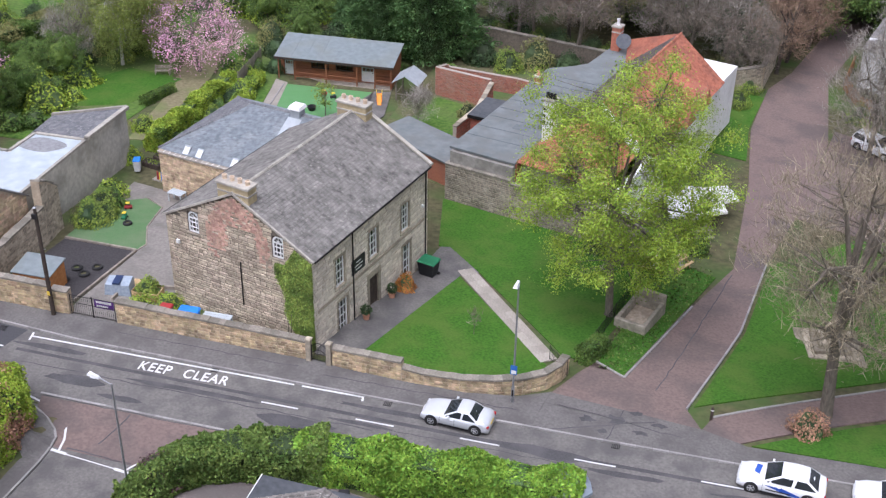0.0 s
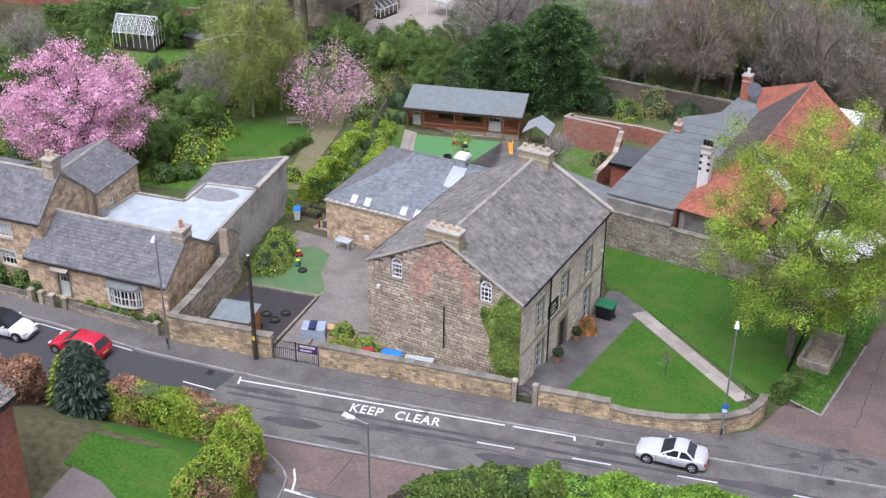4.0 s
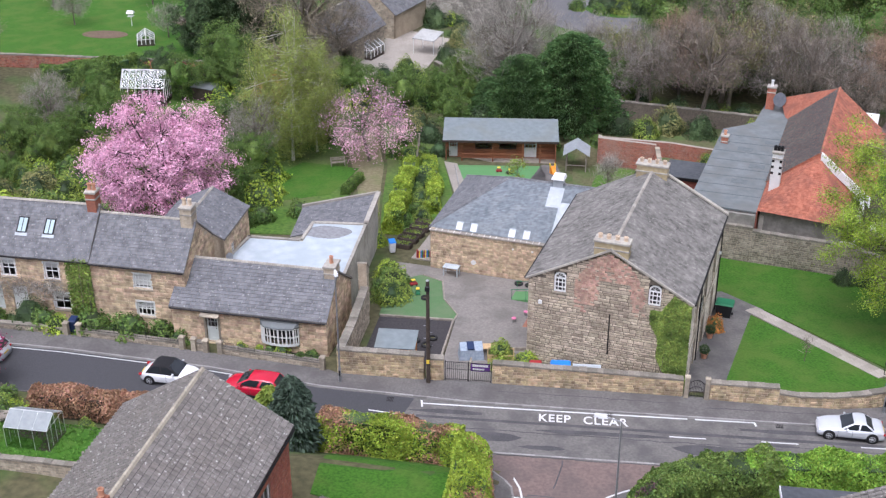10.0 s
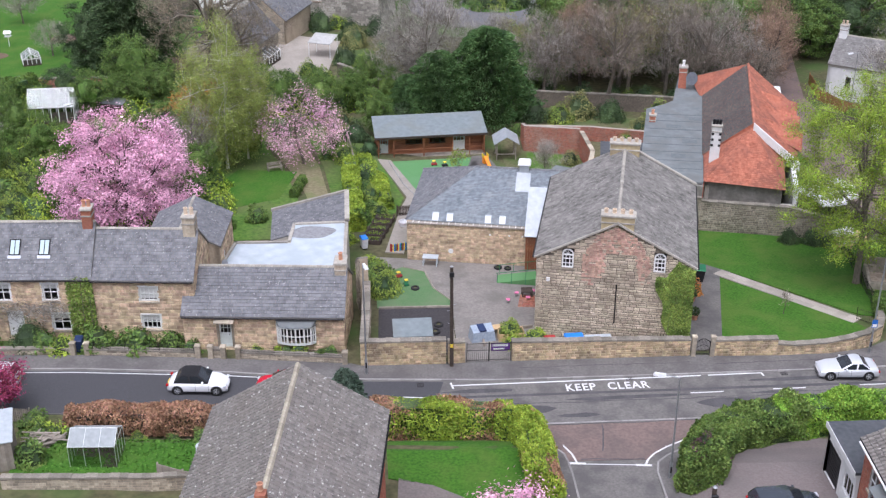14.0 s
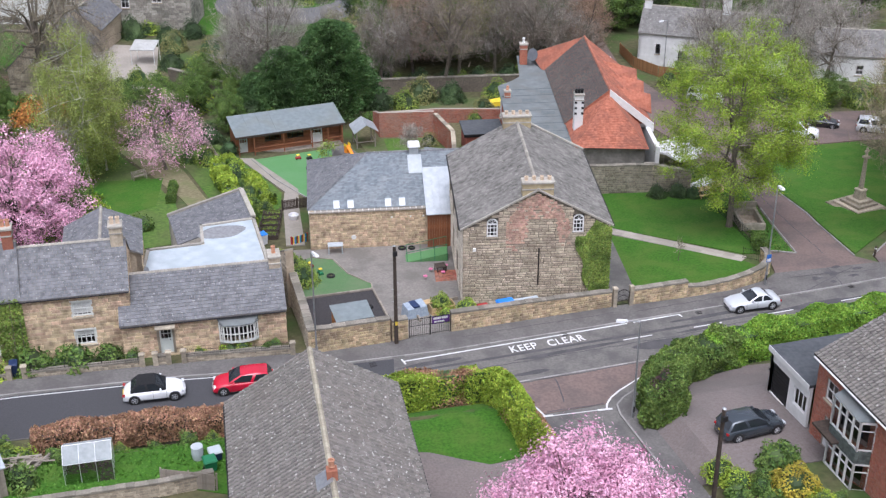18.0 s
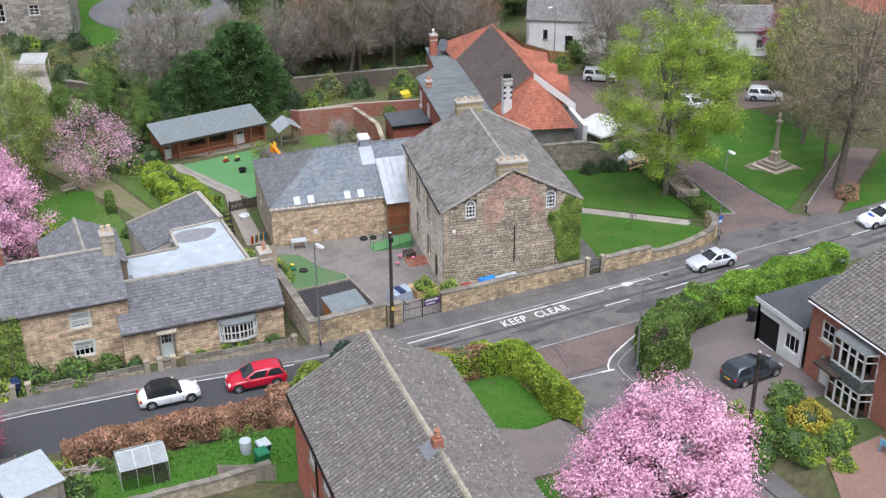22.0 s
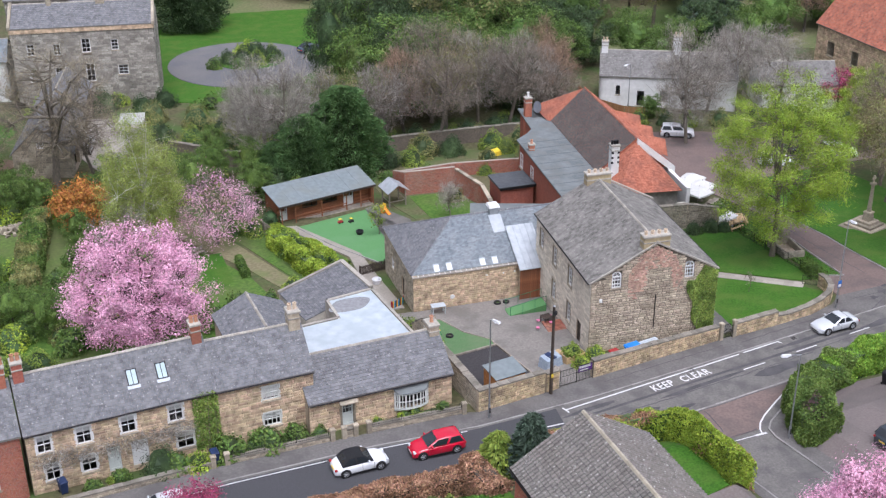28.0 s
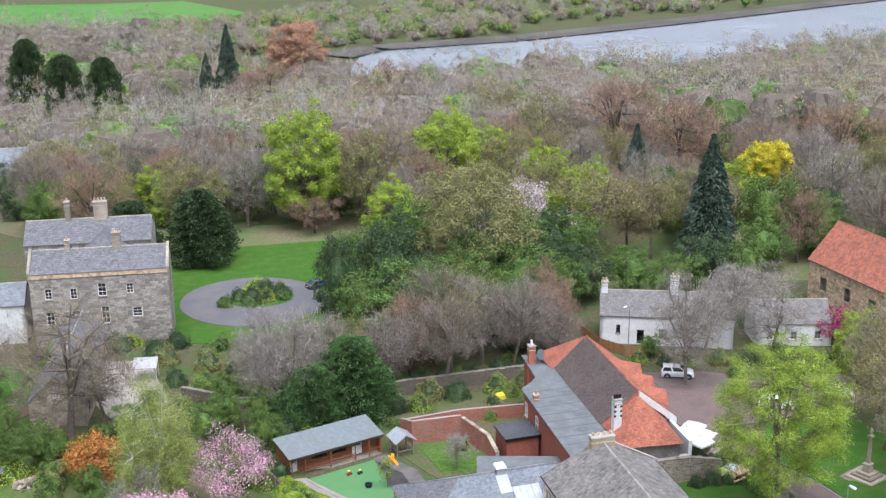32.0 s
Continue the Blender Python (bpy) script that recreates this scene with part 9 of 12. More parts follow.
def far_wood(name, label, places, seed, low=9, high=22, wide=0.4, share=(0.42, 0.22, 0.1, 0.17, 0.04, 0.05)):
    """Far trees in patches of one kind: fanned twigs or leaves over a rough, darker inner mass that stands in for
    shade.
    """
    r = np.random.default_rng(seed)
    sets, masses = [[] for _ in HAZED_MATS], [Shape() for _ in HAZED_MATS]
    trunks = Shape()
    for e, x, y in places:
        k = int(r.choice(6, p=share))
        h = r.uniform(low, high)
        g = ground(x, y)
        pts = crown_points(r, h, h * wide, 1.0, 30, shell=0.4) + np.array([x, y, g])
        v = spray(r, pts, 26, 0.95, 0.24, 0.3) if k > 2 else twigs(r, pts, 26, 1.9, 0.05, 0.45, np.array([x, y, g + h * 0.3]))
        sets[k].append(v)
        dome = blob(r, h * wide * 0.52, h * 0.26, h * 0.4, 5)
        masses[k].add([(x + a + r.normal() * 0.25, y + b + r.normal() * 0.25, g + c + r.normal() * 0.35) for a, b, c in dome.v], dome.f)
        trunks.tube((x, y, g - 0.5), (x, y, g + h * 0.6), 0.3, 0.12, 4, False)
    ob = thing(name, label, "woodland", Matrix.Identity(4), kind="stuff")
    for k, mat in enumerate(HAZED_MATS):
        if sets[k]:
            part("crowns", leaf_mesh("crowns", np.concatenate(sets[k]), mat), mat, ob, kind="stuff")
            # darker domes put in for the shade inside the far crowns
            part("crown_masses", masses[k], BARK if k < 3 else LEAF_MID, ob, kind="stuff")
    part("trunks", trunks, BARK, ob, kind="stuff")


far = [w for w in far if rg.random() < (0.8 if w[0] < 360 else 0.6) and not (w[1] > 255 and w[2] > 318 and rg.random() < 0.85)]
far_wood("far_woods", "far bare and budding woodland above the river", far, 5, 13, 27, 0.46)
bank = [(0, x, 400 + (0 if x < 300 else (x - 300) * 0.06) + rg.uniform(-8, 3)) for x in (rg.uniform(330, 700) for _ in range(60))]
bank += [(0, x, rg.uniform(558, 690) + max(0, x - 400) * 0.08) for x in (rg.uniform(110, 900) for _ in range(560))]
bank += [(0, rg.uniform(-60, 300), rg.uniform(540, 660)) for _ in range(380)] + [(0, rg.uniform(-60, 230), rg.uniform(635, 655)) for _ in range(50)]
bank = [b for b in bank if not (-60 < b[1] < 210 and 655 < b[2] < 820)]
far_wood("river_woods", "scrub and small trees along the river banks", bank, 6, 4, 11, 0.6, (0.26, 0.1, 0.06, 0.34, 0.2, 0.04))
MUD = surface("river_mud", (0.06, 0.054, 0.045), (0.11, 0.1, 0.085), 0.5, 0.7, 0.3, 0.05, (0.15, 0.145, 0.12))
solid("river_bank", strip([(150, 466), (196, 424), (240, 403), (330, 407), (452, 421), (900, 455)], 9, 0.9), MUD, "dark muddy river bank", "river bank", kind="structure")
solid("river_bank", strip([(172, 512), (200, 528), (280, 520), (400, 531), (518, 548), (900, 596)], 20, 0.9), MUD, "dark muddy river bank", "river bank", kind="structure")
solid("bank_track", strip([(330, 398), (420, 404), (560, 418), (760, 428)], 4, 0.95), GRAVEL, "pale track along the river bank", "track", kind="structure")

# ---- hedges and shrubs ----
hedge("privet_hedge", "clipped hedge of green and browned beech round a plot", [(-18.6, -9.6), (-14, -9.9), (-11.2, -10.4), (-9.6, -12.2), (-9.2, -14.5), (-9.2, -18.6)], 2.6, 2.0, LEAF_LIME, 360, 0.085, 61, LEAF_BEECH, 0.72)
hedge("laurel_hedge", "thick rounded green laurel hedge beside the street", [(0.6, -15.9), (1.2, -14.2), (2.3, -12.4), (4.3, -10.9), (7.5, -9.9)], 2.3, 2.5, LEAF_LAUREL, 420, 0.1, 62, None, lump=0.25)
hedge("laurel_hedge", "bright green laurel hedge beside the street", [(7.5, -9.9), (12, -9.4), (17, -8.9), (21.5, -8.6)], 2.4, 1.9, LEAF_FRESH, 460, 0.1, 63, None, lump=0.25)
hedge("beech_hedge", "russet dry-leaved beech hedge beside the street", [(-38.2, -8.5), (-33, -8.6), (-28.5, -9.2), (-25.6, -9.8)], 1.6, 1.5, LEAF_BEECH, 400, 0.085, 64, lump=0.2, z=0.7)
hedge("beech_hedge", "russet dry-leaved beech hedge beside the house", [(-25.2, -9.9), (-25.0, -13.2)], 2.4, 1.6, LEAF_BEECH, 360, 0.085, 65, lump=0.2, z=1.0)
hedge("garden_hedge", "bright clipped hedge along the track", [(-21.0, 25.4), (-21.5, 33), (-21.9, 41)], 1.9, 1.4, LEAF_LIME, 300, 0.1, 66, LEAF_MID, 0.7, lump=0.25)
hedge("garden_hedge", "mid-green hedge above the play path", [(-20.6, 44.5), (-18.9, 37), (-18.3, 31)], 1.1, 1.2, LEAF_MID, 240, 0.11, 67, LEAF_LIME, 0.4, lump=0.35)
hedge("tall_hedge", "tall dark clipped hedge in the far garden", [(-68, 60.5), (-60.5, 66)], 3.0, 2.6, LEAF_MID, 120, 0.15, 68)
hedge("tall_hedge", "tall dark clipped hedge in a garden", [(-47.5, 40), (-45.5, 49), (-43.2, 57.5)], 2.5, 2.5, LEAF_MID, 170, 0.12, 69, LEAF_OLIVE, 0.5)
hedge("low_hedge", "low clipped hedge edging a lawn", [(-27.2, 34.4), (-26.6, 38.6)], 0.9, 0.7, LEAF_MID, 260, 0.08, 70)
hedge("box_hedge", "rounded hedge on the lawn's edge", [(20.2, 7.4), (19.6, 5.6)], 1.2, 1.0, LEAF_MID, 300, 0.08, 71)

sh_g = shrub("garden_shrub", "rounded green garden shrub", on(-37.2, 1.7), 0.8, 1.2, LEAF_MID, 900, 0.085, 81)
again(sh_g, [(-36.1, 1.5, 1.7), (-36.5, 2.2, 1.3), (-33.8, 2.1, 1.2), (-39.0, 1.9, 1.7), (-38.4, 1.6, 1.2), (-32.2, 1.1, 0.9), (-42.9, 1.9, 1.4), (-46.8, 2.5, 1.0), (-48.8, 2.3, 0.9), (-22.3, 0.4, 0.7), (-25.4, 0.7, 0.6), (-30.2, 28.0, 1.4), (-33, 26, 1.5), (-27.0, 27.5, 1.0), (-26.6, 24.5, 1.0), (-34.5, 24.5, 1.6), (-46, 26, 1.8),
             (-47, 38, 1.6), (-44, 42, 1.8), (-41.5, 47, 1.6), (-38, 49, 1.8), (-33, 50, 1.7), (-30, 54, 1.8), (-36, 34, 1.5), (-39, 37, 1.6), (-24.5, 46.5, 1.2), (-21.8, 47.5, 1.0), (-20.6, 27.5, 1.2), (-19.6, 30.5, 1.0), (-20.6, 36, 1.1), (-24, 50.5, 1.4), (-14.6, 18.6, 0.5), (2.3, 25.5, 0.8), (-19.4, 14.5, 1.3), (-19.6, 12.8, 1.2),
             (-8.6, 51.8, 1.4), (-3.5, 53.4, 1.2), (1.5, 52.7, 1.2), (22.6, 24.2, 1.6), (24.3, 24.8, 1.4), (18.4, 24.2, 1.4), (3.8, -23.9, 1.3), (-1.0, -27.6, 1.3), (1.4, -29.4, 1.0), (5.0, -33.8, 1.3), (-41, -8.2, 1.3), (-46, -9.5, 1.4), (-49, -8.5, 1.6), (-52, -7.6, 1.8), (-29.5, -13.0, 0.8), (-39, -15.5, 1.3),
             (-8.0, 108, 1.7), (-4.6, 106.2, 1.6), (1.2, 107.0, 1.5), (-1.0, 111, 1.6), (2.4, 110, 1.3)], 81, label="rounded green shrub among the planting")
sh_l = shrub("bright_shrub", "bright yellow-green rounded shrub", on(-41.4, 1.45), 1.15, 1.45, LEAF_LIME, 1300, 0.08, 82)
again(sh_l, [(-36, 37.2, 2.0), (-47.2, 46, 1.6), (-53, 40, 1.7), (-33.6, 33.0, 0.9), (-7.4, 1.9, 0.9), (-9.2, 1.2, 0.7), (-19.6, 15.8, 1.1), (-24.2, 29, 1.0), (-22, 22.5, 1.0), (-35.8, 24.2, 0.7), (1.2, -24.7, 0.8), (0.8, -23.2, 0.9), (1.7, -29.3, 0.8), (4.4, -28.6, 0.9), (2.6, -31.2, 0.7), (-39.4, -10.0, 1.1), (-24.6, 0.75, 0.6), (-27.6, 0.95, 0.45), (-2.5, 110.5, 1.6), (-59, 59, 1.5), (-55, 36, 1.6), (-20.4, 40.5, 1.2)], 82, label="bright yellow-green shrub among the planting")
shrub("dark_shrub", "dense dark rounded shrub", on(-43.9, 2.3), 1.5, 2.3, LEAF_DARK, 1500, 0.08, 83)
shrub("gold_shrub", "rounded golden-yellow shrub in a bed", on(3.9, -26.4), 1.5, 1.6, leaves("golden_leaves", (0.28, 0.24, 0.03), (0.46, 0.38, 0.05), 0.35), 2600, 0.09, 84)
shrub("purple_shrub", "dark purple rounded shrub in the hedge", on(1.15, -15.0, 0, 0.9), 1.2, 1.75, surface("purple_leaves", (0.05, 0.022, 0.03), (0.09, 0.045, 0.05), 2, 0.6, 0, vary=0.3), 1300, 0.08, 85)
conifer("cypress_tree", "blue-green rounded garden cypress tree", on(-20.8, -10.6), 5.2, 2.0, LEAF_BLUE, 86, 4500, 0.2, pointed=0.5)
conifer("cypress_tree", "pale green drooping garden cypress", on(-22.6, -9.0), 3.6, 1.9, LEAF_SPRING, 87, 3500, 0.2, pointed=0.5)
tree("willow_tree", "drooping grey-green garden tree", on(-53.5, -8.0), 5.5, 2.4, 1.0, 70, 60, 0.4, 0.1, LEAF_OLIVE, BARK, 0.12, 88, twig=TWIG_GREY, hang=0.6)
tree("sapling", "young tree with thin new leaves on the playground", on(-11.0, 38.5), 3.6, 1.0, 1.2, 26, 30, 0.25, 0.08, LEAF_SPRING, BARK, 0.05, 89)
tree("sapling", "bare staked sapling on the lawn", on(12.2, 6.2), 1.9, 0.4, 0.9, 10, 8, 0.2, 0.5, TWIG, BARK, 0.025, 90, "bare", limb_count=3)
tree("fruit_tree", "small bare fruit tree on the playground bank", on(-2.2, 39.0), 4.2, 1.6, 1.2, 50, 24, 0.3, 0.7, TWIG_GREY, BARK, 0.07, 91, "bare", limb_count=6)
orch = tree("fruit_tree", "small bare orchard tree on the lawn", on(-77, 88), 5.2, 2.6, 1.4, 60, 26, 0.3, 0.9, TWIG_GREY, BARK, 0.12, 92, "bare", limb_count=8)
again(orch, [(-62, 84, 0.9), (-84, 97, 1.1), (-70, 100, 1.1)], 9)
again(holly, [(-55.5, 78, 0.75), (-47.5, 84, 0.7)], 10, label="dark spreading evergreen on the far lawn")
again(bare_g, [(-61, 45, 0.6), (-37.5, 40, 0.6)], 11)
again(bare_a, [(-47, 82, 0.9), (-34.5, 70, 0.8), (-78, 60, 0.8), (-84, 58, 0.9)], 12)
ivy("wall_climber", 2600, lambda r: (r.uniform(11.6, 13.5), -0.08 - abs(r.normal()) * 0.12, r.uniform(0.2, 4.9) if r.random() < 0.9 else r.uniform(0, 4.2)), 0.085, "green creeper between two cottages", T.ob.matrix_world.copy(), seed=4)
# the overgrown gardens between the cottages and the barns
again(sh_g, [(4.8, -23.6, 1.2), (0.6, -26.3, 1.1), (1.5, -28.0, 1.2), (3.3, -29.6, 1.1), (2.0, -26.0, 0.8), (2.6, -25.2, 0.8), (0.8, -25.4, 0.9), (2.0, -28.4, 0.9), (4.6, -25.8, 0.8), (5.6, -28.4, 0.7), (0.2, -27.2, 1.0), (-18.6, 14.2, 1.3)], 83)
LAWNS = ([(-36, 30), (-26.5, 30), (-26, 44), (-36.5, 44)], [(-34, 60), (-22, 60), (-20, 22), (-27.5, 22)], [(-47.5, 14), (-34.5, 14), (-34.5, 26), (-47.5, 26)], [(-61, 51), (-50, 51), (-50, 63), (-61, 63)], [(-50.5, 38), (-41.5, 38), (-41.5, 60), (-50.5, 60)], [(-43, 52), (-33, 52), (-33, 61), (-43, 61)])


def in_box(x, y, q):
    xs, ys = [p[0] for p in q], [p[1] for p in q]
    return min(xs) < x < max(xs) and min(ys) < y < max(ys)


dk = shrub("dark_shrub", "dense dark green garden shrub", on(-50, 52), 1.3, 1.9, LEAF_DARK, 2200, 0.08, 95)
ms = shrub("spring_shrub", "loose shrub in fresh spring leaf", on(-52, 44), 1.4, 2.0, LEAF_SPRING, 2200, 0.08, 96)
os_ = shrub("olive_shrub", "loose shrub with thin olive buds", on(-45, 50), 1.4, 2.2, LEAF_OLIVE, 2200, 0.08, 97)
rg = random.Random(31)
spots = []
while len(spots) < 150:
    x, y = rg.uniform(-66, -22), rg.uniform(20, 67)
    if any(in_box(x, y, q) for q in LAWNS) or any(math.hypot(x - a, y - b) < 1.5 for a, b in spots):
        continue
    spots.append((x, y))
for i, (x, y) in enumerate(spots):
    k = rg.choice((dk, ms, ms, ms, os_, sh_g, sh_g, sh_l, sh_l, mid_tree, mid_tree))
    s_ = {mid_tree: 0.42, bare_g: 0.45, sh_g: 1.8, sh_l: 1.6}.get(k, 1.1) * rg.uniform(0.75, 1.35)
    copy_thing(k, on(x, y, rg.uniform(0, 360), -0.05, s_))
for x, y, k, s_ in ((-21.6, 52, dk, 1.2), (-19.5, 54, mid_tree, 0.5), (-16.5, 56, dk, 1.6), (-14.5, 54.5, ms, 1.1), (-23.5, 55, os_, 1.3), (-18, 60.5, mid_tree, 0.55), (-1.5, 58, dk, 1.5), (1.5, 57, ms, 1.2), (4, 59, os_, 1.5), (7.5, 58, dk, 1.4),
                    (13, 57.5, ms, 1.3), (17, 57, os_, 1.3), (-19.8, 33.5, ms, 0.8), (-20.4, 38.5, dk, 0.8), (-18.9, 29, ms, 0.7), (-22.5, 45.5, ms, 1.0), (-20, 48, dk, 0.9), (-3.2, 35, ms, 0.7), (1, 44, os_, 0.8), (4, 40, ms, 0.7), (8, 50, ms, 0.8), (13, 50.5, os_, 0.8)):
    copy_thing(k, on(x, y, rg.uniform(0, 360), -0.05, s_))
for x, y, k, s_ in ((36, 58.5, ms, 1.0), (39, 56.5, dk, 0.9), (42, 55.5, ms, 1.1), (46, 53.5, os_, 1.2), (50, 52, dk, 1.2), (54, 51, ms, 1.3), (58, 49.5, sh_l, 1.8), (63, 48, dk, 1.4), (68, 46, ms, 1.4), (45, 48.5, sh_g, 1.6), (51, 47.5, sh_g, 1.6),
                    (-30, 70.5, dk, 1.2), (-28, 75, ms, 1.1), (-23.5, 80, dk, 1.3), (-21, 72, ms, 1.3), (-22.5, 88, os_, 1.4), (-19.5, 94, dk, 1.4), (-16, 78, os_, 1.4), (-12, 84, ms, 1.6), (-9, 76, dk, 1.4), (-5, 82, os_, 1.4), (-14, 90, sh_g, 1.8), (-1, 90, ms, 1.4), (-48, 100, dk, 2), (-36, 96, ms, 1.6),
                    (14, 55.5, ms, 1.0), (10, 53, os_, 1.0), (22, 50, sh_g, 1.2), (24.5, 57, ms, 1.0), (21.5, 58, dk, 1.1)):
    copy_thing(k, on(x, y, rg.uniform(0, 360), -0.05, s_))
for x, y, k, s_ in ((-37.2, -12.6, sh_g, 1.0), (-36.6, -13.8, sh_g, 0.7), (-36.0, -12.0, ms, 0.5), (-33.5, -12.2, ms, 0.4), (-31.5, -11.8, sh_g, 0.6), (-28.0, -12.0, ms, 0.4), (-40.2, -9.6, ms, 0.9), (-39.8, -10.8, sh_g, 1.3), (-42.5, -10.8, sh_g, 1.2), (-44.5, -12, dk, 1.0)):
    copy_thing(k, on(x, y, rg.uniform(0, 360), -0.05, s_))
for x, y, s_ in ((-18.6, 11.0, 1.0), (-18.9, 13.2, 0.95), (-18.0, 12.2, 0.7)):
    copy_thing(ms, on(x, y, 40 * s_, 0, s_))
for i in range(16):
    copy_thing((dk, os_, dk, ms)[i % 4], on(-3 + 1.9 * i + rg.uniform(-0.6, 0.6), 65.5 - 0.22 * i + rg.uniform(-1, 1.5), rg.uniform(0, 360), -0.05, rg.uniform(0.8, 1.4)))
wv = np.random.default_rng(12)
wp = np.column_stack([wv.uniform(0.5, 11.4, 500), -0.15 - np.abs(wv.normal(size=500)) * 0.15, 2.35 + 0.25 * np.sin(np.linspace(0, 9, 500)) + wv.normal(size=500) * 0.16])
wist = thing("wisteria", "tangled bare wisteria stems across a cottage front", "climber", T.ob.matrix_world.copy())
part("stem", leaf_mesh("stem", twigs(wv, wp, 3, 0.9, 0.02, 0.0, np.array([6, 3, 2.3])), TWIG_GREY), TWIG_GREY, wist)

# daffodils and rough tufts as one spread
tv = np.random.default_rng(14)
tx = tv.uniform(-39.5, -25, 3000)
ty = tv.uniform(-17.2, -10.4, 3000)
tz = np.array([ground(a, b) for a, b in zip(tx, ty)])
ob = new("grass_tufts", leaf_mesh("grass_tufts", leaf_cloud(np.column_stack([tx, ty, tz + 0.06]), 0.1, 0.1, tv), surface("long_grass_blades", (0.05, 0.13, 0.012), (0.1, 0.22, 0.03), 2, 0.7, 0, vary=0.3)))
tagged(ob, "rough grass tufts in an overgrown garden", "grass", kind="stuff")
tx, ty = tv.uniform(20.6, 26, 2500), tv.uniform(5.2, 22, 2500)
ok = (tx > 20.3 + (ty - 5) * 0.1) & (tx < 22.1 + (ty - 4.8) * 0.26)
tx, ty = tx[ok], ty[ok]
tz = np.array([ground(a, b) for a, b in zip(tx, ty)])
ob = new("grass_tufts", leaf_mesh("grass_tufts", leaf_cloud(np.column_stack([tx, ty, tz + 0.12]), 0.1, 0.1, tv), LEAF_MID))
tagged(ob, "rough grass tufts on the verge", "grass", kind="stuff")

# ---- vehicles ----
def paint(name, c, metal=0.0, rough=0.25):
    m = surface(name, c, tuple(min(1, v * 1.08) for v in c), 2, rough, 0, 0.8, metal=metal, spec=0.6)
    m.node_tree.nodes["Principled BSDF"].inputs["Coat Weight"].default_value = 0.6
    return m


SILVER = paint("silver_car_paint", (0.6, 0.62, 0.64), 0.2, 0.3)
CAR_WHITE = paint("white_car_paint", (0.78, 0.79, 0.8))
CAR_RED = paint("red_car_paint", (0.5, 0.006, 0.03))
CAR_SLATE = paint("dark_slate_car_paint", (0.05, 0.062, 0.075), 0.3)
CAR_BLUE = paint("blue_grey_car_paint", (0.075, 0.1, 0.13), 0.3)
CAR_BLACK = paint("black_car_paint", (0.015, 0.016, 0.018))
FLASH_BLUE = paint("blue_film", (0.03, 0.09, 0.4))
SOFT_TOP = surface("black_soft_top", (0.012, 0.012, 0.013), (0.022, 0.022, 0.024), 20, 0.9, 0.2)
CAR_GLASS = surface("tinted_car_glass", (0.02, 0.024, 0.028), (0.03, 0.035, 0.04), 1, 0.05, 0, spec=0.7)
RUBBER = surface("black_rubber", (0.018, 0.018, 0.018), (0.03, 0.03, 0.03), 10, 0.85, 0.1)
ALLOY = surface("alloy_wheel", (0.45, 0.46, 0.47), (0.55, 0.56, 0.57), 5, 0.35, 0, metal=0.6)
LAMP_RED = surface("red_lamp_lens", (0.35, 0.01, 0.015), (0.45, 0.02, 0.02), 3, 0.2, 0)
LAMP_CLEAR = surface("clear_lamp_lens", (0.55, 0.57, 0.6), (0.65, 0.67, 0.7), 3, 0.12, 0)
PLATE_W = surface("white_plate", (0.7, 0.7, 0.68), (0.75, 0.75, 0.73), 3, 0.5, 0)
PLATE_Y = surface("yellow_plate", (0.7, 0.5, 0.05), (0.75, 0.55, 0.06), 3, 0.5, 0)

#           body: (share of the length from the rear, height share, width share); cabin: rear base, rear top, front top, front base
CARS = {
    "hatch": ([(0, 0.42, 0.8), (0.02, 0.58, 0.9), (0.08, 0.64, 0.96), (0.3, 0.63, 1), (0.62, 0.61, 1), (0.72, 0.6, 0.99), (0.86, 0.55, 0.96), (0.96, 0.46, 0.88), (1, 0.32, 0.76)], (0.02, 0.1, 0.52, 0.74)),
    "coupe": ([(0, 0.44, 0.8), (0.03, 0.62, 0.9), (0.1, 0.68, 0.96), (0.3, 0.67, 1), (0.58, 0.65, 1), (0.68, 0.65, 0.99), (0.84, 0.6, 0.96), (0.95, 0.5, 0.88), (1, 0.34, 0.76)], (0.16, 0.3, 0.46, 0.66)),
    "saloon": ([(0, 0.44, 0.8), (0.02, 0.62, 0.9), (0.1, 0.66, 0.96), (0.3, 0.63, 1), (0.6, 0.62, 1), (0.7, 0.62, 0.99), (0.86, 0.57, 0.96), (0.96, 0.47, 0.88), (1, 0.32, 0.76)], (0.08, 0.22, 0.5, 0.7)),
    "suv": ([(0, 0.45, 0.84), (0.02, 0.6, 0.92), (0.08, 0.64, 0.97), (0.3, 0.63, 1), (0.62, 0.62, 1), (0.74, 0.62, 0.99), (0.88, 0.58, 0.97), (0.97, 0.5, 0.9), (1, 0.34, 0.8)], (0.01, 0.06, 0.56, 0.74)),
    "beetle": ([(0, 0.34, 0.72), (0.04, 0.5, 0.84), (0.14, 0.62, 0.95), (0.3, 0.62, 1), (0.6, 0.6, 1), (0.72, 0.6, 0.98), (0.84, 0.56, 0.94), (0.95, 0.43, 0.82), (1, 0.28, 0.7)], (0.13, 0.26, 0.52, 0.7)),
}


def rim_shape(R):
    """A dished rim with five spokes."""
    s = Shape().lathe([(R * 0.66, 0.06), (R * 0.66, 0.13), (R * 0.58, 0.13), (R * 0.58, 0.06)], 14)
    for k in range(5):
        a = 2 * math.pi * k / 5
        s.tube((0, 0, 0.125), (R * 0.6 * math.cos(a), R * 0.6 * math.sin(a), 0.12), 0.035, 0.03, 5)
    return s


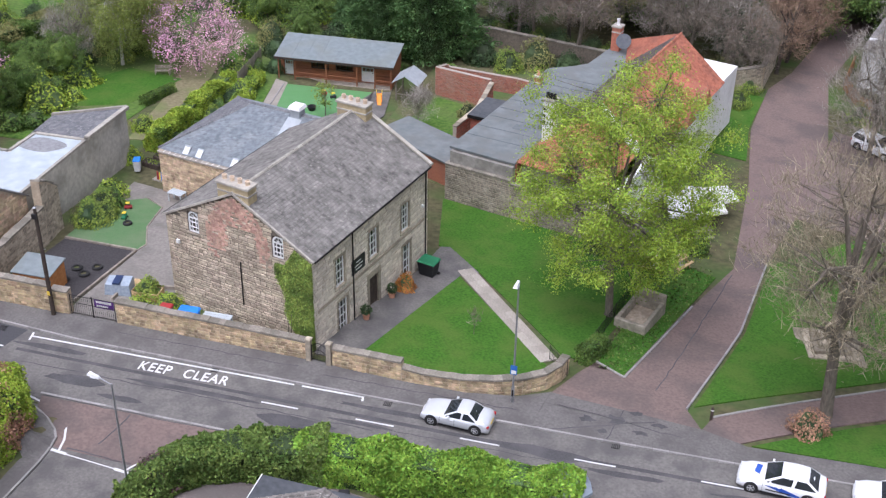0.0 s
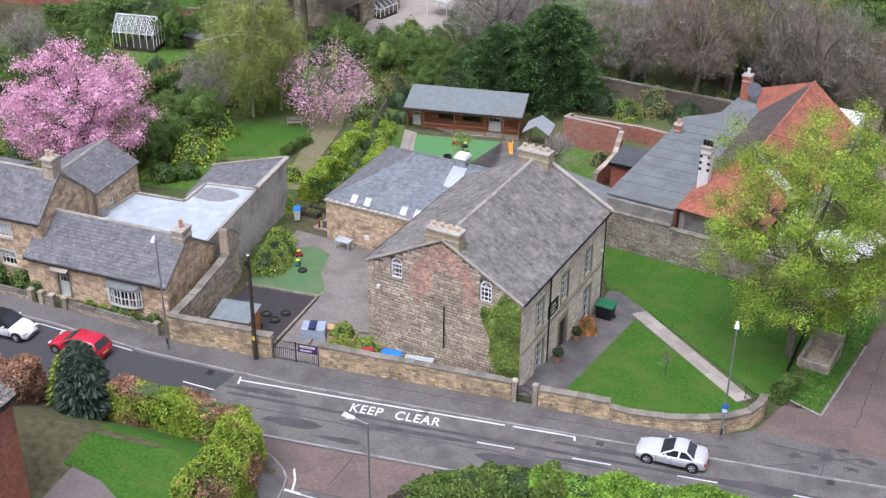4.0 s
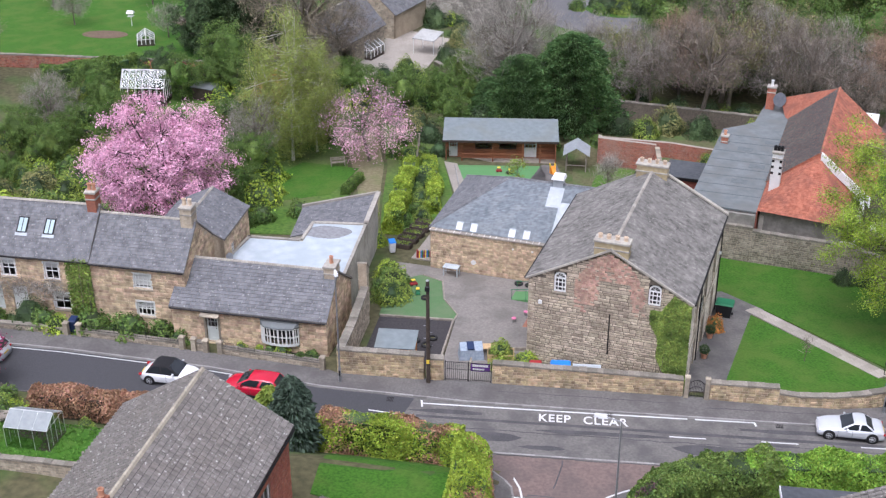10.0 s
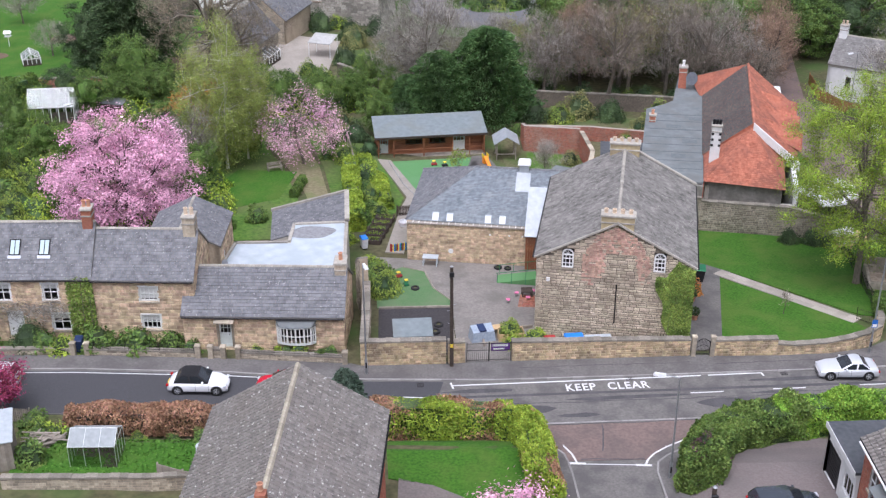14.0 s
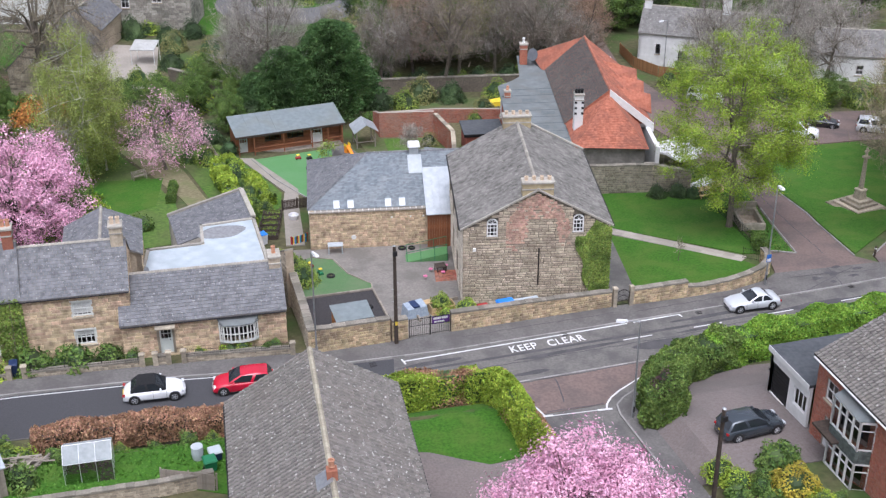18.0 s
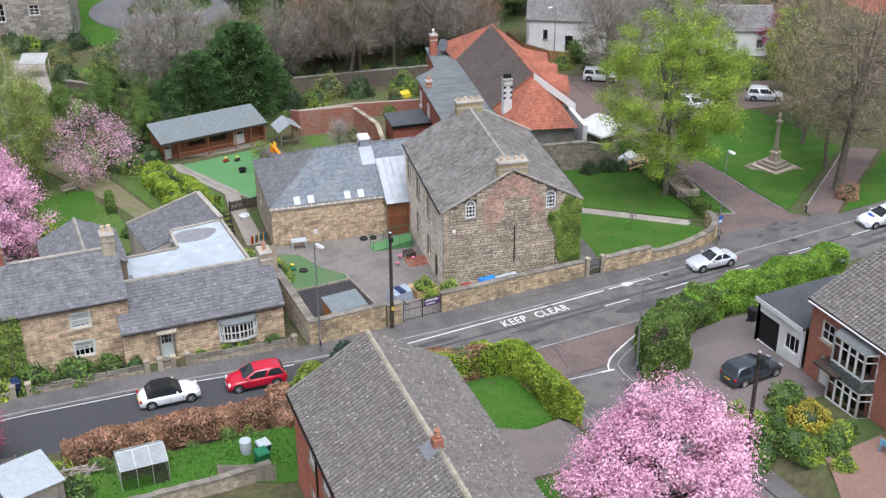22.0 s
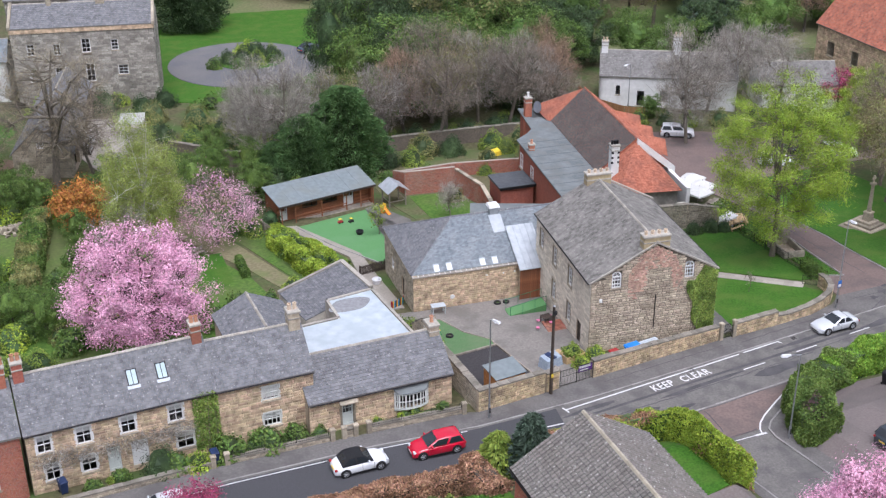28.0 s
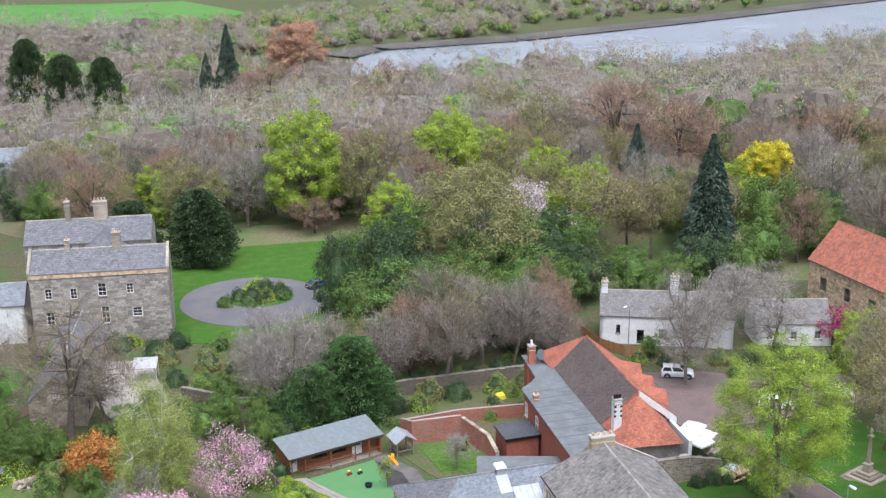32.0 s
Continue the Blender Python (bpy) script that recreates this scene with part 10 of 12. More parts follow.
def quad_on(corners, inset, lift=0.03):
    """A pane laid on one face of the cabin, inside its pillars."""
    q = [Vector(c) for c in corners]
    mid = sum(q, Vector()) / 4
    n = (q[1] - q[0]).cross(q[3] - q[0]).normalized()
    s = Shape()
    p = [c + (mid - c) * inset for c in q]
    s.hexa([c - n * 0.01 for c in p], [c + n * lift for c in p])
    return s


def car(name, label, x, y, heading, kind, colour, L=4.1, W=1.74, H=1.45, top=None, dz=0.04, flashes=False):
    ob = thing(name, label, "car", on(x, y, heading, dz))
    rows, cab = CARS[kind]
    s, zb = Shape(), 0.17
    for f, h, wd in rows:
        X, zt, w2 = -L / 2 + L * f, H * h, W / 2 * wd
        sec = [(-w2 * 0.9, zb), (-w2, zb + 0.16), (-w2, zt * 0.74), (-w2 * 0.955, zt - 0.05), (-w2 * 0.78, zt), (0, zt + 0.025), (w2 * 0.78, zt), (w2 * 0.955, zt - 0.05), (w2, zt * 0.74), (w2, zb + 0.16), (w2 * 0.9, zb)]
        s.v += [(X, a, b) for a, b in sec]
    k = 11
    for j in range(len(rows) - 1):
        s.f += [(j * k + i, j * k + (i + 1) % k, (j + 1) * k + (i + 1) % k, (j + 1) * k + i) for i in range(k)]
    s.f += [tuple(range(k))[::-1], tuple(range((len(rows) - 1) * k, len(rows) * k))]
    part("body", s, colour, ob, smooth=True)
    r0, r1, f1, f0 = [-L / 2 + L * v for v in cab]
    zc, zr, wb, wt = H * 0.62, H - 0.06, W * 0.465, W * 0.375
    bot = [(r0, -wb, zc), (f0, -wb, zc), (f0, wb, zc), (r0, wb, zc)]
    tp = [(r1, -wt, zr), (f1, -wt, zr), (f1, wt, zr), (r1, wt, zr)]
    cs = Shape()
    xs = [r0, (r0 + r1) / 2, r1, (r1 + f1) / 2, f1, (f1 + f0) / 2, f0]
    zs = [zc, zc + (zr - zc) * 0.56, zr, H, zr, zc + (zr - zc) * 0.54, zc]
    for X, zz in zip(xs, zs):
        k_ = (zz - zc) / (H - zc)
        hw = wb + (wt - wb) * k_
        cs.v += [(X, a, b) for a, b in ((-wb, zc - 0.03), (-hw, zz - 0.05 * k_), (-hw * 0.82, zz), (0, zz + 0.025 * k_), (hw * 0.82, zz), (hw, zz - 0.05 * k_), (wb, zc - 0.03))]
    for a in range(6):
        cs.f += [(a * 7 + i, (a + 1) * 7 + i, (a + 1) * 7 + i + 1, a * 7 + i + 1) for i in range(6)]
    part("cabin", cs, top or colour, ob, "black fabric soft top" if top else "", smooth=True)
    part("windscreen", quad_on([bot[1], bot[2], tp[2], tp[1]], 0.14), CAR_GLASS, ob, "tinted glass windscreen")
    part("rear_window", quad_on([bot[3], bot[0], tp[0], tp[3]], 0.16 if not top else 0.4), CAR_GLASS, ob)
    for sd in (-1, 1):
        b0, b1, t0, t1 = (r0, sd * wb, zc), (f0, sd * wb, zc), (r1, sd * wt, zr), (f1, sd * wt, zr)
        mb, mt = [tuple(Vector(a).lerp(Vector(b), 0.47)) for a, b in ((b0, b1), (t0, t1))]
        for a, b, c, d in ((b0, mb, mt, t0), (mb, b1, t1, mt)):
            part("side_window", quad_on([a, b, c, d] if sd < 0 else [b, a, d, c], 0.17), CAR_GLASS, ob)
        part("mirror", Shape().block(f0 - 0.42, f0 - 0.3, min(sd * (wb + 0.02), sd * (wb + 0.22)), max(sd * (wb + 0.02), sd * (wb + 0.22)), zc + 0.03, zc + 0.17, 0.03), colour, ob)
        part("headlight", Shape().block(L * 0.44, L * 0.485, sd * W * 0.33 - 0.16, sd * W * 0.33 + 0.16, H * 0.37, H * 0.47, 0.04), LAMP_CLEAR, ob)
        part("tail_light", Shape().block(-L * 0.5 - 0.01, -L * 0.46, sd * W * 0.4 - 0.08, sd * W * 0.4 + 0.07, H * 0.43, H * 0.53, 0.02), LAMP_RED, ob)
        part("sill", Shape().box(-L * 0.22, L * 0.22, sd * W * 0.49 - 0.02, sd * W * 0.49 + 0.03, 0.18, 0.27), BLACK, ob)
        part("door_seam", Shape().box(-0.06, -0.045, sd * W * 0.49 - 0.03, sd * W * 0.5 + 0.006, 0.3, H * 0.6).box(L * 0.2, L * 0.2 + 0.015, sd * W * 0.49 - 0.03, sd * W * 0.5 + 0.006, 0.3, H * 0.58), BLACK, ob)
        part("door_handle", Shape().box(0.0, 0.17, sd * W * 0.49, sd * W * 0.5 + 0.02, H * 0.5, H * 0.52), colour, ob)
        if flashes:
            part("blue_stripe", Shape().add([(-1.4, sd * (W / 2 + 0.008), 0.35), (-0.5, sd * (W / 2 + 0.008), 0.35), (0.9, sd * (W / 2 + 0.008), 0.75), (-0.1, sd * (W / 2 + 0.008), 0.75)], [(0, 1, 2, 3)]), FLASH_BLUE, ob, "slanting blue stripe")
            part("blue_bar", Shape().box(-0.55, 0.75, sd * (W / 2 + 0.006) - 0.004, sd * (W / 2 + 0.006) + 0.004, 0.42, 0.5), BLACK, ob, "dark bar of unreadable writing")
    if flashes:
        part("blue_stripe", Shape().hexa([(1.1, -0.5, H * 0.6 + 0.02), (1.4, -0.55, H * 0.6), (1.5, 0.1, H * 0.6 + 0.0), (1.2, 0.3, H * 0.6 + 0.02)], [(1.1, -0.5, H * 0.62 + 0.02), (1.4, -0.55, H * 0.61), (1.5, 0.1, H * 0.61), (1.2, 0.3, H * 0.62 + 0.02)]), FLASH_BLUE, ob)
    part("plate_front", Shape().box(L * 0.495, L * 0.5 + 0.015, -0.26, 0.26, 0.36, 0.47), PLATE_W, ob)
    part("plate_rear", Shape().box(-L * 0.5 - 0.015, -L * 0.49, -0.26, 0.26, 0.5, 0.61), PLATE_Y, ob)
    part("grille", Shape().box(L * 0.48, L * 0.5 + 0.008, -W * 0.25, W * 0.25, 0.26, 0.35), BLACK, ob)
    R = 0.32 if kind != "suv" else 0.36
    for fx in (-0.315, 0.325):
        for sd in (-1, 1):
            mm = Matrix.Translation((L * fx, sd * (W / 2 - 0.1), R)) @ Euler((radians(-90 * sd), 0, 0)).to_matrix().to_4x4()
            part("wheel_arch", Shape().lathe([(R + 0.07, -0.05), (R + 0.07, 0.104)], 16), BLACK, ob, m=mm)
            w_ = part("wheel", Shape().lathe([(R * 0.62, -0.1), (R * 0.94, -0.1), (R, -0.06), (R, 0.09), (R * 0.94, 0.125), (R * 0.66, 0.125)], 18), RUBBER, ob, "black rubber tyre", smooth=False, m=mm)
            part("rim", rim_shape(R), ALLOY, w_)
    return ob


car("silver_coupe", "silver two-door coupe parked at the kerb", 13.85, -3.15, 178, "coupe", SILVER, 4.15, 1.75, 1.3)
car("white_convertible", "white rounded convertible with black soft top closed", -31.05, -3.7, -4, "beetle", CAR_WHITE, 4.1, 1.76, 1.48, SOFT_TOP)
car("red_hatchback", "bright red hatchback parked beside the street", -25.15, -4.25, 174, "hatch", CAR_RED, 4.1, 1.74, 1.46)
car("grey_hatchback", "dark blue-grey hatchback on the block drive", 4.3, -20.3, 4, "hatch", CAR_SLATE, 4.25, 1.78, 1.48, dz=0.05)
car("silver_hatchback", "silver hatchback parked at the street's edge", -45.3, -2.75, 176, "hatch", SILVER, 4.0, 1.72, 1.46)
car("marked_car", "white car with blue and black stripes", 32.2, -3.0, 178, "saloon", CAR_WHITE, 4.7, 1.82, 1.44, flashes=True)
car("white_saloon", "plain white car parked behind another", 38.2, -2.6, 180, "saloon", CAR_WHITE, 4.5, 1.8, 1.44)
car("white_suv", "white off-road car on the parking road", 41.4, 36.6, -34, "suv", CAR_WHITE, 4.4, 1.84, 1.66, dz=0.07)
car("black_car", "black car on the parking road", 46.2, 39.8, -34, "hatch", CAR_BLACK, 4.1, 1.74, 1.45, dz=0.07)
car("silver_suv", "silver estate car on the parking road", 51.0, 36.1, -34, "suv", SILVER, 4.4, 1.84, 1.66, dz=0.07)
car("white_suv", "white off-road car beside a white cottage", 37.7, 51.8, -34, "suv", CAR_WHITE, 4.4, 1.84, 1.66, dz=0.07)
car("dark_car", "dark grey car on the turning circle", 8.6, 110.0, 8, "saloon", CAR_BLUE, 4.5, 1.8, 1.45, dz=0.13)

# ---- street furniture ----
LAMP_HEAD = surface("lamp_head_plastic", (0.62, 0.63, 0.63), (0.72, 0.73, 0.73), 4, 0.4, 0)
SIGN_BLUE = surface("blue_sign", (0.03, 0.12, 0.4), (0.04, 0.15, 0.45), 3, 0.5, 0)


def lamp_post(x, y, top, label, arm=(0.0, -0.9), mat=STEEL, dz=0.1, sign=False):
    ob = thing("street_lamp", label, "street lamp", on(x, y, 0, dz))
    h = top - ground(x, y) - dz
    part("base", Shape().lathe([(0.1, -0.3), (0.1, 1.1), (0.07, 1.25)], 10), mat, ob)
    part("column", Shape().tube((0, 0, 1.2), (0, 0, h), 0.065, 0.045, 10), mat, ob)
    part("arm", Shape().tube((0, 0, h - 0.05), (arm[0], arm[1], h + 0.08), 0.035, 0.03, 8), mat, ob)
    d = Vector((arm[0], arm[1], 0)).normalized()
    c = Vector((arm[0], arm[1], h + 0.08)) + d * 0.25
    q = Vector((-d.y, d.x, 0))
    hd = Shape().hexa([c - d * 0.38 - q * 0.09 - Vector((0, 0, 0.06)), c + d * 0.38 - q * 0.14 - Vector((0, 0, 0.06)), c + d * 0.38 + q * 0.14 - Vector((0, 0, 0.06)), c - d * 0.38 + q * 0.09 - Vector((0, 0, 0.06))],
                      [c - d * 0.34 - q * 0.06 + Vector((0, 0, 0.06)), c + d * 0.3 - q * 0.09 + Vector((0, 0, 0.09)), c + d * 0.3 + q * 0.09 + Vector((0, 0, 0.09)), c - d * 0.34 + q * 0.06 + Vector((0, 0, 0.06))])
    head = part("lamp_head", hd, LAMP_HEAD, ob, "pale plastic lamp head")
    part("lens", Shape().box(c.x - 0.14, c.x + 0.14, c.y - 0.14, c.y + 0.14, c.z - 0.1, c.z - 0.06), LAMP_CLEAR, head)
    part("access_door", Shape().box(-0.05, 0.05, -0.112, -0.09, 0.5, 0.95), BLACK, ob)
    if sign:
        part("sign_plate", Shape().box(-0.2, 0.2, -0.09, -0.07, 2.1, 2.75), SIGN_BLUE, ob, "small blue and white sign plate")
        part("sign_panel", Shape().box(-0.15, 0.15, -0.096, -0.09, 2.15, 2.4), PLATE_W, ob)
    return ob


lamp_post(16.45, -0.5, 8.5, "tall grey lamp post beside the curved wall", (0, -0.25), sign=True)
lamp_post(-19.7, -2.3, 9.0, "tall grey lamp post beside the cottages", (0.1, -0.3))
lamp_post(-1.0, -14.7, 7.6, "tall grey lamp post on the side road", (-0.9, 0.2))
lamp_post(37.2, 62.6, 1.0, "grey lamp post at the lane's bend", (-0.8, -0.3))


def pole(x, y, top, label, dz=0.1):
    ob = thing("telegraph_pole", label, "telegraph pole", on(x, y, 0, dz))
    h = top - ground(x, y) - dz
    part("post", Shape().tube((0, 0, -0.4), (0, 0, h), 0.15, 0.11, 12), TIMBER_DARK, ob)
    part("cap", Shape().lathe([(0.13, h), (0.02, h + 0.09)], 10), STEEL, ob)
    part("junction_box", Shape().block(-0.16, 0.16, -0.24, -0.1, h - 0.7, h - 0.35, 0.03), BLACK, ob)
    for k in range(5):
        part("step_iron", Shape().tube((-0.12, 0, 3.0 + 0.5 * k), (-0.3 if k % 2 else 0.3, 0, 3.0 + 0.5 * k), 0.012, 0.012, 5), STEEL, ob)
    part("notice", Shape().box(-0.1, 0.1, -0.17, -0.145, 1.6, 1.9), PLATE_Y, ob, "small yellow plate")
    return ob


pole(-13.74, -1.5, 8.2, "dark timber telegraph pole beside the street wall")
pole(-2.5, -28.4, 10.4, "dark timber telegraph pole on the side road")


def bars(length, height, gap=0.12, r=0.011, low=0.08, rails=(0.15, 0.9), arch=0.0, spikes=False, frame_r=0.02):
    """Upright bars between rails, along x; arch: how much the middle rises."""
    def top(u):
        return height + arch * math.sin(math.pi * u / length)
    up, rl = [], Shape()
    n = max(2, int(length / gap))
    for i in range(1, n):
        u = length * i / n
        s = Shape().tube((u, 0, low), (u, 0, top(u) + (0.06 if spikes else 0)), r, r if not spikes else r * 0.5, 5)
        up.append(s)
    k = 8 if arch else 1
    for f in rails:
        for j in range(k):
            a, b = length * j / k, length * (j + 1) / k
            rl.tube((a, 0, f if f < 0.4 else top(a) - (height - f)), (b, 0, f if f < 0.4 else top(b) - (height - f)), frame_r, frame_r, 6)
    return up, rl, top


def gate_leaf(parent, name, m, length, height, rails, arch=0.0, gap=0.13, label=""):
    up, rl, top = bars(length, height, gap, rails=rails, arch=arch)
    g = part(name, rl, IRON, parent, label, m=m)
    part("stile", Shape().tube((0, 0, 0.03), (0, 0, top(0) + 0.05), 0.028, 0.028, 6), IRON, g)
    part("stile", Shape().tube((length, 0, 0.03), (length, 0, top(length) + 0.05), 0.028, 0.028, 6), IRON, g)
    for s in up:
        part("bar", s, IRON, g)
    return g


def run(p, q, dz=0.0):
    """A pose at p whose x runs towards q along the ground."""
    v = Vector((q[0] - p[0], q[1] - p[1], ground(*q) - ground(*p)))
    return Matrix.Translation((p[0], p[1], ground(*p) + dz)) @ v.to_track_quat("X", "Z").to_matrix().to_4x4(), v.length


m, l = run((-12.68, -1.08), (-9.5, -0.98), 0.13)
yard_gate = thing("yard_gate", "closed double iron yard gate with a banner", "gate", m)
gate_leaf(yard_gate, "leaf", Matrix.Translation((0.03, 0, 0)), l / 2 - 0.05, 1.55, (0.15, 0.95, 1.5))
gl = gate_leaf(yard_gate, "leaf", Matrix.Translation((l / 2 + 0.02, 0, 0)), l / 2 - 0.05, 1.55, (0.15, 0.95, 1.5))
PURPLE = surface("purple_banner", (0.1, 0.03, 0.2), (0.14, 0.05, 0.25), 3, 0.7, 0.05)
bn = part("banner", Shape().box(l / 2 + 0.15, l - 0.1, 0.03, 0.04, 0.85, 1.5), PURPLE, yard_gate, "purple banner with unreadable pale lines")
part("lettering_bar", Shape().box(l / 2 + 0.25, l - 0.25, 0.02, 0.03, 1.22, 1.4), PLATE_W, bn)
part("lettering_bar", Shape().box(l / 2 + 0.3, l - 0.5, 0.02, 0.03, 0.95, 1.08), PLATE_W, bn)

m, l = run((3.42, -0.62), (5.06, -0.68), 0.13)
foot_gate = thing("foot_gate", "black iron arched foot gate between stone posts", "gate", m)
for u in (0.0, l - 0.3):
    ps = part("gate_post", Shape().block(u, u + 0.3, -0.16, 0.16, -0.3, 1.55, 0.04), STONE_GREY, foot_gate, "weathered stone gate post")
    part("cap_stone", Shape().block(u - 0.04, u + 0.34, -0.2, 0.2, 1.552, 1.68, 0.06), STONE_GREY, ps)
gate_leaf(foot_gate, "leaf", Matrix.Translation((0.32, 0, 0)), l - 0.64, 1.15, (0.15, 0.6, 1.1), 0.3, 0.1)

# rails on the garden walls of the cottages
def railing(p, q, h, dz, label, gap=0.14, group="garden railings", spikes=True, posts=0.0):
    m, l = run(p, q, dz)
    ob = thing("iron_railing", label, "railing", m, group)
    up, rl, top = bars(l, h, gap, rails=(0.1, h - 0.08), spikes=spikes, r=0.01, low=0.0, frame_r=0.014)
    part("frame", rl, IRON, ob)
    j = Shape()
    for i, s in enumerate(up):
        if len(up) < 75:
            part("bar", s, IRON, ob)
        else:
            j.add(s.v, s.f)
    if j.f:
        part("bars", j, IRON, ob, kind="stuff")
    n = max(1, round(l / 2.2))
    for i in range(n + 1):
        part("post", Shape().tube((l * i / n, 0, -0.2), (l * i / n, 0, h + 0.08), 0.022, 0.022, 6), IRON, ob)
    return ob


railing((-39.2, 0.72), (-31.9, 0.15), 0.55, 0.6, "low black iron railing on a garden wall")
railing((-28.6, -0.12), (-21.4, -0.95), 0.5, 0.65, "low black iron railing on a garden wall")
railing((19.5, 5.9), (20.4, 12), 1.05, 0.06, "black iron fence along the lawn's edge", group="lawn fence", spikes=False)
railing((20.4, 12), (21.8, 22), 1.05, 0.06, "black iron fence along the lawn's edge", group="lawn fence", spikes=False)
railing((17.5, 5.0), (18.9, 3.6), 1.0, 0.06, "short iron hand rail beside the lawn path", group="lawn fence", spikes=False)
for x, y in ((-31.6, 0.1), (-30.7, 0.02), (-29.8, -0.05), (-28.75, -0.12), (-40.5, 0.82), (-39.5, 0.78), (-21.2, -1.0)):
    gp = thing("gate_post", "squat stone garden gate post", "gate post", on(x, y, -5, 0.1), "garden gate posts")
    part("shaft", Shape().block(-0.17, 0.17, -0.17, 0.17, -0.3, 0.95, 0.03), STONE_GREY, gp)
    part("cap_stone", Shape().block(-0.22, 0.22, -0.22, 0.22, 0.952, 1.08, 0.06), STONE_GREY, gp)

bol = thing("bollard", "short dark timber bollard by the lane", "bollard", on(27.9, 1.9, 0, 0.08))
part("post", Shape().lathe([(0.09, -0.2), (0.09, 0.85), (0.05, 0.95)], 10), TIMBER_DARK, bol)
part("band", Shape().lathe([(0.094, 0.68), (0.094, 0.76)], 10), PLATE_W, bol)

# stone cross on the green
cross = thing("stone_cross", "tall weathered stone memorial cross on stepped base", "monument", on(34.5, 14.3, 12, -0.1, 0.84))
for k, (hw, z0, z1) in enumerate(((2.5, -0.3, 0.28), (1.95, 0.284, 0.58), (1.45, 0.584, 0.88), (1.0, 0.884, 1.2))):
    part("step", Shape().block(-hw, hw, -hw, hw, z0, z1, 0.04), STONE_GREY, cross)
part("plinth", Shape().hexa([(-0.52, -0.52, 1.204), (0.52, -0.52, 1.204), (0.52, 0.52, 1.204), (-0.52, 0.52, 1.204)], [(-0.42, -0.42, 2.2), (0.42, -0.42, 2.2), (0.42, 0.42, 2.2), (-0.42, 0.42, 2.2)]), STONE_GREY, cross)
part("moulding", Shape().block(-0.5, 0.5, -0.5, 0.5, 2.204, 2.4, 0.08), STONE_GREY, cross)
part("shaft", Shape().lathe([(0.31, 2.404), (0.3, 2.7), (0.24, 4.4), (0.2, 6.0)], 8), STONE_GREY, cross)
part("capital", Shape().block(-0.32, 0.32, -0.32, 0.32, 6.004, 6.3, 0.1), STONE_GREY, cross)
part("cross_head", Shape().box(-0.1, 0.1, -0.09, 0.09, 6.304, 7.2).box(-0.32, -0.1, -0.08, 0.08, 6.75, 6.93).box(0.1, 0.32, -0.08, 0.08, 6.75, 6.93), STONE_GREY, cross)

tr = thing("stone_trough", "old square stone water trough on the verge", "trough", on(22.0, 12.4, -14, 0.05))
for a in ((-1.1, 1.1, -1.7, -1.4), (-1.1, 1.1, 1.4, 1.7), (-1.1, -0.82, -1.396, 1.396), (0.82, 1.1, -1.396, 1.396)):
    part("side", Shape().block(*a, -0.4, 0.85, 0.04), STONE_OLD, tr)
part("floor_slab", Shape().box(-0.816, 0.816, -1.394, 1.394, -0.4, 0.2), STONE_DARK, tr)
part("back_slab", Shape().block(-1.1, 1.1, 1.704, 1.95, -0.4, 1.4, 0.06), STONE_OLD, tr)


# ---- bins, tubs and garden furniture ----
def plastic(name, c, rough=0.5):
    return surface(name, c, tuple(v * 1.2 for v in c), 4, rough, 0.03, 1.0, tuple(v * 0.8 for v in c))


BIN_BLACK, BIN_BLUE, BIN_GREEN = plastic("black_plastic", (0.018, 0.018, 0.02)), plastic("blue_plastic", (0.03, 0.2, 0.62)), plastic("green_plastic", (0.02, 0.16, 0.07))
BIN_NAVY, PLASTIC_WHITE, ORANGE = plastic("navy_plastic", (0.02, 0.035, 0.09)), plastic("white_plastic", (0.65, 0.65, 0.66)), plastic("orange_plastic", (0.75, 0.25, 0.02))
RED_P, PINK_P, YELLOW_P = plastic("red_plastic", (0.3, 0.03, 0.03)), plastic("pink_plastic", (0.7, 0.2, 0.35)), plastic("yellow_plastic", (0.75, 0.55, 0.04))


def wheelie(x, y, rz, body, lid, label, w=0.56, d=0.7, h=1.0, dz=0.06, group=""):
    ob = thing("wheelie_bin", label, "bin", on(x, y, rz, dz), group)
    part("tub", Shape().hexa([(-w * 0.4, -d * 0.36, 0.06), (w * 0.4, -d * 0.36, 0.06), (w * 0.4, d * 0.36, 0.06), (-w * 0.4, d * 0.36, 0.06)], [(-w / 2, -d / 2, h), (w / 2, -d / 2, h), (w / 2, d / 2, h), (-w / 2, d / 2, h)]), body, ob)
    part("lid", Shape().hexa([(-w * 0.54, -d * 0.55, h + 0.004), (w * 0.54, -d * 0.55, h + 0.004), (w * 0.54, d * 0.55, h + 0.004), (-w * 0.54, d * 0.55, h + 0.004)], [(-w * 0.46, -d * 0.46, h + 0.08), (w * 0.46, -d * 0.46, h + 0.08), (w * 0.46, d * 0.5, h + 0.12), (-w * 0.46, d * 0.5, h + 0.12)]), lid, ob)
    part("handle", Shape().tube((-w * 0.4, d * 0.58, h - 0.02), (w * 0.4, d * 0.58, h - 0.02), 0.02, 0.02, 6), body, ob)
    for sd in (-1, 1):
        part("wheel", Shape().tube((sd * w * 0.36, d * 0.38, 0.1), (sd * w * 0.5, d * 0.38, 0.1), 0.1, 0.1, 10), RUBBER, ob)
    return ob


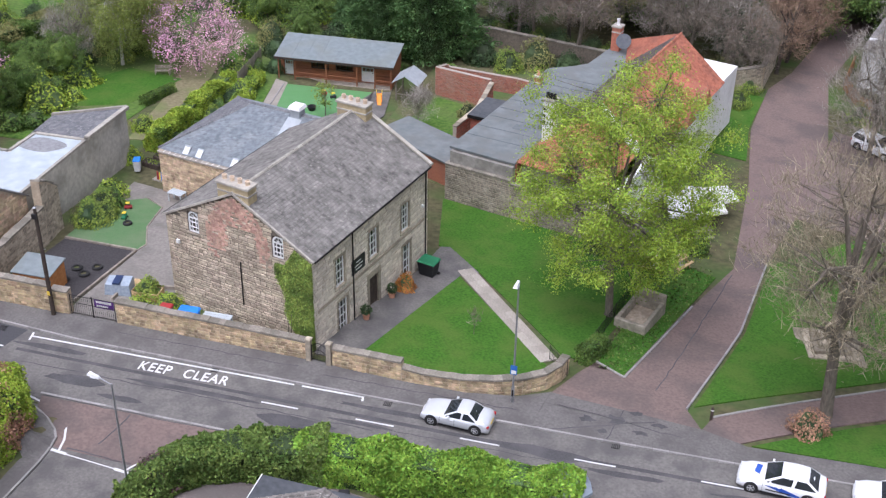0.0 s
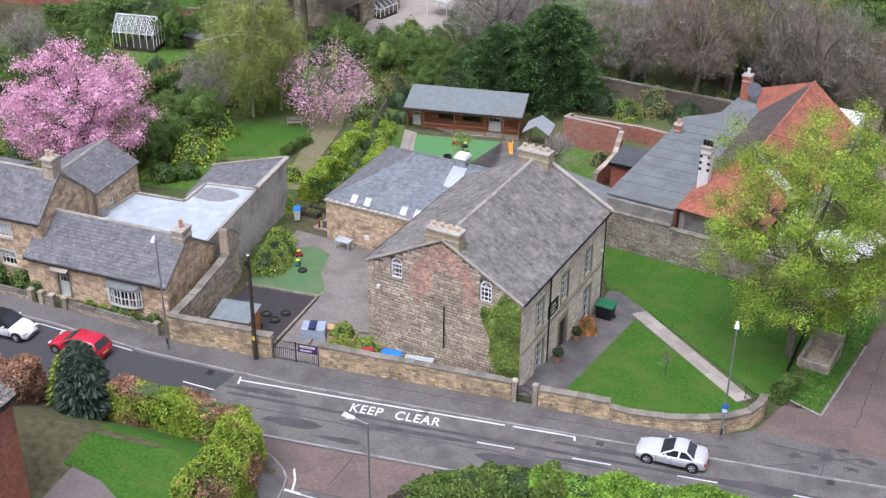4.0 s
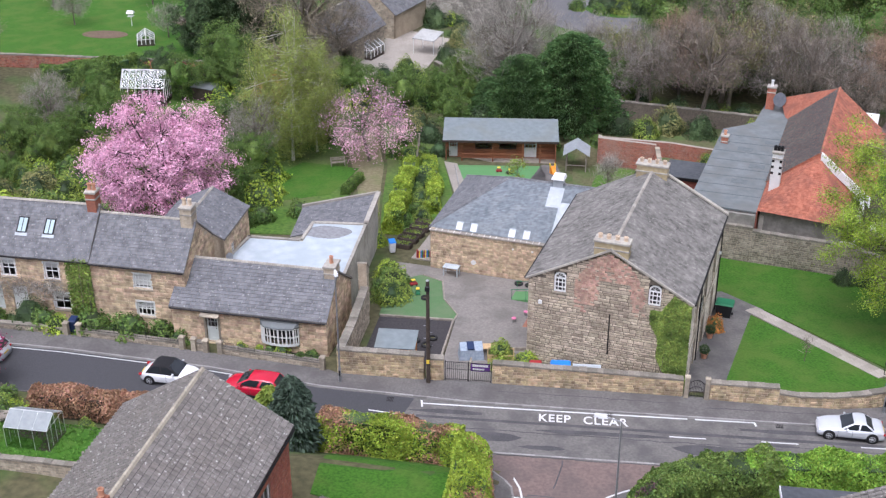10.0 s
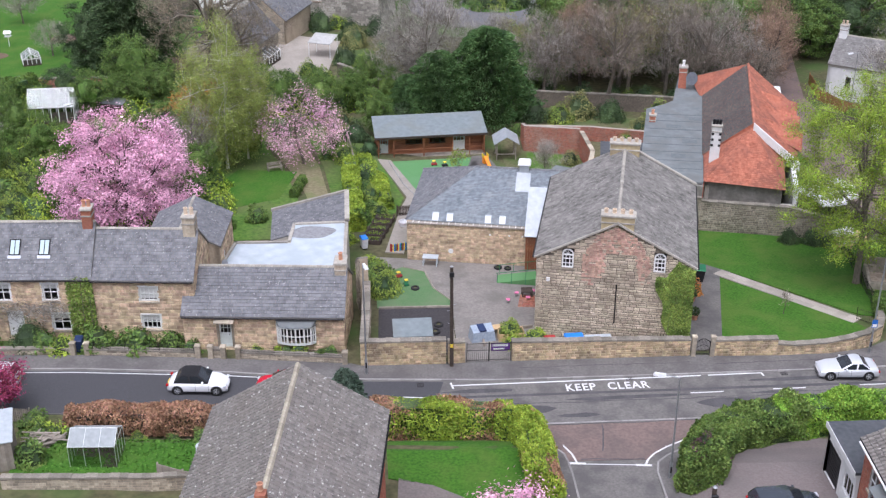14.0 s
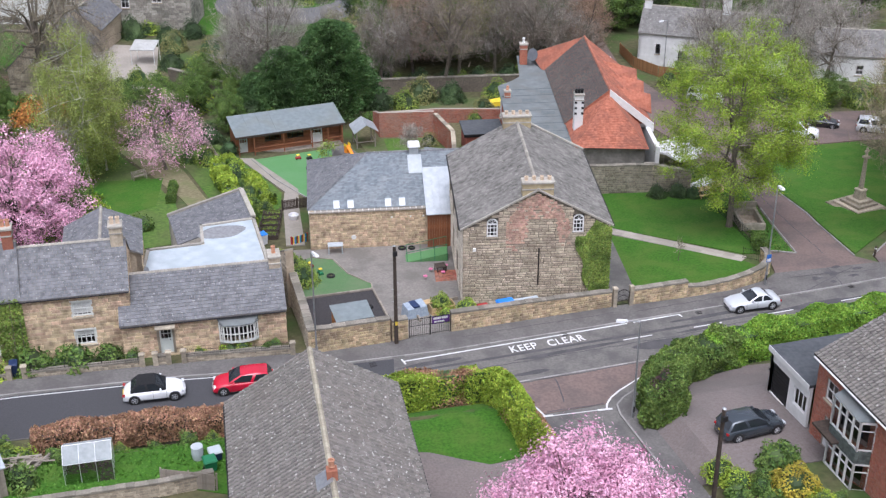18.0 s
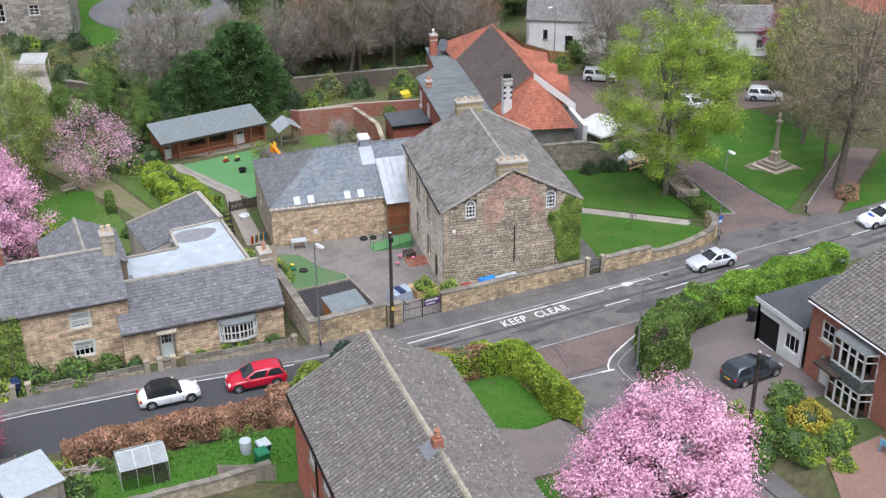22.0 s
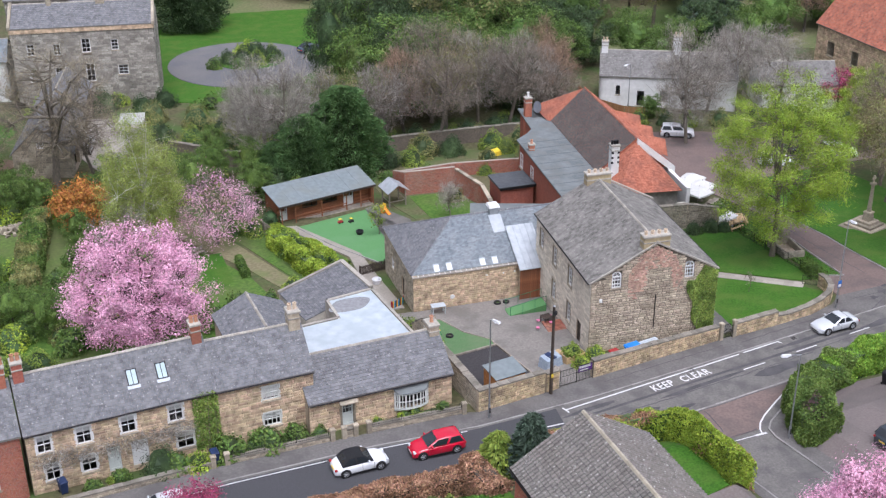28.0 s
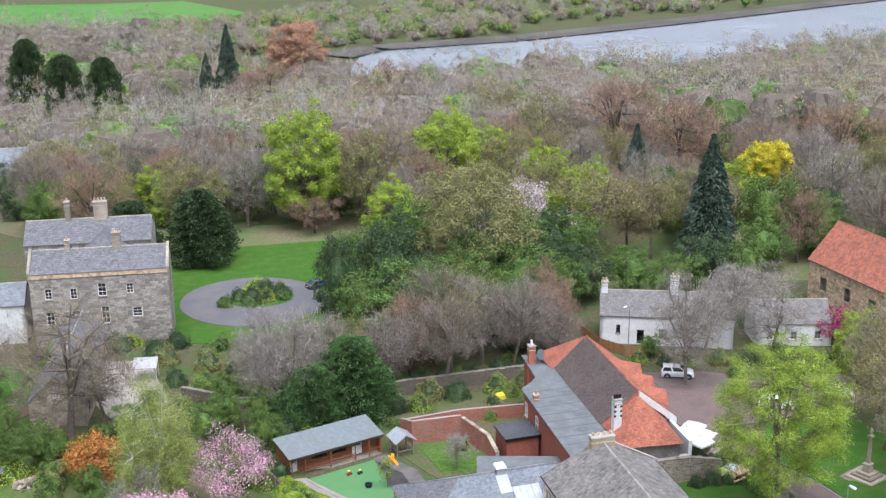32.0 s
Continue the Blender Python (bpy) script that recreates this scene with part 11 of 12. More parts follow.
wheelie(7.0, 12.9, -12, BIN_BLACK, BIN_GREEN, "big black refuse bin with green lid beside the house", 1.3, 1.0, 1.15)
wheelie(-40.2, 1.5, 0, BIN_NAVY, BIN_NAVY, "dark blue wheelie bin in a front garden")
wheelie(-50.7, 3.0, 10, BIN_NAVY, BIN_NAVY, "dark blue wheelie bin in a front garden")
wheelie(-4.9, 0.1, 3, BIN_BLUE, BIN_BLUE, "wide bright blue recycling bin behind the street wall", 1.3, 0.85, 1.3)
wheelie(-6.6, 0.2, 3, BIN_BLACK, RED_P, "black bin with red lid behind the street wall", 0.8, 0.8, 1.1)
wheelie(-20.2, 20.8, 20, PLASTIC_WHITE, BIN_BLUE, "white wheelie bin with blue lid on the garden path")
wheelie(10.5, -12.7, 20, BIN_BLACK, BIN_BLACK, "black wheelie bin beside the garage")
wheelie(-28.5, -16.6, 8, BIN_GREEN, BIN_GREEN, "squat green compost box in the back garden", 0.75, 0.7, 0.75)
wheelie(-28.1, -15.6, 8, BIN_NAVY, GREYBLUE, "pale blue lidded box in the back garden", 0.75, 0.7, 0.6)


def box_table(name, label, x, y, rz, w, d, h, mat, dz=0.06, category="table"):
    ob = thing(name, label, category, on(x, y, rz, dz))
    n = 4
    for i in range(n):
        part("plank", Shape().block(-w / 2, w / 2, -d / 2 + d * i / n + 0.008, -d / 2 + d * (i + 1) / n - 0.008, h - 0.05, h, 0.01), mat, ob)
    for sx in (-1, 1):
        for sy in (-1, 1):
            part("leg", Shape().box(sx * (w / 2 - 0.08) - 0.04, sx * (w / 2 - 0.08) + 0.04, sy * (d / 2 - 0.08) - 0.04, sy * (d / 2 - 0.08) + 0.04, -0.1, h - 0.054), mat, ob)
    return ob


def picnic(x, y, rz, mat, label, dz=0.05):
    ob = thing("picnic_table", label, "picnic table", on(x, y, rz, dz), "inn garden tables")
    for i in range(5):
        part("plank", Shape().box(-0.9, 0.9, -0.38 + 0.155 * i, -0.24 + 0.155 * i, 0.71, 0.75), mat, ob)
    for sd in (-1, 1):
        part("bench", Shape().box(-0.9, 0.9, sd * 0.72 - 0.13, sd * 0.72 + 0.13, 0.42, 0.46), mat, ob)
    for u in (-0.65, 0.65):
        for sd in (-1, 1):
            part("leg", Shape().hexa([(u - 0.04, sd * 0.75 - 0.05, -0.1), (u + 0.04, sd * 0.75 - 0.05, -0.1), (u + 0.04, sd * 0.75 + 0.05, -0.1), (u - 0.04, sd * 0.75 + 0.05, -0.1)], [(u - 0.04, sd * 0.3 - 0.05, 0.706), (u + 0.04, sd * 0.3 - 0.05, 0.706), (u + 0.04, sd * 0.3 + 0.05, 0.706), (u - 0.04, sd * 0.3 + 0.05, 0.706)]), mat, ob)
        part("crossbar", Shape().box(u + 0.045, u + 0.1, -0.8, 0.8, 0.34, 0.416), mat, ob)
    return ob


CANVAS = surface("white_canvas", (0.54, 0.54, 0.52), (0.64, 0.64, 0.62), 3, 0.85, 0.1, 0.8, (0.58, 0.57, 0.53))
CANVAS_GREY = surface("grey_canvas", (0.2, 0.24, 0.28), (0.26, 0.3, 0.34), 3, 0.85, 0.1)


def parasol(x, y, rz, w, h, mat, label, sides=4):
    ob = thing("parasol", label, "parasol", on(x, y, rz, 0.03), "parasols")
    part("pole", Shape().tube((0, 0, -0.1), (0, 0, h + 0.1), 0.03, 0.025, 8), TIMBER_GREY, ob)
    part("base", Shape().lathe([(0.3, 0), (0.28, 0.08), (0.06, 0.12)], 12), STONE_GREY, ob)
    s = Shape()
    n = sides * 2
    ring = [(w * (1 if i % 2 == 0 else (0.74 if sides == 4 else 0.9)) * math.cos(2 * math.pi * i / n + 0.78), w * (1 if i % 2 == 0 else (0.74 if sides == 4 else 0.9)) * math.sin(2 * math.pi * i / n + 0.78)) for i in range(n)]
    s.add([(a, b, h - 0.62 + (0.0 if i % 2 == 0 else 0.05)) for i, (a, b) in enumerate(ring)] + [(a, b, h - 0.8) for a, b in ring] + [(a * 0.12, b * 0.12, h) for a, b in ring] + [(0, 0, h - 0.1)],
          [(i, (i + 1) % n, 2 * n + (i + 1) % n, 2 * n + i) for i in range(n)] + [(n + i, n + (i + 1) % n, (i + 1) % n, i) for i in range(n)] + [tuple(2 * n + i for i in range(n))])
    c = part("canopy", s, mat, ob)
    part("finial", Shape().lathe([(0.05, h), (0.02, h + 0.14)], 8), TIMBER_GREY, c)
    for i in range(0, n, 2):
        part("rib", Shape().tube((ring[i][0] * 0.96, ring[i][1] * 0.96, h - 0.66), (0, 0, h - 0.06), 0.012, 0.012, 4), TIMBER_GREY, ob)
    return ob


for x, y, rz in ((22.9, 28.0, 12), (24.6, 29.6, 25), (23.4, 31.2, 5), (25.2, 32.2, 30), (22.2, 30.4, 40)):
    parasol(x, y, rz, 1.7, 2.5, CANVAS, "large white square parasol in the inn garden")
parasol(21.4, -8.4, 10, 1.35, 2.5, CANVAS_GREY, "grey parasol standing behind the hedge", 6)
for x, y, rz in ((21.6, 20.4, 10), (23.4, 21.4, 60), (22.8, 24.0, 20), (24.4, 27.0, 30)):
    picnic(x, y, rz, TIMBER_PALE if y < 22 else TIMBER_GREY, "pale wooden picnic table with two benches" if y < 22 else "grey wooden picnic table with two benches", 0.09)
aw = thing("table_cover", "crumpled pale cover over stacked tables", "cover", on(22.4, 22.0, 20, 0.09))
part("cloth", Shape().hexa([(-1.3, -0.9, 0), (1.3, -1.0, 0), (1.4, 0.9, 0), (-1.2, 1.0, 0)], [(-1.0, -0.7, 0.9), (0.9, -0.6, 0.8), (1.0, 0.6, 0.95), (-0.9, 0.7, 0.75)]), CANVAS, aw)


def bench(x, y, rz, mat, label, dz=0.05, w=1.5):
    ob = thing("garden_bench", label, "bench", on(x, y, rz, dz))
    for i in range(4):
        part("seat_slat", Shape().box(-w / 2, w / 2, -0.24 + 0.12 * i, -0.15 + 0.12 * i, 0.41, 0.44), mat, ob)
    for i in range(3):
        part("back_slat", Shape().box(-w / 2, w / 2, 0.27, 0.3, 0.52 + 0.13 * i, 0.61 + 0.13 * i), mat, ob)
    for sx in (-1, 1):
        part("leg", Shape().box(sx * w * 0.46 - 0.035, sx * w * 0.46 + 0.035, -0.24, -0.17, -0.1, 0.6), mat, ob)
        part("leg", Shape().box(sx * w * 0.46 - 0.035, sx * w * 0.46 + 0.035, 0.304, 0.37, -0.1, 0.9), mat, ob)
        part("armrest", Shape().box(sx * w * 0.46 - 0.04, sx * w * 0.46 + 0.04, -0.26, 0.3, 0.604, 0.64), mat, ob)
    return ob


bench(-29.7, 42.6, 20, TIMBER_GREY, "grey wooden garden bench on a lawn")
bench(5.9, -31.6, 90, plastic("sky_blue_paint", (0.16, 0.42, 0.58)), "bright blue painted bench before the house")



def tub(x, y, r, h, mat, leaf, label, seed, bush=0.4, dz=0.06):
    ob = thing("potted_plant", label, "potted plant", on(x, y, 0, dz), "pots")
    part("pot", Shape().lathe([(r * 0.7, 0), (r * 0.95, h * 0.8), (r * 1.05, h * 0.82), (r * 1.05, h), (r * 0.85, h), (r * 0.8, h - 0.05)], 12), mat, ob)
    rg = np.random.default_rng(seed)
    d = rg.normal(size=(420, 3))
    d /= np.linalg.norm(d, axis=1)[:, None]
    d *= (bush * (0.6 + 0.4 * rg.uniform(0, 1, 420)))[:, None]
    d[:, 2] += h + bush * 0.7
    part("foliage", leaf_mesh("foliage", leaf_cloud(d, 0.07, 0.4, rg), leaf), leaf, ob)
    return ob


tub(5.7, 8.8, 0.26, 0.45, TERRACOTTA, LEAF_DARK, "round box plant in a terracotta pot by the door", 1)
tub(5.1, 5.4, 0.26, 0.45, TERRACOTTA, LEAF_DARK, "round box plant in a terracotta pot by the door", 2)
shrub("copper_bush", "dense rounded orange-brown bush by the house", on(6.15, 10.3, 0, 0.06), 0.72, 1.35, LEAF_COPPER, 1500, 0.07, 101)
for i, (x, y, mt) in enumerate(((7.6, -25.6, TERRACOTTA), (7.2, -31.0, TERRACOTTA), (6.9, -35.5, POT_BUFF), (-22.9, -0.3, TERRACOTTA), (-26.0, 0.2, POT_BUFF), (-47.6, 2.0, TERRACOTTA), (-3.9, 9.9, POT_BUFF))):
    tub(x, y, 0.2, 0.35, mt, (LEAF_MID, LEAF_LIME, LEAF_SPRING)[i % 3], "small leafy plant in a clay pot", 10 + i, 0.3)

# ---- the school yard ----
tyre = thing("play_ring", "black rubber ring lying in the play pit", "play ring", on(-15.6, 4.3, 0, 0.06), "play rings")
part("tread", Shape().lathe([(0.22, 0.0), (0.33, 0.0), (0.39, 0.05), (0.39, 0.16), (0.33, 0.21), (0.22, 0.21), (0.2, 0.17), (0.2, 0.04), (0.22, 0.0)], 20), RUBBER, tyre, smooth=False)
part("soil", Shape().lathe([(0.205, 0.04), (0.205, 0.1)], 14), EARTH, tyre)
for x, y, s in ((-14.7, 3.7, 1), (-14.4, 4.9, 0.95), (-15.5, 2.5, 1), (-16.5, 3.4, 0.9), (-16.0, 11.8, 0.9), (-9.0, 15.9, 0.9), (-8.2, 15.7, 0.8)):
    copy_thing(tyre, on(x, y, 0, 0.07, s))


def edging(name, label, pts, h=0.22, w=0.16, mat=TIMBER_GREY, dz=0.0):
    ob = thing(name, label, "edging", Matrix.Identity(4), kind="structure")
    for p, q in zip(pts, pts[1:]):
        m, l = run(p, q, dz)
        n = max(1, round(l / 2.0))
        for i in range(n):
            part("sleeper", Shape().block(l * i / n + 0.01, l * (i + 1) / n - 0.01, -w / 2, w / 2, -0.15, h, 0.02), mat, ob, m=m)
    return ob


edging("pit_edging", "weathered timber sleepers edging the play pit", [(-18.9, 8.1), (-13.3, 8.25), (-13.4, 0.4)])
edging("turf_edging", "timber sleepers edging the yard turf", [(-13.3, 8.4), (-13.15, 9.4), (-14.5, 12.0), (-15.1, 15.4), (-16.9, 16.5)], 0.12, 0.1)
edging("bed_edging", "grey timber edging round a planting bed", [(-11.2, 1.3), (-11.3, 3.6), (-7.4, 4.4)], 0.3)
edging("playground_edging", "pale kerb round the playground turf", [(-14.2, 30.6), (-15.2, 33.6), (-16.6, 38), (-18.0, 45.2)], 0.14, 0.12, KERB)


def slat_fence(name, label, pts, h, mat, gap=0.14, wd=0.1, dz=0.0, pointed=0.06, colours=None):
    ob = thing(name, label, "fence", Matrix.Identity(4))
    unit = Shape().add([(-wd / 2, -0.012, 0.05), (wd / 2, -0.012, 0.05), (wd / 2, 0.012, 0.05), (-wd / 2, 0.012, 0.05), (-wd / 2, -0.012, h - pointed), (wd / 2, -0.012, h - pointed), (wd / 2, 0.012, h - pointed), (-wd / 2, 0.012, h - pointed), (0, -0.012, h), (0, 0.012, h)],
                       [(0, 1, 5, 4), (2, 3, 7, 6), (1, 2, 6, 5), (3, 0, 4, 7), (4, 5, 8), (6, 7, 9), (5, 6, 9, 8), (7, 4, 8, 9), (0, 3, 2, 1)])
    meshes = [unit.mesh("slat", c) for c in (colours or [mat])]
    k = 0
    for p, q in zip(pts, pts[1:]):
        m, l = run(p, q, dz)
        for i in range(int(l / gap)):
            part("slat", meshes[k % len(meshes)], mat, ob, m=m @ Matrix.Translation((gap * (i + 0.5), 0, 0)))
            k += 1
        n = max(1, round(l / 1.8))
        for i in range(n + 1):
            part("post", Shape().box(l * i / n - 0.045, l * i / n + 0.045, 0.05, 0.14, -0.4, h + 0.02), mat, ob, m=m)
        for z in (0.25, h - 0.25):
            part("rail", Shape().box(0, l, 0.014, 0.05, z - 0.04, z + 0.04), mat, ob, m=m)
    return ob


TIMBER_RUSSET = surface("russet_timber", (0.26, 0.13, 0.055), (0.36, 0.19, 0.09), 4, 0.8, 0.2, vary=0.15)
slat_fence("picket_fence", "dark timber picket fence across the garden path", [(-17.3, 28.8), (-14.5, 29.1), (-12.2, 29.6)], 1.1, TIMBER_DARK)
slat_fence("picket_fence", "small brightly coloured play fence", [(-17.9, 19.8), (-16.4, 20.4)], 0.8, RED_P, 0.13, 0.1, colours=[RED_P, YELLOW_P, BIN_BLUE, BIN_GREEN])
slat_fence("timber_fence", "weathered close-boarded timber fence beside the cabin", [(-21.5, 42.5), (-22.3, 49.5)], 1.6, TIMBER_GREY, 0.15, 0.14, pointed=0.0)
slat_fence("picket_fence", "grey garden picket fence at the street", [(-46.7, -6.8), (-41.5, -7.4)], 1.1, TIMBER_GREY)
slat_fence("timber_fence", "orange-brown boarded fence beside the lane", [(35.3, 72.5), (34.5, 66), (36, 61.5), (38.1, 60)], 1.5, TIMBER_RUSSET, 0.2, 0.18, pointed=0.0)
slat_fence("timber_fence", "low brown timber fence beside the gardens", [(-31.4, -17.4), (-28.4, -18.6)], 1.2, TIMBER_GREY, 0.15, 0.14, pointed=0.0)


def shed(name, label, x, y, rz, w, d, h, wall, roof, fall=0.2, dz=0.05, door=True):
    ob = thing(name, label, "shed", on(x, y, rz, dz))
    part("wall", Shape().hexa([(-w / 2, -d / 2, -0.3), (w / 2, -d / 2, -0.3), (w / 2, d / 2, -0.3), (-w / 2, d / 2, -0.3)], [(-w / 2, -d / 2, h - fall), (w / 2, -d / 2, h - fall), (w / 2, d / 2, h), (-w / 2, d / 2, h)]), wall, ob)
    e = 0.12
    part("roof", Shape().hexa([(-w / 2 - e, -d / 2 - e, h - fall + 0.004), (w / 2 + e, -d / 2 - e, h - fall + 0.004), (w / 2 + e, d / 2 + e, h + 0.004), (-w / 2 - e, d / 2 + e, h + 0.004)], [(-w / 2 - e, -d / 2 - e, h - fall + 0.07), (w / 2 + e, -d / 2 - e, h - fall + 0.07), (w / 2 + e, d / 2 + e, h + 0.07), (-w / 2 - e, d / 2 + e, h + 0.07)]), roof, ob)
    for i in range(int(w / 0.2)):
        part("board", Shape().box(-w / 2 + 0.2 * i + 0.006, -w / 2 + 0.2 * i + 0.194, -d / 2 - 0.018, -d / 2, 0.02, h - fall - 0.01), wall, ob)
    if door:
        dr = part("door", Shape().block(-0.4, 0.4, -d / 2 - 0.045, -d / 2 - 0.02, 0.03, min(1.8, h - fall - 0.08), 0.01), wall, ob)
        part("handle", Shape().box(0.28, 0.32, -d / 2 - 0.07, -d / 2 - 0.046, 0.9, 1.05), IRON, dr)
    return ob


TIMBER_ORANGE = surface("orange_stained_timber", (0.42, 0.17, 0.05), (0.54, 0.25, 0.09), 4, 0.75, 0.2, vary=0.1)
shed("garden_shed", "low timber shed with pale sheet roof in the yard", -16.4, 1.3, 2, 2.6, 2.0, 1.75, TIMBER_ORANGE, FELT_PALE)
shed("garden_shed", "flat-roofed shed with a white-edged pale roof in a garden", -41.5, -15.2, 14, 3.0, 3.0, 2.1, TIMBER_GREY, surface("milky_sheet", (0.33, 0.37, 0.385), (0.43, 0.465, 0.48), 3, 0.5, 0.05, 0.4, (0.4, 0.44, 0.45)))
shed("tool_hut", "dark little timber tool hut in the garden", -49.4, 60.6, -15, 2.6, 1.4, 1.7, TIMBER_DARK, FELT_GREY)

cov = thing("covered_crates", "blue and silver sheet over stacked crates", "cover", on(-11.3, 2.6, 12, 0.06))
part("sheet", Shape().hexa([(-0.9, -0.55, 0), (0.9, -0.55, 0), (0.9, 0.55, 0), (-0.9, 0.55, 0)], [(-0.8, -0.5, 0.85), (0.8, -0.48, 0.8), (0.82, 0.5, 0.98), (-0.78, 0.5, 0.95)]), surface("silver_sheet", (0.25, 0.3, 0.36), (0.36, 0.42, 0.48), 6, 0.4, 0.3), cov)
part("fold", Shape().box(-0.3, 0.2, -0.52, 0.5, 0.9, 1.0), BIN_NAVY, cov, "blue folded sheet")
planter = thing("pallet_planter", "timber pallet planter filled with a leafy bush", "planter", on(-9.2, 2.6, 4, 0.06))
for k in range(4):
    part("plank", Shape().box(-0.9, 0.9, -0.5, -0.46, 0.05 + 0.16 * k, 0.18 + 0.16 * k), TIMBER_PALE, planter)
    part("plank", Shape().box(-0.9, 0.9, 0.46, 0.5, 0.05 + 0.16 * k, 0.18 + 0.16 * k), TIMBER_PALE, planter)
part("soil", Shape().box(-0.88, 0.88, -0.455, 0.455, -0.1, 0.55), EARTH, planter)
for sx in (-1, 1):
    part("end_board", Shape().box(sx * 0.92 - 0.02, sx * 0.92 + 0.02, -0.5, 0.5, -0.1, 0.7), TIMBER_PALE, planter)
shrub("planter_bush", "leafy bright bush growing in the planter", on(-9.2, 2.7, 0, 0.55), 0.8, 1.1, LEAF_SPRING, 1100, 0.09, 102)
box_table("grey_table", "grey rectangular table behind the street wall", -3.1, 0.35, 3, 1.9, 1.0, 1.1, GREYBLUE)
box_table("yard_table", "grey-green table standing against the hall", -14.6, 16.9, -10, 1.3, 0.8, 0.8, GREYBLUE)
box_table("sand_table", "low pale wooden play table in the yard", -10.2, 3.6, 10, 1.2, 0.7, 0.5, TIMBER_PALE)
box_table("green_table", "small dark green table in the yard", -7.2, 10.1, 0, 0.9, 0.9, 0.6, TIMBER_DARK)
for x, y in ((-8.0, 10.2), (-7.2, 9.3), (-6.6, 10.6), (-8.8, 8.9)):
    st = thing("stool", "small round pink play stool", "stool", on(x, y, 0, 0.06), "play stools")
    part("seat", Shape().lathe([(0.18, 0.3), (0.18, 0.35), (0.15, 0.36)], 12), PINK_P, st)
    for k in range(3):
        a = 2.09 * k
        part("leg", Shape().tube((0.14 * math.cos(a), 0.14 * math.sin(a), 0), (0.1 * math.cos(a), 0.1 * math.sin(a), 0.3), 0.015, 0.015, 5), STEEL, st)
rmp = thing("ramp", "green-surfaced access ramp with iron handrail", "ramp", on(-7.4, 13.2, -12, 0.05))
part("deck", Shape().hexa([(-1.9, -0.7, -0.2), (1.6, -0.7, -0.2), (1.6, 0.7, -0.2), (-1.9, 0.7, -0.2)], [(-1.9, -0.7, 0.03), (1.6, -0.7, 0.75), (1.6, 0.7, 0.75), (-1.9, 0.7, 0.03)]), ASTRO, rmp)
for sd in (-0.72, 0.72):
    part("handrail", Shape().tube((-1.9, sd, 0.95), (1.6, sd, 1.65), 0.025, 0.025, 6), BIN_GREEN, rmp)
    for u in (-1.8, -0.65, 0.5, 1.55):
        part("post", Shape().tube((u, sd, -0.1), (u, sd, 0.95 + 0.2 * (u + 1.9)), 0.02, 0.02, 6), BIN_GREEN, rmp)
terrace = thing("brick_terrace", "raised reddish brick terrace in the yard", "terrace", on(-6.6, 8.6, -12, 0.06), kind="structure")
for i in range(9):
    for j in range(12):
        part("paver", Shape().block(-1.4 + 0.3 * i, -1.4 + 0.3 * i + 0.285, -1.4 + 0.22 * j, -1.4 + 0.22 * j + 0.205, -0.1, 0.05, 0.01), BRICK_OLD, terrace)


def toy_car(x, y, rz, mat, label):
    ob = thing("toy_car", label, "toy", on(x, y, rz, 0.08, 0.7))
    part("body", Shape().block(-0.42, 0.42, -0.22, 0.22, 0.1, 0.36, 0.06), mat, ob)
    part("roof", Shape().block(-0.25, 0.2, -0.2, 0.2, 0.68, 0.74, 0.03), YELLOW_P, ob)
    for sx in (-1, 1):
        for sy in (-1, 1):
            part("pillar", Shape().tube((sx * 0.22, sy * 0.17, 0.36), (sx * 0.18, sy * 0.16, 0.68), 0.02, 0.02, 5), mat, ob)
            part("wheel", Shape().tube((sx * 0.28, sy * 0.2, 0.1), (sx * 0.28, sy * 0.27, 0.1), 0.1, 0.1, 10), RUBBER, ob)
    return ob


toy_car(-17.3, 14.2, 30, RED_P, "red and yellow ride-on toy car on the turf")
toy_car(-16.7, 12.6, 100, BIN_GREEN, "green and yellow ride-on toy car on the turf")
toy_car(-13.3, 43.9, 10, RED_P, "red and yellow ride-on toy car on the turf")
toy_car(-12.2, 43.5, 200, BIN_BLACK, "black and yellow ride-on toy car on the turf")
slide = thing("play_slide", "small orange plastic play slide", "slide", on(-7.8, 44.2, 20, 0.08, 0.65))
part("chute", Shape().hexa([(-0.3, -1.2, 0.05), (0.3, -1.2, 0.05), (0.3, 0.1, 0.95), (-0.3, 0.1, 0.95)], [(-0.3, -1.2, 0.12), (0.3, -1.2, 0.12), (0.3, 0.1, 1.05), (-0.3, 0.1, 1.05)]), ORANGE, slide)
part("tower", Shape().block(-0.4, 0.4, 0.104, 0.8, 0.0, 1.1, 0.05), ORANGE, slide)
for sd in (-1, 1):
    part("side_panel", Shape().box(sd * 0.4 - 0.03, sd * 0.4 + 0.03, 0.1, 0.85, 1.1, 1.6), YELLOW_P, slide)
bt = thing("black_tub", "round black play tub on the turf", "tub", on(-12.8, 39.6, 0, 0.07))
part("bowl", Shape().lathe([(0.3, 0), (0.42, 0.35), (0.44, 0.35), (0.44, 0.4), (0.38, 0.4), (0.28, 0.08)], 14), BIN_BLACK, bt)
wt = thing("white_tub", "round white plastic tub by the path", "tub", on(-16.7, 26.1, 0, 0.06))
part("bowl", Shape().lathe([(0.35, 0), (0.45, 0.45), (0.48, 0.45), (0.48, 0.5), (0.41, 0.5), (0.33, 0.08)], 14), PLASTIC_WHITE, wt)


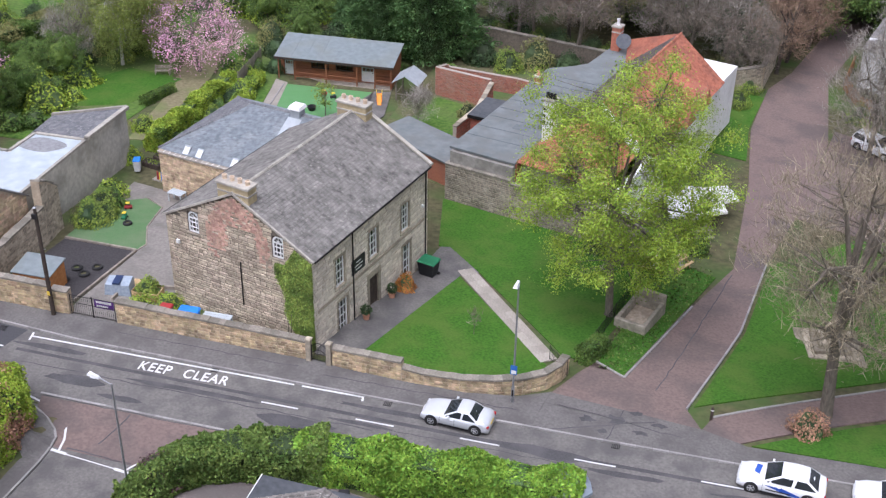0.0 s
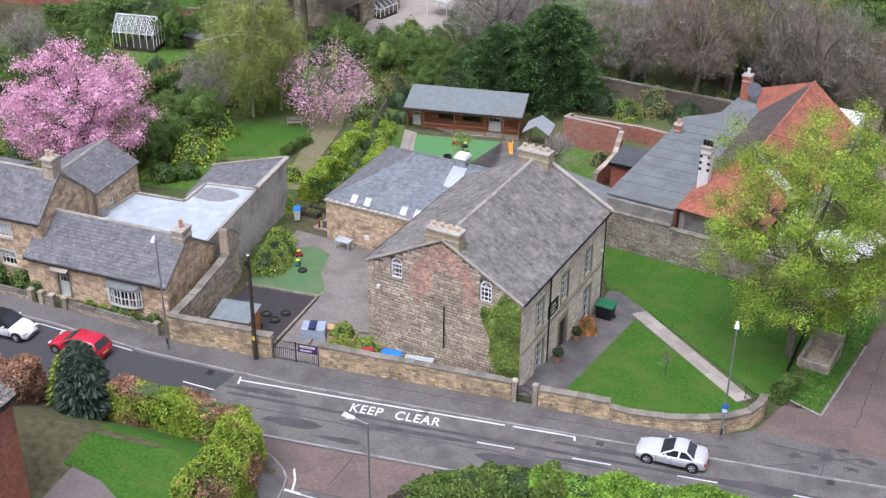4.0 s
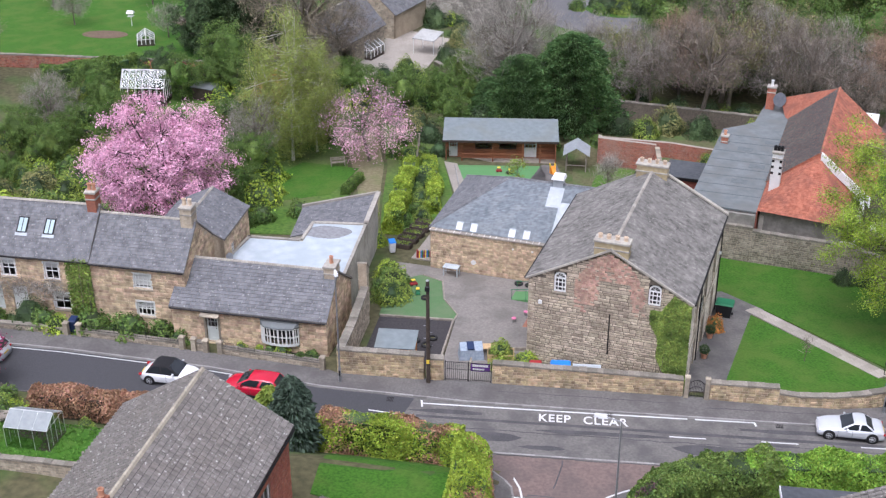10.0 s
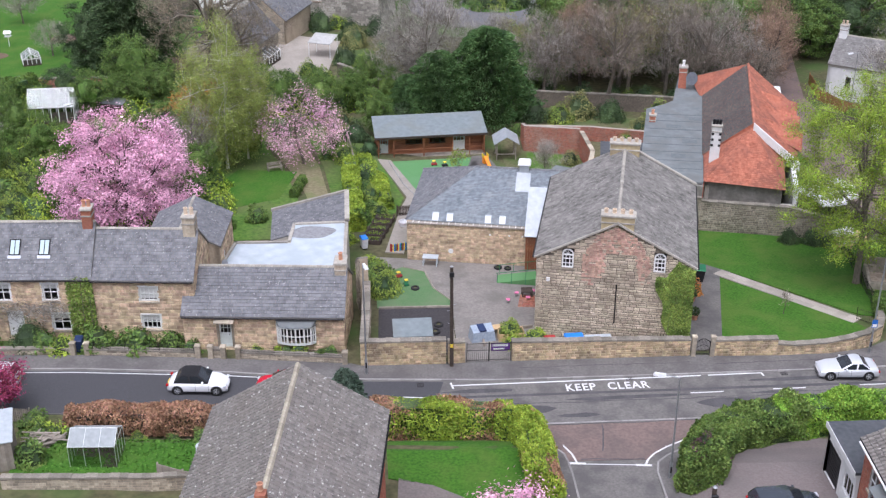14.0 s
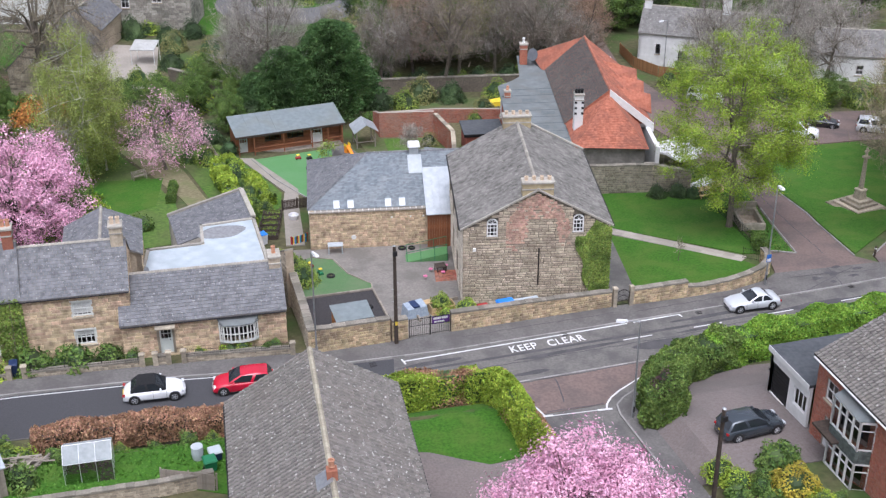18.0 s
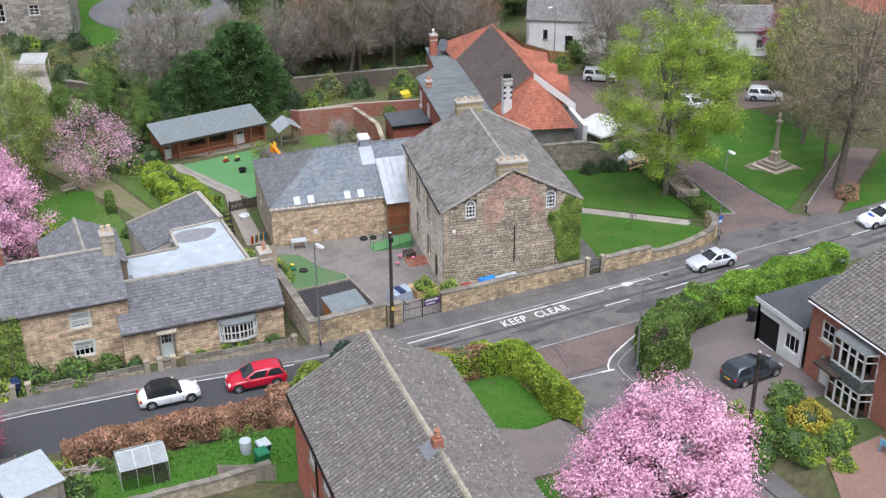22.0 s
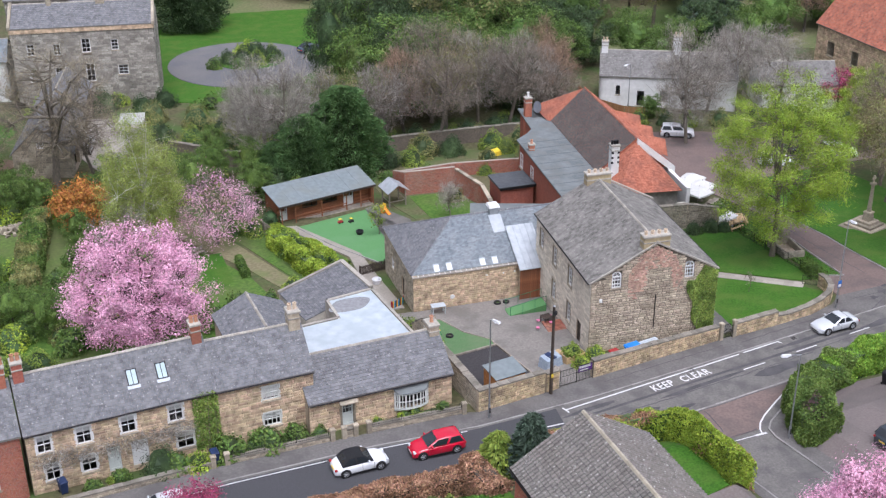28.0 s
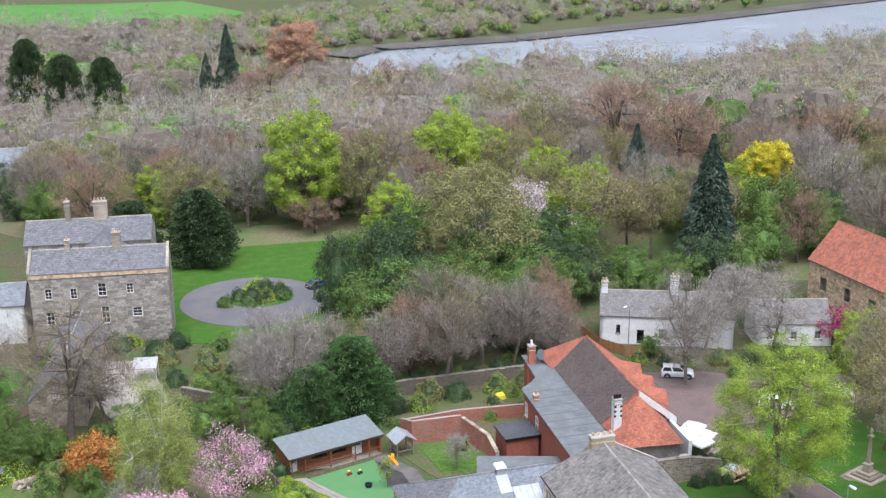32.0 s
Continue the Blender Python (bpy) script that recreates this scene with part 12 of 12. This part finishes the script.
def raised_bed(x, y, rz, w, d, h=0.35, seed=1):
    ob = thing("raised_bed", "dark timber raised planting bed", "planting bed", on(x, y, rz, 0.04), "raised beds")
    for sy in (-1, 1):
        part("board", Shape().box(-w / 2, w / 2, sy * d / 2 - 0.03, sy * d / 2 + 0.03, -0.3, h), TIMBER_DARK, ob)
        part("board", Shape().box(sy * w / 2 - 0.03, sy * w / 2 + 0.03, -d / 2 + 0.034, d / 2 - 0.034, -0.3, h), TIMBER_DARK, ob)
    part("soil", Shape().box(-w / 2 + 0.034, w / 2 - 0.034, -d / 2 + 0.034, d / 2 - 0.034, -0.3, h - 0.06), surface("potting_soil", (0.03, 0.024, 0.02), (0.05, 0.042, 0.035), 8, 0.95, 0.5), ob)
    rg = np.random.default_rng(seed)
    c = np.column_stack([rg.uniform(-w * 0.42, w * 0.42, 90), rg.uniform(-d * 0.4, d * 0.4, 90), np.full(90, h)])
    part("seedlings", leaf_mesh("seedlings", leaf_cloud(c, 0.08, 0.4, rg), LEAF_SPRING), LEAF_SPRING, ob)
    return ob


for i, (x, y) in enumerate(((-19.6, 22.2), (-19.3, 23.6), (-19.0, 25.0), (-18.7, 26.4), (-18.4, 27.7))):
    raised_bed(x, y, -12, 1.7, 0.8, 0.4, i)
tarp = thing("yellow_tarp", "bright yellow tarpaulin over garden stores", "tarpaulin", on(11.9, 55.0, 10, 0.0, 0.75))
part("sheet", Shape().hexa([(-1.3, -0.6, 0), (1.3, -0.6, 0), (1.3, 0.6, 0), (-1.3, 0.6, 0)], [(-1.2, -0.5, 0.8), (1.2, -0.45, 0.7), (1.2, 0.5, 1.0), (-1.2, 0.5, 0.95)]), YELLOW_P, tarp)


# ---- greenhouses ----
PANE = glassy("greenhouse_glass", (0.72, 0.76, 0.76), 0.03)

ALUMINIUM = surface("bare_aluminium", (0.5, 0.52, 0.52), (0.62, 0.63, 0.63), 6, 0.4, 0.05, metal=0.5)


def greenhouse(name, label, m, w, l, eave, ridge, frame, base=0.3, bays=5, rr=0.022, base_mat=None, roof_mat=None):
    ob = thing(name, label, "greenhouse", m)
    part("plinth", Shape().box(-w / 2, w / 2, -l / 2, l / 2, -0.4, base), base_mat or TIMBER_DARK, ob)

    def rod(p, q):
        part("glazing_bar", Shape().tube(p, q, rr, rr, 5), frame, ob)
    def pane(name_, c, mat=None):
        q = [Vector(p) for p in c]
        n = (q[1] - q[0]).cross(q[3] - q[0]).normalized() * 0.004
        part(name_, Shape().hexa([p - n for p in q], [p + n for p in q]), mat or PANE, ob).visible_shadow = False
    for i in range(bays + 1):
        y = -l / 2 + l * i / bays
        for sd in (-1, 1):
            rod((sd * w / 2, y, base), (sd * w / 2, y, eave))
            rod((sd * w / 2, y, eave), (0, y, ridge))
            if i < bays:
                y1 = y + l / bays
                pane("pane", [(sd * w / 2, y, base), (sd * w / 2, y1, base), (sd * w / 2, y1, eave), (sd * w / 2, y, eave)])
                pane("roof_pane", [(sd * w / 2, y, eave), (sd * w / 2, y1, eave), (0, y1, ridge), (0, y, ridge)], roof_mat)
    for sd in (-1, 1):
        rod((sd * w / 2, -l / 2, eave), (sd * w / 2, l / 2, eave))
        for u in (-0.25, 0.0, 0.25):
            rod((u * w, sd * l / 2, base), (u * w, sd * l / 2, eave + (ridge - eave) * (1 - abs(u) * 2)))
        rod((-w / 2, sd * l / 2, eave), (w / 2, sd * l / 2, eave))
        pane("end_pane", [(-w / 2, sd * l / 2, base), (w / 2, sd * l / 2, base), (w / 2, sd * l / 2, eave), (-w / 2, sd * l / 2, eave)])
    part("ridge_bar", Shape().tube((0, -l / 2, ridge), (0, l / 2, ridge), rr * 1.5, rr * 1.5, 6), frame, ob)
    return ob


greenhouse("greenhouse", "big white-framed greenhouse beside a garden wall", on(-55.8, 58.6, -86), 3.0, 5.0, 2.2, 3.9, WHITE, 0.5, 6, 0.04)
greenhouse("greenhouse", "small aluminium greenhouse in an overgrown garden", on(-35.2, -15.2, 88), 2.1, 2.7, 1.45, 2.05, ALUMINIUM, 0.03, 3, 0.018, roof_mat=surface("cloudy_polycarbonate", (0.22, 0.245, 0.245), (0.3, 0.325, 0.325), 3, 0.4, 0.03, 0.7, (0.17, 0.19, 0.18)))
greenhouse("cold_frame", "small glazed white cold frame on the lawn", on(-64, 80.8, 20), 2.2, 2.6, 1.0, 1.7, WHITE, 0.3, 3, 0.04)
greenhouse("glass_lean_to", "white glazed garden frame beside the barns", on(-33.8, 80.5, -20), 2.6, 3.4, 1.4, 2.2, WHITE, 0.4, 4, 0.05)

gz = thing("garden_tent", "pale grey garden awning beside the barns", "awning", on(-26.5, 83.5, -20, 0.05))
part("canopy", Shape().hexa([(-1.6, -1.4, 2.0), (1.6, -1.4, 2.0), (1.6, 1.4, 2.5), (-1.6, 1.4, 2.5)], [(-1.6, -1.4, 2.1), (1.6, -1.4, 2.1), (1.6, 1.4, 2.6), (-1.6, 1.4, 2.6)]), surface("weathered_canvas", (0.36, 0.36, 0.34), (0.46, 0.46, 0.44), 4, 0.9, 0.2, 0.8, (0.28, 0.28, 0.25)), gz)
for sx in (-1, 1):
    for sy in (-1, 1):
        part("leg", Shape().tube((sx * 1.5, sy * 1.3, -0.2), (sx * 1.5, sy * 1.3, 2.02 + 0.24 * (sy + 1)), 0.04, 0.04, 6), WHITE, gz)
bd = thing("bird_table", "small white-roofed bird table on the lawn", "bird table", on(-68.9, 88.6, 0, 0.04))
part("post", Shape().tube((0, 0, -0.2), (0, 0, 1.4), 0.06, 0.05, 6), WHITE, bd)
part("tray", Shape().box(-0.4, 0.4, -0.4, 0.4, 1.404, 1.46), WHITE, bd)
part("roof", Shape().hexa([(-0.5, -0.45, 1.85), (0.5, -0.45, 1.85), (0.5, 0.45, 1.85), (-0.5, 0.45, 1.85)], [(-0.45, -0.03, 2.2), (0.45, -0.03, 2.2), (0.45, 0.03, 2.2), (-0.45, 0.03, 2.2)]), WHITE, bd)
for sx in (-1, 1):
    part("support", Shape().box(sx * 0.36 - 0.03, sx * 0.36 + 0.03, -0.03, 0.03, 1.464, 1.86), WHITE, bd)
sheet("earth_bed", [(-60 + 4.2 * math.cos(a), 92 + 2.6 * math.sin(a)) for a in np.linspace(0, 2 * math.pi, 20, endpoint=False)], 0.09, surface("bare_soil", (0.11, 0.075, 0.05), (0.17, 0.12, 0.085), 4, 0.95, 0.5), "round bed of bare brown earth", "flower bed")
sheet("earth_bed", [(-71 + 3.2 * math.cos(a), 84 + 1.8 * math.sin(a)) for a in np.linspace(0, 2 * math.pi, 20, endpoint=False)], 0.09, bpy.data.materials["bare_soil"], "oval bed of bare brown earth", "flower bed")
sheet("earth_bed", [(-46.5 + 4.6 * math.cos(a), 80 + 2.8 * math.sin(a)) for a in np.linspace(0, 2 * math.pi, 20, endpoint=False)], 0.09, bpy.data.materials["bare_soil"], "bare brown earth below a dark tree", "flower bed")
sheet("barn_patio", [(-33.5, 72), (-26, 72.5), (-24.5, 90), (-30.5, 93), (-35.5, 84)], 0.07, FLAG, "pale stone-flagged yard beside the barns", "patio")


def heap(name, label, x, y, r, h, mat, count, seed, size=(0.12, 0.32), category="rubble heap"):
    rg = random.Random(seed)
    ob = thing(name, label, category, on(x, y))
    unit = Shape().add([(-0.5, -0.4, -0.4), (0.5, -0.5, -0.4), (0.45, 0.5, -0.35), (-0.5, 0.45, -0.4), (-0.35, -0.35, 0.4), (0.4, -0.3, 0.35), (0.3, 0.4, 0.45), (-0.4, 0.3, 0.4)], [(0, 3, 2, 1), (4, 5, 6, 7), (0, 1, 5, 4), (1, 2, 6, 5), (2, 3, 7, 6), (3, 0, 4, 7)]).mesh("stone", mat)
    for i in range(count):
        a, k = rg.uniform(0, 6.28), math.sqrt(rg.random())
        s = rg.uniform(*size)
        part("stone", unit, mat, ob, m=Matrix.Translation((r * k * math.cos(a), r * k * 0.7 * math.sin(a), h * (1 - k) * rg.uniform(0.5, 1) + s * 0.2)) @ Euler((rg.uniform(0, 6), rg.uniform(0, 6), rg.uniform(0, 6))).to_matrix().to_4x4() @ Matrix.Diagonal((s * 1.4, s, s * 0.8, 1)))
    return ob


heap("rubble_heap", "heap of pale broken stones in a garden", -45.5, 58.4, 2.2, 0.7, STONE_GREY, 60, 3, (0.25, 0.5))
heap("rubble_heap", "scatter of loose stones on the roofless store's edge", 5.4, 52.0, 1.2, 0.4, BRICK_OLD, 24, 4, (0.15, 0.3))
pl = thing("plank_pile", "loose pile of pale split planks", "wood pile", on(-38.7, -13.6, 30))
rg = random.Random(8)
for i in range(22):
    part("plank", Shape().box(-0.9, 0.9, -0.06, 0.06, 0, 0.03), TIMBER_GREY, pl, m=Matrix.Translation((rg.uniform(-0.6, 0.6), rg.uniform(-0.7, 0.7), 0.05 + 0.02 * i)) @ Euler((rg.uniform(-0.15, 0.15), rg.uniform(-0.15, 0.15), rg.uniform(-0.8, 0.8))).to_matrix().to_4x4())
for x, y, mt, lb in ((-29.1, -15.3, GREYBLUE, "round grey-blue water butt in the garden"),):
    wb = thing("water_butt", lb, "water butt", on(x, y, 0, 0.03))
    part("barrel", Shape().lathe([(0.3, 0), (0.36, 0.4), (0.34, 0.85)], 14), mt, wb)
    part("lid", Shape().lathe([(0.37, 0.854), (0.36, 0.9), (0.1, 0.95)], 14), mt, wb)

for x, y, k, s_ in ((-20, 68.5, mid_tree, 0.5), (-26, 69, ms, 1.5), (-17.5, 71, os_, 1.6), (-11, 72, ms, 1.5), (-14.5, 76, bare_g, 0.55), (-20.5, 76.5, ms, 1.4), (-18, 83, os_, 1.5), (-8, 71.5, os_, 1.4), (-23, 92, dk, 1.5), (-16.5, 88, sh_g, 1.8), (-27.5, 96.5, dk, 1.6), (-25, 97.5, sh_l, 1.3), (-6.5, 79, ms, 1.3), (-2.5, 77, mid_tree, 0.6), (-30.5, 98.5, ms, 1.4), (-10, 66.5, os_, 1.4), (-5, 66.2, dk, 1.3)):
    copy_thing(k, on(x, y, rg.uniform(0, 360), -0.05, s_))
again(sh_l, [(-1.5, 112, 2.0)], 20)
again(ms, [(55.0, 46.4, 1.1), (57.2, 45.2, 1.2), (59.4, 43.9, 1.1), (61.6, 42.8, 1.1)], 32)
again(os_, [(41.0, 58.6, 0.9), (56.0, 47.8, 1.2)], 31)
again(dk, [(17.2, 21.2, 0.75), (19.2, 20.9, 0.8), (20.6, 20.4, 0.7)], 33)
again(dk, [(-3.5, 108, 1.5), (-0.5, 110.5, 1.6), (1.5, 108.5, 1.3), (-5.2, 110, 1.2)], 21)
again(ms, [(-1.5, 107, 1.2), (2.2, 111, 1.0)], 22)
